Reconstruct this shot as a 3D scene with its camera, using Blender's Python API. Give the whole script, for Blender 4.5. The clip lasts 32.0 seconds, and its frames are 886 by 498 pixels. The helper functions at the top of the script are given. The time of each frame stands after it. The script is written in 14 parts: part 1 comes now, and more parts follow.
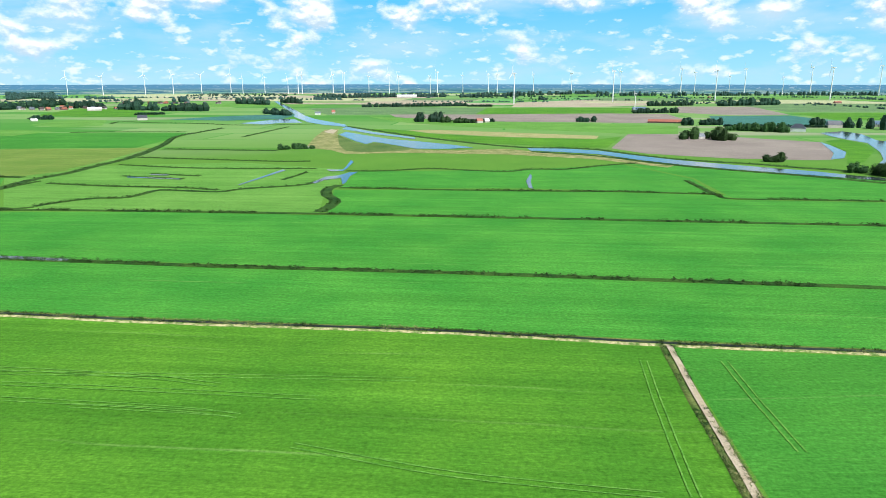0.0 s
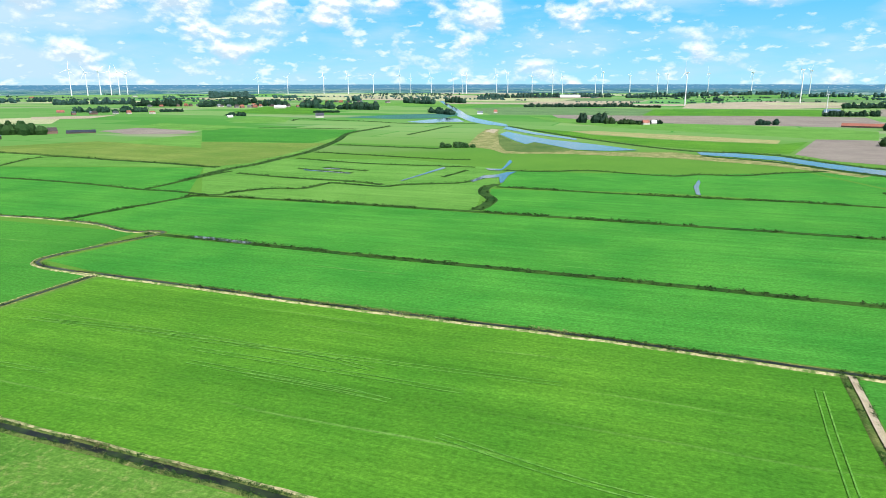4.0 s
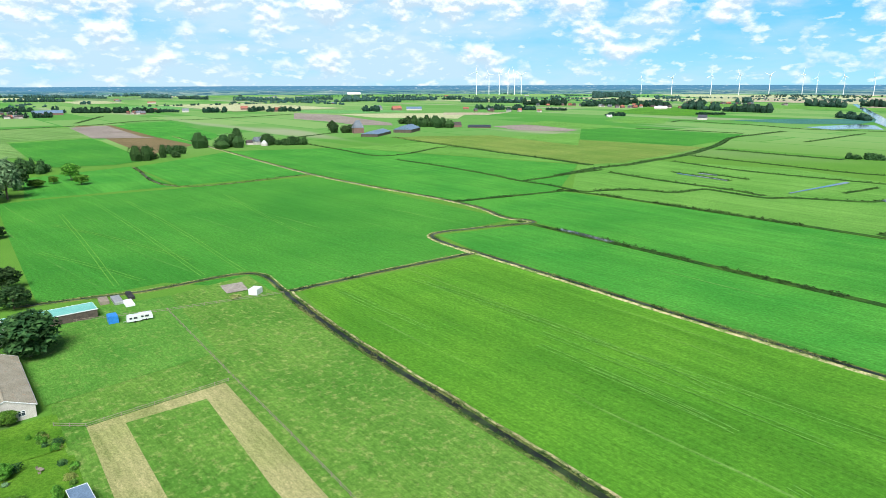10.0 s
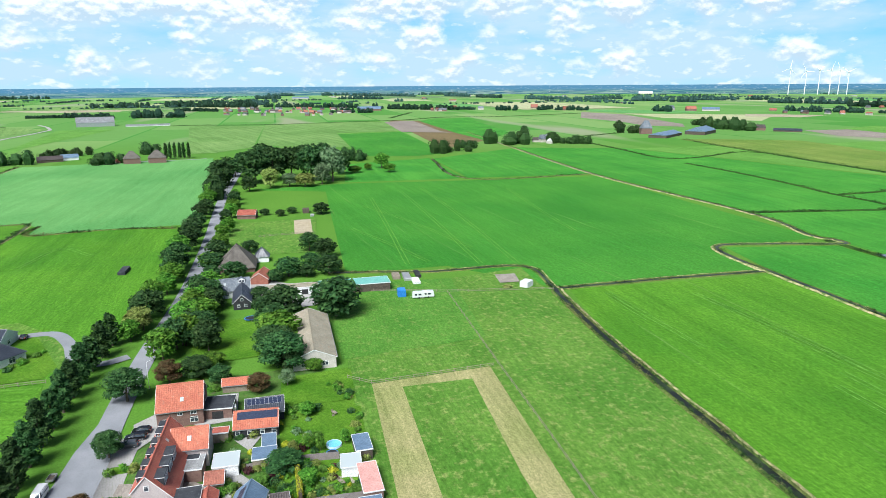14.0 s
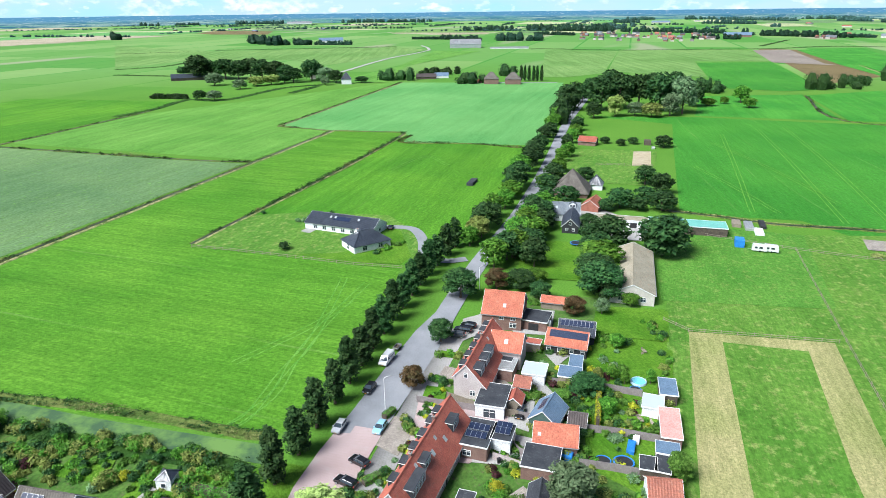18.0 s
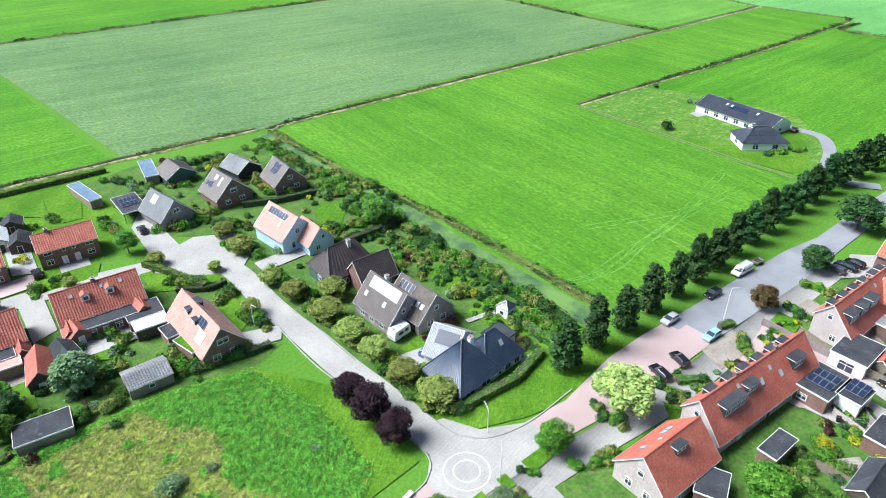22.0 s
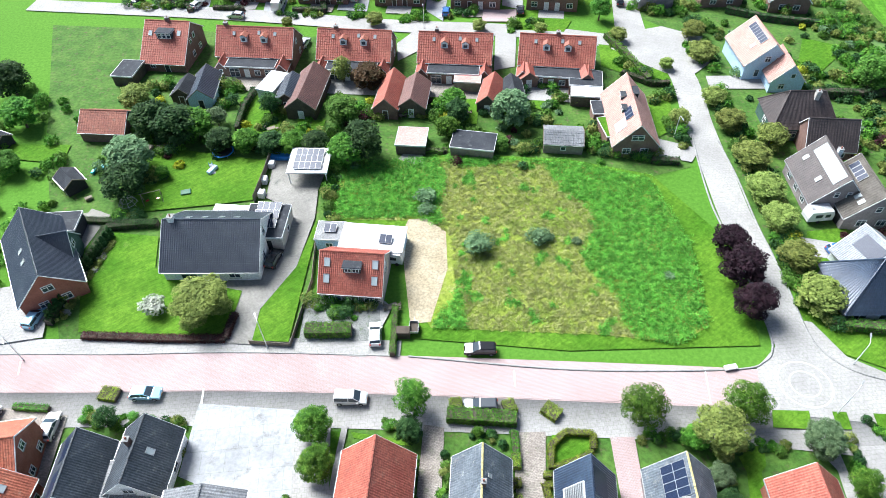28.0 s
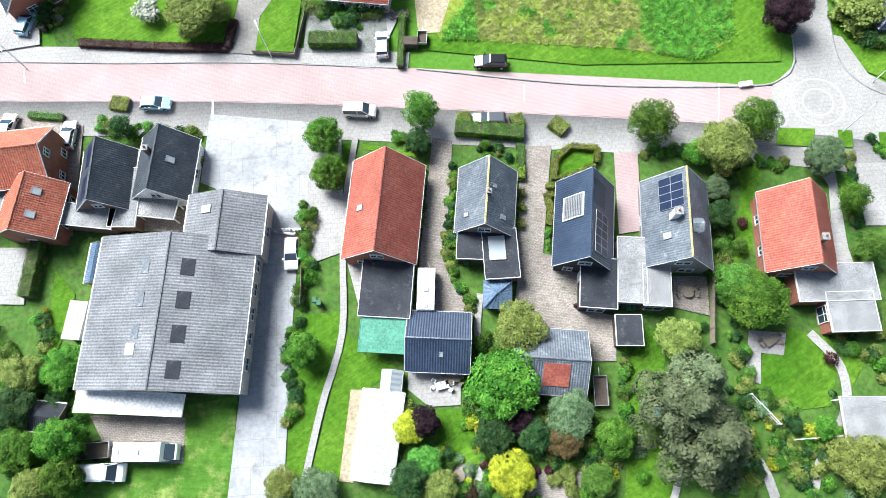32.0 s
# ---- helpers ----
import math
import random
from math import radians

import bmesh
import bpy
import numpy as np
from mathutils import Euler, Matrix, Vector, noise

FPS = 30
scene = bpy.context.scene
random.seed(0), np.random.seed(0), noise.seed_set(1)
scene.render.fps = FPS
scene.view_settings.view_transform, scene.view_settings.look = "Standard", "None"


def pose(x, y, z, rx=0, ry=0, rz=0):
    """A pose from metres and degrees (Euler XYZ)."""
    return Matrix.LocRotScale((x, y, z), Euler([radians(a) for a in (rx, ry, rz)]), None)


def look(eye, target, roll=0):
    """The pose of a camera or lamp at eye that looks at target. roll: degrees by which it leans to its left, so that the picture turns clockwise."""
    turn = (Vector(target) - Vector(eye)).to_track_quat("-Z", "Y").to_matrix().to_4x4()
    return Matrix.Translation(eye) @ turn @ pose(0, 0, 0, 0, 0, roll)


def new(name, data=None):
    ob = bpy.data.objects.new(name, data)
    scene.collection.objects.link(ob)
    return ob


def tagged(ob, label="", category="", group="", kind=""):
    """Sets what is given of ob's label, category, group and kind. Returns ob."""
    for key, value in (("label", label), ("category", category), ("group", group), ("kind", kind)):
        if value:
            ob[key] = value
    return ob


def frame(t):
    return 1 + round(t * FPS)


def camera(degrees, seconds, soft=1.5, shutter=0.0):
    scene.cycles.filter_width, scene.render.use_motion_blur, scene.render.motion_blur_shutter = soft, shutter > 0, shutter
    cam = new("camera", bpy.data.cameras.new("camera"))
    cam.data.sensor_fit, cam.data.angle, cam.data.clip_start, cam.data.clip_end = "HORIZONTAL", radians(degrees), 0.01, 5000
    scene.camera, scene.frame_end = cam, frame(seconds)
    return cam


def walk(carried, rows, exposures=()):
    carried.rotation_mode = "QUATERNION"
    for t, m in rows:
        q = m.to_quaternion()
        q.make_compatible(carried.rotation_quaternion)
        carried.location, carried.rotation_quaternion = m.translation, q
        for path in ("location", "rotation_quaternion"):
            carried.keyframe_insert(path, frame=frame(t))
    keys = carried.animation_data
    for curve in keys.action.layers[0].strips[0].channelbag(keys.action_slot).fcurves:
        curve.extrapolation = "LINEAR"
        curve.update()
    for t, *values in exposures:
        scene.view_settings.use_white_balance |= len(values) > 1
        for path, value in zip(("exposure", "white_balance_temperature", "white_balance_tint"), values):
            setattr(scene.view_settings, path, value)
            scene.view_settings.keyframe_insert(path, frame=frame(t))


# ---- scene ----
cam = camera(68.70, 32.0, soft=0.85)
# The drone hovers in one place and turns: seconds, yaw, pitch, roll.
HOVER = 78.0
ROWS = [
    (0.0, -183.71, -14.47, 0.00),
    (0.5, -182.25, -14.46, 0.05),
    (1.0, -180.79, -14.46, -0.02),
    (1.5, -179.31, -14.43, -0.05),
    (2.0, -177.82, -14.45, -0.11),
    (2.5, -176.08, -14.44, -0.12),
    (3.0, -174.05, -14.44, -0.11),
    (3.5, -171.94, -14.46, -0.06),
    (5.5, -162.78, -14.41, -0.08),
    (6.0, -160.29, -14.42, -0.01),
    (6.5, -157.71, -14.42, -0.11),
    (7.0, -154.92, -14.43, -0.12),
    (7.5, -152.04, -14.41, -0.19),
    (8.0, -149.19, -14.38, -0.21),
    (8.5, -146.32, -14.37, -0.20),
    (9.0, -143.48, -14.37, -0.10),
    (9.5, -140.63, -14.35, -0.13),
    (10.0, -137.75, -14.37, -0.17),
    (10.5, -134.86, -14.38, -0.18),
    (11.0, -131.97, -14.39, -0.19),
    (11.5, -129.06, -14.37, -0.23),
    (12.0, -126.13, -14.35, -0.21),
    (12.5, -123.02, -14.34, -0.27),
    (13.0, -120.00, -14.34, -0.25),
    (13.5, -116.63, -14.34, -0.27),
    (14.0, -113.20, -14.34, -0.36),
    (14.5, -109.71, -14.31, -0.44),
    (16.5, -95.03, -16.46, -0.44),
    (17.0, -91.19, -17.66, -0.44),
    (17.5, -87.27, -18.95, -0.58),
    (18.0, -83.37, -20.28, -0.67),
    (18.5, -79.51, -21.52, -0.67),
    (19.0, -75.70, -22.80, -0.60),
    (19.5, -71.62, -24.16, -0.60),
    (20.0, -67.29, -25.54, -0.39),
    (20.5, -62.89, -26.95, -0.24),
    (21.0, -58.42, -28.31, -0.27),
    (21.5, -53.71, -29.71, -0.25),
    (22.0, -48.81, -31.11, -0.23),
    (22.5, -43.68, -32.51, -0.25),
    (23.0, -38.43, -33.90, -0.39),
    (23.5, -33.22, -35.32, -0.49),
    (24.0, -28.72, -36.68, -0.63),
    (24.5, -25.14, -38.06, -0.74),
    (25.0, -21.74, -39.40, -0.85),
    (25.5, -18.41, -40.81, -1.04),
    (26.0, -15.09, -42.18, -1.11),
    (26.5, -11.91, -43.60, -1.26),
    (28.5, -3.11, -49.06, -1.68),
    (29.0, -2.86, -50.66, -1.77),
    (29.5, -2.63, -54.44, -2.14),
    (30.0, -2.31, -58.28, -2.47),
    (30.5, -1.90, -62.16, -2.80),
    (31.0, -1.33, -66.01, -3.39),
    (31.5, -0.70, -69.61, -4.03),
    (32.0, 0.00, -72.71, -4.65),
]
EXPOSURES = [(0.0, 0.80, 6350, 10), (10.0, 0.80, 6350, 10), (14.0, 0.78, 6250, 10), (18.0, 0.95, 6150, 10), (20.0, 1.04, 6100, 10), (26.0, 1.37, 6100, 10), (32.0, 1.31, 6200, 10)]
walk(cam, [(t, pose(0, 0, HOVER, 90 + pitch, 0, yaw) @ pose(0, 0, 0, 0, 0, roll)) for t, yaw, pitch, roll in ROWS], EXPOSURES)

# ---- world and sun ----
SUN_EL, SUN_AZ = 50.0, 132.0          # elevation; azimuth from +x towards +y
sx, sy, sz = (math.cos(radians(SUN_EL)) * math.cos(radians(SUN_AZ)), math.cos(radians(SUN_EL)) * math.sin(radians(SUN_AZ)),
              math.sin(radians(SUN_EL)))
world = bpy.data.worlds.new("world")
scene.world = world
world.use_nodes = True
wn, wl = world.node_tree.nodes, world.node_tree.links
sky = wn.new("ShaderNodeTexSky")
sky.sky_type, sky.sun_disc = "NISHITA", False
sky.sun_elevation, sky.sun_rotation = radians(SUN_EL), math.atan2(sx, sy)
sky.air_density, sky.dust_density = 1.0, 2.0
wl.new(sky.outputs[0], wn["Background"].inputs[0])
wn["Background"].inputs[1].default_value = 0.047
sun_data = bpy.data.lights.new("sun", "SUN")
sun_data.energy, sun_data.angle, sun_data.color = 4.25, radians(33.0), (0.965, 0.97, 0.94)
sun = new("sun", sun_data)
sun.matrix_world = look((sx * 900, sy * 900, sz * 900), (0, 0, 0))


# ---- materials ----
def nodes_of(name, rough=0.8, metal=0.0, spec=0.3):
    m = bpy.data.materials.new(name)
    m.use_nodes = True
    b = m.node_tree.nodes["Principled BSDF"]
    b.inputs["Roughness"].default_value, b.inputs["Metallic"].default_value = rough, metal
    b.inputs["Specular IOR Level"].default_value = spec
    return m, m.node_tree.nodes, m.node_tree.links, b


def mixer(n, l, fac, a, b, mode="MIX"):
    """A colour mix; fac, a and b are sockets or values."""
    x = n.new("ShaderNodeMix")
    x.data_type, x.blend_type = "RGBA", mode
    for socket, v in ((x.inputs[0], fac), (x.inputs[6], a), (x.inputs[7], b)):
        if isinstance(v, (float, int)):
            socket.default_value = v
        elif isinstance(v, tuple):
            socket.default_value = (*v[:3], 1)
        else:
            l.new(v, socket)
    return x.outputs[2]


def ramp(n, l, value, lo, hi):
    x = n.new("ShaderNodeMapRange")
    x.inputs[1].default_value, x.inputs[2].default_value = lo, hi
    l.new(value, x.inputs[0])
    return x.outputs[0]


def coords(n, l, scale=(1, 1, 1), rot=0.0, source="Object"):
    """Coordinates whose x axis runs along the direction rot (degrees), then scaled."""
    c, mp, sc = n.new("ShaderNodeTexCoord"), n.new("ShaderNodeMapping"), n.new("ShaderNodeMapping")
    mp.inputs[2].default_value, sc.inputs[3].default_value = (0, 0, radians(-rot)), scale
    l.new(c.outputs[source], mp.inputs[0])
    l.new(mp.outputs[0], sc.inputs[0])
    return sc.outputs[0]


def noise_of(n, l, vec, scale, detail=4.0, rough=0.55):
    x = n.new("ShaderNodeTexNoise")
    x.inputs["Scale"].default_value, x.inputs["Detail"].default_value, x.inputs["Roughness"].default_value = scale, detail, rough
    l.new(vec, x.inputs["Vector"])
    return x.outputs[0]


def wave_of(n, l, vec, scale, distort=0.0, profile="SIN", axis="X"):
    x = n.new("ShaderNodeTexWave")
    x.wave_profile, x.bands_direction = profile, axis
    x.inputs["Scale"].default_value, x.inputs["Distortion"].default_value, x.inputs["Detail Scale"].default_value = scale, distort, 0.3
    l.new(vec, x.inputs["Vector"])
    return x.outputs[1]


def bump_of(n, l, b, height, strength, distance):
    x = n.new("ShaderNodeBump")
    x.inputs["Strength"].default_value, x.inputs["Distance"].default_value = strength, distance
    l.new(height, x.inputs["Height"])
    l.new(x.outputs[0], b.inputs["Normal"])


def surface(name, c1, c2, big=0.4, fine=6.0, rough=0.8, bump=0.3, dist=0.02, metal=0.0, spec=0.3, vary=0.0, c3=None, cells=None, rugged=0.6):
    """A surface with stains at the scale big, grain at the scale fine, and a difference from piece to piece."""
    m, n, l, b = nodes_of(name, rough, metal, spec)
    v = coords(n, l)
    stains, grain = noise_of(n, l, v, big), noise_of(n, l, v, fine)
    col = mixer(n, l, ramp(n, l, stains, 0.35, 0.68), c1, c2)
    if c3:
        col = mixer(n, l, ramp(n, l, noise_of(n, l, v, big * 2.7, 6.0, 0.7), 0.56, 0.7), col, c3)
    if cells:
        bt = n.new("ShaderNodeTexBrick")
        l.new(v, bt.inputs["Vector"])
        w, h, low, joint = cells
        bt.inputs["Scale"].default_value, bt.inputs["Mortar Size"].default_value = 1.0, joint
        bt.inputs["Brick Width"].default_value, bt.inputs["Row Height"].default_value = w, h
        bt.inputs["Color1"].default_value, bt.inputs["Color2"].default_value = (low, low, low, 1), (1, 1, 1, 1)
        bt.inputs["Mortar"].default_value = (low * 0.75, low * 0.78, low * 0.7, 1)
        col = mixer(n, l, 1.0, col, bt.outputs[0], "MULTIPLY")
    col = mixer(n, l, rugged, col, mixer(n, l, ramp(n, l, grain, 0.32, 0.62), (0.45, 0.45, 0.45), (1.15, 1.15, 1.15)), "MULTIPLY")
    if vary:
        info = n.new("ShaderNodeObjectInfo")
        hue = n.new("ShaderNodeHueSaturation")
        l.new(ramp_to(n, l, info.outputs["Random"], 1 - vary, 1 + vary), hue.inputs["Value"])
        l.new(col, hue.inputs["Color"])
        col = hue.outputs[0]
    l.new(col, b.inputs["Base Color"])
    if bump:
        bump_of(n, l, b, grain, bump, dist)
    return m


def ramp_to(n, l, value, a, b):
    x = n.new("ShaderNodeMapRange")
    x.inputs[3].default_value, x.inputs[4].default_value = a, b
    l.new(value, x.inputs[0])
    return x.outputs[0]


def grass(name, c1, c2, turn=0.0, stripe=6.0, amount=0.25, patch=0.012, dry=None, dry_at=0.6, tuft=0.9, tracks=True):
    """Meadow: mown bands and streaks along the direction turn (degrees), patches, tufts, wheel tracks and dry places."""
    m, n, l, b = nodes_of(name, 0.9, 0, 0.1)
    v, long, fine = coords(n, l, rot=turn), coords(n, l, (0.05, 1, 1), rot=turn), coords(n, l, (0.14, 1, 1), rot=turn)
    patches, tufts, blades = noise_of(n, l, v, patch, 5.0, 0.6), noise_of(n, l, v, tuft, 6.0, 0.7), noise_of(n, l, fine, tuft * 2.6, 3.0, 0.7)
    col = mixer(n, l, ramp(n, l, patches, 0.36, 0.64), c1, c2)
    for vec, scale, much in ((long, 0.09, amount), (long, 0.32, amount * 0.7), (fine, 1.1, amount * 0.8)):
        streak = noise_of(n, l, vec, scale, 4.0, 0.65)
        col = mixer(n, l, much, col, mixer(n, l, ramp(n, l, streak, 0.36, 0.64), (0.62, 0.68, 0.56), (1.2, 1.14, 1.2)), "MULTIPLY")
    bands = wave_of(n, l, v, math.pi / (10.0 * stripe), 1.5, "SIN", "Y")
    col = mixer(n, l, amount * 0.5, col, mixer(n, l, bands, (0.74, 0.80, 0.70), (1.1, 1.06, 1.1)), "MULTIPLY")
    if tracks:
        line = wave_of(n, l, v, math.pi / 90.0, 3.5, "SIN", "Y")
        worn = mixer(n, l, ramp(n, l, noise_of(n, l, long, 0.11, 5.0, 0.7), 0.54, 0.68), (0, 0, 0), (0.55, 0.55, 0.55))
        worn = mixer(n, l, 1.0, worn, ramp(n, l, line, 0.955, 0.995), "MULTIPLY")
        col = mixer(n, l, worn, col, (0.19, 0.32, 0.09))
        bare = ramp(n, l, noise_of(n, l, fine, 0.5, 6.0, 0.75), 0.68, 0.80)
        col = mixer(n, l, bare, col, (0.20, 0.33, 0.08))
    if dry:
        d = ramp(n, l, noise_of(n, l, v, 0.35, 8.0, 0.75), dry_at, dry_at + 0.12)
        col = mixer(n, l, d, col, dry)
    col = mixer(n, l, 0.62, col, mixer(n, l, ramp(n, l, tufts, 0.34, 0.66), (0.36, 0.44, 0.30), (1.3, 1.24, 1.25)), "MULTIPLY")
    col = mixer(n, l, 0.35, col, mixer(n, l, ramp(n, l, blades, 0.36, 0.64), (0.45, 0.5, 0.4), (1.25, 1.2, 1.2)), "MULTIPLY")
    l.new(col, b.inputs["Base Color"])
    bump_of(n, l, b, tufts, 0.8, 0.35)
    return m


MEADOW = grass("meadow_bright", (0.062, 0.215, 0.017), (0.108, 0.285, 0.024), -8.7, 7, 0.45)
MEADOW_2 = grass("meadow_deep", (0.043, 0.235, 0.029), (0.076, 0.30, 0.04), -8.7, 8, 0.4, 0.02, (0.10, 0.29, 0.03), 0.60)
MEADOW_3 = grass("meadow_yellow", (0.105, 0.275, 0.045), (0.15, 0.335, 0.065), -10, 10, 0.4, 0.02)
MEADOW_4 = grass("meadow_fresh", (0.10, 0.30, 0.09), (0.15, 0.365, 0.12), -12, 9, 0.25)
MEADOW_5 = grass("meadow_grey", (0.105, 0.20, 0.09), (0.16, 0.265, 0.115), -14, 14, 0.35, 0.012, (0.165, 0.39, 0.05), 0.57)
MEADOW_6 = grass("meadow_tracked", (0.040, 0.205, 0.024), (0.066, 0.26, 0.032), -2.5, 5, 0.28)
MEADOW_7 = grass("meadow_mown_village", (0.072, 0.225, 0.018), (0.115, 0.285, 0.028), 77, 4, 0.45, 0.02)
PASTURE = grass("sheep_pasture", (0.075, 0.20, 0.026), (0.125, 0.255, 0.042), -8, 5, 0.25, 0.03, (0.22, 0.29, 0.085), 0.52, 0.8, False)
PASTURE_2 = grass("green_pasture", (0.065, 0.21, 0.028), (0.105, 0.26, 0.04), -8, 5, 0.25, 0.03, (0.16, 0.27, 0.06), 0.52, 1.2, False)
HAY = grass("cut_hay_strip", (0.30, 0.32, 0.13), (0.40, 0.37, 0.19), -8, 2, 0.4, 0.05, None, 0.6, 2.0, False)
LAWN = grass("lawn", (0.066, 0.185, 0.013), (0.12, 0.255, 0.024), 30, 1.2, 0.2, 0.09, (0.15, 0.26, 0.05), 0.6, 1.6, False)
WILD = grass("wild_meadow", (0.20, 0.30, 0.04), (0.33, 0.36, 0.08), 40, 3, 0.1, 0.06, (0.37, 0.38, 0.15), 0.54, 1.6, False)
SOIL = grass("ploughed_soil", (0.24, 0.20, 0.19), (0.30, 0.26, 0.24), 5, 4, 0.2, 0.012, None, 0.6, 0.9, False)
BLUE_CROP = grass("cabbage_field", (0.05, 0.16, 0.15), (0.06, 0.20, 0.17), 5, 5, 0.3)
BROWN = grass("brown_field", (0.16, 0.12, 0.06), (0.20, 0.15, 0.08), 60, 6, 0.3)
BANK = grass("ditch_bank", (0.16, 0.20, 0.06), (0.40, 0.35, 0.18), 0, 3, 0.2, 0.08, (0.10, 0.17, 0.04), 0.5, 1.5, False)
BANK_MIX = grass("ditch_bank_mixed", (0.05, 0.12, 0.02), (0.16, 0.19, 0.06), 0, 3, 0.2, 0.08, (0.30, 0.27, 0.13), 0.56, 1.5, False)
STRAW = grass("straw_verge", (0.42, 0.38, 0.20), (0.54, 0.47, 0.28), 0, 3, 0.15, 0.06, (0.12, 0.20, 0.05), 0.45, 1.5, False)
SOIL_PINK = grass("pink_stubble", (0.36, 0.31, 0.24), (0.44, 0.38, 0.30), 5, 6, 0.15, 0.01, None, 0.6, 0.9, False)
HAY_PALE = grass("pale_stubble", (0.36, 0.40, 0.22), (0.46, 0.46, 0.30), 5, 8, 0.2, 0.006, None, 0.6, 0.9, False)
OLIVE = grass("olive_meadow", (0.115, 0.22, 0.035), (0.19, 0.27, 0.06), -10, 8, 0.35, 0.012, (0.22, 0.25, 0.08), 0.56, 0.9, False)
STRIPED = grass("striped_meadow", (0.13, 0.27, 0.07), (0.20, 0.34, 0.11), 8, 16, 0.55, 0.006, None, 0.6, 0.9, False)
REEDBED = grass("reed_bed", (0.06, 0.13, 0.03), (0.14, 0.20, 0.06), 0, 3, 0.2, 0.02, (0.30, 0.28, 0.13), 0.56, 0.5, False)
TRACK = grass("wheel_track", (0.115, 0.30, 0.045), (0.16, 0.36, 0.065), 0, 3, 0.2, 0.05, (0.08, 0.25, 0.03), 0.46, 1.5, False)
# Bank green darkened in its colour for the shade inside a sunken ditch.
BANK_GREEN_SHADED = grass("ditch_bank_green", (0.016, 0.06, 0.012), (0.05, 0.115, 0.02), 0, 3, 0.2, 0.08, None, 0.6, 1.5, False)
SAND = surface("sandy_track", (0.34, 0.285, 0.19), (0.43, 0.37, 0.265), 0.3, 3.0, 0.95, 0.5)
ASPHALT = surface("asphalt_road", (0.19, 0.20, 0.22), (0.26, 0.27, 0.295), 0.12, 4.0, 0.85, 0.2, rugged=0.22)
RED_ROAD = surface("red_brick_road", (0.39, 0.29, 0.29), (0.47, 0.365, 0.37), 0.1, 5.0, 0.85, 0.2, c3=(0.41, 0.36, 0.36), cells=(0.4, 0.2, 0.93, 0.02), rugged=0.22)
PAVING = surface("concrete_paving", (0.30, 0.292, 0.285), (0.385, 0.376, 0.367), 0.12, 3.0, 0.85, 0.2, c3=(0.31, 0.305, 0.28), cells=(0.6, 0.6, 0.965, 0.02), rugged=0.3)
DRIVE = surface("grey_drive_paving", (0.235, 0.224, 0.21), (0.32, 0.306, 0.285), 0.2, 3.0, 0.85, 0.2, c3=(0.16, 0.165, 0.15), cells=(0.4, 0.2, 0.93, 0.02), rugged=0.4)
GRAVEL = surface("grey_garden_gravel", (0.17, 0.18, 0.17), (0.28, 0.285, 0.275), 0.5, 6.0, 0.95, 0.5, c3=(0.10, 0.15, 0.06), rugged=0.9)
BRICK_PATH = surface("clinker_path", (0.29, 0.25, 0.225), (0.41, 0.365, 0.33), 0.25, 5.0, 0.85, 0.3, c3=(0.20, 0.22, 0.14), cells=(0.4, 0.2, 0.75, 0.02))
CONCRETE = surface("concrete_slab", (0.29, 0.30, 0.315), (0.40, 0.41, 0.43), 0.15, 2.0, 0.8, 0.2, c3=(0.22, 0.225, 0.22), cells=(3.0, 3.0, 0.96, 0.025), rugged=0.3)
GARDEN = surface("garden_soil", (0.045, 0.12, 0.016), (0.085, 0.17, 0.028), 0.3, 1.6, 0.95, 0.8, 0.15, c3=(0.12, 0.10, 0.06))
water_m, n_, l_, b_ = nodes_of("ditch_water", 0.08, 0, 0.5)
l_.new(mixer(n_, l_, ramp(n_, l_, noise_of(n_, l_, coords(n_, l_), 0.15), 0.45, 0.65), (0.03, 0.045, 0.05), (0.06, 0.10, 0.06)), b_.inputs["Base Color"])
bump_of(n_, l_, b_, noise_of(n_, l_, coords(n_, l_), 0.8), 0.15, 0.1)
WATER = water_m
# Ditch water with the shade of steep banks put into its colour.
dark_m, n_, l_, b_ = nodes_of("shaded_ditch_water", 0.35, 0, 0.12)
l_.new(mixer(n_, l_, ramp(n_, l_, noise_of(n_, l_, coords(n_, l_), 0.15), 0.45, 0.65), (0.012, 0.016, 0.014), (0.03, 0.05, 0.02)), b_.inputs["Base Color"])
SHADED_WATER = dark_m
duck_m, n_, l_, b_ = nodes_of("duckweed_water", 0.7, 0, 0.1)
l_.new(mixer(n_, l_, ramp(n_, l_, noise_of(n_, l_, coords(n_, l_), 0.12, 6.0, 0.7), 0.4, 0.6), (0.05, 0.10, 0.05), (0.12, 0.22, 0.06)), b_.inputs["Base Color"])
DUCKWEED = duck_m


# ---- mesh helpers ----
def mesh_object(name, verts, faces, material, parent=None, label="", smooth=False):
    me = bpy.data.meshes.new(name)
    me.from_pydata(verts, [], faces)
    me.materials.append(material)
    if smooth:
        me.polygons.foreach_set("use_smooth", [True] * len(me.polygons))
    ob = new(name, me)
    if parent:
        ob.parent = parent
    if label:
        ob["label"] = label
    return ob


def curve_of(points, steps=6):
    """A smooth line through the points."""
    p = [Vector((*q, 0)[:2]) for q in points]
    p = [p[0] * 2 - p[1]] + p + [p[-1] * 2 - p[-2]]
    out = []
    for i in range(1, len(p) - 2):
        for k in range(steps):
            t = k / steps
            out.append(0.5 * (2 * p[i] + (p[i + 1] - p[i - 1]) * t + (2 * p[i - 1] - 5 * p[i] + 4 * p[i + 1] - p[i + 2]) * t * t
                              + (3 * p[i] - 3 * p[i + 1] + p[i + 2] - p[i - 1]) * t ** 3))
    return out + [p[-2]]


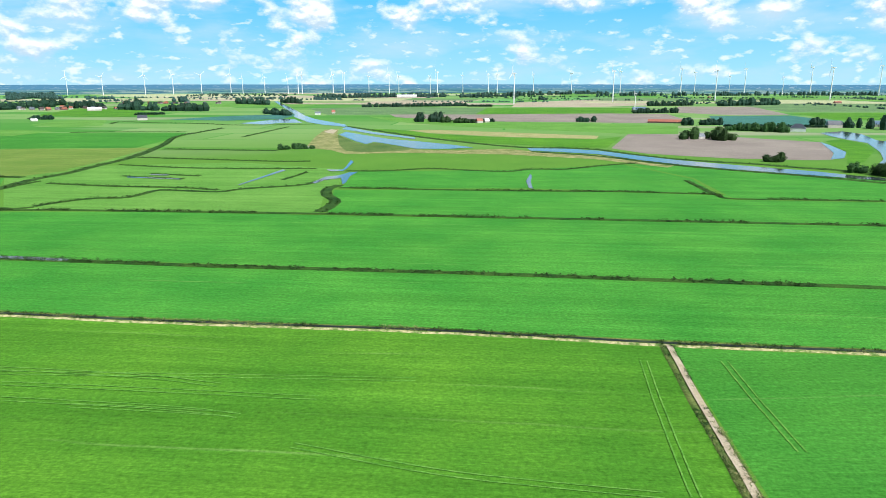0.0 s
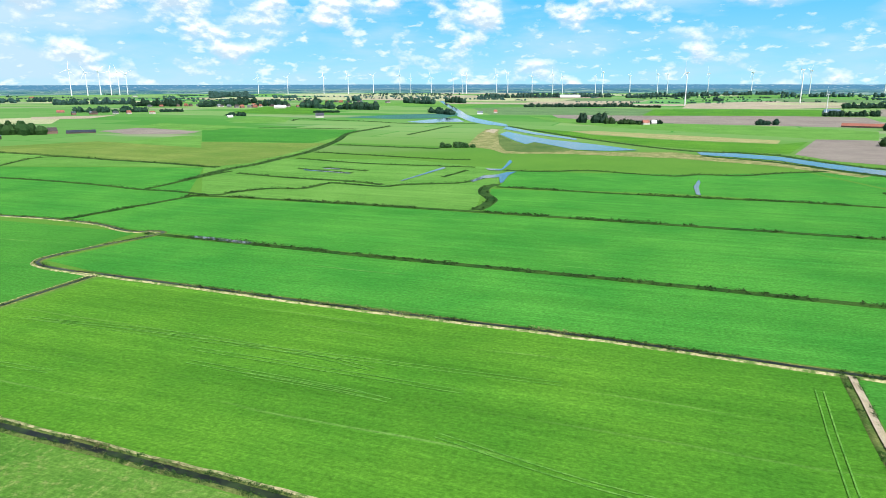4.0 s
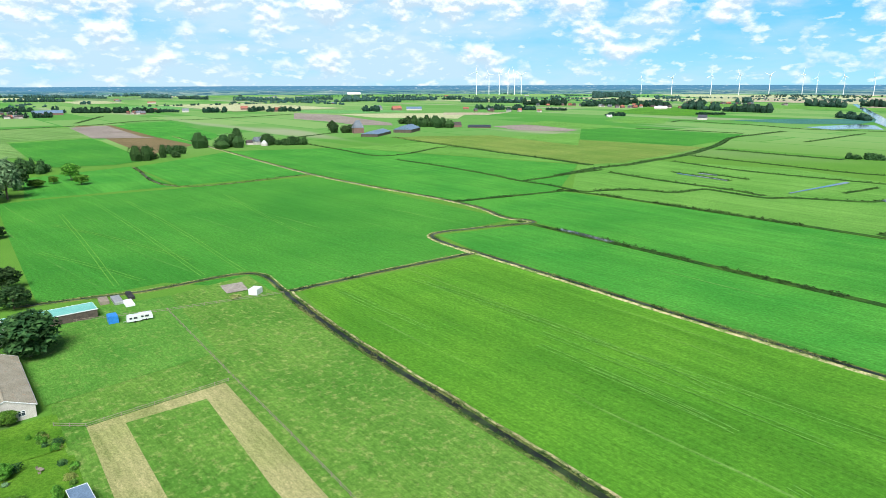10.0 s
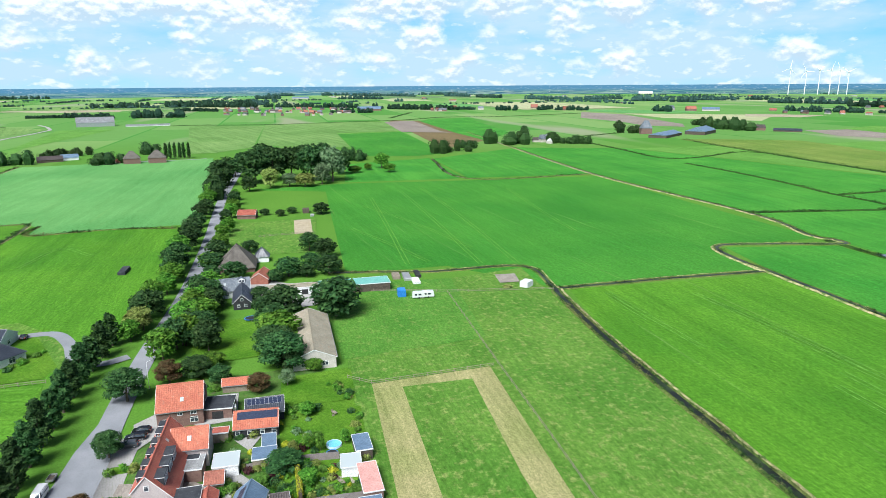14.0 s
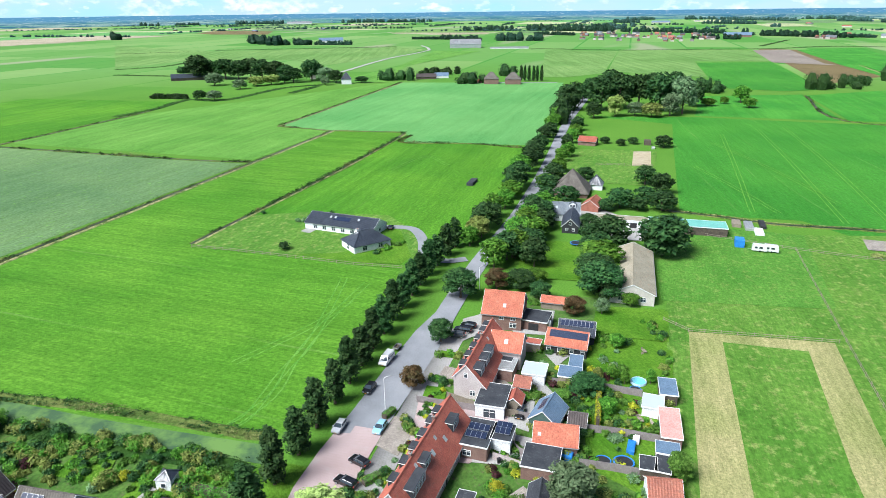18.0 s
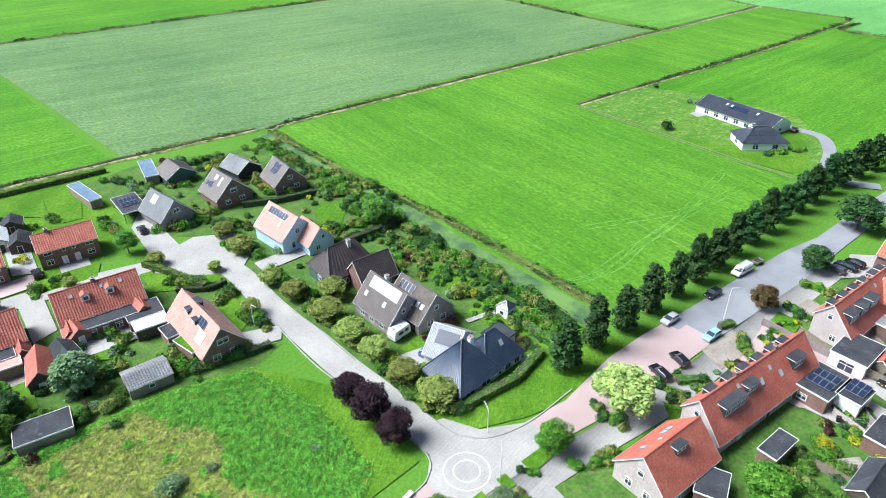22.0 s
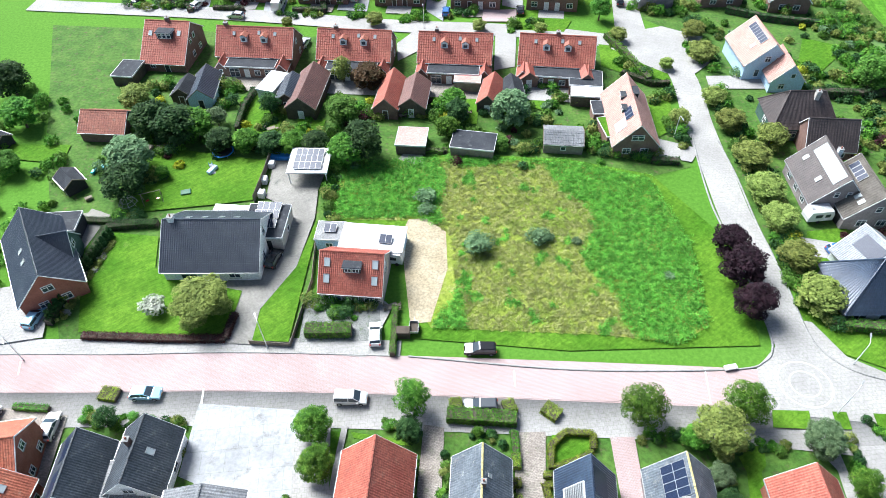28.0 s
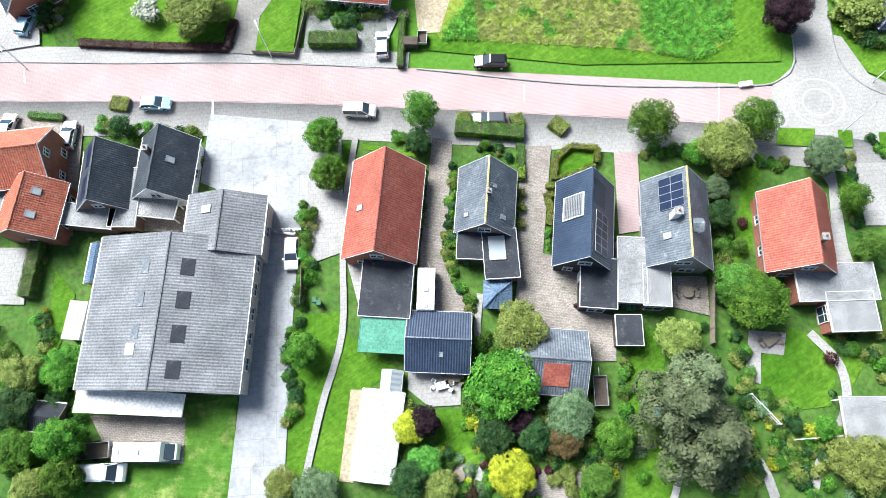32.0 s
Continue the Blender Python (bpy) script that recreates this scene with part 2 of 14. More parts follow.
def sweep(name, points, profile, material, label="", category="", kind="structure", steps=6, jitter=0.0, smooth=True):
    """A strip along a line; profile: (offset across, height) pairs."""
    line, rnd = curve_of(points, steps) if steps > 1 else [Vector(q) for q in points], random.Random(len(points))
    verts, faces, k = [], [], len(profile)
    for i, q in enumerate(line):
        a, b = line[max(0, i - 1)], line[min(len(line) - 1, i + 1)]
        d = (b - a).normalized()
        nrm, w = Vector((-d.y, d.x)), rnd.uniform(-jitter, jitter)
        verts += [(q.x + nrm.x * (o + w), q.y + nrm.y * (o + w), h) for o, h in profile]
        if i:
            faces += [((i - 1) * k + j, (i - 1) * k + j + 1, i * k + j + 1, i * k + j) for j in range(k - 1)]
    faces = [f[::-1] for f in faces]
    return tagged(mesh_object(name, verts, faces, material, smooth=smooth), label, category, kind=kind)


def slab(name, points, z, material, label="", category="", kind="structure", depth=0.0):
    """A flat piece of ground with an outline of a few corners."""
    bm = bmesh.new()
    f = bm.faces.new([bm.verts.new((x, y, z)) for x, y in points])
    f.normal_update()
    if f.normal.z < 0:
        f.normal_flip()
    if depth:
        top = bmesh.ops.extrude_face_region(bm, geom=[f])
        for v in [e for e in top["geom"] if isinstance(e, bmesh.types.BMVert)]:
            v.co.z += depth
        bmesh.ops.recalc_face_normals(bm, faces=bm.faces)
    bmesh.ops.triangulate(bm, faces=[q for q in bm.faces if len(q.verts) > 4])
    me = bpy.data.meshes.new(name)
    bm.to_mesh(me)
    bm.free()
    me.materials.append(material)
    return tagged(new(name, me), label, category, kind=kind)


def ring(name, r, z0, z1, material, segs=192, rough_top=0.0):
    rnd = random.Random(5)
    verts, faces = [], []
    for i in range(segs):
        a = 2 * math.pi * i / segs
        verts += [(r * math.cos(a), r * math.sin(a), z0), (r * math.cos(a), r * math.sin(a), z1 + rnd.uniform(-rough_top, rough_top))]
        j = (i + 1) % segs
        faces.append((2 * i, 2 * i + 1, 2 * j + 1, 2 * j))
    return mesh_object(name, verts, faces, material)


# ---- sky and distance ----
sky_m, n_, l_, b_ = nodes_of("cloudy_sky", 1.0, 0, 0)
sep = n_.new("ShaderNodeSeparateXYZ")
l_.new(coords(n_, l_), sep.inputs[0])
height, east = sep.outputs[2], ramp(n_, l_, sep.outputs[0], 1500, 3600)
low = ramp(n_, l_, height, 70, 680)
blue = mixer(n_, l_, low, (0.40, 0.78, 0.98), (0.10, 0.55, 0.95))


def math_of(kind, a, b):
    x = n_.new("ShaderNodeMath")
    x.operation = kind
    for socket, v in zip(x.inputs, (a, b)):
        if isinstance(v, float):
            socket.default_value = v
        else:
            l_.new(v, socket)
    return x.outputs[0]


def cloud_space(lift, flat, grow):
    """Coordinates in which clouds are flat by a factor and grow with the last number."""
    put_up, div = n_.new("ShaderNodeMapping"), n_.new("ShaderNodeVectorMath")
    put_up.inputs[1].default_value, put_up.inputs[3].default_value = (0, 0, lift * flat), (1, 1, flat)
    l_.new(coords(n_, l_), put_up.inputs[0])
    div.operation = "SCALE"
    l_.new(put_up.outputs[0], div.inputs[0])
    div.inputs["Scale"].default_value = 1 / (300.0 + grow)
    return div.outputs[0]


def density(lift, flat, grow, scale, rough=0.52):
    return noise_of(n_, l_, cloud_space(lift, flat, grow), scale, 9.0, rough)


high = ramp(n_, l_, height, 330, 620)
here = math_of("ADD", density(0.0, 1.7, 330.0, 2.0), math_of("ADD", math_of("MULTIPLY", high, 0.13), math_of("MULTIPLY", east, 0.04)))
over = math_of("ADD", density(26.0, 1.7, 330.0, 2.0), math_of("ADD", math_of("MULTIPLY", high, 0.13), math_of("MULTIPLY", east, 0.04)))
heaps = ramp(n_, l_, here, 0.555, 0.70)
lit = ramp(n_, l_, math_of("SUBTRACT", here, over), -0.035, 0.045)
small = ramp(n_, l_, math_of("SUBTRACT", density(0.0, 2.4, 150.0, 3.4), math_of("MULTIPLY", high, 0.06)), 0.57, 0.68)
veil = ramp(n_, l_, math_of("ADD", density(0.0, 4.0, 400.0, 0.9), math_of("MULTIPLY", east, 0.26)), 0.46, 0.80)
white = mixer(n_, l_, lit, (0.56, 0.73, 0.86), (1.0, 1.06, 1.1))
col_ = mixer(n_, l_, veil, blue, (0.55, 0.77, 0.91))
col_ = mixer(n_, l_, small, col_, mixer(n_, l_, 0.7, col_, (1.0, 1.05, 1.08)))
col_ = mixer(n_, l_, heaps, col_, white)
em = n_.new("ShaderNodeEmission")
l_.new(col_, em.inputs[0])
em.inputs[1].default_value = 0.62
l_.new(em.outputs[0], n_["Material Output"].inputs[0])
SKY_GLOW = em
tagged(ring("backdrop_sky", 4900, 40, 1250, sky_m), "blue sky with white cumulus clouds over the horizon", "sky", kind="structure")
# Glowing horizon band; blue distance haze is painted in, strongest at its top.
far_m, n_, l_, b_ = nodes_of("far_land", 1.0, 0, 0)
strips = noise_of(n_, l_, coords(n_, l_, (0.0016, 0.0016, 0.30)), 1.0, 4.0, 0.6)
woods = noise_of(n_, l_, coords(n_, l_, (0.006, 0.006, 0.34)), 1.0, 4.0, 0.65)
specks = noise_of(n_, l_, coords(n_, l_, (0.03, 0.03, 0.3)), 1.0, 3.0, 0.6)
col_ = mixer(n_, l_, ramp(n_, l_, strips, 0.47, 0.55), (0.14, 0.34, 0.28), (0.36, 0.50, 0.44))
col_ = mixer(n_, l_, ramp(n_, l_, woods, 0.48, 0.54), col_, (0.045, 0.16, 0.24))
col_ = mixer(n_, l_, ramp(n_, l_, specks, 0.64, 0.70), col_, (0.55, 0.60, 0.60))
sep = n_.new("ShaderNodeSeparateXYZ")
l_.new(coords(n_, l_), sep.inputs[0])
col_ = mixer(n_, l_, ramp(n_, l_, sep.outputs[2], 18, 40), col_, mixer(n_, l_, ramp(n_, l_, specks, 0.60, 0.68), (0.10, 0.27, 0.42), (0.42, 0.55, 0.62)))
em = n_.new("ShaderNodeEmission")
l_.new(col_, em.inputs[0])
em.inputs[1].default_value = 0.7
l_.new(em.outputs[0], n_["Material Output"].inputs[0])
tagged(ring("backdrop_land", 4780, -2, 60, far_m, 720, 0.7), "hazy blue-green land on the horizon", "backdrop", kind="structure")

# ---- ground sheet ----
ground_m, n_, l_, b_ = nodes_of("polder_parcels", 0.95, 0, 0.1)
bt = n_.new("ShaderNodeTexBrick")
l_.new(coords(n_, l_, rot=-9), bt.inputs["Vector"])
bt.inputs["Color1"].default_value, bt.inputs["Color2"].default_value = (0.06, 0.22, 0.03, 1), (0.19, 0.31, 0.10, 1)
bt.inputs["Mortar"].default_value = (0.05, 0.22, 0.03, 1)
bt.inputs["Scale"].default_value, bt.inputs["Mortar Size"].default_value = 1.0, 2.2
bt.inputs["Brick Width"].default_value, bt.inputs["Row Height"].default_value = 420, 110
far_noise = noise_of(n_, l_, coords(n_, l_, (0.5, 2.5, 1), rot=-9), 0.0022, 2.0, 0.5)
col_ = mixer(n_, l_, ramp(n_, l_, far_noise, 0.60, 0.67), bt.outputs[0], (0.24, 0.28, 0.16))
col_ = mixer(n_, l_, 0.35, col_, mixer(n_, l_, noise_of(n_, l_, coords(n_, l_), 0.05, 5.0), (0.4, 0.45, 0.4), (1, 1, 1)), "MULTIPLY")
dist2 = n_.new("ShaderNodeVectorMath")
dist2.operation = "LENGTH"
l_.new(coords(n_, l_), dist2.inputs[0])
near_col = mixer(n_, l_, noise_of(n_, l_, coords(n_, l_), 0.02, 5.0), (0.062, 0.18, 0.02), (0.115, 0.25, 0.034))
near_col = mixer(n_, l_, 0.6, near_col, mixer(n_, l_, ramp(n_, l_, noise_of(n_, l_, coords(n_, l_), 1.6, 6.0, 0.7), 0.3, 0.7), (0.42, 0.48, 0.36), (1.25, 1.2, 1.2)), "MULTIPLY")
col_ = mixer(n_, l_, ramp(n_, l_, dist2.outputs["Value"], 700, 1100), near_col, col_)
l_.new(col_, b_.inputs["Base Color"])
verts, faces, radii = [(0, 0, 0)], [], [60, 150, 300, 600, 1200, 2400, 4790]
for r in radii:
    verts += [(r * math.cos(2 * math.pi * i / 96), r * math.sin(2 * math.pi * i / 96), 0) for i in range(96)]
for i in range(96):
    j = (i + 1) % 96
    faces.append((0, 1 + i, 1 + j))
    for k in range(len(radii) - 1):
        a = 1 + 96 * k
        faces.append((a + i, a + 96 + i, a + 96 + j, a + j))
tagged(mesh_object("ground", verts, faces, ground_m), "flat green polder farmland reaching the horizon", "ground", kind="structure")

# ---- more materials ----
def tiles(name, c1, c2, c3, rough=0.65):
    return surface(name, c1, c2, 0.35, 3.0, rough, 0.25, 0.02, vary=0.06, c3=c3, spec=0.45 if rough > 0.4 else 0.95, cells=(0.30, 0.34, 0.87, 0.015))


ROOF_RED = tiles("red_roof_tiles", (0.36, 0.088, 0.062), (0.46, 0.14, 0.095), (0.37, 0.17, 0.125))
ROOF_PURPLE = tiles("brown_purple_tiles", (0.15, 0.075, 0.068), (0.21, 0.105, 0.09), (0.17, 0.12, 0.10))
ROOF_ORANGE = tiles("orange_roof_tiles", (0.42, 0.115, 0.068), (0.53, 0.17, 0.10), (0.43, 0.235, 0.16))
ROOF_OLD = tiles("weathered_red_tiles", (0.29, 0.095, 0.065), (0.40, 0.14, 0.09), (0.24, 0.15, 0.11))
ROOF_PINK = tiles("faded_pink_tiles", (0.46, 0.24, 0.20), (0.54, 0.31, 0.26), (0.42, 0.28, 0.24))
ROOF_BROWN = tiles("brown_roof_tiles", (0.055, 0.042, 0.042), (0.09, 0.07, 0.068), (0.085, 0.075, 0.066), 0.5)
ROOF_GREY = tiles("grey_slate_tiles", (0.105, 0.125, 0.155), (0.20, 0.23, 0.265), (0.36, 0.37, 0.36), 0.5)
ROOF_SLATE = tiles("dark_slate_tiles", (0.045, 0.055, 0.07), (0.09, 0.105, 0.125), (0.15, 0.16, 0.16), 0.5)
ROOF_BLACK = tiles("glazed_black_tiles", (0.028, 0.034, 0.05), (0.055, 0.065, 0.085), (0.045, 0.05, 0.065), 0.32)
ROOF_BLUE = tiles("glazed_blue_tiles", (0.028, 0.045, 0.085), (0.05, 0.075, 0.125), (0.045, 0.06, 0.10), 0.32)
# Paler copy of the glazed tiles: sun glare is put into the colour.
TILE_GLARE = tiles("pale_grey_tiles", (0.30, 0.32, 0.35), (0.40, 0.42, 0.45), (0.24, 0.26, 0.29), 0.35)
THATCH = surface("thatch", (0.095, 0.085, 0.075), (0.15, 0.135, 0.12), 0.5, 8.0, 0.95, 0.5)
FIBRE = surface("fibre_cement_sheet", (0.17, 0.178, 0.192), (0.27, 0.28, 0.295), 0.25, 4.0, 0.85, 0.2, c3=(0.17, 0.17, 0.165), cells=(1.1, 1.8, 0.86, 0.02))
TIN_WHITE = surface("white_sheet", (0.62, 0.63, 0.64), (0.74, 0.75, 0.76), 0.5, 4.0, 0.5, 0.1, c3=(0.5, 0.5, 0.5))
TIN_GREEN = surface("green_sheet", (0.06, 0.24, 0.16), (0.09, 0.30, 0.21), 0.5, 4.0, 0.5, 0.1)
TIN_TEAL = surface("teal_sheet", (0.12, 0.38, 0.33), (0.18, 0.44, 0.39), 0.3, 4.0, 0.5, 0.1)
TIN_TAN = surface("moss_tan_sheet", (0.25, 0.225, 0.165), (0.33, 0.30, 0.235), 0.25, 3.0, 0.85, 0.1, c3=(0.36, 0.24, 0.16))
TIN_PINK = surface("pink_sheet", (0.56, 0.28, 0.25), (0.64, 0.35, 0.31), 0.4, 4.0, 0.6, 0.1)
TIN_BLUE = surface("slate_blue_sheet", (0.10, 0.16, 0.24), (0.15, 0.22, 0.31), 0.4, 4.0, 0.5, 0.1)
BITUMEN = surface("bitumen_felt", (0.026, 0.030, 0.038), (0.055, 0.06, 0.07), 0.3, 5.0, 0.9, 0.2, c3=(0.10, 0.105, 0.11), rugged=0.4)
GRAVEL_ROOF = surface("gravel_roof", (0.24, 0.245, 0.25), (0.37, 0.375, 0.38), 0.5, 9.0, 0.95, 0.5, c3=(0.20, 0.21, 0.18), rugged=0.9)
BRICK = surface("brown_brick", (0.17, 0.10, 0.085), (0.23, 0.145, 0.12), 0.8, 9.0, 0.9, 0.4, c3=(0.14, 0.09, 0.08))
BRICK_RED = surface("red_brick", (0.27, 0.10, 0.07), (0.34, 0.14, 0.10), 0.8, 9.0, 0.9, 0.4)
BRICK_GREY = surface("grey_brick", (0.22, 0.19, 0.19), (0.29, 0.26, 0.26), 0.8, 9.0, 0.9, 0.4)
BRICK_PALE = surface("pale_brick", (0.46, 0.42, 0.38), (0.55, 0.51, 0.47), 0.8, 9.0, 0.9, 0.3)
PLASTER = surface("grey_pink_plaster", (0.43, 0.37, 0.36), (0.51, 0.45, 0.44), 0.4, 6.0, 0.9, 0.1)
WHITE_WALL = surface("white_painted_wall", (0.70, 0.72, 0.74), (0.79, 0.80, 0.81), 0.4, 6.0, 0.8, 0.1)
BLUE_WALL = surface("pale_blue_wall", (0.42, 0.58, 0.75), (0.50, 0.65, 0.80), 0.4, 6.0, 0.8, 0.1)
BLACK_BOARD = surface("black_boarding", (0.022, 0.024, 0.03), (0.04, 0.042, 0.05), 0.6, 6.0, 0.7, 0.2)
GREEN_BOARD = surface("green_boarding", (0.05, 0.10, 0.09), (0.08, 0.14, 0.12), 0.6, 6.0, 0.7, 0.2)
WOOD = surface("weathered_wood", (0.20, 0.17, 0.13), (0.28, 0.24, 0.19), 0.8, 8.0, 0.85, 0.3)
WOOD_DARK = surface("dark_wood", (0.07, 0.055, 0.045), (0.11, 0.09, 0.07), 0.8, 8.0, 0.85, 0.3)
WHITE = surface("white_paint", (0.74, 0.75, 0.76), (0.82, 0.82, 0.82), 1.0, 8.0, 0.5, 0.05)
STEEL = surface("galvanised_steel", (0.42, 0.43, 0.44), (0.52, 0.53, 0.54), 1.0, 8.0, 0.45, 0.05, metal=0.6)
DARK = surface("dark_plastic", (0.02, 0.02, 0.022), (0.035, 0.035, 0.038), 1.0, 8.0, 0.6, 0.05)
BLUE_TARP = surface("blue_tarpaulin", (0.02, 0.16, 0.50), (0.04, 0.24, 0.62), 0.8, 5.0, 0.5, 0.3)
POOL_WATER = surface("pool_water", (0.15, 0.52, 0.62), (0.22, 0.60, 0.70), 0.8, 5.0, 0.15, 0.1)
RED_PAINT = surface("red_paint", (0.45, 0.05, 0.04), (0.52, 0.08, 0.06), 0.8, 5.0, 0.5, 0.1)
GREEN_PLASTIC = surface("green_plastic", (0.02, 0.10, 0.05), (0.03, 0.13, 0.07), 0.8, 5.0, 0.5, 0.1)
ORANGE_PLANT = surface("orange_blossom", (0.65, 0.25, 0.02), (0.75, 0.35, 0.04), 0.8, 5.0, 0.8, 0.1)
KERB = surface("kerb_stone", (0.25, 0.25, 0.245), (0.33, 0.33, 0.32), 0.6, 5.0, 0.9, 0.2)
TYRE = surface("tyre_rubber", (0.012, 0.012, 0.013), (0.02, 0.02, 0.02), 1.0, 8.0, 0.85, 0.1)
gm, n_, l_, b_ = nodes_of("window_glass", 0.06, 0, 0.8)
b_.inputs["Base Color"].default_value = (0.035, 0.05, 0.065, 1)
GLASS = gm
gm, n_, l_, b_ = nodes_of("greenhouse_glass", 0.15, 0, 0.8)
b_.inputs["Base Color"].default_value = (0.42, 0.47, 0.48, 1)
PALE_GLASS = gm
gm, n_, l_, b_ = nodes_of("solar_cells", 0.32, 0, 0.3)
v_ = coords(n_, l_)
w1, w2 = wave_of(n_, l_, v_, 2.0, 0, "SAW", "X"), wave_of(n_, l_, v_, 2.0, 0, "SAW", "Y")
grid_ = n_.new("ShaderNodeMath")
grid_.operation = "MINIMUM"
l_.new(w1, grid_.inputs[0])
l_.new(w2, grid_.inputs[1])
l_.new(mixer(n_, l_, ramp(n_, l_, grid_.outputs[0], 0.03, 0.08), (0.05, 0.07, 0.11), (0.012, 0.02, 0.05)), b_.inputs["Base Color"])
SOLAR = gm


def paint(name, col):
    m, n, l, b = nodes_of(name, 0.25, 0.15, 0.6)
    l.new(mixer(n, l, noise_of(n, l, coords(n, l), 3.0), col, tuple(c * 0.88 for c in col)), b.inputs["Base Color"])
    b.inputs["Coat Weight"].default_value = 0.6
    return m


POND = surface("pond_water", (0.10, 0.07, 0.02), (0.16, 0.11, 0.03), 0.8, 4.0, 0.12, 0.1)
CAR_PAINT = {"silver": paint("silver_paint", (0.50, 0.52, 0.55)), "white": paint("white_car_paint", (0.78, 0.79, 0.80)), "black": paint("black_car_paint", (0.012, 0.012, 0.014)),
             "blue": paint("blue_car_paint", (0.05, 0.16, 0.42)), "light blue": paint("light_blue_car_paint", (0.30, 0.55, 0.72)), "grey": paint("grey_car_paint", (0.10, 0.11, 0.12))}


def leaves(name, c1, c2, c3):
    """Foliage that differs from leaf to leaf and from plant to plant."""
    m, n, l, b = nodes_of(name, 0.7, 0, 0.15)
    geo, info, hue = n.new("ShaderNodeNewGeometry"), n.new("ShaderNodeObjectInfo"), n.new("ShaderNodeHueSaturation")
    col = mixer(n, l, geo.outputs["Random Per Island"], c1, c2)
    col = mixer(n, l, ramp(n, l, noise_of(n, l, coords(n, l), 0.55, 3.0), 0.5, 0.7), col, c3)
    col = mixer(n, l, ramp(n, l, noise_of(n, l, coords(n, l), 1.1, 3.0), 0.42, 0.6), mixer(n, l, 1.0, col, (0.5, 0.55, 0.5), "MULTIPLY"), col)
    l.new(ramp_to(n, l, info.outputs["Random"], 0.72, 1.3), hue.inputs["Value"])
    l.new(ramp_to(n, l, info.outputs["Random"], 0.482, 0.515), hue.inputs["Hue"])
    l.new(col, hue.inputs["Color"])
    l.new(hue.outputs[0], b.inputs["Base Color"])
    tr, mx = n.new("ShaderNodeBsdfTranslucent"), n.new("ShaderNodeMixShader")
    l.new(hue.outputs[0], tr.inputs[0])
    mx.inputs[0].default_value = 0.25
    l.new(b.outputs[0], mx.inputs[1])
    l.new(tr.outputs[0], mx.inputs[2])
    l.new(mx.outputs[0], n["Material Output"].inputs[0])
    return m


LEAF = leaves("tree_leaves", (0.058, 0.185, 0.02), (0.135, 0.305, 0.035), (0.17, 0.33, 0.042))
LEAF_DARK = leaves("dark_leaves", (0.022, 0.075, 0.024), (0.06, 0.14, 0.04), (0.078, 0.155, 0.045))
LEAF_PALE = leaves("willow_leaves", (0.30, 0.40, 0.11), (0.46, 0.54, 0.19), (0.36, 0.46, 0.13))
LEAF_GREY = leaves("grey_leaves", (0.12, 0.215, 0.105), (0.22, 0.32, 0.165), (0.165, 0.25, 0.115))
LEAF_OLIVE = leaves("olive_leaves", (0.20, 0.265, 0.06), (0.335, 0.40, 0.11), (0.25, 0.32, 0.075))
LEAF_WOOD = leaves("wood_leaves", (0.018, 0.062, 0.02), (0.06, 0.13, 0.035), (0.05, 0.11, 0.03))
# Leaves of far tree belts, with the blue of distance haze in their colour.
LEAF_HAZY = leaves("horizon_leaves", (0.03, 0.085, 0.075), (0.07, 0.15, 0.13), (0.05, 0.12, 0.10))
LEAF_FAR_HAZED = leaves("far_leaves", (0.014, 0.05, 0.032), (0.04, 0.10, 0.06), (0.03, 0.08, 0.05))
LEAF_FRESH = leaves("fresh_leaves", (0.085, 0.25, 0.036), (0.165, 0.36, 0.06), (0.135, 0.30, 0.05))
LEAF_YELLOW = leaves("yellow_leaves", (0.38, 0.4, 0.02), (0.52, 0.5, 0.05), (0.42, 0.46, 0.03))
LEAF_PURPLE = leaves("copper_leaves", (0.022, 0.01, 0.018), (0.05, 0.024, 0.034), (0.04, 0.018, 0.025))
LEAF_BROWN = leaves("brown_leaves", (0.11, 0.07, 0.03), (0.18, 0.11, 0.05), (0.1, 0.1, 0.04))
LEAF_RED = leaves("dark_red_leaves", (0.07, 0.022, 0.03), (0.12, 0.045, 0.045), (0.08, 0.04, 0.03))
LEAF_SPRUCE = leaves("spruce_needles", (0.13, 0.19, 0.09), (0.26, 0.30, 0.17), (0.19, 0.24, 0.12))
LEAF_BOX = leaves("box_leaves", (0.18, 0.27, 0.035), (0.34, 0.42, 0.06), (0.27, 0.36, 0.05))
REED_DARK = leaves("ditch_reeds", (0.02, 0.055, 0.012), (0.06, 0.12, 0.03), (0.035, 0.08, 0.02))
LEAF_WHITE = leaves("white_blossom", (0.55, 0.55, 0.48), (0.7, 0.7, 0.62), (0.14, 0.22, 0.06))
REED = leaves("reeds", (0.081, 0.135, 0.0338), (0.27, 0.257, 0.108), (0.135, 0.176, 0.054))
WEED = leaves("nettles", (0.10, 0.32, 0.04), (0.23, 0.50, 0.075), (0.16, 0.42, 0.05))
DRY_WEED = leaves("dry_weeds", (0.34, 0.42, 0.10), (0.56, 0.56, 0.25), (0.31, 0.45, 0.085))
MOSS = surface("mossy_ridge", (0.42, 0.36, 0.16), (0.55, 0.47, 0.24), 1.2, 6.0, 0.95, 0.4, c3=(0.2, 0.2, 0.16))
BARK = surface("bark", (0.10, 0.08, 0.06), (0.16, 0.13, 0.10), 1.0, 8.0, 0.95, 0.5)


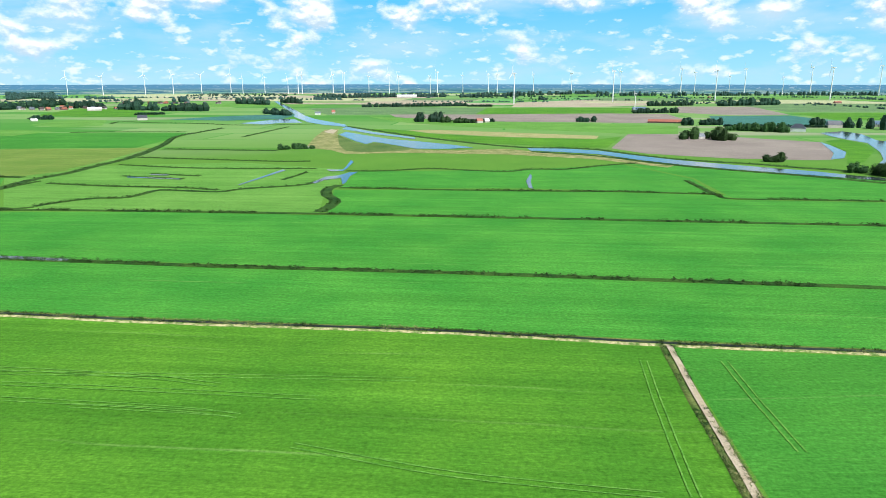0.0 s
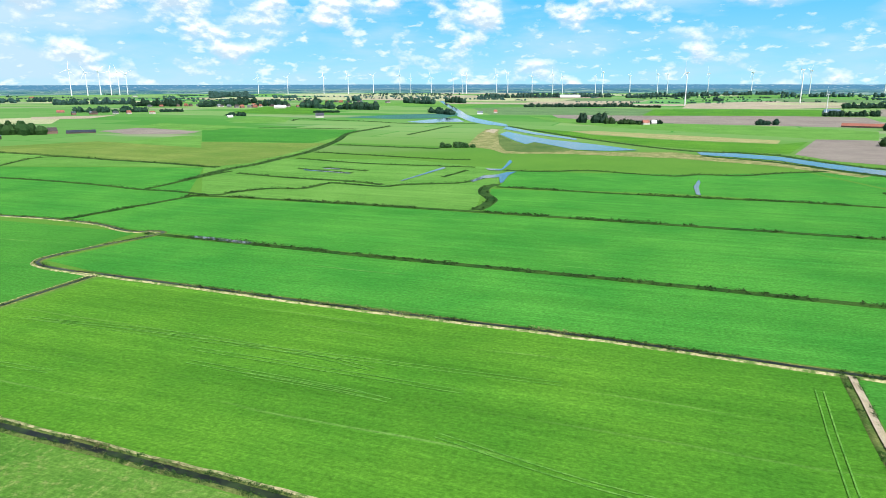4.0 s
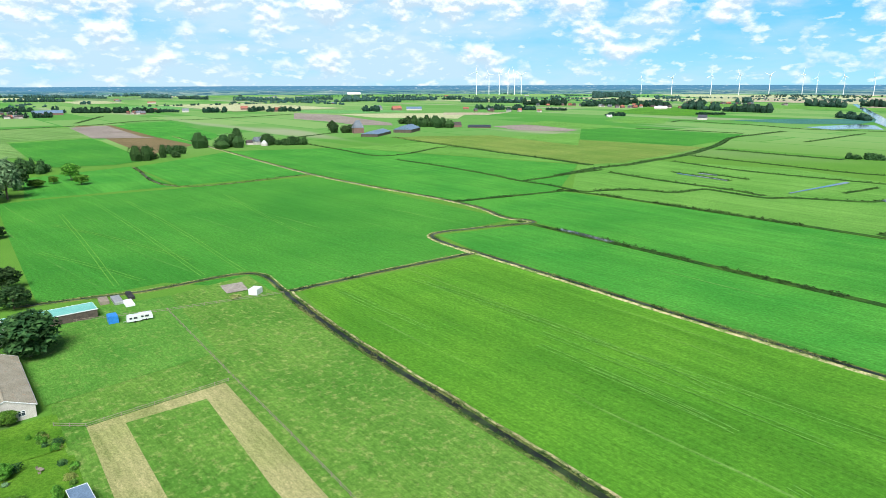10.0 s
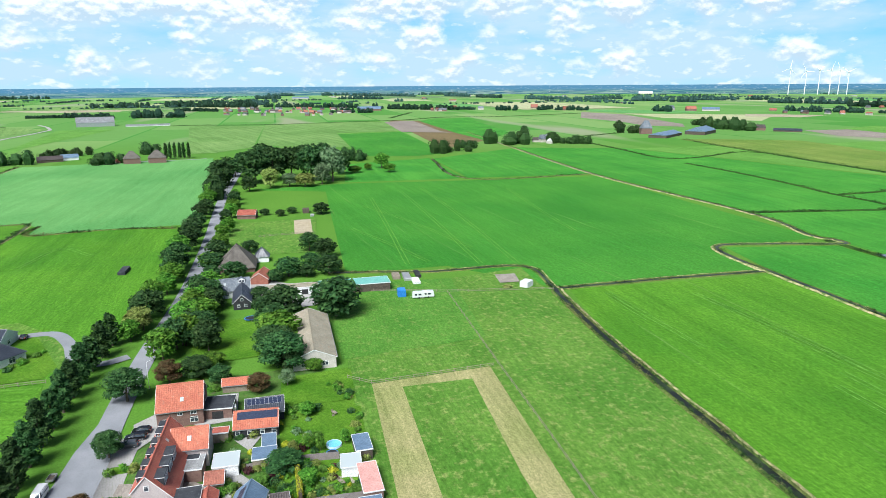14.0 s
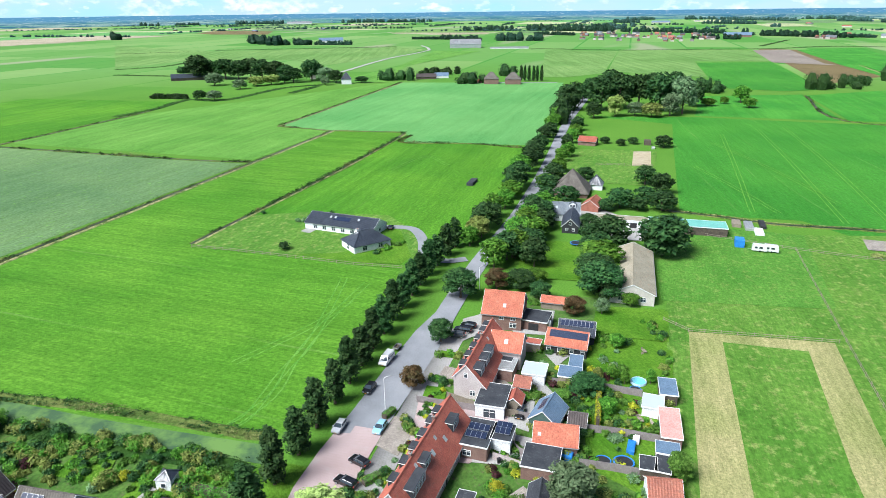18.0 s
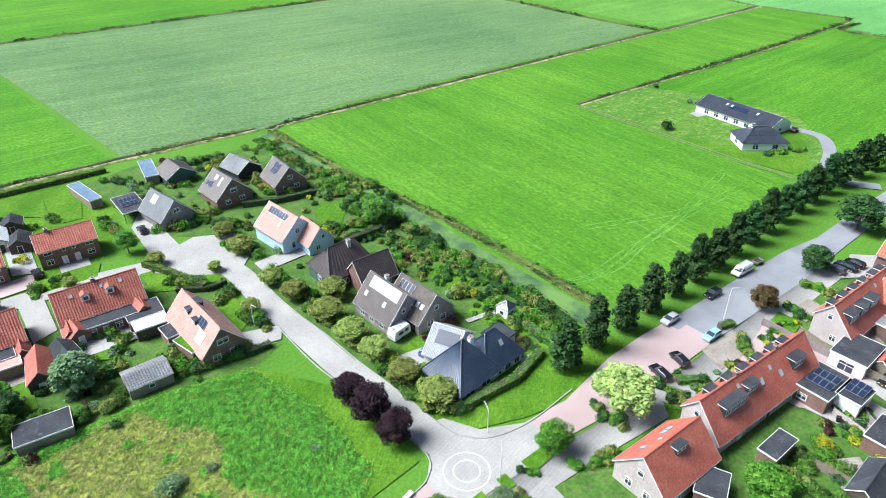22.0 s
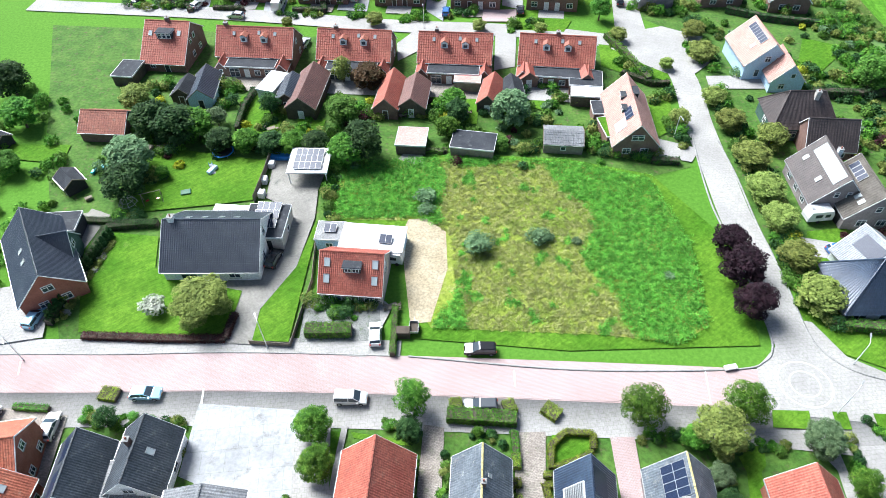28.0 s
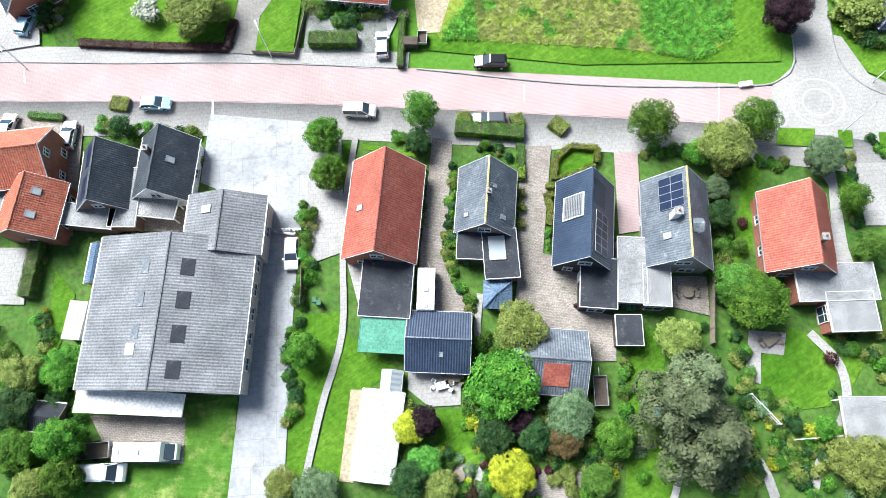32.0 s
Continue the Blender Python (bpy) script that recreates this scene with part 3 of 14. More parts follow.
# ---- builders ----
class Mesh:
    """Gathers boxes, prisms and tubes for one part."""

    def __init__(self):
        self.v, self.f = [], []

    def add(self, verts, faces):
        k = len(self.v)
        self.v += [tuple(q) for q in verts]
        self.f += [tuple(k + i for i in q) for q in faces]
        return self

    def box(self, x0, y0, z0, x1, y1, z1):
        return self.add([(x0, y0, z0), (x1, y0, z0), (x1, y1, z0), (x0, y1, z0), (x0, y0, z1), (x1, y0, z1), (x1, y1, z1), (x0, y1, z1)],
                        [(3, 2, 1, 0), (4, 5, 6, 7), (0, 1, 5, 4), (1, 2, 6, 5), (2, 3, 7, 6), (3, 0, 4, 7)])

    def loft(self, rings):
        """A closed solid through rings of equal length."""
        k, m = len(rings[0]), len(rings)
        faces = [tuple(range(k))[::-1], tuple((m - 1) * k + i for i in range(k))]
        for r in range(m - 1):
            faces += [(r * k + i, r * k + (i + 1) % k, (r + 1) * k + (i + 1) % k, (r + 1) * k + i) for i in range(k)]
        return self.add([q for r in rings for q in r], faces)

    def tube(self, path, radii, segs=8):
        rings = []
        for i, q in enumerate(path):
            q = Vector(q)
            d = (Vector(path[min(i + 1, len(path) - 1)]) - Vector(path[max(i - 1, 0)])).normalized()
            s = d.orthogonal().normalized()
            t = d.cross(s)
            rings.append([q + (s * math.cos(2 * math.pi * k / segs) + t * math.sin(2 * math.pi * k / segs)) * radii[i] for k in range(segs)])
        return self.loft(rings)

    def disc(self, x, y, z, r, h, segs=20):
        return self.loft([[(x + r * math.cos(2 * math.pi * k / segs), y + r * math.sin(2 * math.pi * k / segs), q) for k in range(segs)] for q in (z, z + h)])

    def card(self, c, nrm, s, rnd):
        n = nrm.normalized()
        a = n.orthogonal().normalized()
        b = n.cross(a)
        w = rnd.uniform(0, 6.28)
        u, v = (a * math.cos(w) + b * math.sin(w)) * s, (b * math.cos(w) - a * math.sin(w)) * s * 0.62
        p, q, lift = c + u * 0.45 + v * 0.5, c - u * 0.45 - v * 0.5, n * s * rnd.uniform(-.3, .3)
        return self.add([p - v * 0.9, p + u * 0.95 + lift, p + v * 0.8 - u * 0.3, q + v * 0.9, q - u * 0.95 - lift, q - v * 0.8 + u * 0.3], [(0, 1, 2), (3, 4, 5)])

    def lattice(self, xs, zs, holes, y0, y1):
        """A flat grid of bars in one piece; cells named in holes stay open."""
        nx, nz = len(xs), len(zs)
        verts = [(x, y, z) for y in (y0, y1) for z in zs for x in xs]
        at = lambda i, j, k: k * nx * nz + j * nx + i
        full = {(i, j) for i in range(nx - 1) for j in range(nz - 1)} - set(holes)
        faces = []
        for i, j in full:
            faces += [(at(i, j, 0), at(i + 1, j, 0), at(i + 1, j + 1, 0), at(i, j + 1, 0)), (at(i, j + 1, 1), at(i + 1, j + 1, 1), at(i + 1, j, 1), at(i, j, 1))]
            for di, dj, a, b in ((-1, 0, (i, j), (i, j + 1)), (1, 0, (i + 1, j + 1), (i + 1, j)), (0, -1, (i + 1, j), (i, j)), (0, 1, (i, j + 1), (i + 1, j + 1))):
                if (i + di, j + dj) not in full:
                    faces.append((at(*a, 0), at(*b, 0), at(*b, 1), at(*a, 1)))
        return self.add(verts, faces)

    def data(self, name, material, smooth=False):
        me = bpy.data.meshes.new(name)
        me.from_pydata(self.v, [], self.f)
        me.materials.append(material)
        if smooth:
            me.polygons.foreach_set("use_smooth", [True] * len(me.polygons))
        return me

    def ob(self, name, material, parent=None, label="", smooth=False, at=None):
        return put(name, self.data(name, material, smooth), parent, label, at)


def put(name, data, parent=None, label="", at=None):
    o = new(name, data)
    if parent:
        o.parent = parent
    if at is not None:
        o.matrix_basis = at
    if label:
        o["label"] = label
    return o


STORE = {}


def stored(key, make):
    if key not in STORE:
        STORE[key] = make()
    return STORE[key]


def root(name, x, y, rot, label, category, group="", z=0.0):
    e = new(name)
    e.matrix_basis = pose(x, y, z, 0, 0, rot)
    return tagged(e, label, category, group)


def window(parent, at, w=1.2, h=1.2, frame_m=WHITE, name="window", sill=True, pane_m=GLASS):
    """A window in the x-z plane that looks towards -y: a frame with a mullion, its pane and its sill."""
    def frame_mesh():
        t = 0.09
        xs = [-w / 2, -w / 2 + t, -0.04, 0.04, w / 2 - t, w / 2] if w > 1.0 else [-w / 2, -w / 2 + t, w / 2 - t, w / 2]
        zs = [0, t, h * 0.66, h * 0.66 + 0.07, h - t, h] if h > 1.0 else [0, t, h - t, h]
        holes = [(i, j) for i in range(1, len(xs) - 2, 2) for j in range(1, len(zs) - 2, 2)]
        return Mesh().lattice(xs, zs, holes, -0.06, 0.04).data("window", frame_m)
    key = (w, h, frame_m.name)
    f = put(name, stored(("frame", *key), frame_mesh), parent, "", at)
    put("pane", stored(("pane", w, h, pane_m.name), lambda: Mesh().box(-w / 2 + 0.08, -0.02, 0.08, w / 2 - 0.08, 0.0, h - 0.08).data("pane", pane_m)), f)
    if sill:
        put("sill", stored(("sill", w), lambda: Mesh().box(-w / 2 - 0.06, -0.14, -0.07, w / 2 + 0.06, 0.02, -0.005).data("sill", KERB)), f)
    return f


def door(parent, at, material=GREEN_BOARD, w=0.95, h=2.1):
    d = put("door", stored(("door", w, h, material.name), lambda: Mesh().box(-w / 2, -0.05, 0.02, w / 2, 0.03, h).box(-w * 0.3, -0.07, 0.3, w * 0.3, -0.05, 0.9).data("door", material)), parent, "", at)
    put("door_frame", stored(("dframe", w, h), lambda: Mesh().box(-w / 2 - 0.1, -0.07, 0, -w / 2, 0.03, h + 0.1).box(w / 2, -0.07, 0, w / 2 + 0.1, 0.03, h + 0.1).box(-w / 2, -0.07, h, w / 2, 0.03, h + 0.1).data("door_frame", WHITE)), d)
    put("handle", stored("handle", lambda: Mesh().box(0.3, -0.12, 1.0, 0.42, -0.05, 1.05).data("handle", STEEL)), d)
    return d


def sheet(width, length, rib=0.32, step=0.36, amp=0.055, thick=0.10):
    """A roof slope in its own plane: x along the ridge, y down the slope, real ribs and courses."""
    cols = max(2, round(width / rib)) * 2
    rows = max(1, round(length / step)) if step else 1
    xs = [-width / 2 + width * i / cols for i in range(cols + 1)]
    m, k = Mesh(), cols + 1
    verts, faces, ring_rows = [], [], []
    for r in range(rows):
        y0, y1 = length * r / rows, length * (r + 1) / rows
        for y, z in ((y0, 0.0), (y1, 0.045 if step else 0.0)):
            ring_rows.append((y, z))
    for y, z in ring_rows:
        verts += [(x, y, z + (amp if i % 2 else 0)) for i, x in enumerate(xs)]
    for r in range(len(ring_rows) - 1):
        faces += [(r * k + i, (r + 1) * k + i, (r + 1) * k + i + 1, r * k + i + 1) for i in range(cols)]
    m.add(verts, faces)
    m.box(-width / 2, 0, -thick, width / 2, length, -0.01)
    return m


def slope_at(y0, z0, y1, z1, cx=0.0):
    """The pose of a slope that starts at the ridge (y0, z0) and falls to the eave (y1, z1)."""
    d = Vector((0, y1 - y0, z1 - z0)).normalized()
    s = 1 if y1 > y0 else -1
    x = Vector((s, 0, 0)) if s < 0 else Vector((1, 0, 0))
    nrm = x.cross(d)
    if nrm.z < 0:
        x = -x
        nrm = x.cross(d)
    m = Matrix((x, d, nrm)).transposed().to_4x4()
    m.translation = (cx, y0, z0)
    return m


def flat_ring(x0, x1, y0, y1, t, h):
    """A rectangular ring lying flat."""
    m = Mesh().lattice([x0, x0 + t, x1 - t, x1], [y0, y0 + t, y1 - t, y1], [(1, 1)], -h, 0)
    m.v = [(x, z, -y) for x, y, z in m.v]
    m.f = [q[::-1] for q in m.f]
    return m


def solar(parent, at, nx, ny, pw=1.0, ph=1.65):
    """Solar modules lying on a slope; each one is a part."""
    for i in range(nx):
        for j in range(ny):
            o = put("solar_panel", stored(("solar", pw, ph), lambda: Mesh().box(0.02, 0.02, 0.02, pw - 0.02, ph - 0.02, 0.07).data("solar_panel", SOLAR)), parent,
                    "dark blue solar panel", at @ Matrix.Translation((i * pw - nx * pw / 2, j * ph, 0.07)))
            put("panel_frame", stored(("sframe", pw, ph), lambda: flat_ring(0, pw, 0, ph, 0.03, 0.08).data("panel_frame", STEEL)), o)


def skylight(parent, at, w=0.8, h=1.1):
    o = put("skylight", stored(("sky", w, h), lambda: flat_ring(-w / 2, w / 2, 0, h, 0.08, 0.14).data("skylight", STEEL)), parent, "", at)
    put("pane", stored(("skyp", w, h), lambda: Mesh().box(-w / 2 + 0.08, 0.08, 0.04, w / 2 - 0.08, h - 0.08, 0.11).data("pane", PALE_GLASS)), o)


def chimney(parent, x, y, z0, z1, w=0.7, material=BRICK):
    c = Mesh().box(x - w / 2, y - w / 2, z0, x + w / 2, y + w / 2, z1).ob("chimney", material, parent)
    Mesh().box(x - w / 2 - 0.07, y - w / 2 - 0.07, z1, x + w / 2 + 0.07, y + w / 2 + 0.07, z1 + 0.1).ob("chimney_cap", KERB, c)
    Mesh().tube([(x, y, z1 + 0.1), (x, y, z1 + 0.45)], [0.12, 0.1], 8).ob("chimney_pot", BRICK_RED, c)


def house(name, label, x, y, rot, length, width, eave, ridge, wall=BRICK, roof=ROOF_RED, category="house", group="", over=0.35, rib=0.30, step=0.34, trim=WHITE,
          front=(), back=(), left=(), right=(), roof_front=(), roof_back=(), chim=(), hip=0.0, windows=True, ridge_cap=True, front_eave=None, cap=None):
    """A house with a ridge along its x axis. front looks to -y, back to +y, left to -x, right to +x.
    Walls: lists of ('w' or 'd' or 'g', place along the wall, height of the sill, width, height).
    Roofs: lists of ('sky', u, v), ('solar', u, v, nx, ny), ('dormer', u, v, w), ('flat', u, v, w)."""
    h = root(name, x, y, rot, label, category, group)
    L, W = length / 2, width / 2
    coarse = math.hypot(x, y) > 95
    if coarse:
        rib, step = rib * 1.6, step * 1.6
    fe = eave if front_eave is None else front_eave
    slope_f = (ridge - eave) / W
    yf = -W if front_eave is None else -(ridge - fe) / slope_f
    bm = Mesh()
    if hip:
        k = L - hip
        bm.loft([[(-L, yf, 0), (L, yf, 0), (L, W, 0), (-L, W, 0)], [(-L, yf, fe), (L, yf, fe), (L, W, eave), (-L, W, eave)], [(-k, -0.02, ridge - 0.12), (k, -0.02, ridge - 0.12), (k, 0.02, ridge - 0.12), (-k, 0.02, ridge - 0.12)]])
    else:
        sec = [(yf, 0), (W, 0), (W, eave - 0.05), (0, ridge - 0.12), (yf, fe - 0.05)]
        bm.loft([[(-L, q, z) for q, z in sec], [(L, q, z) for q, z in sec]])
    bm.ob("wall", wall, h)
    if hip:
        k = L - hip
        for nm, pts in (("f", [(-k, 0, ridge), (k, 0, ridge), (L + over, yf - over, fe - over * slope_f), (-L - over, yf - over, fe - over * slope_f)]),
                        ("b", [(k, 0, ridge), (-k, 0, ridge), (-L - over, W + over, eave - over * slope_f), (L + over, W + over, eave - over * slope_f)]),
                        ("l", [(-k, 0, ridge), (-L - over, yf - over, fe - over * slope_f), (-L - over, W + over, eave - over * slope_f)]),
                        ("r", [(k, 0, ridge), (L + over, W + over, eave - over * slope_f), (L + over, yf - over, fe - over * slope_f)])):
            hip_slope(pts, roof, h, rib, step)
        chain = [((-k, 0, ridge), (k, 0, ridge))] + [((s * k, 0, ridge), (s * (L + over), q, z - over * slope_f)) for s in (-1, 1) for q, z in ((yf - over, fe), (W + over, eave))]
        for a, b in chain:
            Mesh().tube([Vector(a) + Vector((0, 0, 0.05)), Vector(b) + Vector((0, 0, 0.05))], [0.13, 0.13], 6).ob("ridge_tiles", roof, h)
    for side, ye, ze in (() if hip else ((-1, yf, fe), (1, W, eave))):
        ye2, ze2 = ye + side * over, ze - over * slope_f
        run = math.hypot(ye2, ridge - ze2)
        put("roof_slope", sheet(length + 2 * over * 0.6, run, rib, step).data("roof_slope", roof), h, "", slope_at(0, ridge, ye2, ze2))
        g = Mesh().box(-L - over * 0.5, min(ye2, ye2 + side * 0.14), ze2 - 0.14, L + over * 0.5, max(ye2, ye2 + side * 0.14), ze2 - 0.02)
        g.ob("gutter", STEEL if trim is not BLACK_BOARD else trim, h)
        for s in (-1, 1):
            xx = s * (L + over * 0.6)
            Mesh().loft([[(xx - 0.03, 0, ridge - 0.16), (xx + 0.03, 0, ridge - 0.16), (xx + 0.03, 0, ridge + 0.05), (xx - 0.03, 0, ridge + 0.05)],
                         [(xx - 0.03, ye2, ze2 - 0.16), (xx + 0.03, ye2, ze2 - 0.16), (xx + 0.03, ye2, ze2 + 0.05), (xx - 0.03, ye2, ze2 + 0.05)]]).ob("verge_board", trim, h)
    if not hip and ridge_cap:
        n = max(4, round(length / 0.4))
        m = Mesh()
        for i in range(n):
            a, b = -L - over * 0.5 + (length + over) * i / n, -L - over * 0.5 + (length + over) * (i + 0.96) / n
            m.tube([(a, 0, ridge + 0.02), (b, 0, ridge + 0.03)], [0.13, 0.15], 6)
        m.ob("ridge_tiles", cap or roof, h)
    sides = {"front": (front, lambda u: pose(u, yf - 0.03, 0)), "back": (back, lambda u: pose(u, W + 0.03, 0, 0, 0, 180)),
             "left": (left, lambda u: pose(-L - 0.03, u, 0, 0, 0, -90)), "right": (right, lambda u: pose(L + 0.03, u, 0, 0, 0, 90))}
    for items, at in sides.values():
        for kind, u, z, w, hh in items:
            m = at(u) @ Matrix.Translation((0, 0, z))
            if kind == "w":
                window(h, m, w, hh, sill=not coarse)
            elif kind == "d":
                door(h, m, (GREEN_BOARD, BLACK_BOARD, WHITE, WOOD_DARK)[int(abs(x * 7 + u * 3)) % 4], w, hh)
            else:
                put("garage_door", stored(("garage", w, hh), lambda: garage_mesh(w, hh)), h, "", m)
    for side, items in ((-1, roof_front), (1, roof_back)):
        ye, ze = (yf, fe) if side < 0 else (W, eave)
        s = slope_at(0, ridge, ye, ze)
        flip = 1 if s[0][0] > 0 else -1
        for it in items:
            kind, u, v = it[:3]
            at = s @ Matrix.Translation((u * flip, v, 0.04))
            if kind == "sky":
                skylight(h, at, *(it[3:] or (0.8, 1.1)))
            elif kind == "solar":
                solar(h, at, it[3], it[4])
            elif kind == "dark":
                Mesh().box(-it[3] / 2, 0, 0.0, it[3] / 2, it[4], 0.06).ob("solar_sheet", SOLAR, h, "large dark solar surface", at=at)
            elif kind == "slats":
                f = Mesh().lattice([-it[3] / 2, -it[3] / 2 + .1, it[3] / 2 - .1, it[3] / 2], [0, .1, it[4] - .1, it[4]], [(1, 1)], -.2, 0)
                f.v = [(px, pz, -py) for px, py, pz in f.v]
                f.f = [q[::-1] for q in f.f]
                f = f.ob("roof_screen", WHITE, h, "white slatted screen", at=at)
                count = round(it[4] / .28)
                for k in range(1, count):
                    put("slat", stored(("slat", it[3]), lambda: Mesh().box(-it[3] / 2 + .1, -.09, .1, it[3] / 2 - .1, .09, .16).data("slat", STEEL)), f, "", Matrix.Translation((0, it[4] * k / count, 0)))
            elif kind == "light":
                Mesh().box(-it[3] / 2, 0, 0.0, it[3] / 2, it[4], 0.05).ob("roof_light", it[5], h, it[6], at=at)
            elif kind == "white":
                # Pale panel for glazed collectors; on one house it paints roof glare.
                Mesh().box(-it[3] / 2, 0, 0.0, it[3] / 2, it[4], 0.07).ob("collector", PALE_GLASS, h, "pale roof panel, glazed collector and painted glare", at=at)
            elif kind == "dormer":
                dormer(h, u, side, it[3], *on_slope(ridge, ye, ze, v), it[4] if len(it) > 4 else roof, gable=True)
            elif kind == "flat":
                dormer(h, u, side, it[3], *on_slope(ridge, ye, ze, v), BITUMEN, gable=False, hh=it[4] if len(it) > 4 else 1.4)
    for c in chim:
        u, v = c[:2]
        z = ridge - abs(v) * slope_f
        chimney(h, u, v, z - 0.6, ridge + 0.7 - abs(v) * 0.3, *c[2:])
    return h


def on_slope(ridge, ye, ze, v):
    d = math.hypot(ye, ridge - ze)
    return ye * v / d, ridge - (ridge - ze) * v / d, (ridge - ze) / abs(ye)


def garage_mesh(w, hh):
    m = Mesh().box(-w / 2, -0.05, 0.02, w / 2, 0.02, hh)
    for i in range(1, 5):
        m.box(-w / 2, -0.07, hh * i / 5 - 0.02, w / 2, -0.05, hh * i / 5 + 0.02)
    return m.data("garage_door", DARK)


def hip_slope(pts, roof, parent, rib=0.3, step=0.34):
    """A sloping roof face with three or four corners, laid in courses."""
    p = [Vector(q) for q in pts]
    top = (p[0], p[1]) if len(p) == 4 else (p[0], p[0])
    bot = (p[3], p[2]) if len(p) == 4 else (p[1], p[2])
    nrm = (bot[1] - bot[0]).cross(top[0] - bot[0]).normalized()
    nrm = -nrm if nrm.z < 0 else nrm
    rows = max(2, round((top[0] - bot[0]).length / step / 1.2))
    cols = max(2, round((bot[1] - bot[0]).length / rib))
    m, verts, faces, k = Mesh(), [], [], cols + 1
    for r in range(rows + 1):
        for lift in ((0.035, 0.0) if 0 < r < rows else ((0.0,) if r == 0 else (0.035,))):
            a, b = top[0].lerp(bot[0], r / rows), top[1].lerp(bot[1], r / rows)
            verts += [a.lerp(b, i / cols) + nrm * (lift + (0.04 if i % 2 else 0)) for i in range(k)]
    for r in range(len(verts) // k - 1):
        faces += [(r * k + i, (r + 1) * k + i, (r + 1) * k + i + 1, r * k + i + 1) for i in range(cols)]
    m.add(verts, faces)
    under = [q - nrm * 0.1 for q in p]
    m.add(under, [tuple(range(len(p)))])
    m.ob("roof_slope", roof, parent)


def dormer(h, u, side, w, y, z, slope, roof, gable=True, hh=1.3):
    """A dormer whose face stands on the slope at (u, y, z)."""
    deep = min(hh / slope, abs(y) + 0.6)
    y1 = y - side * deep
    a, b = min(y, y1), max(y, y1)
    d = Mesh().box(u - w / 2, a, z - 0.1, u + w / 2, b, z + hh).ob("dormer", WHITE if gable else BLACK_BOARD, h)
    if gable:
        t = z + hh + w * 0.38
        m = Mesh()
        for s in (-1, 1):
            m.loft([[(u, a - 0.15, t), (u, a - 0.15, t - 0.09), (u + s * (w / 2 + 0.15), a - 0.15, z + hh - 0.12), (u + s * (w / 2 + 0.15), a - 0.15, z + hh)],
                    [(u, b + 0.15, t), (u, b + 0.15, t - 0.09), (u + s * (w / 2 + 0.15), b + 0.15, z + hh - 0.12), (u + s * (w / 2 + 0.15), b + 0.15, z + hh)]])
        m.ob("dormer_roof", roof, d)
        Mesh().loft([[(u - w / 2, a + 0.02, z + hh - 0.02), (u + w / 2, a + 0.02, z + hh - 0.02), (u, a + 0.02, t - 0.08)], [(u - w / 2, b - 0.02, z + hh - 0.02), (u + w / 2, b - 0.02, z + hh - 0.02), (u, b - 0.02, t - 0.08)]]).ob("dormer_gable", WHITE, d)
    else:
        Mesh().box(u - w / 2 - 0.12, a - 0.12, z + hh, u + w / 2 + 0.12, b + 0.12, z + hh + 0.12).ob("dormer_roof", roof, d)
        Mesh().box(u - w / 2 - 0.15, a - 0.15, z + hh - 0.12, u + w / 2 + 0.15, b + 0.15, z + hh - 0.002).ob("dormer_trim", WHITE, d)
    n = max(1, round(w / 1.3))
    for i in range(n):
        ww = (w - 0.3) / n
        at = pose(u - w / 2 + 0.15 + ww * (i + 0.5), y + side * 0.03, z + 0.2, 0, 0, 0 if side < 0 else 180)
        window(d, at, round(ww - 0.1, 2), round(hh - 0.35, 2), sill=False)


def flat(name, label, x, y, rot, w, d, h, wall=BRICK, roof=BITUMEN, category="extension", items=(), trim=WHITE, group="", over=0.12, open_front=False, sky=()):
    """A flat-roofed building: w along x, d along y. items: walls' openings as ('front', kind, u, z, w, h)."""
    o = root(name, x, y, rot, label, category, group)
    if open_front:
        for i in (-1, 1):
            for j in (-1, 1):
                Mesh().box(i * (w / 2 - 0.15) - 0.07, j * (d / 2 - 0.15) - 0.07, 0, i * (w / 2 - 0.15) + 0.07, j * (d / 2 - 0.15) + 0.07, h).ob("post", wall, o)
    else:
        Mesh().box(-w / 2, -d / 2, 0, w / 2, d / 2, h).ob("wall", wall, o)
    Mesh().box(-w / 2 - over, -d / 2 - over, h, w / 2 + over, d / 2 + over, h + 0.14).ob("roof", roof, o)
    t = 0.07
    m = Mesh()
    for s in (-1, 1):
        m.box(-w / 2 - over - t, s * (d / 2 + over + t / 2) - t / 2, h - 0.1, w / 2 + over + t, s * (d / 2 + over + t / 2) + t / 2, h + 0.2)
        m.box(s * (w / 2 + over + t / 2) - t / 2, -d / 2 - over, h - 0.1, s * (w / 2 + over + t / 2) + t / 2, d / 2 + over, h + 0.2)
    m.ob("roof_trim", trim, o)
    for side, kind, u, z, ww, hh in items:
        at = {"front": pose(u, -d / 2 - 0.03, z), "back": pose(u, d / 2 + 0.03, z, 0, 0, 180), "left": pose(-w / 2 - 0.03, u, z, 0, 0, -90), "right": pose(w / 2 + 0.03, u, z, 0, 0, 90)}[side]
        if kind == "w":
            window(o, at, ww, hh)
        elif kind == "d":
            door(o, at, WHITE, ww, hh)
        else:
            put("garage_door", stored(("garage", ww, hh), lambda: garage_mesh(ww, hh)), o, "", at)
    for s in sky:
        if s[0] == "solar":
            solar(o, pose(s[1], s[2], h + 0.25, 12), s[3], s[4])
        else:
            skylight(o, pose(s[1], s[2], h + 0.14), s[3], s[4])
    return o


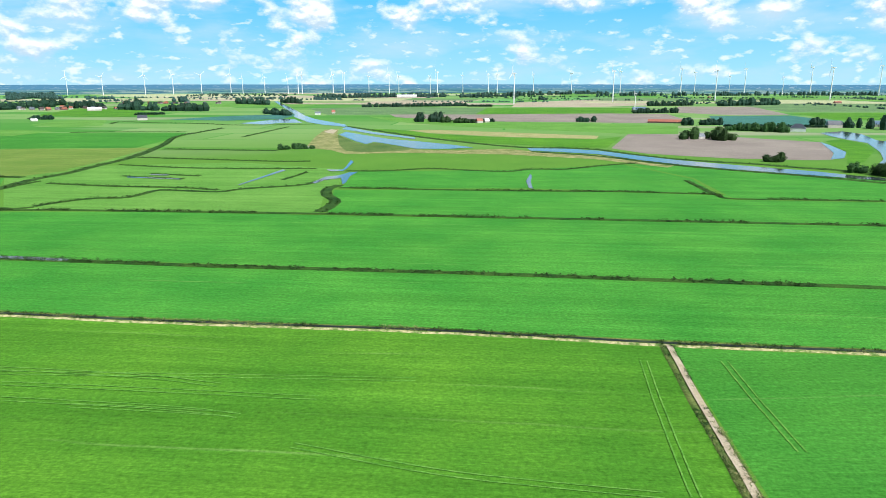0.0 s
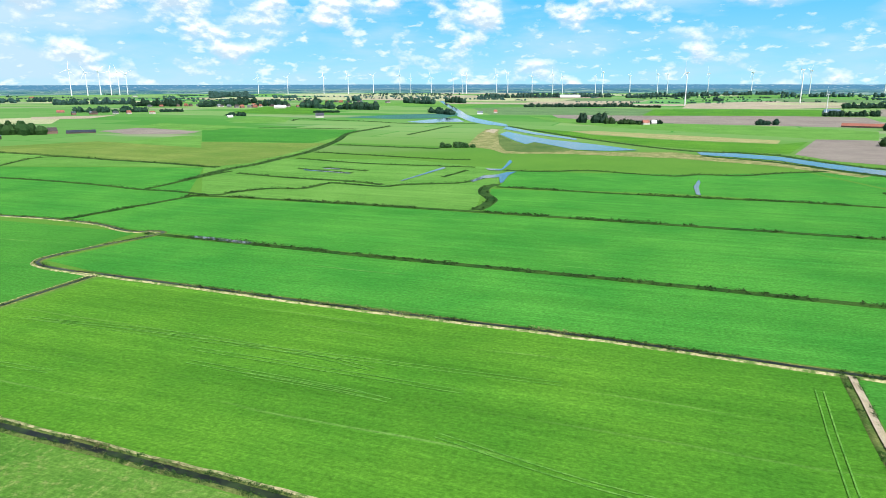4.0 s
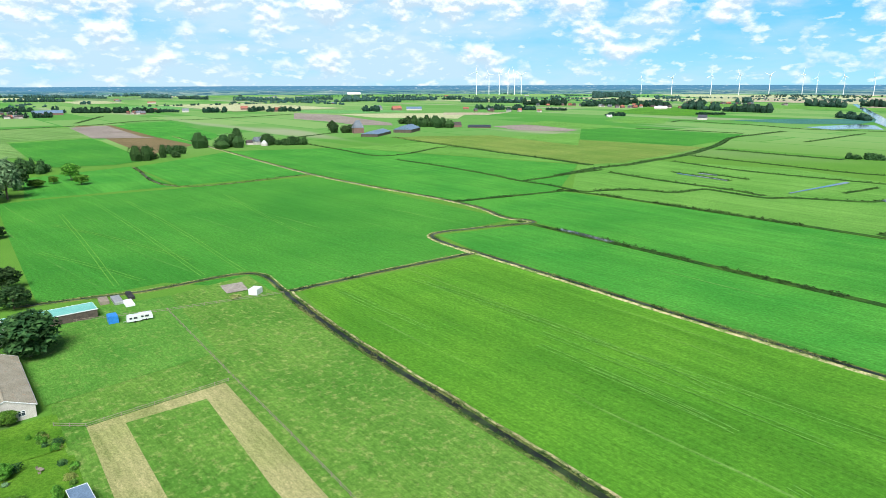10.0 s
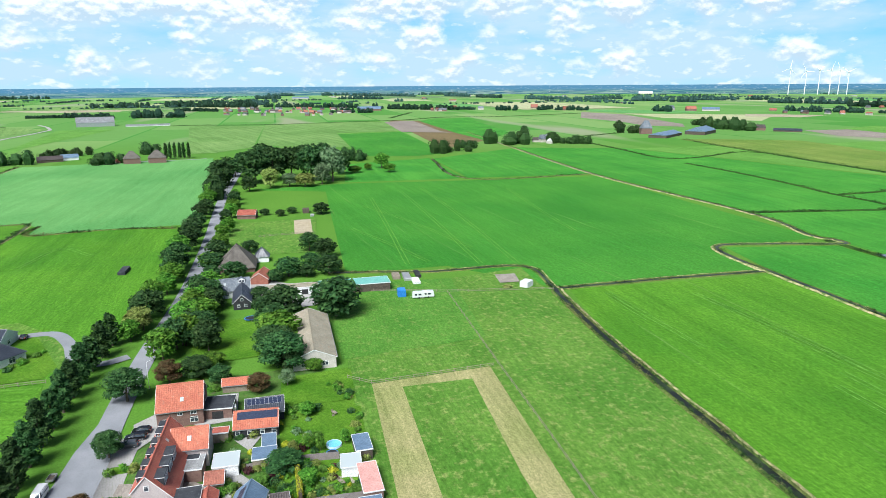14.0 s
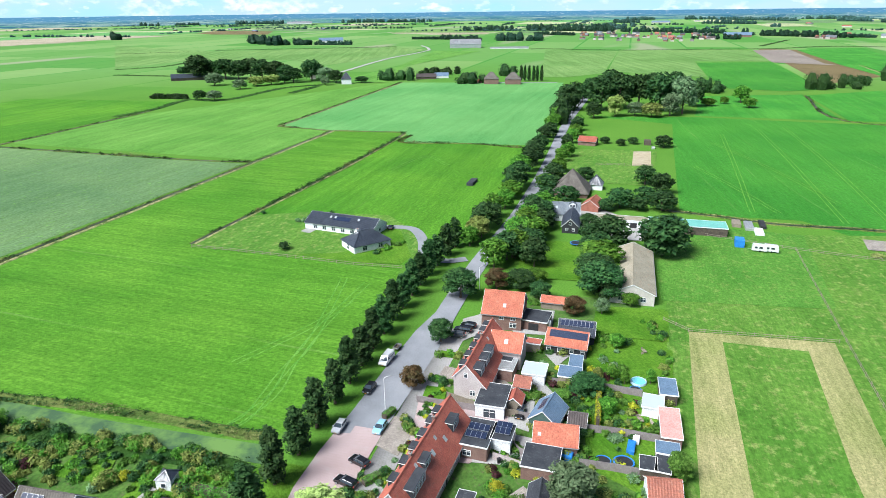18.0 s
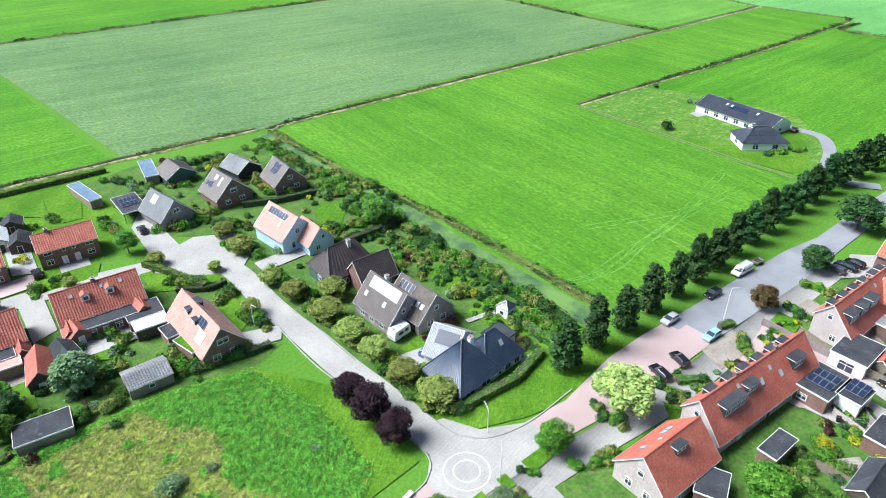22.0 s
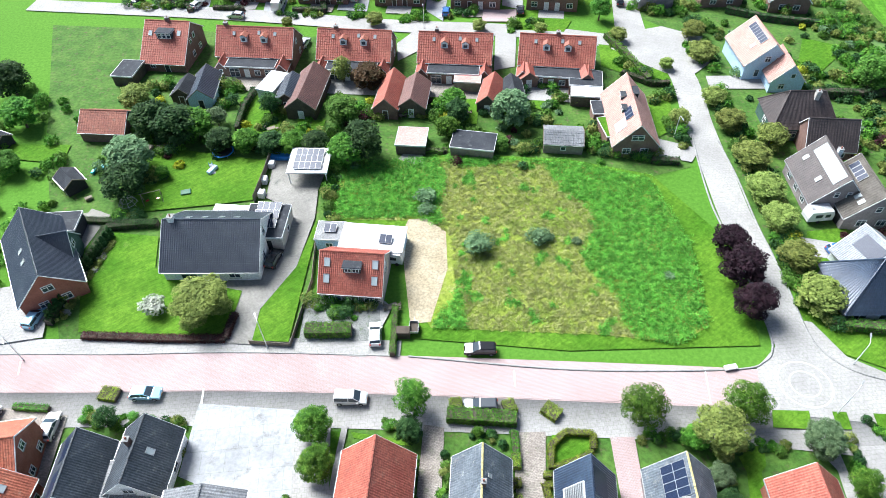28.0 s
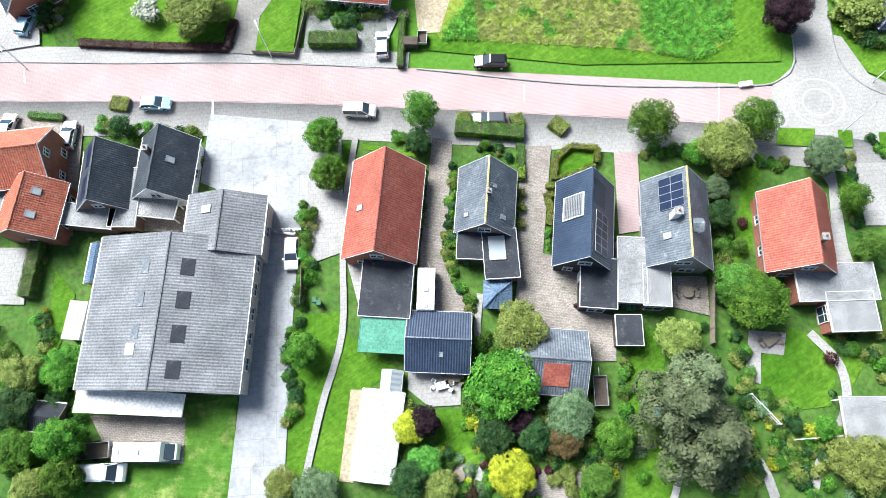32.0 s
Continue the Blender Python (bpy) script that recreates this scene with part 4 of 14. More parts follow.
def shed(label, x, y, rot, w, d, h=2.0, rise=0.9, wall=WOOD, roof=BITUMEN, name="garden_shed", category="shed", trim=WOOD, rib=0.25, step=0.0, group="garden sheds"):
    """A small gabled shed with its ridge along x."""
    return house(name, label, x, y, rot, w, d, h, h + rise, wall, roof, category, group, 0.18, rib, step, trim,
                 front=[("w", -w * 0.22, 0.9, 0.7, 0.7), ("d", w * 0.2, 0.0, 0.85, 1.85)] if w > 2.6 else [("d", 0, 0.0, 0.85, 1.85)], ridge_cap=False)


# ---- plants ----
def crown_mesh(rnd, lobes, cards, size, up=0.35):
    m = Mesh()
    for cx, cy, cz, rx, rz in lobes:
        for _ in range(cards):
            z = rnd.uniform(-0.75, 1.0)
            a = rnd.uniform(0, 2 * math.pi)
            q = math.sqrt(max(0.0, 1 - z * z))
            d = Vector((q * math.cos(a), q * math.sin(a), z))
            k = rnd.uniform(0.72, 1.06)
            c = Vector((cx + d.x * rx * k, cy + d.y * rx * k, cz + d.z * rz * k))
            nrm = d + Vector((rnd.uniform(-.6, .6), rnd.uniform(-.6, .6), rnd.uniform(-.4, .6) + up))
            m.card(c, nrm, size * rnd.uniform(0.7, 1.25), rnd)
    return m


def lobes_of(rnd, kind, h, r):
    """Clumps of a crown: centre, radius across, radius upwards."""
    out = []
    if kind == "oval":
        for i in range(13):
            t = i / 12
            z = h * (0.34 + 0.54 * t)
            q = r * math.sin(math.pi * (0.16 + 0.76 * t)) * 0.62
            a = i * 2.4 + rnd.uniform(-.3, .3)
            out.append((q * math.cos(a), q * math.sin(a), z, r * rnd.uniform(0.38, 0.52), r * rnd.uniform(0.34, 0.46)))
    elif kind == "broad":
        for i in range(15):
            a = i * 2.4
            q = r * math.sqrt((i + 0.5) / 15) * 0.74
            z = h * (0.78 - 0.30 * (q / r) ** 2) + rnd.uniform(-.07, .05) * h
            out.append((q * math.cos(a), q * math.sin(a), z, r * rnd.uniform(0.28, 0.42), h * rnd.uniform(0.10, 0.16)))
        for i in range(8):
            a = i * 0.785 + rnd.uniform(-.3, .3)
            q = r * rnd.uniform(0.5, 0.74)
            out.append((q * math.cos(a), q * math.sin(a), h * rnd.uniform(0.28, 0.44), r * rnd.uniform(0.26, 0.36), h * rnd.uniform(0.10, 0.15)))
    elif kind == "slim":
        for i in range(20):
            t = i / 19
            q = r * 0.5 * math.sin(math.pi * (0.22 + 0.68 * t))
            a = i * 2.4
            out.append((q * math.cos(a), q * math.sin(a), h * (0.14 + 0.80 * t), r * rnd.uniform(0.42, 0.60) * (1 - 0.55 * t), h * rnd.uniform(0.06, 0.10)))
    elif kind == "cone":
        for i in range(16):
            t = i / 15
            z, q = h * (0.10 + 0.82 * t), r * 0.72 * (1 - t) ** 0.8
            a = i * 2.4
            out.append((q * math.cos(a), q * math.sin(a), z, r * (0.42 - 0.26 * t), h * 0.06))
    elif kind == "weep":
        for i in range(16):
            a = i * 2.4
            q = r * math.sqrt((i + 0.5) / 16) * 0.82
            z = h * (0.76 - 0.32 * (q / r) ** 2)
            out.append((q * math.cos(a), q * math.sin(a), z, r * 0.27, h * 0.20))
    else:
        for i in range(9):
            a = i * 2.4
            q = r * math.sqrt((i + 0.3) / 9) * 0.62
            out.append((q * math.cos(a), q * math.sin(a), h * (0.62 - 0.26 * (q / r) ** 2) + rnd.uniform(-.04, .06) * h, r * rnd.uniform(0.36, 0.5), h * rnd.uniform(0.26, 0.36)))
    return out


def tree_data(kind, material, seed, far=False, near=False):
    """Trunk and crown of a tree 10 m high and 3.4 m in radius (bush: 2 m and 1.2 m), to be scaled."""
    rnd = random.Random(seed)
    h, r = (2.0, 1.2) if kind == "bush" else (10.0, 1.9 if kind == "slim" else 3.4)
    lobes = lobes_of(rnd, kind, h, r)
    cards, size = {"bush": (42, 0.21), "slim": (70, 0.36), "cone": (110, 0.36), "weep": (130, 0.36)}.get(kind, (95, 0.40))
    if near:
        cards, size = int(cards * 2.6), size * 0.58
    if far:
        cards, size = int(cards * 0.34), size * 1.7
    crown = crown_mesh(rnd, lobes, cards, size, 0.25).data("crown", material)
    t = Mesh()
    if kind == "bush":
        for i in range(4):
            a = i * 1.57
            t.tube([(0, 0, 0), (0.25 * math.cos(a), 0.25 * math.sin(a), 0.6), (0.5 * math.cos(a), 0.5 * math.sin(a), 1.1)], [0.05, 0.035, 0.015], 5)
    else:
        top = h * 0.8
        t.tube([(0, 0, 0), (0.03, 0.02, h * 0.15), (0.08, -0.05, h * 0.45), (0, 0, top)], [0.27, 0.2, 0.14, 0.04], 8)
        for i, (cx, cy, cz, rx, rz) in enumerate(lobes[::2]):
            z = max(h * 0.2, cz - h * 0.22)
            t.tube([(0.05, 0, z), (cx * 0.5, cy * 0.5, cz - h * 0.06), (cx * 0.9, cy * 0.9, cz)], [0.09, 0.06, 0.02], 5)
    return t.data("trunk", BARK), crown


TREE_RND = random.Random(77)


def plant(kind, x, y, h, r, material=LEAF, label="", name="tree", category="tree", group="", far=False, variants=2):
    """A tree or bush of height h and crown radius r."""
    k = TREE_RND.randrange(variants)
    far = far or math.hypot(x, y) > 190
    near = math.hypot(x, y) < 72
    trunk, crown = stored(("plant", kind, material.name, k, far, near), lambda: tree_data(kind, material, hash_of(kind + material.name) + k, far, near))
    base_h, base_r = (2.0, 1.2) if kind == "bush" else (10.0, 1.9 if kind == "slim" else 3.4)
    e = new(name)
    e.matrix_basis = pose(x, y, 0, 0, 0, TREE_RND.uniform(0, 360)) @ Matrix.Diagonal((r / base_r, r / base_r * TREE_RND.uniform(0.9, 1.1), h / base_h, 1))
    tagged(e, label, category, group)
    put("stem" if kind == "bush" else "trunk", trunk, e)
    put("crown", crown, e)
    return e


def hash_of(text):
    return sum((i + 1) * ord(c) for i, c in enumerate(text))


def tree(kind, x, y, h, r, material=LEAF, label="broadleaf tree with a full green crown", group="", far=False):
    return plant(kind, x, y, h, r, material, label, "tree", "tree", group, far)


def bush(x, y, r, h=None, material=LEAF, label="rounded green garden shrub", group="garden shrubs"):
    return plant("bush", x, y, h or r * 1.5, r, material, label, "shrub", "shrub", group)


def bushes(points, r0, r1, mats, label="leafy garden shrub", seed=1):
    """Shrubs at the given places, with sizes between r0 and r1."""
    rnd = random.Random(seed)
    for q in points:
        r = rnd.uniform(r0, r1)
        bush(q[0], q[1], r, r * rnd.uniform(1.1, 1.8), rnd.choice(mats), label)


def border(x0, y0, x1, y1, n, r0=0.5, r1=1.1, wide=0.8, mats=None, seed=1, label="leafy shrub in a garden border"):
    """A row of n shrubs along a line."""
    rnd = random.Random(seed)
    pts = [(x0 + (x1 - x0) * (i + rnd.uniform(0.2, 0.8)) / n + rnd.uniform(-wide, wide), y0 + (y1 - y0) * (i + rnd.uniform(0.2, 0.8)) / n + rnd.uniform(-wide, wide)) for i in range(n)]
    bushes(pts, r0, r1, mats or [LEAF, LEAF_DARK, LEAF_FRESH, LEAF_OLIVE], label, seed + 1)


THICKET = {}


def thicket(x0, y0, x1, y1, n, r0=0.5, r1=1.1, wide=0.8, mats=None, seed=1):
    """Shrubs too many to count: their leaves gather in one heap for each kind of leaf."""
    rnd = random.Random(seed)
    for i in range(n):
        t = (i + rnd.uniform(0.1, 0.9)) / n
        x, y, r = x0 + (x1 - x0) * t + rnd.uniform(-wide, wide), y0 + (y1 - y0) * t + rnd.uniform(-wide, wide), rnd.uniform(r0, r1)
        h, mat = r * rnd.uniform(1.0, 1.7), rnd.choice(mats or [LEAF, LEAF_DARK, LEAF_FRESH, LEAF_OLIVE])
        m = THICKET.setdefault(mat.name, (mat, Mesh()))[1]
        far_off = math.hypot(x, y)
        leaf = 0.18 if far_off < 70 else 0.26 if far_off < 100 else 0.36
        for _ in range(int((60 + 75 * r) * (0.22 / leaf) ** 1.2)):
            z, a = rnd.uniform(-0.5, 1.0), rnd.uniform(0, 6.283)
            q, k = math.sqrt(1 - z * z), rnd.uniform(0.6, 1.05)
            d = Vector((q * math.cos(a), q * math.sin(a), z))
            m.card(Vector((x + d.x * r * k, y + d.y * r * k, max(0.1, h * 0.5 * (1 + d.z * k)))), d + Vector((rnd.uniform(-.7, .7), rnd.uniform(-.7, .7), rnd.uniform(-.2, .8))), leaf * rnd.uniform(.7, 1.3), rnd)


def inside(x, y, poly):
    hit = False
    for (ax, ay), (bx, by) in zip(poly, poly[1:] + poly[:1]):
        if (ay > y) != (by > y) and x < (bx - ax) * (y - ay) / (by - ay) + ax:
            hit = not hit
    return hit


def planting(poly, n, r0, r1, seed, mats=None):
    """Shrubs and perennials scattered over a garden, joined."""
    rnd = random.Random(seed)
    x0, x1, y0, y1 = min(q[0] for q in poly), max(q[0] for q in poly), min(q[1] for q in poly), max(q[1] for q in poly)
    while n:
        x, y = rnd.uniform(x0, x1), rnd.uniform(y0, y1)
        if inside(x, y, poly) and noise.noise(Vector((x * .16, y * .16, seed))) > -.12:
            n -= 1
            thicket(x, y, x + .3, y, 1, r0, r1, .3, mats or [LEAF, LEAF_DARK, LEAF_FRESH, LEAF, LEAF_OLIVE, LEAF_GREY, LEAF_RED, LEAF_YELLOW], seed * 1000 + n)


def belt(points, n, h, r, material=LEAF_WOOD, wide=3.0, seed=1, cards=60, label="distant belt of dark green trees", size=1.0):
    """A far belt of trees along a line, joined."""
    rnd, m = random.Random(seed * 7 + n), Mesh()
    line = curve_of(points, 8) if len(points) > 2 else [Vector(points[0]).lerp(Vector(points[1]), i / 8) for i in range(9)]
    for i in range(n):
        t = rnd.uniform(0, len(line) - 1.001)
        q = line[int(t)].lerp(line[int(t) + 1], t % 1)
        x, y, hh, rr = q.x + rnd.uniform(-wide, wide), q.y + rnd.uniform(-wide, wide), h * rnd.uniform(.42, 1.2), r * rnd.uniform(.7, 1.25)
        m.loft([[(x + rr * k * math.cos(i * 1.257), y + rr * k * math.sin(i * 1.257), hh * z) for i in range(5)] for k, z in ((.6, 0), (.8, .45), (.35, .9))])
        for _ in range(cards):
            z, a = rnd.uniform(-0.85, 1.0), rnd.uniform(0, 6.283)
            s, k = math.sqrt(1 - z * z), rnd.uniform(0.65, 1.05)
            d = Vector((s * math.cos(a), s * math.sin(a), z))
            m.card(Vector((x + d.x * rr * k, y + d.y * rr * k, hh * .5 + d.z * hh * .5 * k)), d + Vector((rnd.uniform(-.6, .6), rnd.uniform(-.6, .6), rnd.uniform(0, .7))), size * rnd.uniform(.7, 1.3), rnd)
    return tagged(m.ob("tree_belt", material), label, "trees", kind="stuff")


def far_house(x, y, rot, length, width, eave, ridge, roof=ROOF_OLD, wall=BRICK, label="distant farmhouse with a tiled roof", name="farmhouse", hip=0.0):
    o = root(name, x, y, rot, label, "house", "distant houses")
    L, W = length / 2, width / 2
    Mesh().box(-L, -W, 0, L, W, eave).ob("wall", wall, o)
    k = L - hip
    Mesh().loft([[(-L - .4, -W - .4, eave), (L + .4, -W - .4, eave), (L + .4, W + .4, eave), (-L - .4, W + .4, eave)], [(-k, -.1, ridge), (k, -.1, ridge), (k, .1, ridge), (-k, .1, ridge)]]).ob("roof", roof, o)
    return o


def hedge(points, w=0.9, h=1.3, material=LEAF, label="clipped green hedge", density=55, size=0.11):
    """A clipped hedge along a line: stems and a skin of leaves."""
    rnd = random.Random(int(abs(points[0][0] * 13 + points[0][1] * 7)))
    e = tagged(new("hedge"), label, "hedge")
    ox, oy = points[0]
    e.matrix_basis = Matrix.Translation((ox, oy, 0))
    m, core = Mesh(), Mesh()
    for (ax, ay), (bx, by) in zip(points, points[1:]):
        a, b = Vector((ax - ox, ay - oy, 0)), Vector((bx - ox, by - oy, 0))
        d = b - a
        ln = d.length
        d.normalize()
        s = Vector((-d.y, d.x, 0))
        core.loft([[a + s * (w / 2 - .12), a - s * (w / 2 - .12), a - s * (w / 2 - .12) + Vector((0, 0, h - .12)), a + s * (w / 2 - .12) + Vector((0, 0, h - .12))],
                   [b + s * (w / 2 - .12), b - s * (w / 2 - .12), b - s * (w / 2 - .12) + Vector((0, 0, h - .12)), b + s * (w / 2 - .12) + Vector((0, 0, h - .12))]])
        for side in (-1, 0, 1):
            area = ln * (w if side == 0 else h)
            for _ in range(int(area * density)):
                u = rnd.uniform(0, ln)
                if side == 0:
                    c, nrm = a + d * u + s * rnd.uniform(-w / 2, w / 2) + Vector((0, 0, h + rnd.uniform(-.08, .08))), Vector((0, 0, 1))
                else:
                    c, nrm = a + d * u + s * side * (w / 2 + rnd.uniform(-.06, .06)) + Vector((0, 0, rnd.uniform(0.05, h))), s * side
                m.card(c, nrm + Vector((rnd.uniform(-.7, .7), rnd.uniform(-.7, .7), rnd.uniform(-.3, .7))), size * rnd.uniform(.7, 1.3), rnd)
    core.ob("stem", WOOD_DARK, e)
    m.ob("foliage", material, e)
    return e


def tufts(name, label, category, spots, material, size=0.3, cards=4):
    """Uncountable tufts at many places, one object."""
    rnd = random.Random(len(spots))
    m = Mesh()
    for x, y, z, s in spots:
        for _ in range(cards):
            c = Vector((x + rnd.uniform(-s, s), y + rnd.uniform(-s, s), z + rnd.uniform(0.1, 1.0) * s))
            m.card(c, Vector((rnd.uniform(-1, 1), rnd.uniform(-1, 1), rnd.uniform(0.5, 1.6))), size * rnd.uniform(.6, 1.3), rnd)
    return tagged(m.ob(name, material), label, category, kind="stuff")


# ---- vehicles ----
def car_data(kind, paint_m):
    """Body, glass and the rest of a car, 4.3 m long, nose towards +x."""
    prof = {"hatch": ([(-2.05, .35), (-2.1, .75), (-1.95, 1.0), (1.05, .98), (1.95, .78), (2.1, .55), (2.05, .3)], [(-1.95, .98), (-1.6, 1.42), (.15, 1.47), (1.0, .97)]),
            "estate": ([(-2.25, .35), (-2.3, .8), (-2.2, 1.0), (1.0, .98), (2.05, .8), (2.25, .55), (2.2, .3)], [(-2.2, .98), (-2.0, 1.45), (.1, 1.5), (.95, .97)]),
            "mini_van": ([(-2.15, .35), (-2.2, .9), (-2.15, 1.1), (1.3, 1.05), (2.0, .85), (2.2, .6), (2.15, .3)], [(-2.15, 1.08), (-2.05, 1.75), (.5, 1.8), (1.3, 1.04)]),
            "van": ([(-2.6, .4), (-2.65, 1.0), (-2.6, 1.2), (1.7, 1.2), (2.4, 1.0), (2.6, .7), (2.55, .35)], [(-2.6, 1.18), (-2.55, 2.1), (1.0, 2.15), (1.75, 1.18)])}[kind]
    low, cab = prof
    body, glass, roof = Mesh(), Mesh(), Mesh()
    hw = 0.86 if kind != "van" else 0.98

    def shell(m, pts, a, b, zc):
        rings = []
        for f, w in ((-1, a), (-0.86, b), (0.86, b), (1, a)):
            rings.append([(x * (0.985 if abs(f) == 1 else 1), f * hw, z if z < zc else z * (0.985 if abs(f) == 1 else 1)) for x, z in pts])
        m.loft(rings)
    shell(body, low, 1, 1, 0.9)
    (x0, z0), (x1, z1), (x2, z2), (x3, z3) = cab
    k = 0.78
    glass.loft([[(x0 + .05, -hw * .97, z0), (x3, -hw * .97, z3), (x3, hw * .97, z3), (x0 + .05, hw * .97, z0)], [(x1, -hw * k, z1 - .05), (x2, -hw * k, z2 - .05), (x2, hw * k, z2 - .05), (x1, hw * k, z1 - .05)]])
    roof.loft([[(x1 - .06, -hw * k - .03, z1 - .06), (x2 + .05, -hw * k - .03, z2 - .06), (x2 + .05, hw * k + .03, z2 - .06), (x1 - .06, hw * k + .03, z1 - .06)], [(x1 + .1, -hw * k + .08, z1 + .02), (x2 - .15, -hw * k + .08, z2 + .02), (x2 - .15, hw * k - .08, z2 + .02), (x1 + .1, hw * k - .08, z1 + .02)]])
    for s in (-1, 1):
        for xa, xb in ((x0 + .05, x1), (x3, x2), ((x0 * .35 + x3 * .65) - .3, (x0 * .35 + x3 * .65) - .3)):
            roof.tube([(xa, s * hw * .96, z0), (xb, s * hw * (k + .02), z1 - .05)], [.05, .05], 5)
    if kind == "van":
        roof.box(x0 + .03, -hw * .93, z0, .55, hw * .93, z1 - .12)
    return body.data("body", paint_m), glass.data("windows", GLASS), roof.data("roof", paint_m), low


def car(kind, colour, x, y, rot, label=None):
    paint_m = CAR_PAINT[colour]
    body, glass, roof, low = stored(("car", kind, colour), lambda: car_data(kind, paint_m))
    words = {"hatch": "hatchback car", "estate": "estate car", "mini_van": "tall family car", "van": "delivery van"}[kind]
    c = root("van" if kind == "van" else "car", x, y, rot, label or f"parked {colour} {words} on the paving", "van" if kind == "van" else "car", z=0.24)
    b = put("body", body, c)
    put("greenhouse_glass", glass, c, "dark tinted windows")
    put("roof", roof, c)
    nose, tail = low[-2][0], low[1][0]
    hw = 0.98 if kind == "van" else 0.86
    for s in (-1, 1):
        put("headlight", stored(("hl", nose), lambda: Mesh().box(nose - .22, -.16, .58, nose - .02, .16, .74).data("headlight", PALE_GLASS)), c, at=Matrix.Translation((0, s * hw * .68, 0)))
        put("tail_light", stored(("tl", tail), lambda: Mesh().box(tail - .02, -.12, .7, tail + .1, .12, .95).data("tail_light", RED_PAINT)), c, at=Matrix.Translation((0, s * hw * .78, 0)))
        put("mirror", stored("mirror" + colour, lambda: Mesh().box(-.1, -.1, 0, .08, .1, .15).data("mirror", paint_m)), c, at=Matrix.Translation((low[3][0] - .25, s * (hw + .1), .95)))
        for wx in (tail + .75, nose - .8):
            t = put("wheel", stored("tyre", lambda: Mesh().tube([(0, -.11, 0), (0, -.09, 0), (0, .09, 0), (0, .11, 0)], [.27, .32, .32, .27], 16).data("wheel", TYRE)), c, "black tyre", Matrix.Translation((wx, s * (hw - .06), .32)))
            put("rim", stored("rim", lambda: Mesh().tube([(0, -.115, 0), (0, .115, 0)], [.2, .2], 10).data("rim", STEEL)), t)
    put("number_plate", stored(("plate", nose), lambda: Mesh().box(nose - .01, -.25, .42, nose + .015, .25, .53).data("number_plate", ORANGE_PLANT)), c)
    return c


def caravan(x, y, rot, length=5.0, label="white caravan parked on the drive", name="caravan", cab=False):
    c = root(name, x, y, rot, label, name.replace("_", " "), z=0.22)
    L, w = length / 2, 1.05
    pts = [(-L, .45), (-L - .05, 1.3), (-L + .25, 2.45), (L - .35, 2.5), (L, 1.7), (L + .02, .5)]
    Mesh().loft([[(q, -w, z) for q, z in pts], [(q, -w + .1, z + (.04 if z > 2 else 0)) for q, z in pts], [(q, w - .1, z + (.04 if z > 2 else 0)) for q, z in pts], [(q, w, z) for q, z in pts]]).ob("body", CAR_PAINT["white"], c)
    for s in (-1, 1):
        window(c, pose(-.5, s * (w + .03), 1.3, 0, 0, 0 if s < 0 else 180), 1.1, .6, DARK, sill=False)
        window(c, pose(1.0, s * (w + .03), 1.3, 0, 0, 0 if s < 0 else 180), .8, .6, DARK, sill=False)
        for wx in ((-L * .55, L * .6) if cab else (-.2,)):
            put("wheel", stored("tyre", lambda: Mesh().tube([(0, -.11, 0), (0, -.09, 0), (0, .09, 0), (0, .11, 0)], [.27, .32, .32, .27], 16).data("wheel", TYRE)), c, "", Matrix.Translation((wx, s * (w - .05), .32)))
    Mesh().box(-.4, -.3, 2.52, .3, .3, 2.66).ob("roof_hatch", PALE_GLASS, c)
    Mesh().box(-L + .5, -.25, 2.5, -L + 1.0, .25, 2.6).ob("vent", STEEL, c)
    if cab:
        Mesh().loft([[(L - .1, -.95, .4), (L + 1.1, -.9, .4), (L + 1.1, .9, .4), (L - .1, .95, .4)], [(L - .1, -.95, 1.3), (L + .95, -.85, 1.05), (L + .95, .85, 1.05), (L - .1, .95, 1.3)]]).ob("cab", CAR_PAINT["white"], c)
        Mesh().loft([[(L - .1, -.9, 1.3), (L + .75, -.82, 1.08), (L + .75, .82, 1.08), (L - .1, .9, 1.3)], [(L - .1, -.8, 1.95), (L + .05, -.75, 1.95), (L + .05, .75, 1.95), (L - .1, .8, 1.95)]]).ob("windscreen", GLASS, c)
    else:
        Mesh().tube([(L, -.4, .5), (L + 1.1, 0, .5), (L, .4, .5)], [.05, .05, .05], 6).ob("drawbar", STEEL, c)
    return c


def trailer(x, y, rot, label="open grey trailer", w=1.4, length=2.4):
    c = root("trailer", x, y, rot, label, "trailer", z=0.22)
    Mesh().box(-length / 2, -w / 2, .45, length / 2, w / 2, .55).ob("bed", WOOD_DARK, c)
    for nm, b in (("side_board", (-length / 2, -w / 2, .55, length / 2, -w / 2 + .05, .95)), ("side_board", (-length / 2, w / 2 - .05, .55, length / 2, w / 2, .95)),
                  ("tail_board", (-length / 2, -w / 2 + .05, .55, -length / 2 + .05, w / 2 - .05, .95)), ("tail_board", (length / 2 - .05, -w / 2 + .05, .55, length / 2, w / 2 - .05, .95))):
        Mesh().box(*b).ob(nm, STEEL, c)
    for s in (-1, 1):
        put("wheel", stored("tyre", lambda: Mesh().tube([(0, -.11, 0), (0, -.09, 0), (0, .09, 0), (0, .11, 0)], [.27, .32, .32, .27], 16).data("wheel", TYRE)), c, "", Matrix.Translation((0, s * (w / 2 + .1), .32)))
    Mesh().tube([(length / 2, 0, .5), (length / 2 + 1.0, 0, .5)], [.05, .04], 6).ob("drawbar", STEEL, c)
    return c


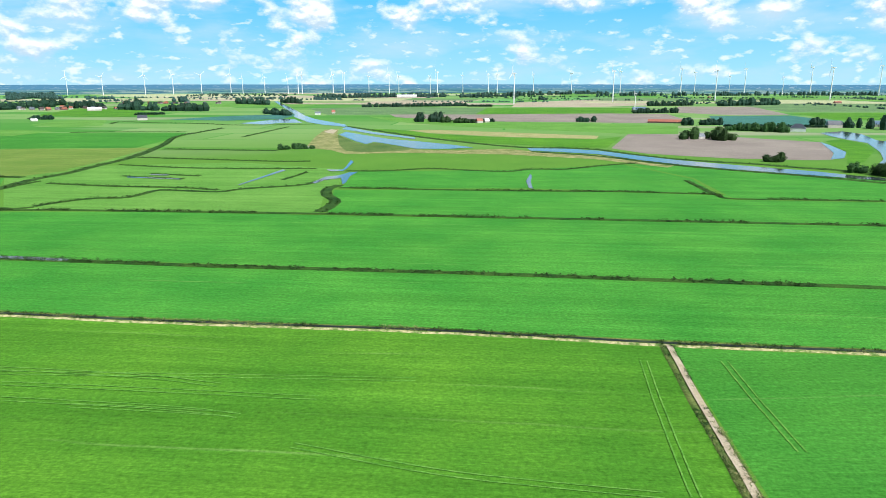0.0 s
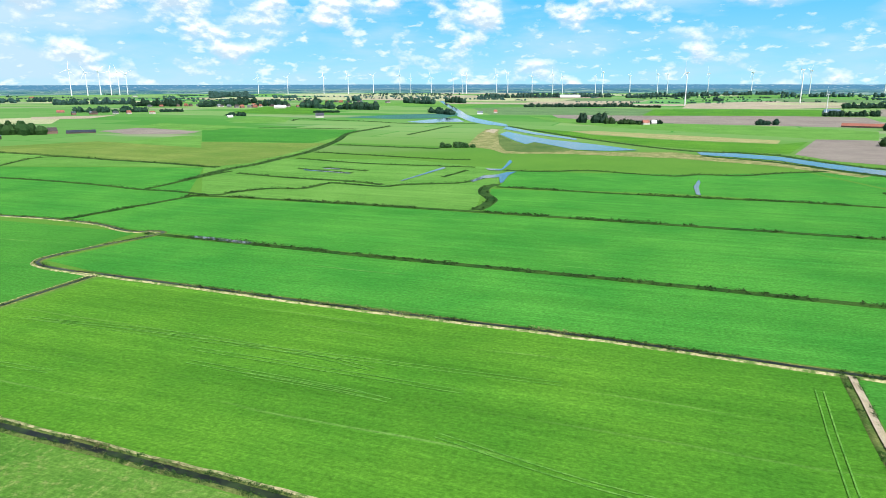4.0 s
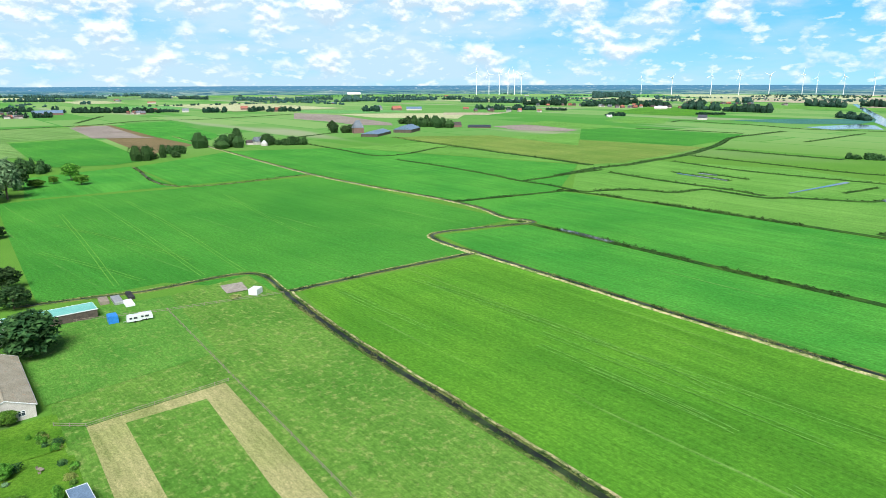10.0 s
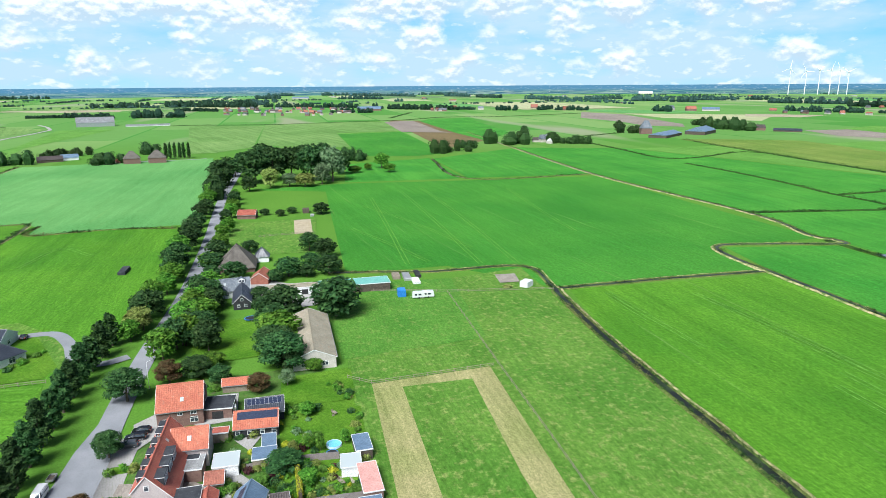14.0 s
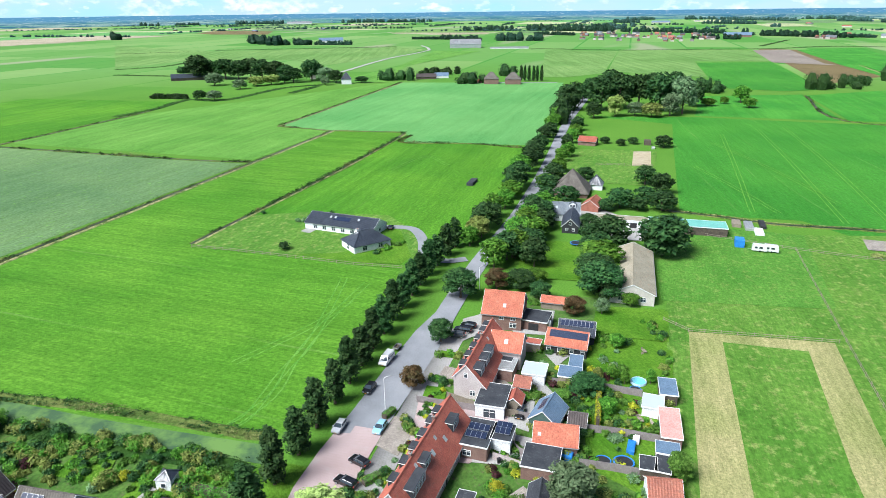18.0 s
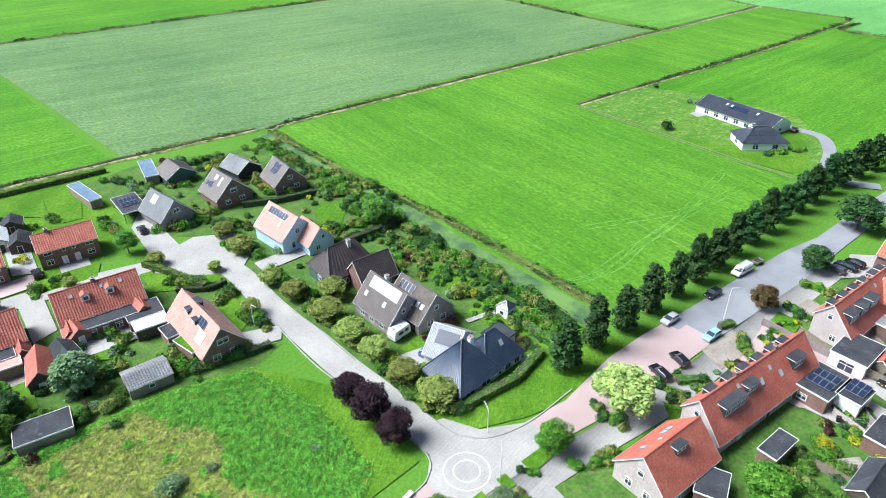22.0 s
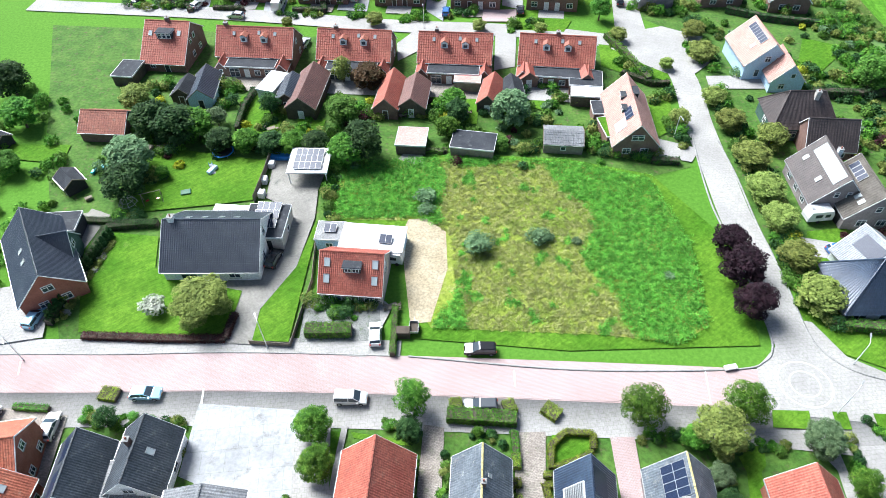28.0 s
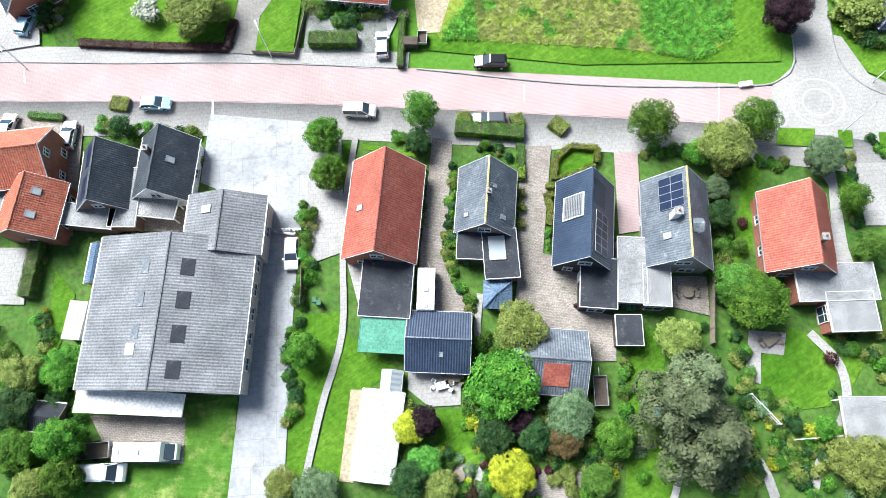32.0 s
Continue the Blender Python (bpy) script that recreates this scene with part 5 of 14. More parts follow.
# ---- street and garden things ----
def street_lamp(x, y, rot, h=6.0, label="slender white street lamp on a tall pole"):
    o = root("street_lamp", x, y, rot, label, "street lamp", "street lamps", 0.2)
    Mesh().tube([(0, 0, 0), (0, 0, 1.2), (0, 0, h - .3), (.25, 0, h), (1.3, 0, h + .12)], [.09, .07, .05, .05, .04], 8).ob("pole", WHITE, o)
    Mesh().loft([[(1.1, -.12, h + .06), (1.8, -.1, h + .1), (1.8, .1, h + .1), (1.1, .12, h + .06)], [(1.1, -.1, h + .18), (1.75, -.07, h + .2), (1.75, .07, h + .2), (1.1, .1, h + .18)]]).ob("lamp_head", STEEL, o)


def fence(points, h=1.2, material=WOOD, every=2.0, boards=True, label="wooden garden fence", rails=2, name="fence"):
    """A fence: posts, and boards or rails between them, each a part."""
    e = tagged(new(name), label, "fence")
    ox, oy = points[0]
    e.matrix_basis = Matrix.Translation((ox, oy, 0))
    post = stored(("post", h, material.name), lambda: Mesh().box(-.06, -.06, 0, .06, .06, h + .1).data("post", material))
    for (ax, ay), (bx, by) in zip(points, points[1:]):
        d = math.hypot(bx - ax, by - ay)
        n = max(1, round(d / every))
        a = math.degrees(math.atan2(by - ay, bx - ax))
        for i in range(n + 1):
            put("post", post, e, "", pose(ax - ox + (bx - ax) * i / n, ay - oy + (by - ay) * i / n, 0, 0, 0, a))
        seg = round(d / n, 2)
        for i in range(n):
            at = pose(ax - ox + (bx - ax) * (i + .5) / n, ay - oy + (by - ay) * (i + .5) / n, 0, 0, 0, a)
            if boards:
                put("panel", stored(("fpanel", seg, h, material.name), lambda: panel_mesh(seg, h, material)), e, "", at)
            else:
                for k in range(rails):
                    put("rail", stored(("rail", seg, material.name), lambda: Mesh().box(-seg / 2, -.03, -.05, seg / 2, .03, .05).data("rail", material)), e, "", at @ Matrix.Translation((0, 0, h * (k + 1) / rails - .1)))
    return e


def panel_mesh(seg, h, material):
    """A board panel in one piece: lapped boards from bottom to top."""
    n = max(3, round(h / 0.2))
    out = [(-.012 - .02 * (k % 2), .05 + (h - .05) * ((k + 1) // 2) / n) for k in range(2 * n)]
    prof = out + [(.02, h), (.02, .05)]
    return Mesh().loft([[(x, y, z) for y, z in prof] for x in (-seg / 2 + .05, seg / 2 - .05)]).data("panel", material)


def trampoline(x, y, r=1.8, label="round black trampoline with a blue rim", h=0.8):
    o = root("trampoline", x, y, 0, label, "trampoline", "trampolines")
    Mesh().disc(0, 0, h, r * .86, .04, 24).ob("mat", DARK, o)
    m = Mesh()
    for i in range(24):
        a, b = 2 * math.pi * i / 24, 2 * math.pi * (i + 1) / 24
        m.add([(r * k * math.cos(q), r * k * math.sin(q), h + z) for q in (a, b) for k, z in ((.86, .02), (1, .02), (1, .09), (.86, .09))], [(0, 1, 5, 4), (1, 2, 6, 5), (2, 3, 7, 6), (3, 0, 4, 7)])
    m.ob("rim", BLUE_TARP, o)
    for i in range(6):
        a = 2 * math.pi * i / 6
        Mesh().tube([(r * .95 * math.cos(a), r * .95 * math.sin(a), 0), (r * .95 * math.cos(a), r * .95 * math.sin(a), h + .05)], [.04, .04], 6).ob("leg", STEEL, o)


def pool(x, y, r=1.6, label="round pale blue garden pool"):
    o = root("pool", x, y, 0, label, "pool")
    m = Mesh()
    for i in range(28):
        a, b = 2 * math.pi * i / 28, 2 * math.pi * (i + 1) / 28
        m.add([(r * k * math.cos(q), r * k * math.sin(q), z) for q in (a, b) for k, z in ((1, 0), (1.05, .35), (1, .75), (.92, .7))], [(0, 4, 5, 1), (1, 5, 6, 2), (2, 6, 7, 3)])
    m.ob("tub", BLUE_WALL, o)
    Mesh().disc(0, 0, .1, r * .94, .52, 28).ob("pool_water", POOL_WATER, o)


def table_set(x, y, rot, label="garden table with four chairs", material=WOOD, round_top=False):
    t = root("garden_table", x, y, rot, "garden table on the terrace", "table", "garden tables")
    (Mesh().disc(0, 0, .7, .7, .05, 16) if round_top else Mesh().box(-.8, -.45, .7, .8, .45, .75)).ob("tabletop", material, t)
    for sx_ in (-1, 1):
        for sy_ in (-1, 1):
            Mesh().box(sx_ * .45 - .03, sy_ * .3 - .03, 0, sx_ * .45 + .03, sy_ * .3 + .03, .7).ob("leg", material, t)
    for i in range(4 if math.hypot(x, y) < 60 else 2):
        a = rot + 90 * i + 45 * (i % 2)
        c = root("garden_chair", x + 1.15 * math.cos(radians(a)), y + 1.0 * math.sin(radians(a)), a + 90, "garden chair beside a table", "chair", "garden chairs")
        put("seat", stored("cseat" + material.name, lambda: Mesh().box(-.24, -.22, .42, .24, .24, .46).data("seat", material)), c)
        put("backrest", stored("cback" + material.name, lambda: Mesh().box(-.24, -.26, .44, .24, -.21, .9).data("backrest", material)), c)
        for sx_ in (-1, 1):
            for sy_ in (-1, 1):
                put("leg", stored("cleg" + material.name, lambda: Mesh().box(-.02, -.02, 0, .02, .02, .42).data("leg", material)), c, "", Matrix.Translation((sx_ * .2, sy_ * .19, 0)))


def bin_(x, y, rot=0, material=GREEN_PLASTIC, label="green wheeled rubbish bin"):
    o = root("wheelie_bin", x, y, rot, label, "bin", "rubbish bins", .2)
    put("bin_body", stored("binb" + material.name, lambda: Mesh().loft([[(-.22, -.25, .05), (.22, -.25, .05), (.22, .25, .05), (-.22, .25, .05)], [(-.29, -.34, 1.0), (.29, -.34, 1.0), (.29, .34, 1.0), (-.29, .34, 1.0)]]).data("bin_body", material)), o)
    put("lid", stored("binl" + material.name, lambda: Mesh().loft([[(-.31, -.38, 1.0), (.31, -.38, 1.0), (.31, .36, 1.0), (-.31, .36, 1.0)], [(-.26, -.3, 1.1), (.26, -.3, 1.1), (.26, .3, 1.1), (-.26, .3, 1.1)]]).data("lid", material)), o)


def block(name, label, x, y, rot, w, d, h, material, category, z=0.0):
    """A boxy thing with a slightly smaller lid on top."""
    o = root(name, x, y, rot, label, category, z=z)
    Mesh().box(-w / 2, -d / 2, 0, w / 2, d / 2, h * .88).ob("body", material, o)
    Mesh().loft([[(-w / 2 - .03, -d / 2 - .03, h * .88), (w / 2 + .03, -d / 2 - .03, h * .88), (w / 2 + .03, d / 2 + .03, h * .88), (-w / 2 - .03, d / 2 + .03, h * .88)],
                 [(-w / 2 + .06, -d / 2 + .06, h), (w / 2 - .06, -d / 2 + .06, h), (w / 2 - .06, d / 2 - .06, h), (-w / 2 + .06, d / 2 - .06, h)]]).ob("top", material, o)


LAID = []


def lifted(z):
    """Each piece of paving or lawn lies a few millimetres off the others."""
    LAID.append(z)
    return z + 0.035 + 0.0037 * (len(LAID) % 19)


def lawn(points, z=0.10, material=None, label="mown green lawn of a garden"):
    slab("lawn", points, lifted(z), material or LAWN, label, "lawn")


def terrace(points, z=0.12, material=None, label="grey paved garden terrace", name="pavement"):
    slab(name, points, lifted(max(z, 0.17)), material or PAVING, label, "paving")


def path(points, w=1.0, material=None, z=0.15, label="narrow pale garden path"):
    sweep("path", points, [(-w / 2, z + 0.12), (w / 2, z + 0.12)], material or PAVING, label, "path", steps=4)


def turbine(x, y, hub, facing, spin, blade=None, label="white three-bladed wind turbine in open farmland"):
    blade = blade or hub * 0.36
    o = root("wind_turbine", x, y, facing, label, "wind turbine", "wind turbines")
    Mesh().tube([(0, 0, 0), (0, 0, hub * .5), (0, 0, hub)], [hub * .02, hub * .016, hub * .011], 12).ob("tower", WHITE, o)
    Mesh().loft([[(-.05 * hub, -.02 * hub, hub), (.06 * hub, -.02 * hub, hub), (.06 * hub, .02 * hub, hub), (-.05 * hub, .02 * hub, hub)], [(-.05 * hub, -.02 * hub, hub * 1.04), (.05 * hub, -.015 * hub, hub * 1.035), (.05 * hub, .015 * hub, hub * 1.035), (-.05 * hub, .02 * hub, hub * 1.04)]]).ob("nacelle", WHITE, o)
    Mesh().tube([(-.05 * hub, 0, hub * 1.02), (-.085 * hub, 0, hub * 1.02)], [.022 * hub, .01 * hub], 10).ob("rotor_hub", WHITE, o)
    b = stored(("blade", round(blade)), lambda: Mesh().loft([[(-.012 * blade, -.02 * blade, .03 * blade), (.012 * blade, -.02 * blade, .03 * blade), (.012 * blade, .02 * blade, .03 * blade), (-.012 * blade, .02 * blade, .03 * blade)],
                 [(-.01 * blade, -.015 * blade, .2 * blade), (.01 * blade, -.015 * blade, .2 * blade), (.01 * blade, .055 * blade, .2 * blade), (-.01 * blade, .055 * blade, .2 * blade)],
                 [(-.004 * blade, -.006 * blade, blade), (.004 * blade, -.006 * blade, blade), (.004 * blade, .012 * blade, blade), (-.004 * blade, .012 * blade, blade)]]).data("blade", WHITE))
    for i in range(3):
        put("blade", b, o, "", pose(-.07 * hub, 0, hub * 1.02, spin + 120 * i, 0, 0))

# ---- fields ----
FIELDS = [
    ("bright green mown grass field", MEADOW, [(-78, -178), (-14, -193), (80, -209), (184, -226), (202, -140), (149, -121), (48, -103), (0, -92), (-64, -80)]),
    ("deep green grass field beyond a path", MEADOW_6, [(-81, -178), (-250, -146), (-240, -60), (-66, -78)]),
    ("long green grass field between ditches", MEADOW_2, [(-200, -162), (-81, -184), (82, -214), (187, -232), (226, -246), (206, -298), (150, -289), (-21, -259), (-260, -214)]),
    ("long green grass field", MEADOW_2, [(-260, -218), (-21, -263), (150, -294), (207, -306), (228, -310), (290, -330), (255, -412), (144, -403), (-96, -365), (-330, -325)]),
    ("green meadow beside a creek", MEADOW_2, [(45, -393), (-270, -340), (-330, -328), (-345, -402), (-224, -423), (-230, -440), (-97, -474), (50, -482)]),
    ("yellow-green meadow with drains", MEADOW_3, [(250, -418), (140, -408), (51, -394), (54, -450), (48, -523), (52, -600), (160, -660), (290, -640), (330, -560)]),
    ("green meadow by the river", MEADOW_2, [(46, -490), (-97, -480), (-225, -447), (-241, -520), (-216, -618), (-114, -586), (40, -584)]),
    ("green meadow by the river", MEADOW_2, [(-228, -425), (-345, -406), (-400, -490), (-325, -595), (-220, -620), (-244, -525)]),
    ("broad green field with wheel tracks", MEADOW_6, [(205, -137), (252, -110), (258, -66), (382, -90), (476, -109), (510, -54), (509, -133), (483, -227), (457, -339), (221, -304), (229, -243), (190, -230)]),
    ("green field beside a bank", MEADOW_2, [(496, -236), (643, -264), (704, -396), (470, -346)]),
    ("small green field by the wood", MEADOW_2, [(515, -134), (495, -232), (649, -263), (635, -167)]),
    ("deep green field", MEADOW_2, [(289, -330), (470, -348), (712, -404), (640, -520), (330, -560), (258, -412)]),
    ("yellow-green field", MEADOW_3, [(330, -566), (640, -525), (560, -900), (320, -1006), (289, -650)]),
    ("brown fallow field", BROWN, [(1374, -459), (1328, -525), (817, -414), (736, -319)]),
    ("pale striped field", MEADOW_3, [(1374, -445), (736, -310), (700, -230), (1300, -260)]),
    ("rough sheep pasture", PASTURE, [(203, -131), (149, -118), (48, -99), (10, -90), (30, -22), (160, -40), (232, -60), (236, -138)]),
    ("bright field behind the village", MEADOW_7, [(190, 36), (204, 78), (208, 117), (250, 107), (316, 93), (431, 77), (435, 123), (333, 140), (144, 175), (118, 178), (113, 140), (104, 80), (101, 45), (140, 37)]),
    ("green field beside the country road", MEADOW, [(210, 116), (316, 90), (431, 73), (392, -6), (270, 6), (215, 18), (193, 34)]),
    ("fresh green field", MEADOW_4, [(454, 171), (752, 132), (752, -50), (520, -34), (394, -8), (398, 71), (422, 70), (433, 78), (438, 127)]),
    ("yellow-green grass field of the polder", MEADOW_3, [(383, 328), (505, 305), (765, 136), (455, 174), (438, 128), (344, 147)]),
    ("grey-green field with pale streaks", MEADOW_5, [(150, 182), (334, 148), (369, 326), (165, 366), (86, 381), (79, 259), (74, 196), (112, 182)]),
    ("green field behind the houses", MEADOW, [(71, 196), (76, 259), (84, 364), (92, 420), (-200, 520), (-160, 215), (-60, 212)]),
    ("green field", MEADOW, [(371, 331), (165, 371), (88, 386), (120, 560), (600, 480), (583, 310)]),
]
for i, (label, m, pts) in enumerate(FIELDS):
    slab("field", pts, 0.02 + 0.004 * i, m, label, "field")

slab("field", [(154, -45), (151, -79), (89, -66), (60, -60), (70, -28)], 0.14, HAY, "cut hay strip round a square of grass", "field")
slab("field", [(149, -52), (146, -71), (102, -61), (60, -54), (64, -36)], 0.16, PASTURE, "square of rough grass inside a hay strip", "field")

# ---- ditches, creek, river ----
DITCH = [(-1.9, 0.03), (-1.4, 0.42), (-0.8, 0.22), (0.8, 0.22), (1.4, 0.42), (1.9, 0.03)]


def ditch(points, dry=True, width=1.0, water=True, label="narrow ditch with tan reed banks", verge=0):
    """A ditch with green banks; verge 1 or -1: a pale mown strip along its left or its right."""
    width *= 1.0 if dry else 1.15
    rnd, line = random.Random(int(abs(points[0][0]))), curve_of(points, 5)
    sweep("ditch", points, [(o * width, h) for o, h in DITCH], BANK_MIX if dry else BANK_GREEN_SHADED, label, "ditch", steps=5, jitter=0.25)
    if verge:
        sweep("verge", points, [(verge * o * width, h) for o, h in ((1.5, .40), (1.9, .43), (2.3, .36), (2.7, .04))][::verge], STRAW, "pale mown verge along a ditch", "verge", steps=9, jitter=0.3)
    spots, pale = [], []
    for a, b in zip(line, line[1:]):
        far_off = ((a + b) / 2).length
        for _ in range(int((b - a).length * (3.4 if far_off < 260 else 1.6 if far_off < 500 else 0.5))):
            t, s = rnd.random(), rnd.choice((-1, 1)) * rnd.uniform(.8, 1.6) * width
            d = (b - a).normalized()
            x, y = a.x + (b.x - a.x) * t - d.y * s, a.y + (b.y - a.y) * t + d.x * s
            tall = noise.noise(Vector((x * .06, y * .06, 1.5)))
            if tall < -.15 and far_off < 500:
                continue
            (pale if tall > .28 and dry else spots).append((x, y, .2, (.35 + .5 * max(0, tall) + rnd.uniform(0, .3)) * (1 if far_off < 300 else 1.6)))
    tufts("reeds", "reeds and tall grass along a ditch", "reeds", spots, REED_DARK, .28 if line[0].length < 330 else .5, 6)
    if pale:
        tufts("reeds", "pale dry reeds along a ditch", "reeds", pale, REED, .28 if line[0].length < 330 else .5, 6)
    if water and dry:
        sweep("water", points, [(-0.8 * width, 0.26), (0.8 * width, 0.26)], SHADED_WATER, "ditch water darkened for the shade of its banks", "water", steps=5)


TRACKS = []


def track(points):
    """A pair of faint wheel marks across a field; each pair lies a little above the one before."""
    TRACKS.append(points)
    z = .13 + .004 * len(TRACKS)
    for side in (-.95, .95):
        sweep("wheel_track", points, [(side - .2, z), (side + .2, z)], TRACK, "faint pale wheel mark in a mown field", "wheel mark", steps=5, jitter=.06)


def hamlet(points, n, seed):
    """Houses of a far village, scattered along a line."""
    rnd, line = random.Random(seed), curve_of(points, 6)
    for _ in range(n):
        t = rnd.uniform(0, len(line) - 1.001)
        q = line[int(t)].lerp(line[int(t) + 1], t % 1)
        far_house(q.x + rnd.uniform(-9, 9), q.y + rnd.uniform(-9, 9), rnd.choice((-9, 81, -9, 60)), rnd.uniform(9, 14), rnd.uniform(7, 9), rnd.uniform(3, 5), rnd.uniform(7, 9.5),
                  rnd.choice((ROOF_OLD, ROOF_BROWN, ROOF_GREY, ROOF_BROWN, ROOF_SLATE, ROOF_OLD)), rnd.choice((BRICK, BRICK, BRICK_PALE, BRICK_GREY, PLASTER)), "distant village house with a gabled roof")


ditch([(200, -233), (140, -222), (82, -211), (32, -203), (-16, -195), (-81, -181), (-143, -170), (-260, -149)], verge=-1)
ditch([(-80, -180), (-72, -136), (-67, -105), (-62, -82)], width=1.1, water=False, label="straight farm path with tan verge")
sweep("path", [(-80.6, -179), (-72.6, -136), (-67.6, -105), (-62.6, -80)], [(-0.9, 0.5), (0.9, 0.5)], SAND, "straight tan farm path between fields", "path", jitter=0.15)
ditch([(215, -303), (184, -297), (150, -291), (77, -277), (-21, -261), (-111, -244), (-260, -216)], False, 1.0)
ditch([(260, -414), (231, -416), (144, -405), (47, -391), (-96, -367), (-330, -327)], False, 1.1)
ditch([(188, -229), (228, -242), (222, -270), (207, -303), (215, -308), (228, -306), (285, -326), (463, -344), (710, -400), (976, -464)], verge=1)
ditch([(188, -230), (197, -183), (204, -137)], verge=-1)
ditch([(204, -135), (195, -132), (151, -121), (93, -110), (46, -101), (-10, -88)], True, 1.1, verge=1)
ditch([(204, -135), (237, -140), (246, -100), (254, -81), (262, -60)], True, 0.8, verge=-1)
ditch([(285, -326), (255, -412)], False)
ditch([(470, -343), (492, -233), (640, -262)], True, 0.9)
ditch([(103, 46), (102, 52), (107, 82), (112, 142), (117, 178)], True, 0.8, False, "reed bank along the village canal")
ditch([(91, 46), (93, 54), (96.5, 84), (102, 113), (106, 144), (110, 176)], False, 0.9, False, "green reed bank of the village canal")
sweep("water", [(96, 44), (97, 52), (101, 82), (106, 111), (110, 142), (114, 178)], [(-2.6, 0.14), (2.6, 0.14)], DUCKWEED, "canal covered with green duckweed", "water")
ditch([(525, 309), (440, 318), (371, 329), (165, 368), (87, 383)], True, 0.95)
ditch([(371, 328), (343, 192), (338, 146)], True, 0.8)
ditch([(117, 181), (144, 178), (338, 144), (438, 127)], True, 0.85, verge=-1)
ditch([(438, 126), (434, 78)], True, 0.7)
ditch([(438, 128), (453, 171)], True, 0.7)
ditch([(453, 171), (752, 133)], True, 0.7, verge=-1)
ditch([(434, 76), (412, 77), (316, 93), (207, 115)], True, 0.65, verge=1)
ditch([(422, 69), (398, 71), (397, 30), (385, -3)], True, 0.5, False)
ditch([(115, 184), (72, 194), (20, 203), (-60, 212)], True, 0.85, verge=1)
sweep("water", [(186, -299), (170, -296), (150, -291)], [(-2.0, 0.45), (2.0, 0.45)], WATER, "open water in a field ditch", "water")

# ---- roads and paving ----
ROAD = [(-140, 62), (-59.7, 53.8), (-43.8, 52.2), (-25.7, 50.5), (-3.2, 47.6), (18.1, 44.5), (39.7, 41.2), (55, 38.5), (68, 35.5), (84, 31), (100, 28.4), (106, 27.4)]
sweep("road", ROAD, [(-3.1, 0.20), (3.1, 0.20)], RED_ROAD, "pale red brick street through the village", "road")
slab("road", [(104, 34.0), (112, 32.2), (130, 28.6), (148, 24.6), (166, 18.6), (166, 16.6), (140, 20.4), (122, 24), (104, 27.8)], .186, ASPHALT, "worn asphalt parking strip along the road", "road")
slab("road", [(74, 37.2), (88, 37), (98, 35.4), (104, 34.0), (104, 27.8), (84, 31.2), (72, 34.6)], .196, RED_ROAD, "pale red brick parking strip along the street", "road")
sweep("road", [(105, 27.6), (122, 24), (140, 20.5), (164, 17), (200, 10.5), (257, -2.5), (345, -17), (480, -36), (620, -62), (760, -85)], [(-3.0, 0.19), (3.0, 0.19)], ASPHALT, "grey asphalt country road", "road")
sweep("road", [(53, 40), (52.8, 48), (53.6, 56), (54.3, 63), (54.6, 72), (56, 84), (57.4, 97), (60, 115), (56, 125), (33, 135), (-1, 142.5), (-40, 153), (-90, 164)], [(-2.75, 0.22), (2.75, 0.22)], PAVING, "grey brick side street", "road")
slab("road", [(46, 43.5), (50.5, 47), (52, 52), (57, 50), (59, 44), (66, 38.5), (62, 33), (44, 37)], 0.235, PAVING, "grey brick junction with painted rings", "road")
slab("road", [(48, 126), (52, 132), (62, 134), (70, 128), (68, 118), (60, 112), (54, 118)], 0.235, PAVING, "grey brick turning place", "road")
sweep("pavement", [(-140, 56.4), (-60, 48.2), (-44, 46.6), (-25.7, 44.9), (-4, 42.1), (17.4, 39), (39, 35.7), (62, 30.6), (84, 24.6), (104, 21.4), (128, 17.4), (150, 13.5)], [(-2.6, 0.16), (2.6, 0.16), (2.6, 0.24)], PAVING, "light grey paved verge with parking", "pavement")
sweep("pavement", [(-140, 66.4), (-59.3, 58.2), (-43.4, 56.5), (-25.2, 54.9), (-2.6, 51.9)], [(-1.3, 0.18), (1.3, 0.18)], PAVING, "grey paved strip along the street", "pavement")
sweep("kerb", [(-140, 65.1), (-59.5, 56.9), (-43.5, 55.2), (-25.3, 53.6), (-2.8, 50.6)], [(-.1, .1), (-.1, .29), (.1, .29), (.1, .1)], KERB, "grey kerb stones along the street", "kerb")
slab("pavement", [(-30, 46), (-16, 43.5), (-16.5, 34), (-18, 28), (-23.5, 28), (-29, 35), (-31, 36)], 0.19, CONCRETE, "bright concrete forecourt", "pavement")
slab("pavement", [(-23.5, 29), (-18, 28), (-19, 17), (-20.5, -8), (-27, -7), (-25.3, 9)], 0.21, CONCRETE, "bright concrete driveway", "pavement")
slab("pavement", [(-30, 58), (-25, 57), (-22, 66), (-17, 80), (-14, 93), (-20, 94), (-24, 80), (-29, 67)], 0.21, DRIVE, "wide concrete driveway", "pavement")

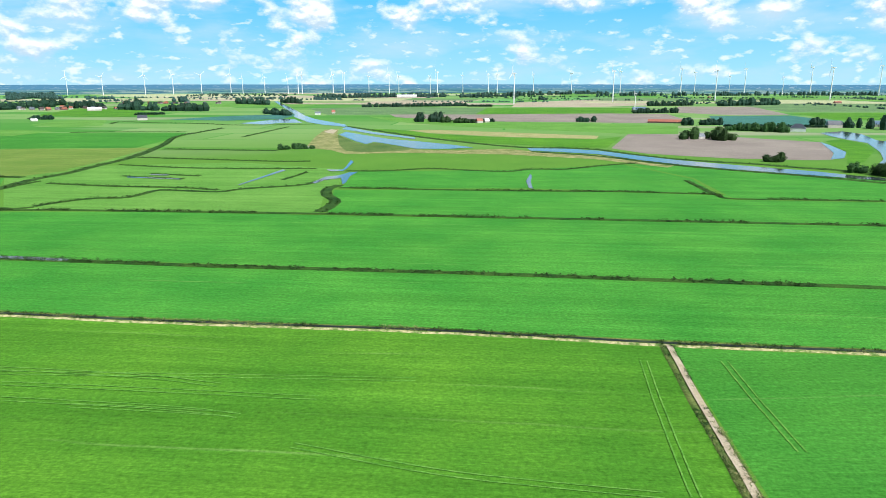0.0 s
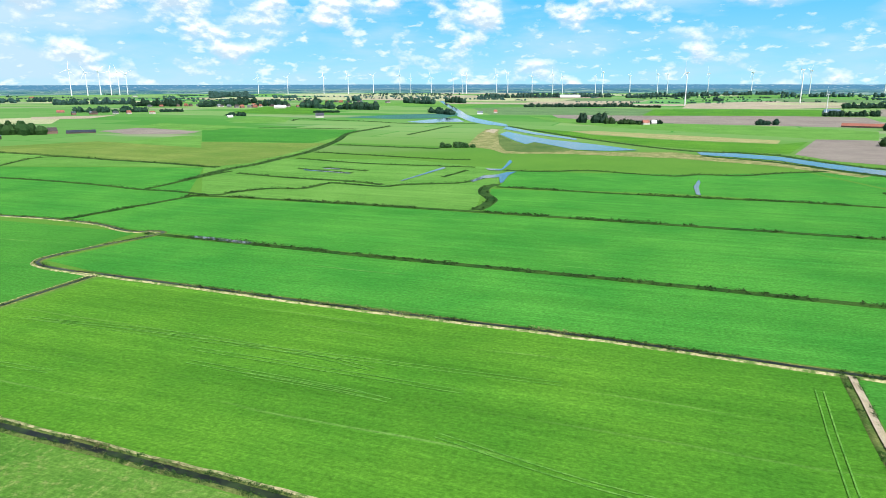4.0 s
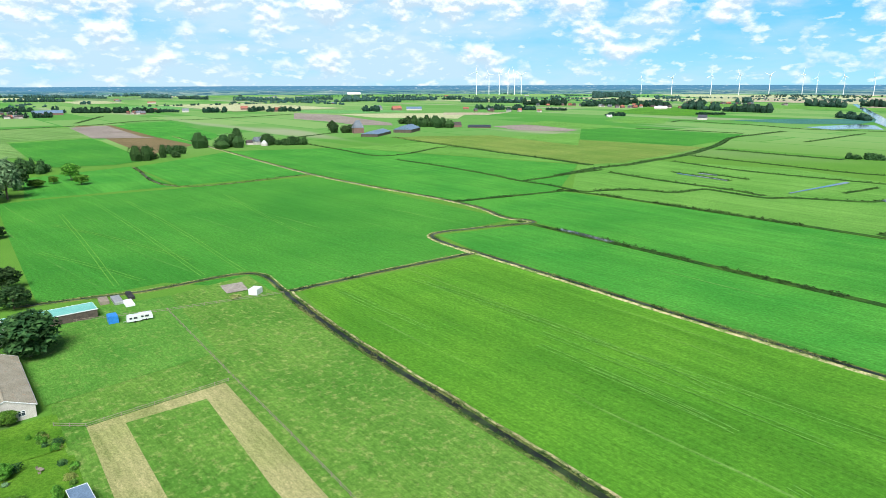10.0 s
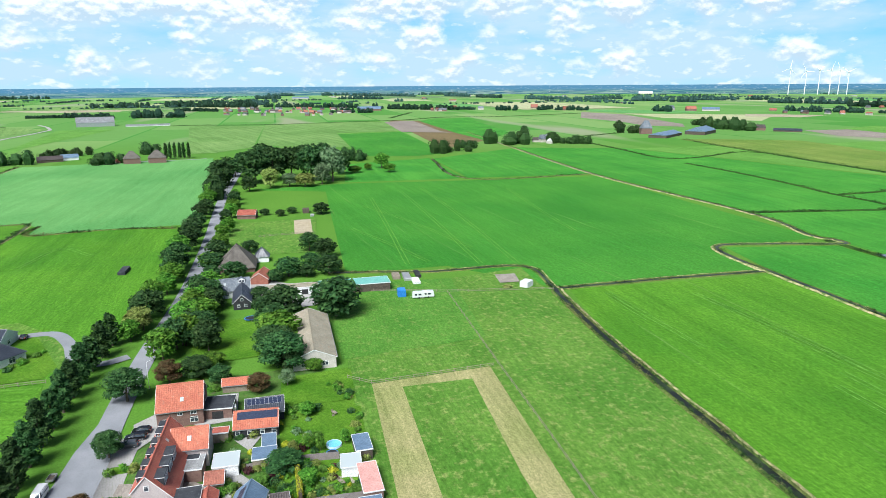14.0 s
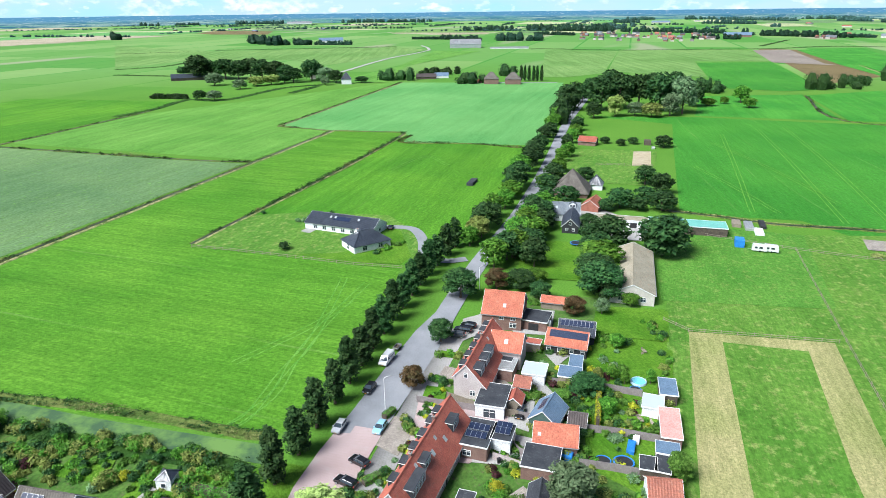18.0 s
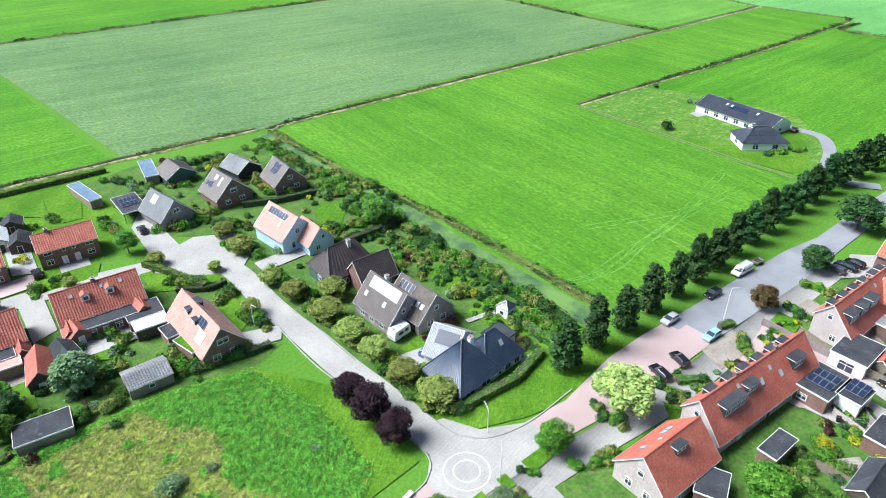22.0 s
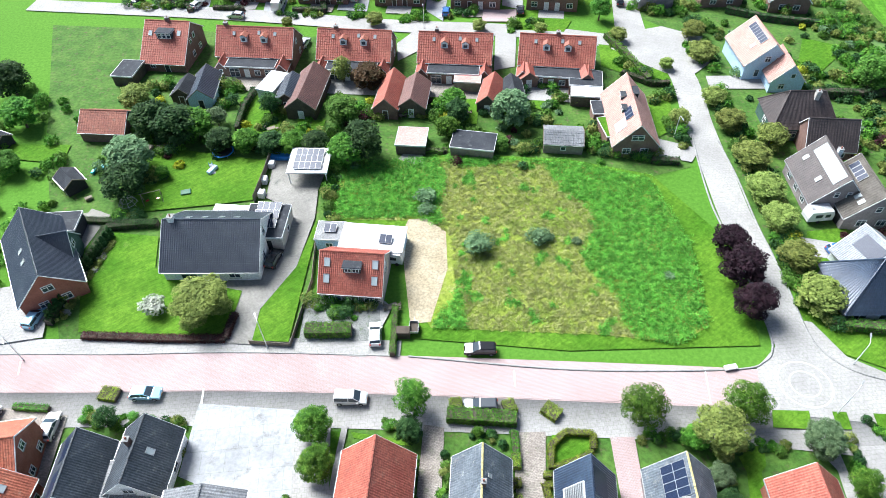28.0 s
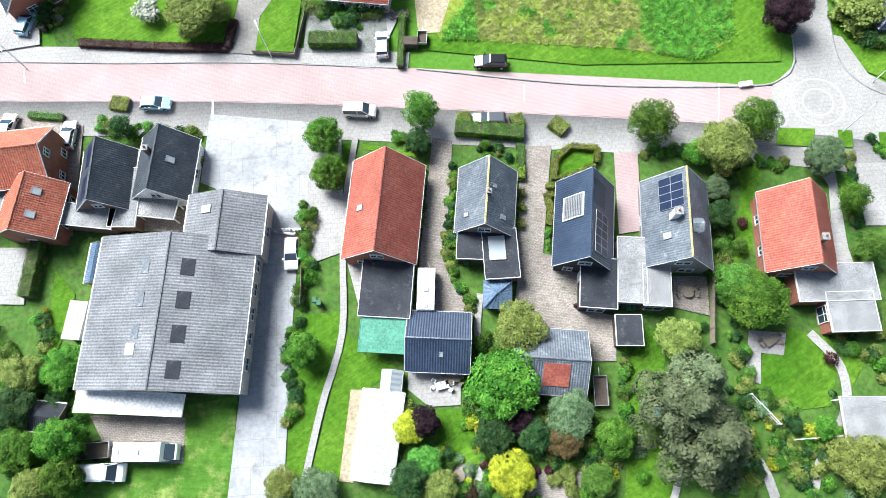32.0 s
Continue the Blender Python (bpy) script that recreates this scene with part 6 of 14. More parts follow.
# ---- overgrown lot ----
slab("field", [(-13, 79), (-12, 93), (9, 94), (30, 90), (44, 84), (50, 70), (50, 55), (48, 47), (21, 49), (-1, 53.5), (1, 57), (5, 67), (4, 74)], 0.17, LAWN, "mown green verge round a vacant lot", "field")
slab("field", [(-12.5, 79), (-11.5, 93), (9, 93), (30, 89), (43, 83), (45, 67), (42, 51), (37, 48.5), (27, 51), (2, 55), (1, 57), (5, 67), (6, 73), (2, 77)], 0.20, WILD, "vacant lot overgrown with weeds and dry grass", "field")
slab("field", [(-1, 56), (-1.5, 74), (0, 77.5), (3, 77.5), (6, 74), (5.5, 66), (2, 56)], 0.23, SAND, "sandy yellow track beside the lot", "path")
slab("field", [(58, 45), (56, 52), (58, 58), (75, 52), (95, 44), (93, 34), (76, 36), (66, 40)], 0.17, LAWN, "mown green corner lawn", "lawn")

# ==== south side of the street ====
house("house", "brick house with a long red tiled gable roof", -6.9, 28.9, -99, 12.7, 8.4, 3.2, 7.6, BRICK_RED, ROOF_RED, group="village houses", right=[("w", -2, 0.9, 1.5, 1.3), ("d", 0.4, 0, 1.0, 2.1), ("w", 2, 0.9, 1.2, 1.3), ("w", 0, 4.1, 1.6, 1.2)], left=[("w", -1.5, 0.9, 1.2, 1.3), ("w", 1.5, 0.9, 1.2, 1.3), ("w", 0, 4.0, 1.1, 1.1)], front=[("w", -3, 0.9, 1.4, 1.2), ("w", 3, 0.9, 1.4, 1.2)], back=[("w", 0, 0.9, 1.4, 1.2)], roof_front=[("sky", 0.5, 3.2)])
flat("extension", "flat bitumen roof behind the red-roofed house", -7.1, 19.3, -8, 5.9, 7.2, 2.8, BRICK_RED, BITUMEN, items=[("front", "w", 0, .9, 1.6, 1.3)])
flat("carport", "carport with a green corrugated roof", -7.8, 13.6, -8, 5.3, 4.0, 2.5, WOOD, TIN_GREEN, "carport", open_front=True, trim=TIN_GREEN)
house("barn", "low barn with slate roof, upper half pale with lichen", -1.4, 12.3, -7, 7.2, 6.4, 2.4, 4.4, BRICK, ROOF_BLUE, "barn", front=[("d", -1.5, 0, 1.8, 2.0), ("w", 1.5, .9, 1.2, 1)], roof_front=[("sky", 0.4, 1.6, .5, .6)])
house("greenhouse", "long white polytunnel greenhouse in a lawn", -9.1, 2.3, -101, 10.0, 4.6, 1.7, 2.6, WHITE_WALL, TIN_WHITE, "greenhouse", over=.1, rib=.9, step=0, ridge_cap=False)
house("greenhouse", "small glass greenhouse beside a fence", -7.2, 8.3, -99, 2.4, 2.2, 1.6, 2.4, PALE_GLASS, PALE_GLASS, "greenhouse", over=.05, rib=.6, step=0, ridge_cap=False)
house("house", "narrow house with a grey slate gable roof and white verge", 5.8, 29.1, -99, 8.3, 6.5, 3.2, 7.0, BRICK, ROOF_GREY, cap=MOSS, group="village houses", right=[("w", 0, 3.6, 1.6, 1.3), ("d", -1.5, 0, .95, 2.1)], left=[("w", -1.5, 0.9, 1.2, 1.3), ("w", 1.5, 0.9, 1.2, 1.3), ("w", 0, 4.0, 1.1, 1.1)], front=[("w", 0, .9, 1.3, 1.2)], back=[("w", 0, .9, 1.3, 1.2)], roof_front=[("sky", 2.5, 3.0, .6, .8)], roof_back=[("sky", -0.8, 1.0, .5, .6), ("sky", 2.6, 2.7, .6, .9)], chim=[(0.5, 0.2, .5)])
flat("extension", "black flat roof with white edge behind a slate-roofed house", 3.6, 23.6, -7, 3.5, 3.3, 2.8, WOOD_DARK, BITUMEN)
flat("extension", "black flat roof with a pale roof light", 6.9, 22.2, -1, 3.9, 5.9, 2.9, BRICK, BITUMEN, sky=[("sky", -0.4, -0.8, 2.0, 3.0)], items=[("front", "w", 0, .3, 2.4, 2.0)])
house("gazebo", "small gazebo with a blue-grey pyramid roof", 6.1, 17.4, -6, 2.7, 2.7, 2.2, 3.2, WOOD, TIN_BLUE, "gazebo", hip=1.3, step=.3)
house("house", "narrow house with glazed dark blue tiles, wall of solar panels", 17.4, 25.0, -100, 10.6, 6.4, 3.2, 7.8, BLACK_BOARD, ROOF_BLUE, group="village houses", right=[("w", -1.6, .9, 1.2, 1.3), ("w", 0, 3.9, 1.6, 1.2)], left=[("w", -1.5, 0.9, 1.2, 1.3), ("w", 1.5, 0.9, 1.2, 1.3), ("w", 0, 4.0, 1.1, 1.1)], front=[("w", 1, .9, 1.3, 1.2)], back=[("w", -1, .9, 1.3, 1.2)], roof_front=[("slats", -1.2, 1.2, 3.0, 3.4)], roof_back=[("solar", 2.0, .9, 5, 2), ("dark", -2.8, .3, 3.0, 3.2)])
flat("extension", "long black flat roof behind the blue-roofed house", 18.1, 17.6, -9, 4.1, 5.8, 2.9, BLACK_BOARD, BITUMEN, items=[("front", "w", 0, .3, 2.0, 2.0), ("left", "d", 1, 0, .95, 2.1)])
house("house", "house with a grey tiled gable roof and mossy ridge", 28.5, 24.1, -97, 10.7, 7.4, 3.2, 7.8, BRICK_GREY, ROOF_GREY, cap=MOSS, group="village houses", right=[("w", 1.2, .9, 1.8, 1.4), ("w", 0, 4.0, 1.8, 1.3), ("d", -1.6, 0, .95, 2.1)], left=[("w", -1.5, 0.9, 1.2, 1.3), ("w", 1.5, 0.9, 1.2, 1.3), ("w", 0, 4.0, 1.1, 1.1)], front=[("w", -1, .9, 1.3, 1.2)], back=[("w", -2, .9, 1.3, 1.2), ("w", 2.5, .9, 1.3, 1.2)], roof_front=[("solar", -2.8, .5, 4, 2), ("sky", 2.4, 2.4)], chim=[(0.2, -1.3, .8, WHITE_WALL)], roof_back=[("dormer", 1.5, 2.5, 1.4, ROOF_GREY)])
flat("extension", "gravel-covered flat roof beside a grey house", 22.3, 18.9, -8, 3.1, 7.8, 2.9, BRICK_GREY, GRAVEL_ROOF)
flat("extension", "gravel-covered flat roof of a garden room", 24.9, 16.8, -8, 3.0, 4.8, 2.85, BRICK_GREY, GRAVEL_ROOF, items=[("front", "w", 0, .2, 2.2, 2.1)])
flat("garden_shed", "dark flat-roofed garden shed", 20.9, 11.8, -5, 2.8, 3.3, 2.4, WOOD_DARK, BITUMEN, "shed")
house("house", "brick house with a weathered red tiled roof", 42.7, 21.9, -96, 9.9, 7.7, 3.2, 7.4, BRICK_RED, ROOF_RED, group="village houses", right=[("w", -1.5, .9, 1.6, 1.3), ("w", 0, 4.0, 1.4, 1.2)], left=[("w", -1.5, 0.9, 1.2, 1.3), ("w", 1.5, 0.9, 1.2, 1.3), ("w", 0, 4.0, 1.1, 1.1)], front=[("w", -2, 1.0, 1.2, 1.2), ("w", 2, 1.0, 1.2, 1.2)], chim=[(2.2, 0.5, .7)])
flat("extension", "pale gravel flat roof of a side wing", 45.8, 15.4, -3, 9.0, 4.2, 2.9, BRICK_RED, GRAVEL_ROOF)
flat("extension", "pale gravel flat roof stepping into the garden", 46.8, 11.8, -3, 5.2, 4.4, 2.85, BRICK_RED, GRAVEL_ROOF, items=[("left", "w", 0, .2, 2.0, 2.1)])
house("barn", "old barn with patched slate and red tile roof", 11.3, 9.0, -9, 8.2, 6.8, 2.4, 4.6, WOOD_DARK, ROOF_GREY, "barn", left=[("w", 0, .9, 1, 1)], trim=WHITE)
Mesh().box(-1.5, -1.4, 0, 1.5, 1.4, .06).ob("roof_patch", ROOF_RED, bpy.data.objects["barn.001"], "patch of red tiles", at=pose(0.6, -1.7, 3.62, 32.9, 0, 0))
house("house", "small house with a dark slate gable roof and white verge", -34.5, 37.2, -97, 8.3, 6.8, 3.0, 6.6, WHITE_WALL, ROOF_SLATE, group="village houses", right=[("w", 0, 3.4, 1.4, 1.2), ("d", 1, 0, 1.0, 2.1)], left=[("w", -1.5, 0.9, 1.2, 1.3), ("w", 1.5, 0.9, 1.2, 1.3), ("w", 0, 4.0, 1.1, 1.1)], back=[("w", 0, .9, 1.4, 1.2)], roof_back=[("sky", -0.2, 1.6)], chim=[(-0.8, -.9, .6)])
flat("porch", "small flat porch roof behind a slate house", -35.5, 31.9, -11, 4.9, 2.3, 2.6, WHITE_WALL, GRAVEL_ROOF, "porch", open_front=True)
house("house", "small house with slate roof, black solar sheets and white verge", -42.0, 36.3, -93, 8.0, 6.3, 3.0, 6.6, BRICK, ROOF_SLATE, group="village houses", right=[("w", 0, 3.4, 1.2, 1.1)], left=[("w", -1.5, 0.9, 1.2, 1.3), ("w", 1.5, 0.9, 1.2, 1.3), ("w", 0, 4.0, 1.1, 1.1)], roof_front=[("dark", -2.2, .6, 3.2, 2.2), ("dark", 2.2, .8, 3.0, 2.2)])
flat("extension", "grey flat roof with white edge", -43.9, 31.5, -11, 6.2, 2.6, 2.7, BRICK, GRAVEL_ROOF)
flat("extension", "long pale flat roof between two houses", -39.4, 33.7, -5, 3.2, 7.7, 2.7, BRICK, GRAVEL_ROOF)
house("house", "red brick house with orange tiled roof and skylights", -50.7, 32.8, -99, 7.1, 7.0, 3.8, 6.6, BRICK_RED, ROOF_ORANGE, group="village houses", back=[("w", 1, 1, 1.2, 1.2), ("w", -2, 1, 1.2, 1.2)], right=[("w", 0, 1, 1.4, 1.2)], roof_back=[("sky", -1.6, 1.2, .9, 1.1), ("sky", 1.4, 1.2, .9, 1.1)])
house("house", "red brick house with an orange tiled gable roof", -53.9, 39.4, 2, 10.5, 7.4, 4.6, 7.4, BRICK_RED, ROOF_ORANGE, group="village houses", right=[("w", -1.6, 1.0, 1.1, 1.2), ("w", 1.6, 1.0, 1.1, 1.2), ("w", 0, 4.6, 1.1, 1.2)], front=[("w", -1, 1, 1.4, 1.2), ("w", 3, 1, 1.4, 1.2)])
terrace([(-60.7, 49.1), (-47.2, 46.0), (-48.9, 39.6), (-60.1, 44.3)], .12, BRICK_PATH, "brick parking place before the houses")
flat("extension", "grey flat roof beside an orange-roofed house", -55.4, 33.9, -9, 5.2, 4.6, 3.2, WHITE_WALL, GRAVEL_ROOF, items=[("front", "w", 1, .3, 2, 2)])
house("workshop", "long grey corrugated workshop with dark roof lights", -32.5, 17.9, -96, 17.8, 18.1, 4.6, 7.0, BRICK_PALE, FIBRE, "workshop", rib=.36, step=0, trim=FIBRE, back=[("w", q, 1.4, 1.6, 1.4) for q in (-6.5, -3.5, -.5, 2.5, 5.5)], right=[("g", 2.5, 0, 3.6, 3.2)], roof_back=[("light", q, 1.7, 2.0, 1.5, BITUMEN, "dirty dark roof light") for q in (-5.0, -1.1, 2.8, 6.8)], roof_front=[("light", q, 2.2, 1.7, 1.0, ROOF_GREY, "dirty dark roof light") for q in (-5.0, -1.1, 2.6)] + [("light", 4.6, 2.4, 1.3, 1.2, PALE_GLASS, "pale roof light")])
house("workshop", "front wing of the grey corrugated workshop", -26.2, 28.3, -96, 7.2, 9.0, 4.5, 6.3, BRICK_PALE, FIBRE, "workshop", rib=.36, step=0, trim=FIBRE, left=[("w", -2, 1.2, 1.6, 1.4), ("w", 2, 1.2, 1.6, 1.4)], back=[("w", 0, 1.2, 1.4, 1.4)], roof_front=[("sky", -1.5, 1.4, 1.0, 1.4), ("sky", 2.4, 1.4, 1.0, 1.4)])
flat("lean_to", "white sheet lean-to behind the workshop", -37.1, 8.0, -7, 12.2, 2.2, 3.0, WOOD_DARK, TIN_WHITE, "lean-to", open_front=True)
shed("blue-grey garden shed with felt roof", -42.9, 25.5, 84, 5.0, 2.0, 1.9, .7, WOOD, TIN_BLUE)
shed("dark garden shed among shrubs", -47.1, 7.3, -10, 3.6, 3.0, 2.0, .9, WOOD_DARK, BITUMEN)
flat("garden_shed", "white glazed lean-to along the workshop", -44.7, 18.4, -9, 1.8, 4.3, 2.2, WHITE_WALL, PALE_GLASS, "shed")
block("water_tank", "pale blue plastic tank", -43.0, 15.7, 10, 1.6, 1.2, 1.3, BLUE_WALL, "tank")
block("water_tank", "pale blue plastic tank on a stand", -44.0, 12.0, 6, 2.2, 1.2, 1.3, BLUE_WALL, "tank")
caravan(-36.1, 2.6, -4, 6.0, "white box van with a blue cab behind the workshop", "box_van", True)
car("van", "white", -40.6, 0.7, -4, "white delivery van parked on grass paving")
trailer(-41.8, 3.2, 0, "grey flat trailer behind the workshop", 1.8, 3.4)
car("hatch", "white", -18.9, 25.0, -92, "white car parked beside a driveway hedge")
caravan(-2.4, 18.7, 84, 5.6, "white caravan parked on a brick drive")
car("estate", "black", 8.5, 50.2, 174, "dark van with a pale roof parked on the grass verge")
car("mini_van", "white", -9.6, 44.3, -7, "white tall car parked on the paving")
car("estate", "grey", 7.4, 41.4, 175, "dark grey estate car with silver roof parked by a hedge")
car("hatch", "light blue", -37.2, 47.9, -5)
car("hatch", "silver", -48.7, 44.2, 86)
car("hatch", "white", -57.2, 46.1, 80)
terrace([(-16.6, 60.6), (-5.4, 59.6), (-5.2, 53.4), (-17.2, 54.4)], .26, GRAVEL, "grey gravel front garden with plants")
thicket(-15.5, 59.8, -9, 58.2, 7, .4, .9, .8, [LEAF, LEAF_DARK, LEAF_GREY], 970)
car("hatch", "white", -6.1, 54.3, 88)
car("estate", "light blue", -56.5, 62.9, 75)
trailer(-0.5, 54.8, 84, "small dark trailer beside a sandy track", 1.3, 2.0)
block("container", "small brown storage box beside a trailer", -2.1, 54.3, 84, 1.4, 2.0, 1.3, WOOD_DARK, "box")
trailer(16.9, 5.3, 86, "wooden open trailer beside a barn", 1.6, 3.4)
# gardens and drives
slab("garden_ground", [(-75, 47), (-30, 44.5), (-16, 42), (18, 37.5), (40, 33.5), (58, 29), (72, 24), (70, -14), (-75, -14)], 0.06, GARDEN, "dark garden soil under shrubs", "ground")
terrace([(-16.8, 42.1), (-12.3, 41.3), (-12.3, 24.3), (-10.6, 16.5), (-4.4, 15.7), (-3.5, 23.5), (-12.3, 25.0), (-17.1, 23.6)], .10, PAVING, "paved yard beside the red-roofed house")
lawn([(-9.7, 39.8), (-2.6, 37.9), (-1.9, 37.0), (-9.3, 38.9)])
lawn([(-14.9, 40.7), (-10.8, 39.9), (-12.4, 25.4), (-15.1, 24.5)])
lawn([(-18.9, 17.2), (-12.7, 17.3), (-18.5, -3.8), (-20.1, -3.7)])
lawn([(-12.6, 14.6), (-6.8, 10.0), (-10.3, 7.6), (-13.6, -2.8), (-17.5, -2.6)])
path([(-10.4, 40.7), (-11.8, 33.1), (-12.6, 24.7), (-13.0, 14.6), (-15.7, 6.1), (-18.1, -3.1)], .8, PAVING, .2)
terrace([(-12.2, 7.8), (-10.0, 7.6), (-12.3, -2.6), (-13.9, -2.3)], .14, SAND, "bare sandy strip beside the greenhouse")
terrace([(-0.2, 39.8), (2.4, 39.1), (0.4, 24.3), (2.5, 15.4), (-4.0, 16.0), (-2.8, 24.6)], .12, BRICK_PATH, "brick driveway between houses")
terrace([(-5.3, 9.8), (0.9, 9.1), (0.6, 5.0), (-3.1, 5.1), (-5.5, 7.3)], .12, PAVING, "grey paved terrace with garden furniture")
lawn([(-2.1, 4.7), (1.8, 4.4), (3.1, 0.8), (2.3, -1.7), (-1.6, -1.3), (-2.4, 0.6)])
path([(4.1, 18.1), (3.3, 12.6), (4.2, 5.8), (2.1, 3.4), (3.0, -0.4), (1.8, -3.4)], .8)
slab("terrace", [(-0.3 + 2.0 * math.cos(a * .524), -2.8 + 2.0 * math.sin(a * .524)) for a in range(12)], .16, BRICK_PATH, "round brick terrace", "paving")
terrace([(11.2, 37.5), (15.3, 37.2), (12.4, 22.6), (17.1, 20.7), (16.3, 15.0), (20.2, 14.0), (19.4, 8.6), (16.4, 8.8), (16.6, 12.2), (7.4, 13.3), (8.8, 19.2)], .12, BRICK_PATH, "worn brick courtyard and drive")
terrace([(23.3, 35.6), (26.4, 35.3), (25.1, 24.5), (22.2, 24.3)], .12, RED_ROAD, "pale pink brick drive")
lawn([(16.0, 36.7), (21.1, 36.2), (20.7, 33.4), (17.3, 32.9), (15.0, 32.3)])
hedge([(15.0, 32.2), (15.5, 35.1), (17.7, 36.7), (21.2, 36.1), (20.7, 34.1)], .8, 1.0, LEAF_BOX, "low box hedge round a front lawn")
hedge([(15.4, 32.4), (18.1, 33.0), (20.6, 33.9)], .6, .8, LEAF_BOX, "low box hedge round a front lawn")
hedge([(13.8, 31.4), (15.3, 31.3)], .8, .9, LEAF_BOX, "clipped box cube by the path")
hedge([(13.7, 30.2), (15.1, 30.1)], .8, .9, LEAF_BOX, "clipped box cube by the path")
hedge([(9.9, 30.8), (11.0, 30.7)], 1.1, 1.1, LEAF_BOX, "clipped box cube by the path")
hedge([(9.7, 28.9), (10.8, 28.8)], 1.1, 1.1, LEAF_BOX, "clipped box cube by the path")
hedge([(9.5, 26.6), (10.5, 26.5)], 1.1, 1.1, LEAF_BOX, "clipped box cube by the path")
hedge([(10.3, 33.9), (11.4, 33.8)], 1.1, 1.1, LEAF_BOX, "clipped box cube by the path")
hedge([(10.2, 33.1), (11.3, 33.0)], 1.1, 1.1, LEAF_BOX, "clipped box cube by the path")
hedge([(2.9, 40.6), (11.8, 39.0)], 1.9, 1.6, LEAF, "wide clipped hedge along the pavement")
hedge([(4.2, 42.8), (4.2, 41.3)], 1.6, 1.2, LEAF_BOX, "short clipped hedge beside a parked car")
hedge([(10.4, 40.8), (12.0, 41.2)], 1.8, 1.2, LEAF_BOX, "short clipped hedge beside a parked car")
hedge([(15.7, 40.6), (17.4, 39.0)], 2.0, 1.0, LEAF_BOX, "small clipped hedge in the pavement")
hedge([(-43.5, 48.8), (-41.0, 48.2)], 2.0, .9, LEAF_BOX, "small clipped hedge in the pavement")
hedge([(-54.7, 47.9), (-49.8, 47.1)], .9, .9, LEAF_FRESH, "low clipped hedge by a parking place")
hedge([(11.2, 37.5), (10.8, 32.7)], 1.0, 1.0, LEAF, "clipped hedge along the drive")
hedge([(-51.8, 22.1), (-50.9, 30.2)], 1.6, 1.8, LEAF_FRESH, "tall clipped hedge between gardens")
hedge([(13.7, 30.5), (14.1, 27.7), (13.5, 26.2)], .8, .8, LEAF_BOX, "curved low box hedge by a path")
lawn([(-49.0, 25.5), (-46.2, 22.3), (-46.6, 18.8), (-48.2, 14.0), (-49.3, 15.2)])
terrace([(-56.6, 29.2), (-52.2, 28.8), (-52.5, 21.4), (-55.7, 21.7)], .12, PAVING, "paved terrace with toys")
terrace([(-55.8, 47.4), (-47.2, 45.7), (-47.2, 29.9), (-50.6, 31.0), (-49.7, 39.6)], .11, BRICK_PATH, "brick parking place")
terrace([(-40.0, 36.4), (-32.8, 34.1), (-32.6, 29.4), (-40.0, 30.0)], .11, BRICK_PATH, "shaded yard between buildings")
terrace([(-43.1, 7.3), (-31.7, 6.1), (-31.8, 1.0), (-40.0, 1.7)], .13, BRICK_PATH, "stained concrete yard behind the workshop")
lawn([(-32.1, 7.4), (-25.7, 8.2), (-26.2, -3.2), (-44.3, -1.8), (-40.0, 1.7), (-31.8, 1.0)], .11, PASTURE, "grass paving behind the workshop")
lawn([(22.1, 12.8), (26.0, 11.4), (24.0, 4.3), (24.1, -4.5), (23.3, -7.0), (18.0, -6.5)])
lawn([(38.2, 33.9), (42.5, 33.5), (41.4, 30.0), (40.5, 29.3), (38.3, 21.1), (35.3, 18.4), (38.7, 29.4)])
lawn([(36.9, 8.5), (40.8, 10.9), (44.5, 9.2), (45.0, 5.9), (43.2, 1.5), (39.9, 1.4), (35.5, 4.0)])
lawn([(44.0, 10.0), (47.1, 9.0), (48.4, 6.2), (45.4, 2.6)])
path([(42.7, 10.1), (45.1, 6.5), (45.3, 3.2), (44.1, 0.1), (41.4, -2.8), (39.7, -5.7), (38.5, -8.1)], 1.1, PAVING, .2)
path([(33.1, -2.8), (34.1, -5.3), (34.5, -7.8)], 1.1, PAVING, .2)
path([(24.4, -4.5), (23.7, -6.3), (22.8, -8.0)], .8, PAVING, .2)
terrace([(35.7, 11.0), (40.0, 10.3), (39.1, 7.7), (36.5, 8.2), (35.7, 4.6), (33.9, 5.4)], .14, PAVING, "stone terrace with wooden loungers")
terrace([(47.5, 34.1), (51.4, 33.8), (50.0, 20.1), (50.2, 17.9), (47.8, 18.1), (49.7, 28.5)], .12, PAVING, "light grey paved house drive")
terrace([(53.7, 31.3), (57.9, 30.9), (55.5, 22.6), (52.9, 22.8)], .12, PAVING, "light grey paved house drive")
terrace([(27.9, 18.3), (32.0, 18.0), (31.4, 13.1), (27.2, 14.5)], .12, BRICK_PATH, "paved back terrace with toys")
lawn([(45.2, 37.1), (49.9, 36.5), (49.1, 34.0), (44.3, 34.7)], .3, LAWN, "small lawn in the pavement")
lawn([(52.8, 36.1), (54.6, 35.8), (54.1, 33.4), (52.3, 33.7)], .3, LAWN, "small lawn in the pavement")
lawn([(57.9, 35.3), (62.8, 34.5), (62.1, 32.2), (57.4, 32.7)], .3, LAWN, "small lawn in the pavement")
terrace([(7.3, -2.6), (13.7, -3.4), (12.9, -6.2), (7.0, -5.7)], .13, BRICK_PATH, "reddish gravel seat in the garden")
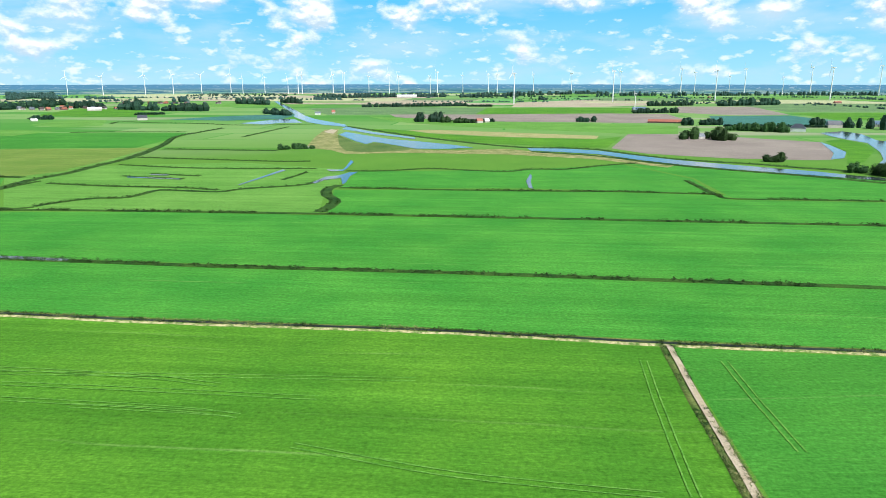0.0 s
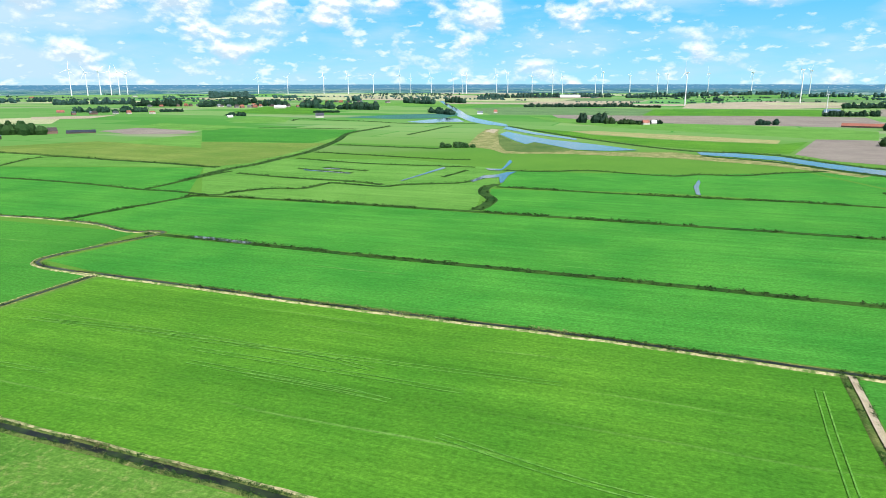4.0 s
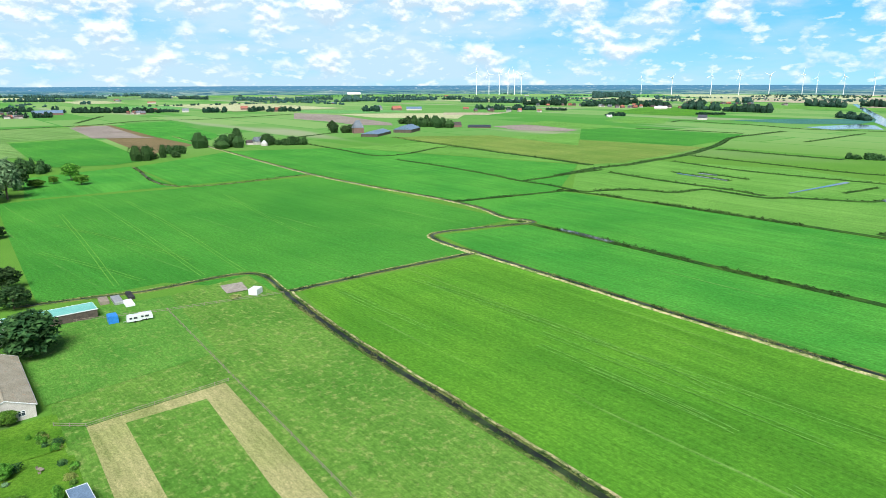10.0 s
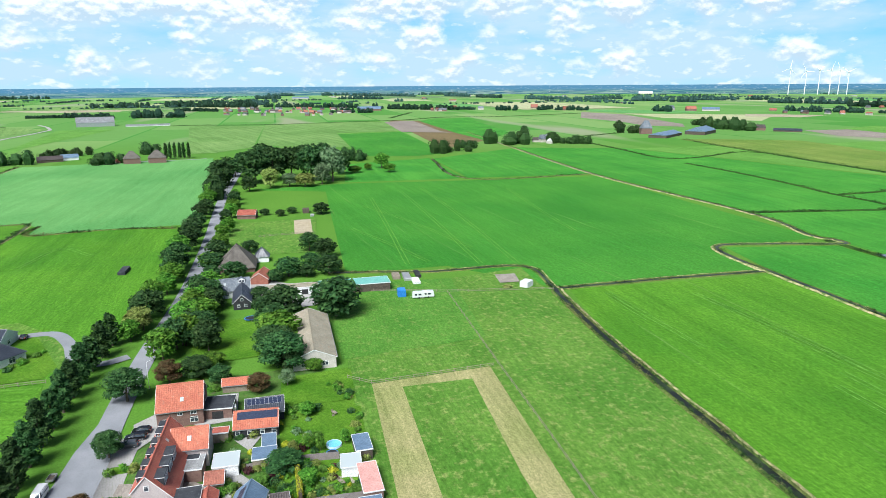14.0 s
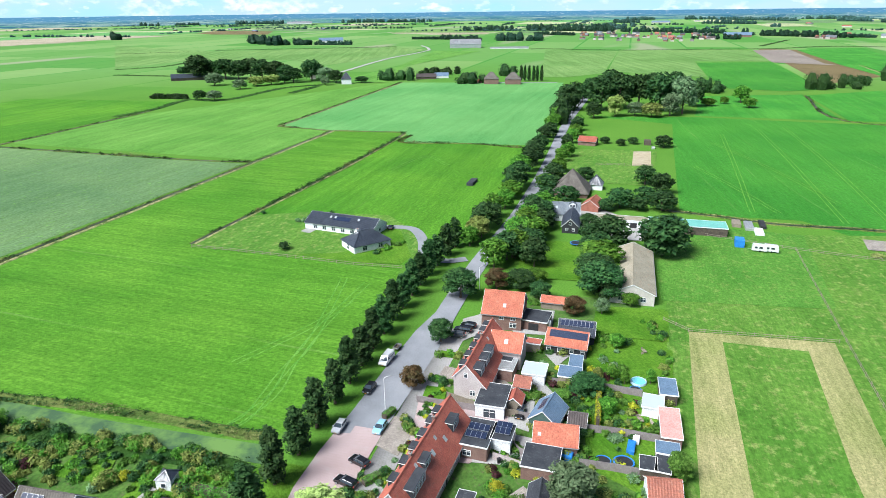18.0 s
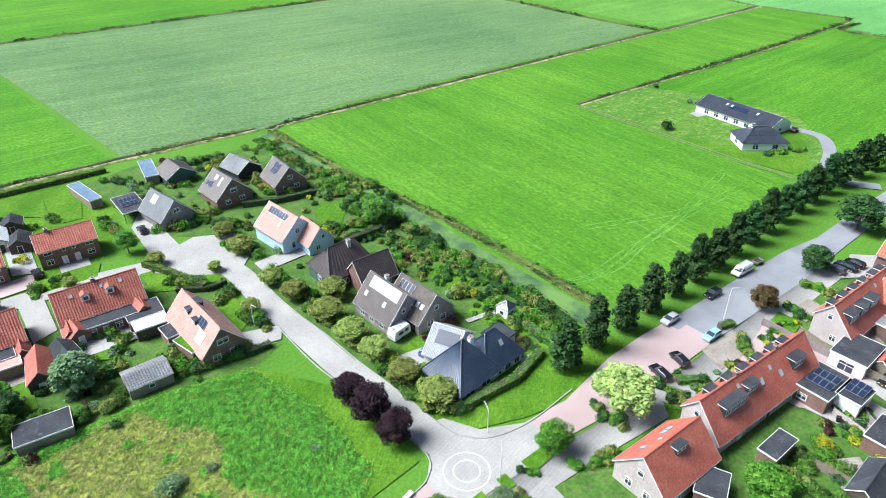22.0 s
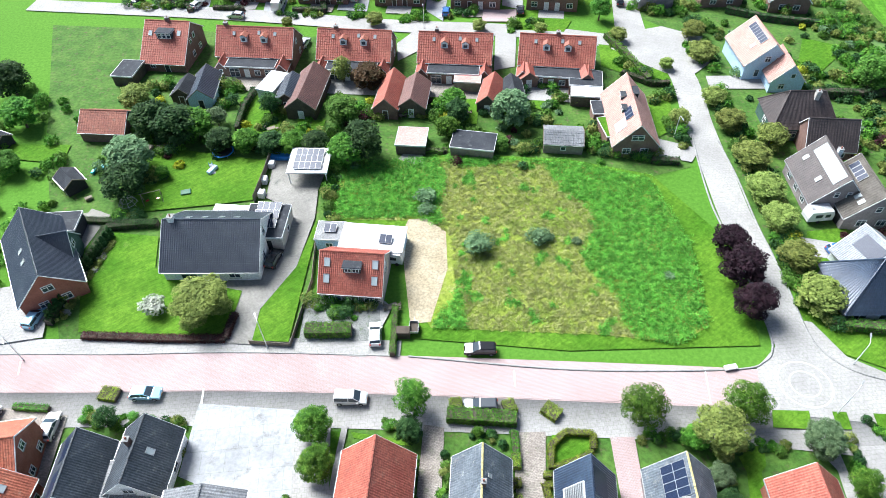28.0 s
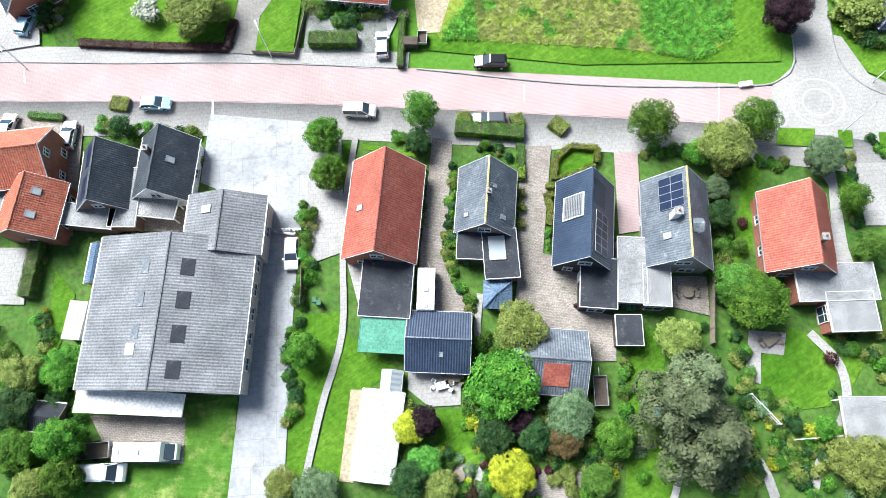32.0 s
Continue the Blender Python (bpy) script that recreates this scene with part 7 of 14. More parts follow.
# trees and shrubs of the south gardens
tree("oval", -1.4, 42.1, 6.5, 2.6, LEAF, "leafy green broadleaf garden tree")
tree("oval", 27.8, 37.8, 6.5, 2.9, LEAF, "leafy green broadleaf garden tree")
tree("broad", 36.1, 33.5, 7, 3.4, LEAF_OLIVE, "olive-green broadleaf garden tree")
tree("oval", 40.7, 36.8, 7, 3.0, LEAF, "leafy green broadleaf garden tree")
tree("broad", -14.1, 39.8, 6, 2.4, LEAF, "leafy green broadleaf garden tree")
tree("broad", -13.5, 34.6, 6, 2.4, LEAF, "leafy green broadleaf garden tree")
tree("broad", 5.5, 6.7, 7, 4.2, LEAF, "leafy green broadleaf garden tree")
tree("broad", 12.8, 2.8, 5, 2.8, LEAF_GREY, "grey-green broadleaf garden tree")
tree("broad", 17.4, -0.0, 5, 2.2, LEAF, "leafy green broadleaf garden tree")
tree("cone", 24.3, 2.5, 13, 5.2, LEAF_SPRUCE, "tall brownish-green garden conifer")
tree("cone", 26.7, -1.1, 12, 5.5, LEAF_SPRUCE, "tall brownish-green garden conifer")
tree("cone", 26.7, 5.4, 11, 4.2, LEAF_SPRUCE, "tall brownish-green garden conifer")
tree("broad", 5.5, -2.9, 4, 2.6, LEAF_YELLOW, "bright yellow-leaved garden tree")
tree("broad", -5.4, 2.9, 4, 1.9, LEAF_YELLOW, "bright yellow-leaved garden tree")
tree("broad", -3.6, 3.4, 4.5, 1.8, LEAF_PURPLE, "dark purple-leaved garden tree")
tree("broad", -4.1, -1.1, 4, 2.0, LEAF_FRESH, "fresh green broadleaf garden tree")
tree("broad", -5.7, -2.7, 5, 2.2, LEAF_DARK, "dark green broadleaf garden tree")
tree("broad", -2.7, -3.8, 4, 2.2, LEAF_OLIVE, "olive-green broadleaf garden tree")
tree("broad", 36.0, 14.0, 6, 3.6, LEAF, "leafy green broadleaf garden tree")
tree("broad", 34.1, 16.4, 5, 2.4, LEAF_FRESH, "fresh green broadleaf garden tree")
tree("broad", 8.1, 13.0, 6, 3.0, LEAF_OLIVE, "olive-green broadleaf garden tree")
tree("oval", -40.9, 44.0, 4, 1.6, LEAF_DARK, "dark green broadleaf garden tree")
tree("broad", 48.7, 31.6, 5, 2.6, LEAF_GREY, "grey-green broadleaf garden tree")
tree("oval", 50.7, 25.7, 5, 1.9, LEAF, "leafy green broadleaf garden tree")
tree("oval", 50.9, 19.2, 5, 2.2, LEAF_FRESH, "fresh green broadleaf garden tree")
tree("broad", 43.5, -4.7, 5, 3.2, LEAF_OLIVE, "olive-green broadleaf garden tree")
tree("broad", 41.1, -0.8, 3, 1.4, LEAF, "leafy green broadleaf garden tree")
tree("broad", 26.2, 10.3, 5, 2.6, LEAF_OLIVE, "olive-green broadleaf garden tree")
tree("broad", -16.1, -3.1, 4, 2.4, LEAF_GREY, "grey-green broadleaf garden tree")
tree("broad", -20.1, -2.0, 3, 1.8, LEAF_OLIVE, "olive-green broadleaf garden tree")
tree("broad", -45.1, 12.8, 5, 2.8, LEAF, "leafy green broadleaf garden tree")
tree("broad", -44.3, 4.5, 7, 2.6, LEAF, "leafy green broadleaf garden tree")
tree("broad", -43.9, 0.8, 6, 2.4, LEAF, "leafy green broadleaf garden tree")
tree("broad", -50.0, 12.5, 5, 2.4, LEAF_OLIVE, "olive-green broadleaf garden tree")
tree("broad", -50.6, 8.7, 5, 2.6, LEAF_DARK, "dark green broadleaf garden tree")
tree("broad", -50.3, 3.7, 5, 2.6, LEAF, "leafy green broadleaf garden tree")
tree("broad", -47.6, -0.1, 5, 2.2, LEAF_OLIVE, "olive-green broadleaf garden tree")
tree("broad", -17.3, 12.5, 5, 2.2, LEAF, "leafy green broadleaf garden tree")
tree("oval", 36.4, 21.2, 2.2, 1.0, LEAF_FRESH, "fresh green broadleaf garden tree")
tree("broad", 15.1, -4.3, 3, 1.8, LEAF_FRESH, "fresh green broadleaf garden tree")
tree("broad", 34.4, 28.5, 4, 1.6, LEAF_GREY, "grey-green broadleaf garden tree")
tree("broad", 34.1, 25.2, 4, 1.8, LEAF_DARK, "dark green broadleaf garden tree")
tree("broad", 33.3, 33.7, 4, 1.8, LEAF, "leafy green broadleaf garden tree")
tree("broad", -2.1, 38.4, 4, 1.8, LEAF_DARK, "dark green broadleaf garden tree")
tree("broad", 11.9, 0.1, 4, 2.0, LEAF_BROWN, "brownish broadleaf garden tree")
tree("broad", 8.5, 1.0, 4, 2.0, LEAF_DARK, "dark green broadleaf garden tree")
tree("broad", 7.1, 2.6, 4, 1.8, LEAF_PURPLE, "dark purple-leaved garden tree")
tree("broad", 4.1, 1.3, 4, 2.2, LEAF_DARK, "dark green broadleaf garden tree")
border(-17.0, 31.9, -17.1, 21.4, 4, 0.7, 1.1, 0.6, seed=1)
thicket(-17.0, 31.9, -17.1, 21.4, 18, 0.5, 1.0, 0.8, seed=2)
border(-17.8, 21.4, -17.9, 18.2, 2, 0.6, 1, 0.5, seed=4)
thicket(-17.8, 21.4, -17.9, 18.2, 7, 0.4, 0.9, 0.7, seed=5)
border(-18.9, 17.2, -19.0, 3.8, 4, 0.6, 1.1, 0.7, seed=7)
thicket(-18.9, 17.2, -19.0, 3.8, 21, 0.4, 1.0, 0.9, seed=8)
border(2.0, 35.1, 0.7, 22.8, 4, 0.5, 0.9, 0.6, seed=10)
thicket(2.0, 35.1, 0.7, 22.8, 18, 0.3, 0.8, 0.8, seed=11)
border(0.3, 22.8, 3.2, 15.4, 3, 0.4, 0.8, 0.5, seed=13)
thicket(0.3, 22.8, 3.2, 15.4, 15, 0.3, 0.7, 0.7, seed=14)
border(-5.9, 40.3, -1.8, 38.3, 2, 0.5, 0.9, 0.5, seed=16)
thicket(-5.9, 40.3, -1.8, 38.3, 7, 0.3, 0.8, 0.7, seed=17)
border(-2.0, 35.4, -2.6, 27.6, 2, 0.5, 0.9, 0.3, seed=19)
thicket(-2.0, 35.4, -2.6, 27.6, 9, 0.3, 0.8, 0.4, seed=20)
border(4.8, 37.3, 10.8, 36.7, 2, 0.5, 0.9, 0.6, seed=22)
thicket(4.8, 37.3, 10.8, 36.7, 10, 0.3, 0.8, 0.8, seed=23)
border(27.3, 35.3, 33.1, 34.3, 2, 0.5, 1, 0.6, seed=25)
thicket(27.3, 35.3, 33.1, 34.3, 12, 0.3, 0.9, 0.8, seed=26)
border(36.3, 32.0, 34.2, 18.5, 4, 0.6, 1.2, 0.7, seed=28)
thicket(36.3, 32.0, 34.2, 18.5, 21, 0.4, 1.1, 0.9, seed=29)
border(33.2, 18.6, 34.4, 12.8, 2, 0.6, 1.2, 0.8, seed=31)
thicket(33.2, 18.6, 34.4, 12.8, 10, 0.4, 1.1, 1.0, seed=32)
border(20.8, 11.2, 18.2, -2.8, 6, 0.5, 0.9, 0.5, seed=34)
thicket(20.8, 11.2, 18.2, -2.8, 27, 0.3, 0.8, 0.7, seed=35)
border(26.0, 11.4, 30.1, 11.8, 2, 0.6, 1.1, 0.6, seed=37)
thicket(26.0, 11.4, 30.1, 11.8, 7, 0.4, 1.0, 0.8, seed=38)
border(3.6, 12.6, 5.2, 8.4, 2, 0.5, 1, 0.6, seed=40)
thicket(3.6, 12.6, 5.2, 8.4, 9, 0.3, 0.9, 0.8, seed=41)
border(1.7, 6.7, 4.4, 0.7, 3, 0.6, 1.2, 0.9, seed=43)
thicket(1.7, 6.7, 4.4, 0.7, 13, 0.4, 1.1, 1.2, seed=44)
border(4.2, 4.5, 15.0, 1.1, 4, 0.6, 1.2, 1, seed=46)
thicket(4.2, 4.5, 15.0, 1.1, 21, 0.4, 1.1, 1.3, seed=47)
border(8.5, 1.7, 11.8, -3.0, 3, 0.6, 1.1, 0.9, seed=49)
thicket(8.5, 1.7, 11.8, -3.0, 15, 0.4, 1.0, 1.2, seed=50)
border(15.0, 1.1, 15.3, -5.6, 3, 0.6, 1.1, 0.8, seed=52)
thicket(15.0, 1.1, 15.3, -5.6, 13, 0.4, 1.0, 1.0, seed=53)
border(10.4, -3.5, 16.5, -6.0, 2, 0.6, 1.1, 0.9, seed=55)
thicket(10.4, -3.5, 16.5, -6.0, 12, 0.4, 1.0, 1.2, seed=56)
border(2.7, -3.5, 7.6, -5.3, 2, 0.6, 1.1, 0.8, seed=58)
thicket(2.7, -3.5, 7.6, -5.3, 12, 0.4, 1.0, 1.0, seed=59)
border(33.9, 10.1, 34.2, 2.2, 3, 0.6, 1.1, 0.8, seed=61)
thicket(33.9, 10.1, 34.2, 2.2, 13, 0.4, 1.0, 1.0, seed=62)
border(35.1, 3.4, 40.8, -2.7, 4, 0.5, 1.1, 1, seed=64)
thicket(35.1, 3.4, 40.8, -2.7, 21, 0.3, 1.0, 1.3, seed=65)
border(45.8, 9.1, 50.4, 6.1, 2, 0.5, 1.1, 0.9, seed=67)
thicket(45.8, 9.1, 50.4, 6.1, 10, 0.3, 1.0, 1.2, seed=68)
border(47.8, 11.7, 51.3, 9.4, 2, 0.6, 1.1, 0.6, seed=70)
thicket(47.8, 11.7, 51.3, 9.4, 6, 0.4, 1.0, 0.8, seed=71)
border(35.0, -2.9, 37.9, -6.8, 2, 0.5, 1, 0.9, seed=73)
thicket(35.0, -2.9, 37.9, -6.8, 12, 0.3, 0.9, 1.2, seed=74)
border(41.3, -3.4, 46.4, -8.0, 3, 0.6, 1.2, 1, seed=76)
thicket(41.3, -3.4, 46.4, -8.0, 15, 0.4, 1.1, 1.3, seed=77)
border(53.2, 32.1, 51.0, 18.5, 4, 0.5, 1, 0.6, seed=79)
thicket(53.2, 32.1, 51.0, 18.5, 21, 0.3, 0.9, 0.8, seed=80)
border(37.9, 32.7, 45.1, 32.1, 3, 0.5, 0.9, 0.5, seed=82)
thicket(37.9, 32.7, 45.1, 32.1, 13, 0.3, 0.8, 0.7, seed=83)
border(-39.4, 44.6, -30.9, 42.5, 3, 0.5, 0.9, 0.6, seed=85)
thicket(-39.4, 44.6, -30.9, 42.5, 13, 0.3, 0.8, 0.8, seed=86)
border(-32.0, 42.2, -31.1, 38.8, 2, 0.5, 0.8, 0.4, seed=88)
thicket(-32.0, 42.2, -31.1, 38.8, 6, 0.3, 0.7, 0.5, seed=89)
border(-44.9, 46.4, -40.1, 42.9, 2, 0.6, 1.1, 0.6, seed=91)
thicket(-44.9, 46.4, -40.1, 42.9, 7, 0.4, 1.0, 0.8, seed=92)
border(-50.9, 30.2, -51.2, 25.7, 2, 0.6, 0.9, 0.4, seed=94)
thicket(-50.9, 30.2, -51.2, 25.7, 7, 0.4, 0.8, 0.5, seed=95)
border(-51.2, 19.9, -47.4, 9.9, 3, 0.7, 1.3, 0.9, seed=97)
thicket(-51.2, 19.9, -47.4, 9.9, 15, 0.5, 1.2, 1.2, seed=98)
border(-55.1, 17.4, -50.0, 8.8, 3, 0.7, 1.3, 1, seed=100)
thicket(-55.1, 17.4, -50.0, 8.8, 15, 0.5, 1.2, 1.3, seed=101)
border(-47.4, 9.9, -44.4, -0.5, 4, 0.8, 1.5, 1, seed=103)
thicket(-47.4, 9.9, -44.4, -0.5, 18, 0.6, 1.4, 1.3, seed=104)
border(-53.8, 6.5, -47.6, -1.4, 4, 0.8, 1.4, 1.2, seed=106)
thicket(-53.8, 6.5, -47.6, -1.4, 18, 0.6, 1.3, 1.6, seed=107)
border(-43.5, 28.8, -38.4, 29.1, 2, 0.4, 0.7, 0.3, seed=109)
thicket(-43.5, 28.8, -38.4, 29.1, 12, 0.3, 0.6, 0.4, seed=110)
border(-43.9, 15.8, -42.1, 11.5, 2, 0.6, 1, 0.5, seed=112)
thicket(-43.9, 15.8, -42.1, 11.5, 9, 0.4, 0.9, 0.7, seed=113)
border(32.1, 1.7, 32.9, -6.4, 3, 0.7, 1.2, 0.8, seed=115)
thicket(32.1, 1.7, 32.9, -6.4, 13, 0.5, 1.1, 1.0, seed=116)
border(26.4, -4.1, 32.0, -7.5, 3, 0.7, 1.3, 1, seed=118)
thicket(26.4, -4.1, 32.0, -7.5, 13, 0.5, 1.2, 1.3, seed=119)
border(-6.9, 7.4, -5.8, 4.0, 2, 0.6, 1, 0.5, seed=121)
thicket(-6.9, 7.4, -5.8, 4.0, 6, 0.4, 0.9, 0.7, seed=122)
border(-8.0, 0.4, -7.6, -3.9, 2, 0.6, 1.1, 0.6, seed=124)
thicket(-8.0, 0.4, -7.6, -3.9, 7, 0.4, 1.0, 0.8, seed=125)
border(-2.1, -0.0, -1.2, -4.4, 2, 0.6, 1.1, 0.6, seed=127)
thicket(-2.1, -0.0, -1.2, -4.4, 7, 0.4, 1.0, 0.8, seed=128)
border(13.5, 26.2, 13.4, 22.5, 2, 0.4, 0.6, 0.3, seed=130)
thicket(13.5, 26.2, 13.4, 22.5, 6, 0.3, 0.5, 0.4, seed=131)
border(56.7, 34.3, 58.1, 31.7, 2, 0.5, 0.8, 0.4, seed=133)
thicket(56.7, 34.3, 58.1, 31.7, 4, 0.3, 0.7, 0.5, seed=134)
bush(37.6, 24.4, .8, 1.1, LEAF_RED, "pink flowering shrub beside a house")
bush(15.6, 15.6, .4, .6, LEAF_RED, "red flowering pot plant")
bush(-49.5, 20.3, .6, 1.0, LEAF_YELLOW, "orange-yellow flowering shrub in a border")
table_set(-1.4, 7.4, 10, material=WHITE)
table_set(-0.3, -2.8, 40, material=WOOD, round_top=True)
table_set(29.2, 16.1, 20, material=WOOD, round_top=True)
table_set(-0.2, 8.0, 10, material=WOOD)
table_set(37.8, 9.5, 30, material=WOOD)
bin_(21.1, 15.0)
bin_(21.6, 14.7)
bin_(22.3, 14.7)
bin_(4.2, 22.1)
bin_(2.7, 22.1)
bin_(-34.9, 31.6)
bin_(-16.1, 18.8)
bin_(-15.6, 18.4)
street_lamp(-21.6, 54.0, 110)
street_lamp(-56.1, 55.6, -60)
street_lamp(53.4, 35.8, 40)
fence([(-22.8, 28.6), (-17.7, 28.1)], 1.3, STEEL, 1.2, False, "grey metal gate across the driveway", 4, "gate")
fence([(32.6, 18.6), (30.8, 9.7)], 1.7, WOOD, 1.8, True, "weathered board fence behind the houses")
fence([(3.0, 15.4), (1.9, 9.3)], 1.6, WOOD, 1.8, True, "weathered board fence beside the barn")
fence([(-17.6, 22.9), (-17.8, 18.5)], 1.6, WOOD, 1.8, True, "board fence beside the yard")
fence([(-6.8, 9.7), (-7.5, 6.8)], 1.6, WOOD, 1.8, True, "board fence between gardens")
fence([(33.8, 3.5), (36.3, -0.0)], 1.8, WHITE, 1.4, False, "white wooden garden trellis", 3)
fence([(38.1, -1.8), (44.3, -1.8)], 1.8, WHITE, 1.4, False, "white wooden garden trellis", 3)
flat("pergola", "white timber pergola over a terrace", 46.3, -0.3, -5, 6.6, 4.6, 2.4, WHITE, GRAVEL_ROOF, "pergola", open_front=True)
pool(23.4, 2.4, .75, "round stone garden pond with a rim")
planting([(24, -12), (70, -12), (66, 14), (52, 12), (30, 8)], 70, .4, 1.1, 3)
planting([(-75, -14), (-40, -14), (-42, 10), (-60, 18), (-75, 20)], 80, .5, 1.3, 4)
planting([(-8, -12), (22, -12), (20, 2), (4, 4), (-6, 0)], 60, .4, 1.1, 5)

# ==== north side: vacant lot, terraces and detached houses ====
house("house", "low white house with a large glazed black tiled roof", -30.4, 73.8, -6, 14.9, 12.5, 3.0, 7.4, WHITE_WALL, ROOF_BLACK, group="village houses", over=.5, rib=.34, front=[("w", -3.5, .5, 2.6, 1.9), ("d", 0, 0, 1.1, 2.1), ("w", 3.6, .9, 1.8, 1.3)], right=[("w", -2.5, .9, 1.2, 1.8), ("w", 1, .9, 1.2, 1.8), ("w", 0, 4.4, 1.0, 1.2)], roof_back=[("sky", -4, .8), ("sky", -1.5, .8), ("sky", 1.2, .8), ("sky", 3.6, .8)], chim=[(-6.2, 0, .9, WHITE_WALL)])
flat("garage", "flat-roofed garage covered with solar panels", -23.2, 77.0, -8, 6.6, 7.4, 3.0, BRICK_PALE, BITUMEN, "garage", items=[("front", "g", 0, 0, 3.0, 2.3), ("right", "w", 0, 1, 1, 1)], sky=[("solar", 0, -1.8, 4, 1), ("solar", 0, .3, 4, 1), ("solar", 0, 2.2, 4, 1)])
flat("terrace_cover", "pale blue flat terrace roof", -29.3, 80.6, -11, 6.0, 2.2, 2.5, WHITE, TIN_WHITE, "terrace cover", open_front=True)
flat("carport", "white carport roofed with solar panels", -16.8, 91.6, -7, 6.9, 6.5, 2.9, WHITE, TIN_WHITE, "carport", open_front=True, sky=[("solar", 0, -2.6, 5, 1), ("solar", 0, -.8, 5, 1), ("solar", 0, 1.0, 5, 1)])
block("covered_pile", "pile under a bright blue tarpaulin", -22.2, 96.4, -10, 4.6, 1.6, 1.0, BLUE_TARP, "tarpaulin")
trampoline(-33.6, 98.9, 2.0, "sunken black trampoline in a lawn")
block("water_tank", "white plastic tank by a fence", -25.2, 90.0, 80, 1.3, 1.1, 1.2, WHITE, "tank")
block("water_tank", "white plastic tank by a fence", -25.3, 86.4, 80, 1.3, 1.1, 1.2, WHITE, "tank")
block("water_tank", "white plastic tank by a fence", -24.2, 94.2, 80, 1.3, 1.1, 1.2, WHITE, "tank")
fence([(-24.5, 97.8), (-25.2, 91.8), (-26.5, 84.8)], 1.8, WOOD, 1.8, True, "grey board fence beside the drive")
block("playhouse", "small blue and white play slide on the lawn", -35.0, 94.0, 60, 2.2, .8, .9, BLUE_WALL, "slide")
block("sandbox", "low wooden sandbox on the lawn", -39.0, 87.8, -12, 2.0, 1.6, .3, GREEN_PLASTIC, "sandbox")
block("playhouse", "small wooden playhouse at the lawn edge", -47.6, 100.6, -12, 1.6, 1.4, 1.8, WOOD, "playhouse")
house("house", "brick house with black tiled roof and dark green gable", -57.5, 72.4, -63, 16.4, 9.0, 3.2, 7.5, BRICK_RED, ROOF_BLACK, group="village houses", right=[("w", -1.6, .9, 1.4, 1.3), ("w", 1.6, .9, 1.4, 1.3), ("w", 0, 3.8, 1.6, 1.2)], roof_front=[("sky", 0, 2, .8, 1), ("sky", 2.5, 2, .8, 1)])
house("house", "wing with black tiled roof and dark green gable", -55.6, 74.1, 9, 5.3, 6.0, 3.0, 6.6, GREEN_BOARD, ROOF_BLACK, group="village houses", right=[("w", 0, 3.4, 1.3, 1.2), ("d", -1, 0, .95, 2.1)])
flat("extension", "black flat roof behind a dark house", -57.1, 80.6, -2, 5.7, 4.2, 3.0, BLACK_BOARD, BITUMEN)
shed("black timber shed with felt roof", -59.7, 92.9, -50, 4.6, 3.6, 2.0, 1.1, BLACK_BOARD, BITUMEN)
shed("dark timber shed in a garden", -77.0, 106.7, -30, 3.6, 3.2, 2.0, 1.0, BLACK_BOARD, BITUMEN)
house("barn", "long shed with a red tiled roof between trees", -56.4, 108.7, -10, 9.0, 7.0, 2.6, 5.0, BRICK, ROOF_OLD, "shed")
house("house", "grey house with a red tiled roof, dormer and skylights", -8.7, 64.9, -11, 9.4, 8.6, 3.0, 7.0, PLASTER, ROOF_RED, group="village houses", front=[("w", -2.4, .8, 1.9, 1.3), ("d", .6, 0, 1.0, 2.1), ("w", 2.8, .8, 1.6, 1.3)], right=[("w", 0, 3.6, 1.2, 1.2)], roof_front=[("flat", .2, 3.1, 2.6, 1.2), ("sky", -3.6, 1.0, .9, 1.3), ("sky", -3.6, 3.4, .9, 1.3), ("sky", 3.6, 1.0, .9, 1.3), ("sky", 3.6, 3.4, .9, 1.3)])
flat("garden_room", "white flat-roofed garden building with solar panels", -12.7, 73.9, -10, 4.3, 3.8, 2.6, BLUE_WALL, GRAVEL_ROOF, "garden room", sky=[("solar", 0, -.5, 2, 1)], items=[("front", "w", 0, .9, 1.2, 1.0)])
flat("garden_room", "long white flat-roofed garden building", -5.9, 71.5, -12, 10.0, 5.4, 2.7, BLUE_WALL, TIN_WHITE, "garden room", sky=[("solar", 2.2, -1.2, 2, 1)], items=[("front", "d", -2, 0, .95, 2.0), ("front", "w", 0, .9, 1.4, 1.0)])
caravan(-3.2, 68.7, 165, 4.0, "white camper van beside a garden building", "camper_van", True)
hedge([(-16.2, 55.9), (-9.5, 55.3)], 2.0, 1.7, LEAF, "large clipped hedge in a gravel garden")
terrace([(-16.2, 61.9), (-14.5, 62.4), (-4.5, 60.5), (-3.5, 59.2), (-7.6, 50.9), (-17.2, 52.8)], .13, PAVING, "grey slate gravel front garden")
fence([(-24.1, 54.9), (-18.3, 53.8), (-15.7, 65.6), (-15.3, 76.4)], 1.1, WOOD, 1.8, True, "low grey board fence along a drive")
hedge([(-3.8, 50.6), (-3.0, 59.0)], .9, 1.2, LEAF_FRESH, "narrow green hedge beside a parked car")
terrace([(-27.6, 55.4), (-26.8, 61.1), (-23.4, 70.4), (-19.9, 74.0), (-20.1, 82.2), (-24.6, 85.6), (-23.9, 95.6), (-15.1, 94.5), (-15.8, 79.6), (-18.3, 68.9), (-23.3, 61.0), (-23.9, 54.7)], .24, DRIVE, "broad grey driveway beside the black-roofed house")
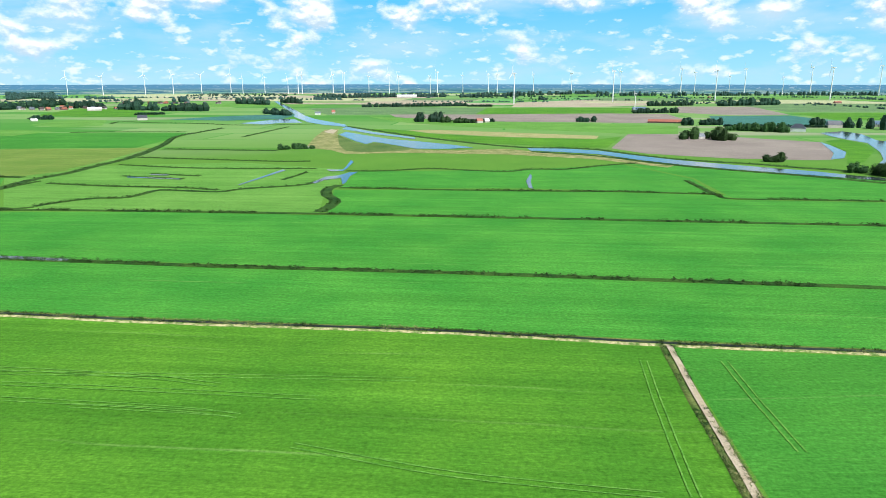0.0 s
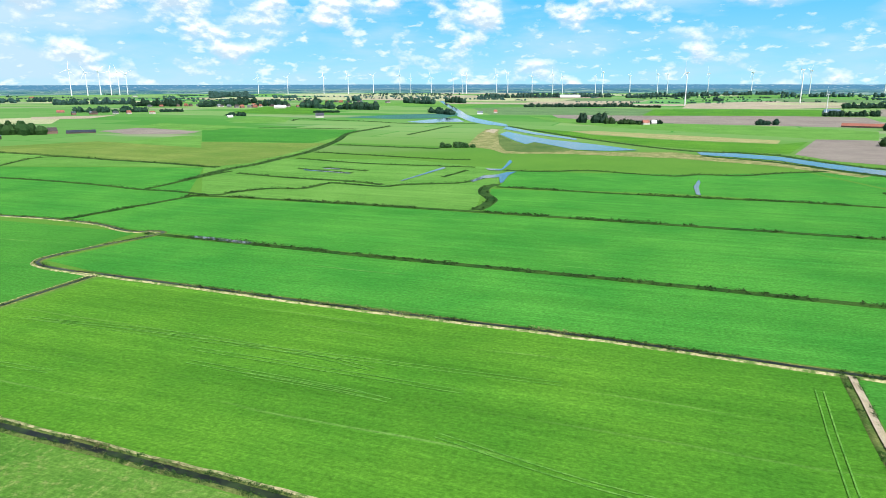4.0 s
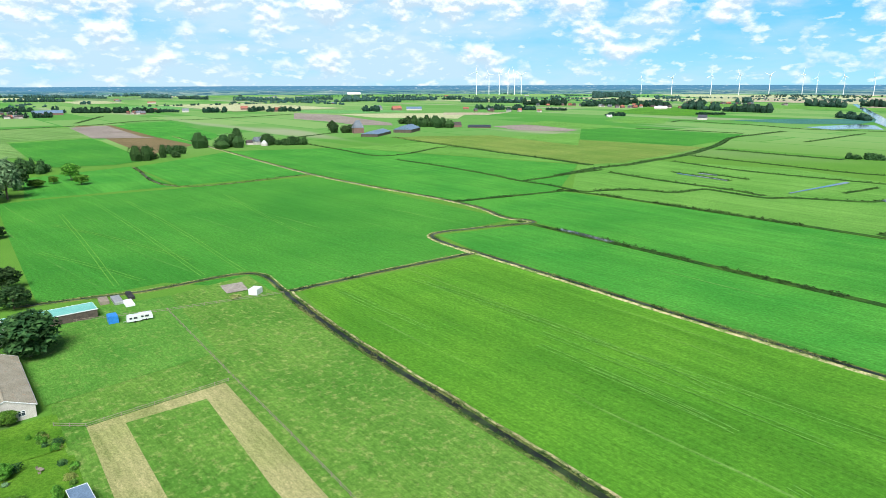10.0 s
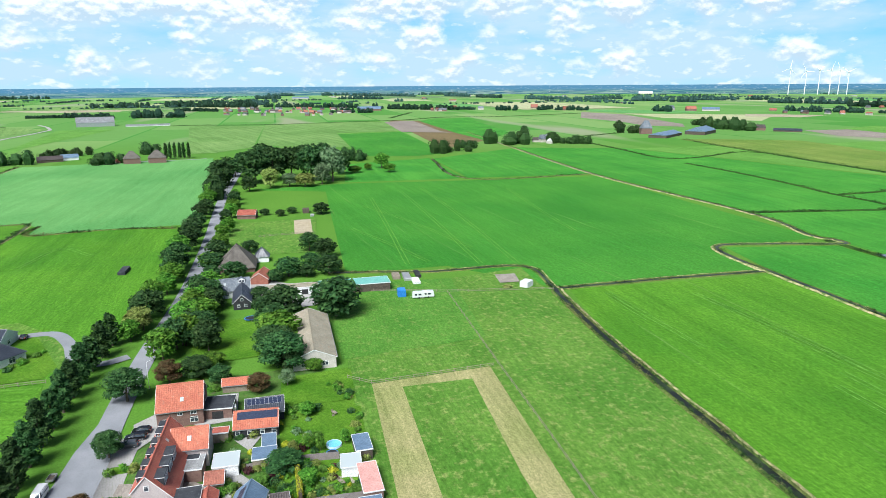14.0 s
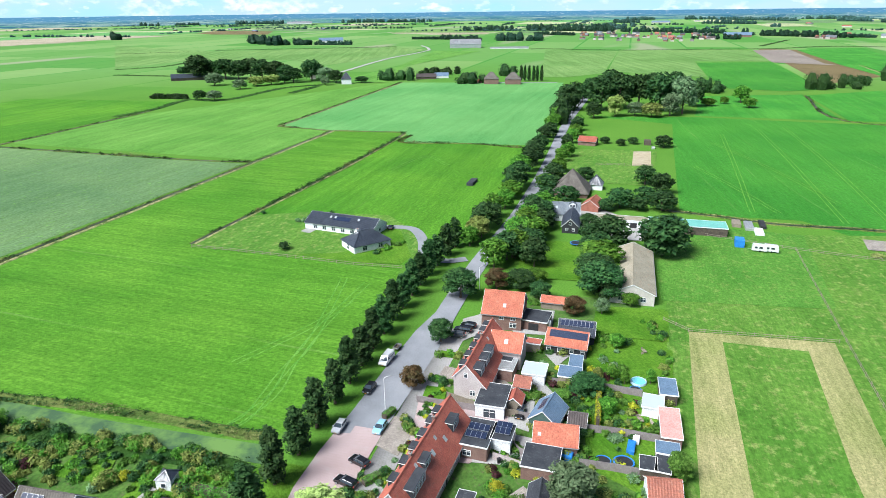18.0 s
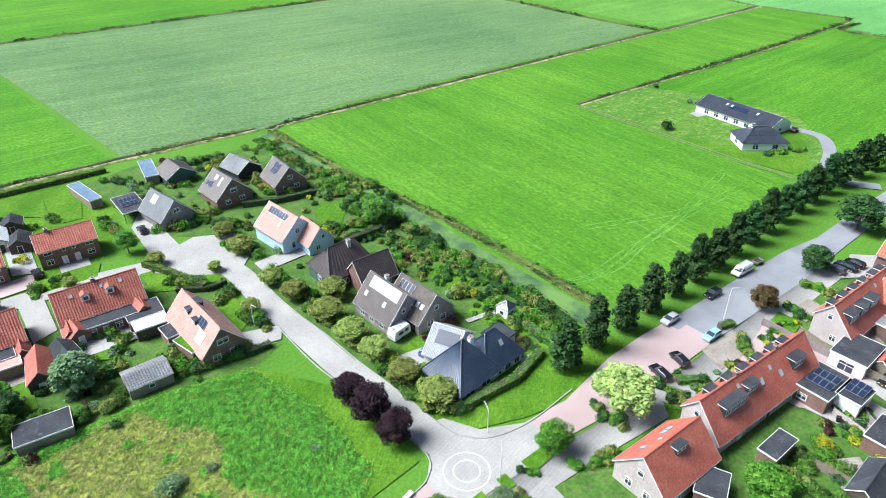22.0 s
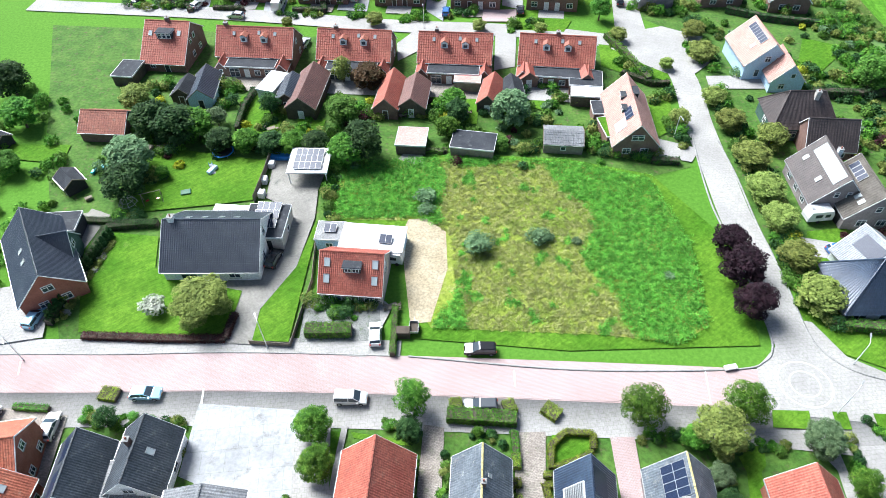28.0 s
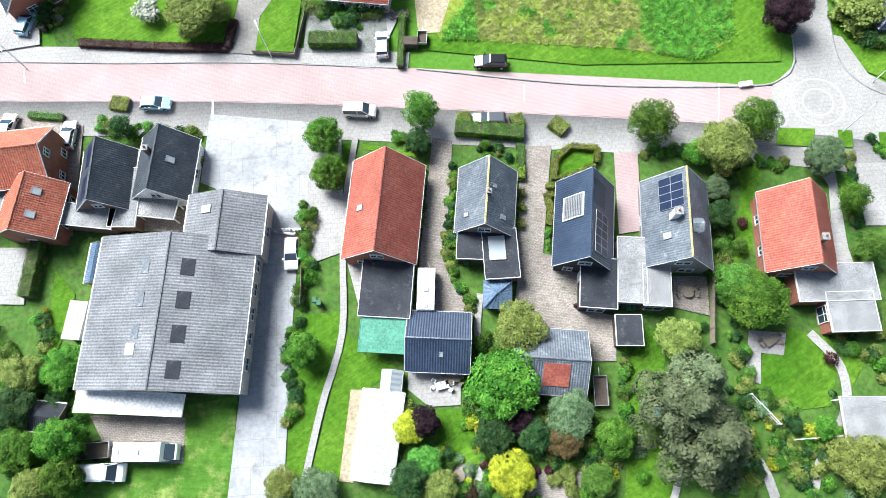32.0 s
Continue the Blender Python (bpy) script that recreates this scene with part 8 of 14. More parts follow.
lawn([(-23.9, 55.4), (-18.6, 54.6), (-15.5, 75.7), (-15.4, 79.5), (-18.3, 68.9), (-23.2, 61.0)], .26)
lawn([(-54.6, 81.3), (-41.6, 78.1), (-40.8, 71.2), (-37.6, 68.7), (-26.4, 64.9), (-27.8, 55.9), (-49.6, 59.7)], .2)
lawn([(-48.5, 103.0), (-24.4, 95.5), (-26.3, 85.4), (-33.5, 84.9), (-47.1, 84.5), (-49.4, 97.2)], .2)
hedge([(-48.7, 58.8), (-36.8, 57.0), (-27.7, 56.0)], 1.2, .9, LEAF_RED, "low dark red hedge along the pavement")
hedge([(-27.7, 56.0), (-26.8, 60.3)], 1.0, 1.2, LEAF_RED, "dark red hedge along a drive")
hedge([(-55.0, 83.0), (-42.2, 80.8)], 1.2, 1.2, LEAF_DARK, "dark clipped hedge between gardens")
hedge([(-54.3, 61.5), (-50.7, 81.0), (-42.2, 81.1)], 1.2, 1.2, LEAF_DARK, "dark clipped hedge round a lawn")
terrace([(-64.6, 57.2), (-58.2, 62.8), (-53.5, 70.2), (-52.8, 85.6), (-56.6, 85.3), (-56.6, 71.7), (-60.2, 66.3), (-69.9, 64.9)], .14, DRIVE, "pale paved yard of a dark house")
lawn([(-75.2, 106.5), (-63.5, 105.0), (-63.5, 99.5), (-74.8, 102.2)], .2)
tree("broad", -31.2, 61.2, 6.5, 4.2, LEAF_OLIVE, "round grey-green tree on a front lawn")
bush(-38.9, 62.4, 2.2, 3.0, LEAF_WHITE, "large white-flowering shrub on a lawn")
car("hatch", "black", -21.9, 70.6, 72)
bush(10.7, 69.5, 2.8, 3.1, LEAF_GREY, "willow shrub in the overgrown lot", "")
bush(20.8, 70.4, 2.0, 2.2, LEAF_GREY, "willow shrub in the overgrown lot", "")
bush(3.4, 81.8, 2.2, 2.4, LEAF_GREY, "willow shrub in the overgrown lot", "")
bush(3.1, 79.0, 1.6, 1.8, LEAF_GREY, "willow shrub in the overgrown lot", "")
bush(39.3, 60.4, 1.0, 1.1, LEAF_GREY, "willow shrub in the overgrown lot", "")
bush(26.8, 69.2, 1.0, 1.1, LEAF_GREY, "willow shrub in the overgrown lot", "")
bush(22.3, 70.6, 1.2, 1.3, LEAF_GREY, "willow shrub in the overgrown lot", "")
house("house", "two-storey brick semi-detached house with bright orange tiles", -53.7, 165.8, -12, 13.2, 7.2, 4.7, 7.3, BRICK, ROOF_ORANGE, group="semi-detached houses", front=[("w", -4.2, .9, 1.5, 1.3), ("d", -1.3, 0, .95, 2.1), ("d", 1.3, 0, .95, 2.1), ("w", 4.2, .9, 1.5, 1.3), ("w", -4.2, 3.3, 1.7, 1.1), ("w", -1.0, 3.4, .7, .8), ("w", 1.0, 3.4, .7, .8), ("w", 4.2, 3.3, 1.7, 1.1)], right=[("w", 0, 3.2, .9, 1.0)], back=[("w", -3, .9, 1.5, 1.3), ("w", 3, .9, 1.5, 1.3)], chim=[(-5.5, 0, .7)])
house("house", "two-storey brick semi-detached house with bright orange tiles", -34.7, 162.2, -12, 12.8, 7.2, 4.7, 7.3, BRICK, ROOF_ORANGE, group="semi-detached houses", front=[("w", -4.2, .9, 1.5, 1.3), ("d", -1.3, 0, .95, 2.1), ("d", 1.3, 0, .95, 2.1), ("w", 4.2, .9, 1.5, 1.3), ("w", -4.2, 3.3, 1.7, 1.1), ("w", -1.0, 3.4, .7, .8), ("w", 1.0, 3.4, .7, .8), ("w", 4.2, 3.3, 1.7, 1.1)], right=[("w", 0, 3.2, .9, 1.0)], back=[("w", -3, .9, 1.5, 1.3), ("w", 3, .9, 1.5, 1.3)], chim=[(5.5, 0, .7)], roof_front=[("sky", 1.0, .8), ("sky", 3.4, .8)])
house("house", "two-storey brick semi-detached house with red tiles", -15.9, 158.5, -12, 12.5, 7.2, 4.7, 7.3, BRICK, ROOF_ORANGE, group="semi-detached houses", front=[("w", -4.2, .9, 1.5, 1.3), ("d", -1.3, 0, .95, 2.1), ("d", 1.3, 0, .95, 2.1), ("w", 4.2, .9, 1.5, 1.3), ("w", -4.2, 3.3, 1.7, 1.1), ("w", -1.0, 3.4, .7, .8), ("w", 1.0, 3.4, .7, .8), ("w", 4.2, 3.3, 1.7, 1.1)], right=[("w", 0, 3.2, .9, 1.0)], back=[("w", -3, .9, 1.5, 1.3), ("w", 3, .9, 1.5, 1.3)], chim=[(0, 0, .7)])
house("house", "two-storey brick semi-detached house with red tiles", 2.8, 155.0, -10, 12.2, 7.2, 4.7, 7.3, BRICK, ROOF_RED, group="semi-detached houses", front=[("w", -4.2, .9, 1.5, 1.3), ("d", -1.3, 0, .95, 2.1), ("d", 1.3, 0, .95, 2.1), ("w", 4.2, .9, 1.5, 1.3), ("w", -4.2, 3.3, 1.7, 1.1), ("w", -1.0, 3.4, .7, .8), ("w", 1.0, 3.4, .7, .8), ("w", 4.2, 3.3, 1.7, 1.1)], right=[("w", 0, 3.2, .9, 1.0)], back=[("w", -3, .9, 1.5, 1.3), ("w", 3, .9, 1.5, 1.3)], chim=[(5.0, 0, .7)])
house("house", "two-storey brick semi-detached house with weathered red tiles", 21.0, 151.0, -12, 11.9, 7.2, 4.7, 7.3, BRICK, ROOF_RED, group="semi-detached houses", front=[("w", -4.2, .9, 1.5, 1.3), ("d", -1.3, 0, .95, 2.1), ("d", 1.3, 0, .95, 2.1), ("w", 4.2, .9, 1.5, 1.3), ("w", -4.2, 3.3, 1.7, 1.1), ("w", -1.0, 3.4, .7, .8), ("w", 1.0, 3.4, .7, .8), ("w", 4.2, 3.3, 1.7, 1.1)], right=[("w", 0, 3.2, .9, 1.0)], back=[("w", -3, .9, 1.5, 1.3), ("w", 3, .9, 1.5, 1.3)], chim=[(0, 0, .7)])
house("house", "two-storey brick semi-detached house with weathered red tiles", 39.2, 148.1, -13, 12.1, 7.2, 4.7, 7.3, BRICK, ROOF_RED, group="semi-detached houses", front=[("w", -4.2, .9, 1.5, 1.3), ("d", -1.3, 0, .95, 2.1), ("d", 1.3, 0, .95, 2.1), ("w", 4.2, .9, 1.5, 1.3), ("w", -4.2, 3.3, 1.7, 1.1), ("w", -1.0, 3.4, .7, .8), ("w", 1.0, 3.4, .7, .8), ("w", 4.2, 3.3, 1.7, 1.1)], right=[("w", 0, 3.2, .9, 1.0)], back=[("w", -3, .9, 1.5, 1.3), ("w", 3, .9, 1.5, 1.3)], chim=[(-3, 0, .7)])
terrace([(-57.1, 176.1), (-46.3, 173.8), (-47.5, 168.3), (-58.3, 170.7)], .17, PAVING, "paved yard behind a brick house")
terrace([(-57.5, 162.7), (-51.6, 161.4), (-52.4, 157.9), (-58.2, 159.2)], .17, BRICK_PATH, "paved front garden of a brick house")
terrace([(-38.1, 172.6), (-27.3, 170.3), (-28.5, 164.8), (-39.3, 167.1)], .17, BRICK_PATH, "paved yard behind a brick house")
terrace([(-38.4, 159.2), (-32.6, 157.9), (-33.3, 154.4), (-39.2, 155.6)], .17, PAVING, "paved front garden of a brick house")
terrace([(-19.3, 168.8), (-8.5, 166.6), (-9.7, 161.1), (-20.5, 163.4)], .17, PAVING, "paved yard behind a brick house")
terrace([(-19.6, 155.4), (-13.7, 154.2), (-14.5, 150.6), (-20.3, 151.9)], .17, BRICK_PATH, "paved front garden of a brick house")
terrace([(-0.9, 165.2), (9.9, 163.3), (8.9, 157.8), (-1.9, 159.7)], .17, BRICK_PATH, "paved yard behind a brick house")
terrace([(-0.8, 151.8), (5.1, 150.7), (4.5, 147.2), (-1.5, 148.3)], .17, PAVING, "paved front garden of a brick house")
terrace([(17.5, 161.4), (28.3, 159.1), (27.1, 153.7), (16.4, 155.9)], .17, PAVING, "paved yard behind a brick house")
terrace([(17.3, 147.9), (23.2, 146.7), (22.4, 143.2), (16.6, 144.4)], .17, BRICK_PATH, "paved front garden of a brick house")
terrace([(36.0, 158.5), (46.7, 156.0), (45.4, 150.5), (34.7, 153.0)], .17, BRICK_PATH, "paved yard behind a brick house")
terrace([(35.4, 145.0), (41.3, 143.7), (40.5, 140.2), (34.6, 141.5)], .17, PAVING, "paved front garden of a brick house")
house("house", "double brick house with red tiled roof and white dormers", -29.4, 132.0, -11, 16.7, 9.0, 3.4, 7.6, BRICK, ROOF_RED, group="double houses", front=[("w", -5, .9, 1.4, 1.3), ("w", 5, .9, 1.4, 1.3)], right=[("w", 1.5, .9, 1.2, 1.2), ("w", 0, 4.0, 1.0, 1.1)], left=[("w", 0, 4.0, 1.0, 1.1)], roof_front=[("dormer", -2.2, 3.4, 1.4, ROOF_OLD), ("dormer", 2.2, 3.4, 1.4, ROOF_OLD), ("sky", -4.5, 1.2, .6, .8), ("sky", 4.5, 1.0, .6, .8), ("sky", 1.0, .9, .6, .8)], chim=[(-6.5, .3, .8)])
flat("extension", "flat bitumen roof along the back of a double house", -30.6, 125.8, -11, 10.5, 3.4, 2.7, BRICK, BITUMEN, items=[("front", "w", -3.5, .3, 2.2, 2.0), ("front", "d", -.8, 0, .95, 2.1), ("front", "w", 1.5, .9, 1.3, 1.2), ("front", "w", 4.0, .3, 1.8, 2.0)])
terrace([(-37.3, 125.5), (-24.5, 123.0), (-25.5, 118.1), (-38.2, 120.6)], .17, BRICK_PATH, "paved back yard of a double house")
house("porch", "small back annex with a red gable roof", -37.0, 127.3, 79, 3.6, 2.4, 2.2, 3.6, BRICK, ROOF_RED, "annex", over=.15, left=[("w", 0, .9, .8, 1.0)])
house("porch", "small back annex with a red gable roof", -24.1, 124.8, 79, 3.6, 2.4, 2.2, 3.6, BRICK, ROOF_RED, "annex", over=.15, left=[("w", 0, .9, .8, 1.0)])
house("house", "double brick house with red tiled roof and white dormers", -8.1, 128.1, -11, 15.7, 9.0, 3.4, 7.6, BRICK, ROOF_RED, group="double houses", front=[("w", -5, .9, 1.4, 1.3), ("w", 5, .9, 1.4, 1.3)], right=[("w", 1.5, .9, 1.2, 1.2), ("w", 0, 4.0, 1.0, 1.1)], left=[("w", 0, 4.0, 1.0, 1.1)], roof_front=[("dormer", -2.2, 3.4, 1.4, ROOF_OLD), ("dormer", 2.2, 3.4, 1.4, ROOF_OLD), ("sky", -4.5, 1.2, .6, .8), ("sky", 4.5, 1.0, .6, .8), ("sky", 1.0, .9, .6, .8)], chim=[(-4, .3, .8)])
flat("extension", "flat bitumen roof along the back of a double house", -9.3, 121.9, -11, 10.5, 3.4, 2.7, BRICK, BITUMEN, items=[("front", "w", -3.5, .3, 2.2, 2.0), ("front", "d", -.8, 0, .95, 2.1), ("front", "w", 1.5, .9, 1.3, 1.2), ("front", "w", 4.0, .3, 1.8, 2.0)])
terrace([(-16.0, 121.6), (-3.2, 119.1), (-4.2, 114.2), (-17.0, 116.7)], .17, PAVING, "paved back yard of a double house")
house("porch", "small back annex with a red gable roof", -15.7, 123.5, 79, 3.6, 2.4, 2.2, 3.6, BRICK, ROOF_RED, "annex", over=.15, left=[("w", 0, .9, .8, 1.0)])
house("porch", "small back annex with a red gable roof", -2.8, 120.9, 79, 3.6, 2.4, 2.2, 3.6, BRICK, ROOF_RED, "annex", over=.15, left=[("w", 0, .9, .8, 1.0)])
house("house", "double brick house with red tiled roof and white dormers", 13.1, 124.2, -11, 15.4, 9.0, 3.4, 7.6, BRICK, ROOF_RED, group="double houses", front=[("w", -5, .9, 1.4, 1.3), ("w", 5, .9, 1.4, 1.3)], right=[("w", 1.5, .9, 1.2, 1.2), ("w", 0, 4.0, 1.0, 1.1)], left=[("w", 0, 4.0, 1.0, 1.1)], roof_front=[("dormer", -2.2, 3.4, 1.4, ROOF_OLD), ("dormer", 2.2, 3.4, 1.4, ROOF_OLD), ("sky", -4.5, 1.2, .6, .8), ("sky", 4.5, 1.0, .6, .8), ("sky", 1.0, .9, .6, .8)], chim=[(-4, .3, .8)])
flat("extension", "flat bitumen roof along the back of a double house", 11.9, 118.1, -11, 10.5, 3.4, 2.7, BRICK, BITUMEN, items=[("front", "w", -3.5, .3, 2.2, 2.0), ("front", "d", -.8, 0, .95, 2.1), ("front", "w", 1.5, .9, 1.3, 1.2), ("front", "w", 4.0, .3, 1.8, 2.0)])
terrace([(5.2, 117.7), (18.0, 115.2), (17.0, 110.3), (4.2, 112.8)], .17, BRICK_PATH, "paved back yard of a double house")
house("porch", "small back annex with a red gable roof", 5.5, 119.6, 79, 3.6, 2.4, 2.2, 3.6, BRICK, ROOF_RED, "annex", over=.15, left=[("w", 0, .9, .8, 1.0)])
house("porch", "small back annex with a red gable roof", 18.4, 117.1, 79, 3.6, 2.4, 2.2, 3.6, BRICK, ROOF_RED, "annex", over=.15, left=[("w", 0, .9, .8, 1.0)])
house("house", "double brick house with red tiled roof and white dormers", 34.1, 120.5, -13, 15.5, 9.0, 3.4, 7.6, BRICK, ROOF_RED, group="double houses", front=[("w", -5, .9, 1.4, 1.3), ("w", 5, .9, 1.4, 1.3)], right=[("w", 1.5, .9, 1.2, 1.2), ("w", 0, 4.0, 1.0, 1.1)], left=[("w", 0, 4.0, 1.0, 1.1)], roof_front=[("dormer", -2.2, 3.4, 1.4, ROOF_OLD), ("dormer", 2.2, 3.4, 1.4, ROOF_OLD), ("sky", -4.5, 1.2, .6, .8), ("sky", 4.5, 1.0, .6, .8), ("sky", 1.0, .9, .6, .8)], chim=[(0, .3, .8)])
flat("extension", "flat bitumen roof along the back of a double house", 32.7, 114.3, -13, 10.5, 3.4, 2.7, BRICK, BITUMEN, items=[("front", "w", -3.5, .3, 2.2, 2.0), ("front", "d", -.8, 0, .95, 2.1), ("front", "w", 1.5, .9, 1.3, 1.2), ("front", "w", 4.0, .3, 1.8, 2.0)])
terrace([(26.0, 114.2), (38.7, 111.3), (37.6, 106.4), (24.9, 109.3)], .17, PAVING, "paved back yard of a double house")
house("porch", "small back annex with a red gable roof", 26.3, 116.1, 77, 3.6, 2.4, 2.2, 3.6, BRICK, ROOF_RED, "annex", over=.15, left=[("w", 0, .9, .8, 1.0)])
house("porch", "small back annex with a red gable roof", 39.2, 113.1, 77, 3.6, 2.4, 2.2, 3.6, BRICK, ROOF_RED, "annex", over=.15, left=[("w", 0, .9, .8, 1.0)])
house("house", "brick house with broad red roof sweeping down, white dormer", -48.6, 136.3, -12, 9.8, 9.6, 4.4, 8.0, BRICK, ROOF_RED, group="double houses", front_eave=2.4, front=[("w", -2.4, .9, 1.2, 1.1), ("d", .8, 0, .95, 2.0)], right=[("w", -2, .9, 1.2, 1.3), ("w", 1.5, .9, 1.2, 1.3), ("w", 0, 4.4, 1.0, 1.2), ("w", -2.0, 4.0, 1.0, 1.2)], roof_front=[("flat", 0, 4.2, 3.4, 1.5), ("sky", -3.4, 2.4), ("sky", 3.0, 2.2)], chim=[(0, .2, .8)])
house("garden_shed", "garden house with pale blue gable and black roof", -39.6, 118.9, -93, 9.3, 5.0, 2.5, 4.6, BLUE_WALL, ROOF_BLACK, "shed", "garden sheds", .2, trim=WOOD, right=[("d", 0, 0, .95, 2.0)], front=[("w", 0, .9, 1.0, .9)], ridge_cap=False)
house("garden_shed", "grey felt-roofed garden shed", -43.4, 118.7, -101, 5.6, 4.4, 2.3, 4.0, WOOD_DARK, BITUMEN, "shed", "garden sheds", .2, trim=WOOD, right=[("d", 0, 0, .95, 2.0)], front=[("w", 0, .9, 1.0, .9)], ridge_cap=False)
house("garden_shed", "tall dark shed with a brown tiled roof", -18.1, 114.4, -102, 12.9, 5.8, 2.8, 5.2, WOOD_DARK, ROOF_PURPLE, "shed", "garden sheds", .2, trim=WOOD, right=[("d", 0, 0, .95, 2.0)], front=[("w", 0, .9, 1.0, .9)], ridge_cap=False)
house("garden_shed", "black-roofed shed beside a brown shed", -21.9, 115.5, -98, 8.1, 4.4, 2.4, 4.0, WOOD_DARK, ROOF_BLACK, "shed", "garden sheds", .2, trim=WOOD, right=[("d", 0, 0, .95, 2.0)], front=[("w", 0, .9, 1.0, .9)], ridge_cap=False)
house("garden_shed", "narrow annex with orange-red tiles", -1.6, 111.6, -103, 11.0, 4.8, 2.5, 4.8, BRICK, ROOF_RED, "shed", "garden sheds", .2, trim=WOOD, right=[("d", 0, 0, .95, 2.0)], front=[("w", 0, .9, 1.0, .9)], ridge_cap=False)
house("garden_shed", "dark shed with a brown tiled gable roof", 3.2, 110.6, -102, 9.1, 5.4, 2.5, 4.6, WOOD_DARK, ROOF_PURPLE, "shed", "garden sheds", .2, trim=WOOD, right=[("d", 0, 0, .95, 2.0)], front=[("w", 0, .9, 1.0, .9)], ridge_cap=False)
house("garden_shed", "shed with half red, half black roof", 18.6, 109.6, -108, 8.6, 4.2, 2.4, 4.4, WOOD_DARK, ROOF_RED, "shed", "garden sheds", .2, trim=WOOD, right=[("d", 0, 0, .95, 2.0)], front=[("w", 0, .9, 1.0, .9)], ridge_cap=False)
house("garden_shed", "small dark shed with felt roof", 23.1, 110.4, -92, 5.6, 4.0, 2.4, 4.0, WOOD_DARK, BITUMEN, "shed", "garden sheds", .2, trim=WOOD, right=[("d", 0, 0, .95, 2.0)], front=[("w", 0, .9, 1.0, .9)], ridge_cap=False)
house("garden_shed", "small red-roofed garden annex", 27.2, 115.3, -93, 4.1, 3.6, 2.3, 3.8, BRICK, ROOF_RED, "shed", "garden sheds", .2, trim=WOOD, right=[("d", 0, 0, .95, 2.0)], front=[("w", 0, .9, 1.0, .9)], ridge_cap=False)
house("garden_shed", "small red-roofed garden annex", 38.8, 113.2, -95, 4.1, 3.6, 2.3, 3.8, BRICK, ROOF_RED, "shed", "garden sheds", .2, trim=WOOD, right=[("d", 0, 0, .95, 2.0)], front=[("w", 0, .9, 1.0, .9)], ridge_cap=False)
house("garden_shed", "long corrugated shed at the edge of the lot", 30.0, 94.3, -11, 7.2, 5.4, 2.3, 3.4, WOOD, FIBRE, "shed", "garden sheds", .2, trim=WOOD, right=[("d", 0, 0, .95, 2.0)], front=[("w", 0, .9, 1.0, .9)], ridge_cap=False)
house("garden_shed", "small garden shed with brown tiled roof", -45.4, 181.3, -93, 9.1, 5.0, 2.4, 4.0, WOOD_DARK, ROOF_OLD, "shed", "garden sheds", .2, trim=WOOD, right=[("d", 0, 0, .95, 2.0)], front=[("w", 0, .9, 1.0, .9)], ridge_cap=False)
house("garden_shed", "blue-grey gabled garden garage", -25.8, 171.2, -96, 8.6, 5.2, 2.5, 4.2, WOOD, TIN_BLUE, "shed", "garden sheds", .2, trim=WOOD, right=[("d", 0, 0, .95, 2.0)], front=[("w", 0, .9, 1.0, .9)], ridge_cap=False)
house("garden_shed", "blue-grey gabled shed in a lawn", -17.7, 184.2, -102, 7.4, 5.2, 2.5, 4.2, WOOD, TIN_BLUE, "shed", "garden sheds", .2, trim=WOOD, right=[("d", 0, 0, .95, 2.0)], front=[("w", 0, .9, 1.0, .9)], ridge_cap=False)
house("garden_shed", "low dark sheds behind the house", -56.1, 182.1, -98, 8.7, 4.6, 2.4, 3.6, WOOD_DARK, BITUMEN, "shed", "garden sheds", .2, trim=WOOD, right=[("d", 0, 0, .95, 2.0)], front=[("w", 0, .9, 1.0, .9)], ridge_cap=False)
house("garden_shed", "dark garden shed with felt roof", -2.7, 166.0, -116, 4.7, 4.4, 2.4, 3.8, WOOD_DARK, BITUMEN, "shed", "garden sheds", .2, trim=WOOD, right=[("d", 0, 0, .95, 2.0)], front=[("w", 0, .9, 1.0, .9)], ridge_cap=False)
house("garden_shed", "dark garden shed with felt roof", 14.7, 160.5, -113, 4.6, 4.0, 2.4, 3.8, WOOD_DARK, BITUMEN, "shed", "garden sheds", .2, trim=WOOD, right=[("d", 0, 0, .95, 2.0)], front=[("w", 0, .9, 1.0, .9)], ridge_cap=False)
house("garden_shed", "dark garden shed with felt roof", 35.3, 170.5, -111, 4.5, 4.2, 2.4, 3.8, WOOD_DARK, BITUMEN, "shed", "garden sheds", .2, trim=WOOD, right=[("d", 0, 0, .95, 2.0)], front=[("w", 0, .9, 1.0, .9)], ridge_cap=False)
house("garden_shed", "dark garden shed with felt roof", 33.3, 159.9, -113, 5.5, 4.2, 2.4, 3.8, WOOD_DARK, BITUMEN, "shed", "garden sheds", .2, trim=WOOD, right=[("d", 0, 0, .95, 2.0)], front=[("w", 0, .9, 1.0, .9)], ridge_cap=False)
house("garden_shed", "large white garden building with sheet roof", 29.7, 176.6, -105, 11.7, 7.5, 3.4, 5.5, BLUE_WALL, TIN_WHITE, "shed", "garden sheds", .2, trim=WOOD, right=[("d", 0, 0, .95, 2.0)], front=[("w", 0, .9, 1.0, .9)], ridge_cap=False)
house("garden_shed", "white annex behind a house", 30.8, 165.3, -104, 8.5, 3.0, 2.4, 3.4, WHITE_WALL, TIN_WHITE, "shed", "garden sheds", .2, trim=WOOD, right=[("d", 0, 0, .95, 2.0)], front=[("w", 0, .9, 1.0, .9)], ridge_cap=False)
flat("garden_shed", "white flat-roofed garden shed", -25.7, 118.5, -23, 3.7, 6.8, 2.5, WHITE_WALL, TIN_WHITE, "shed", group="garden sheds")
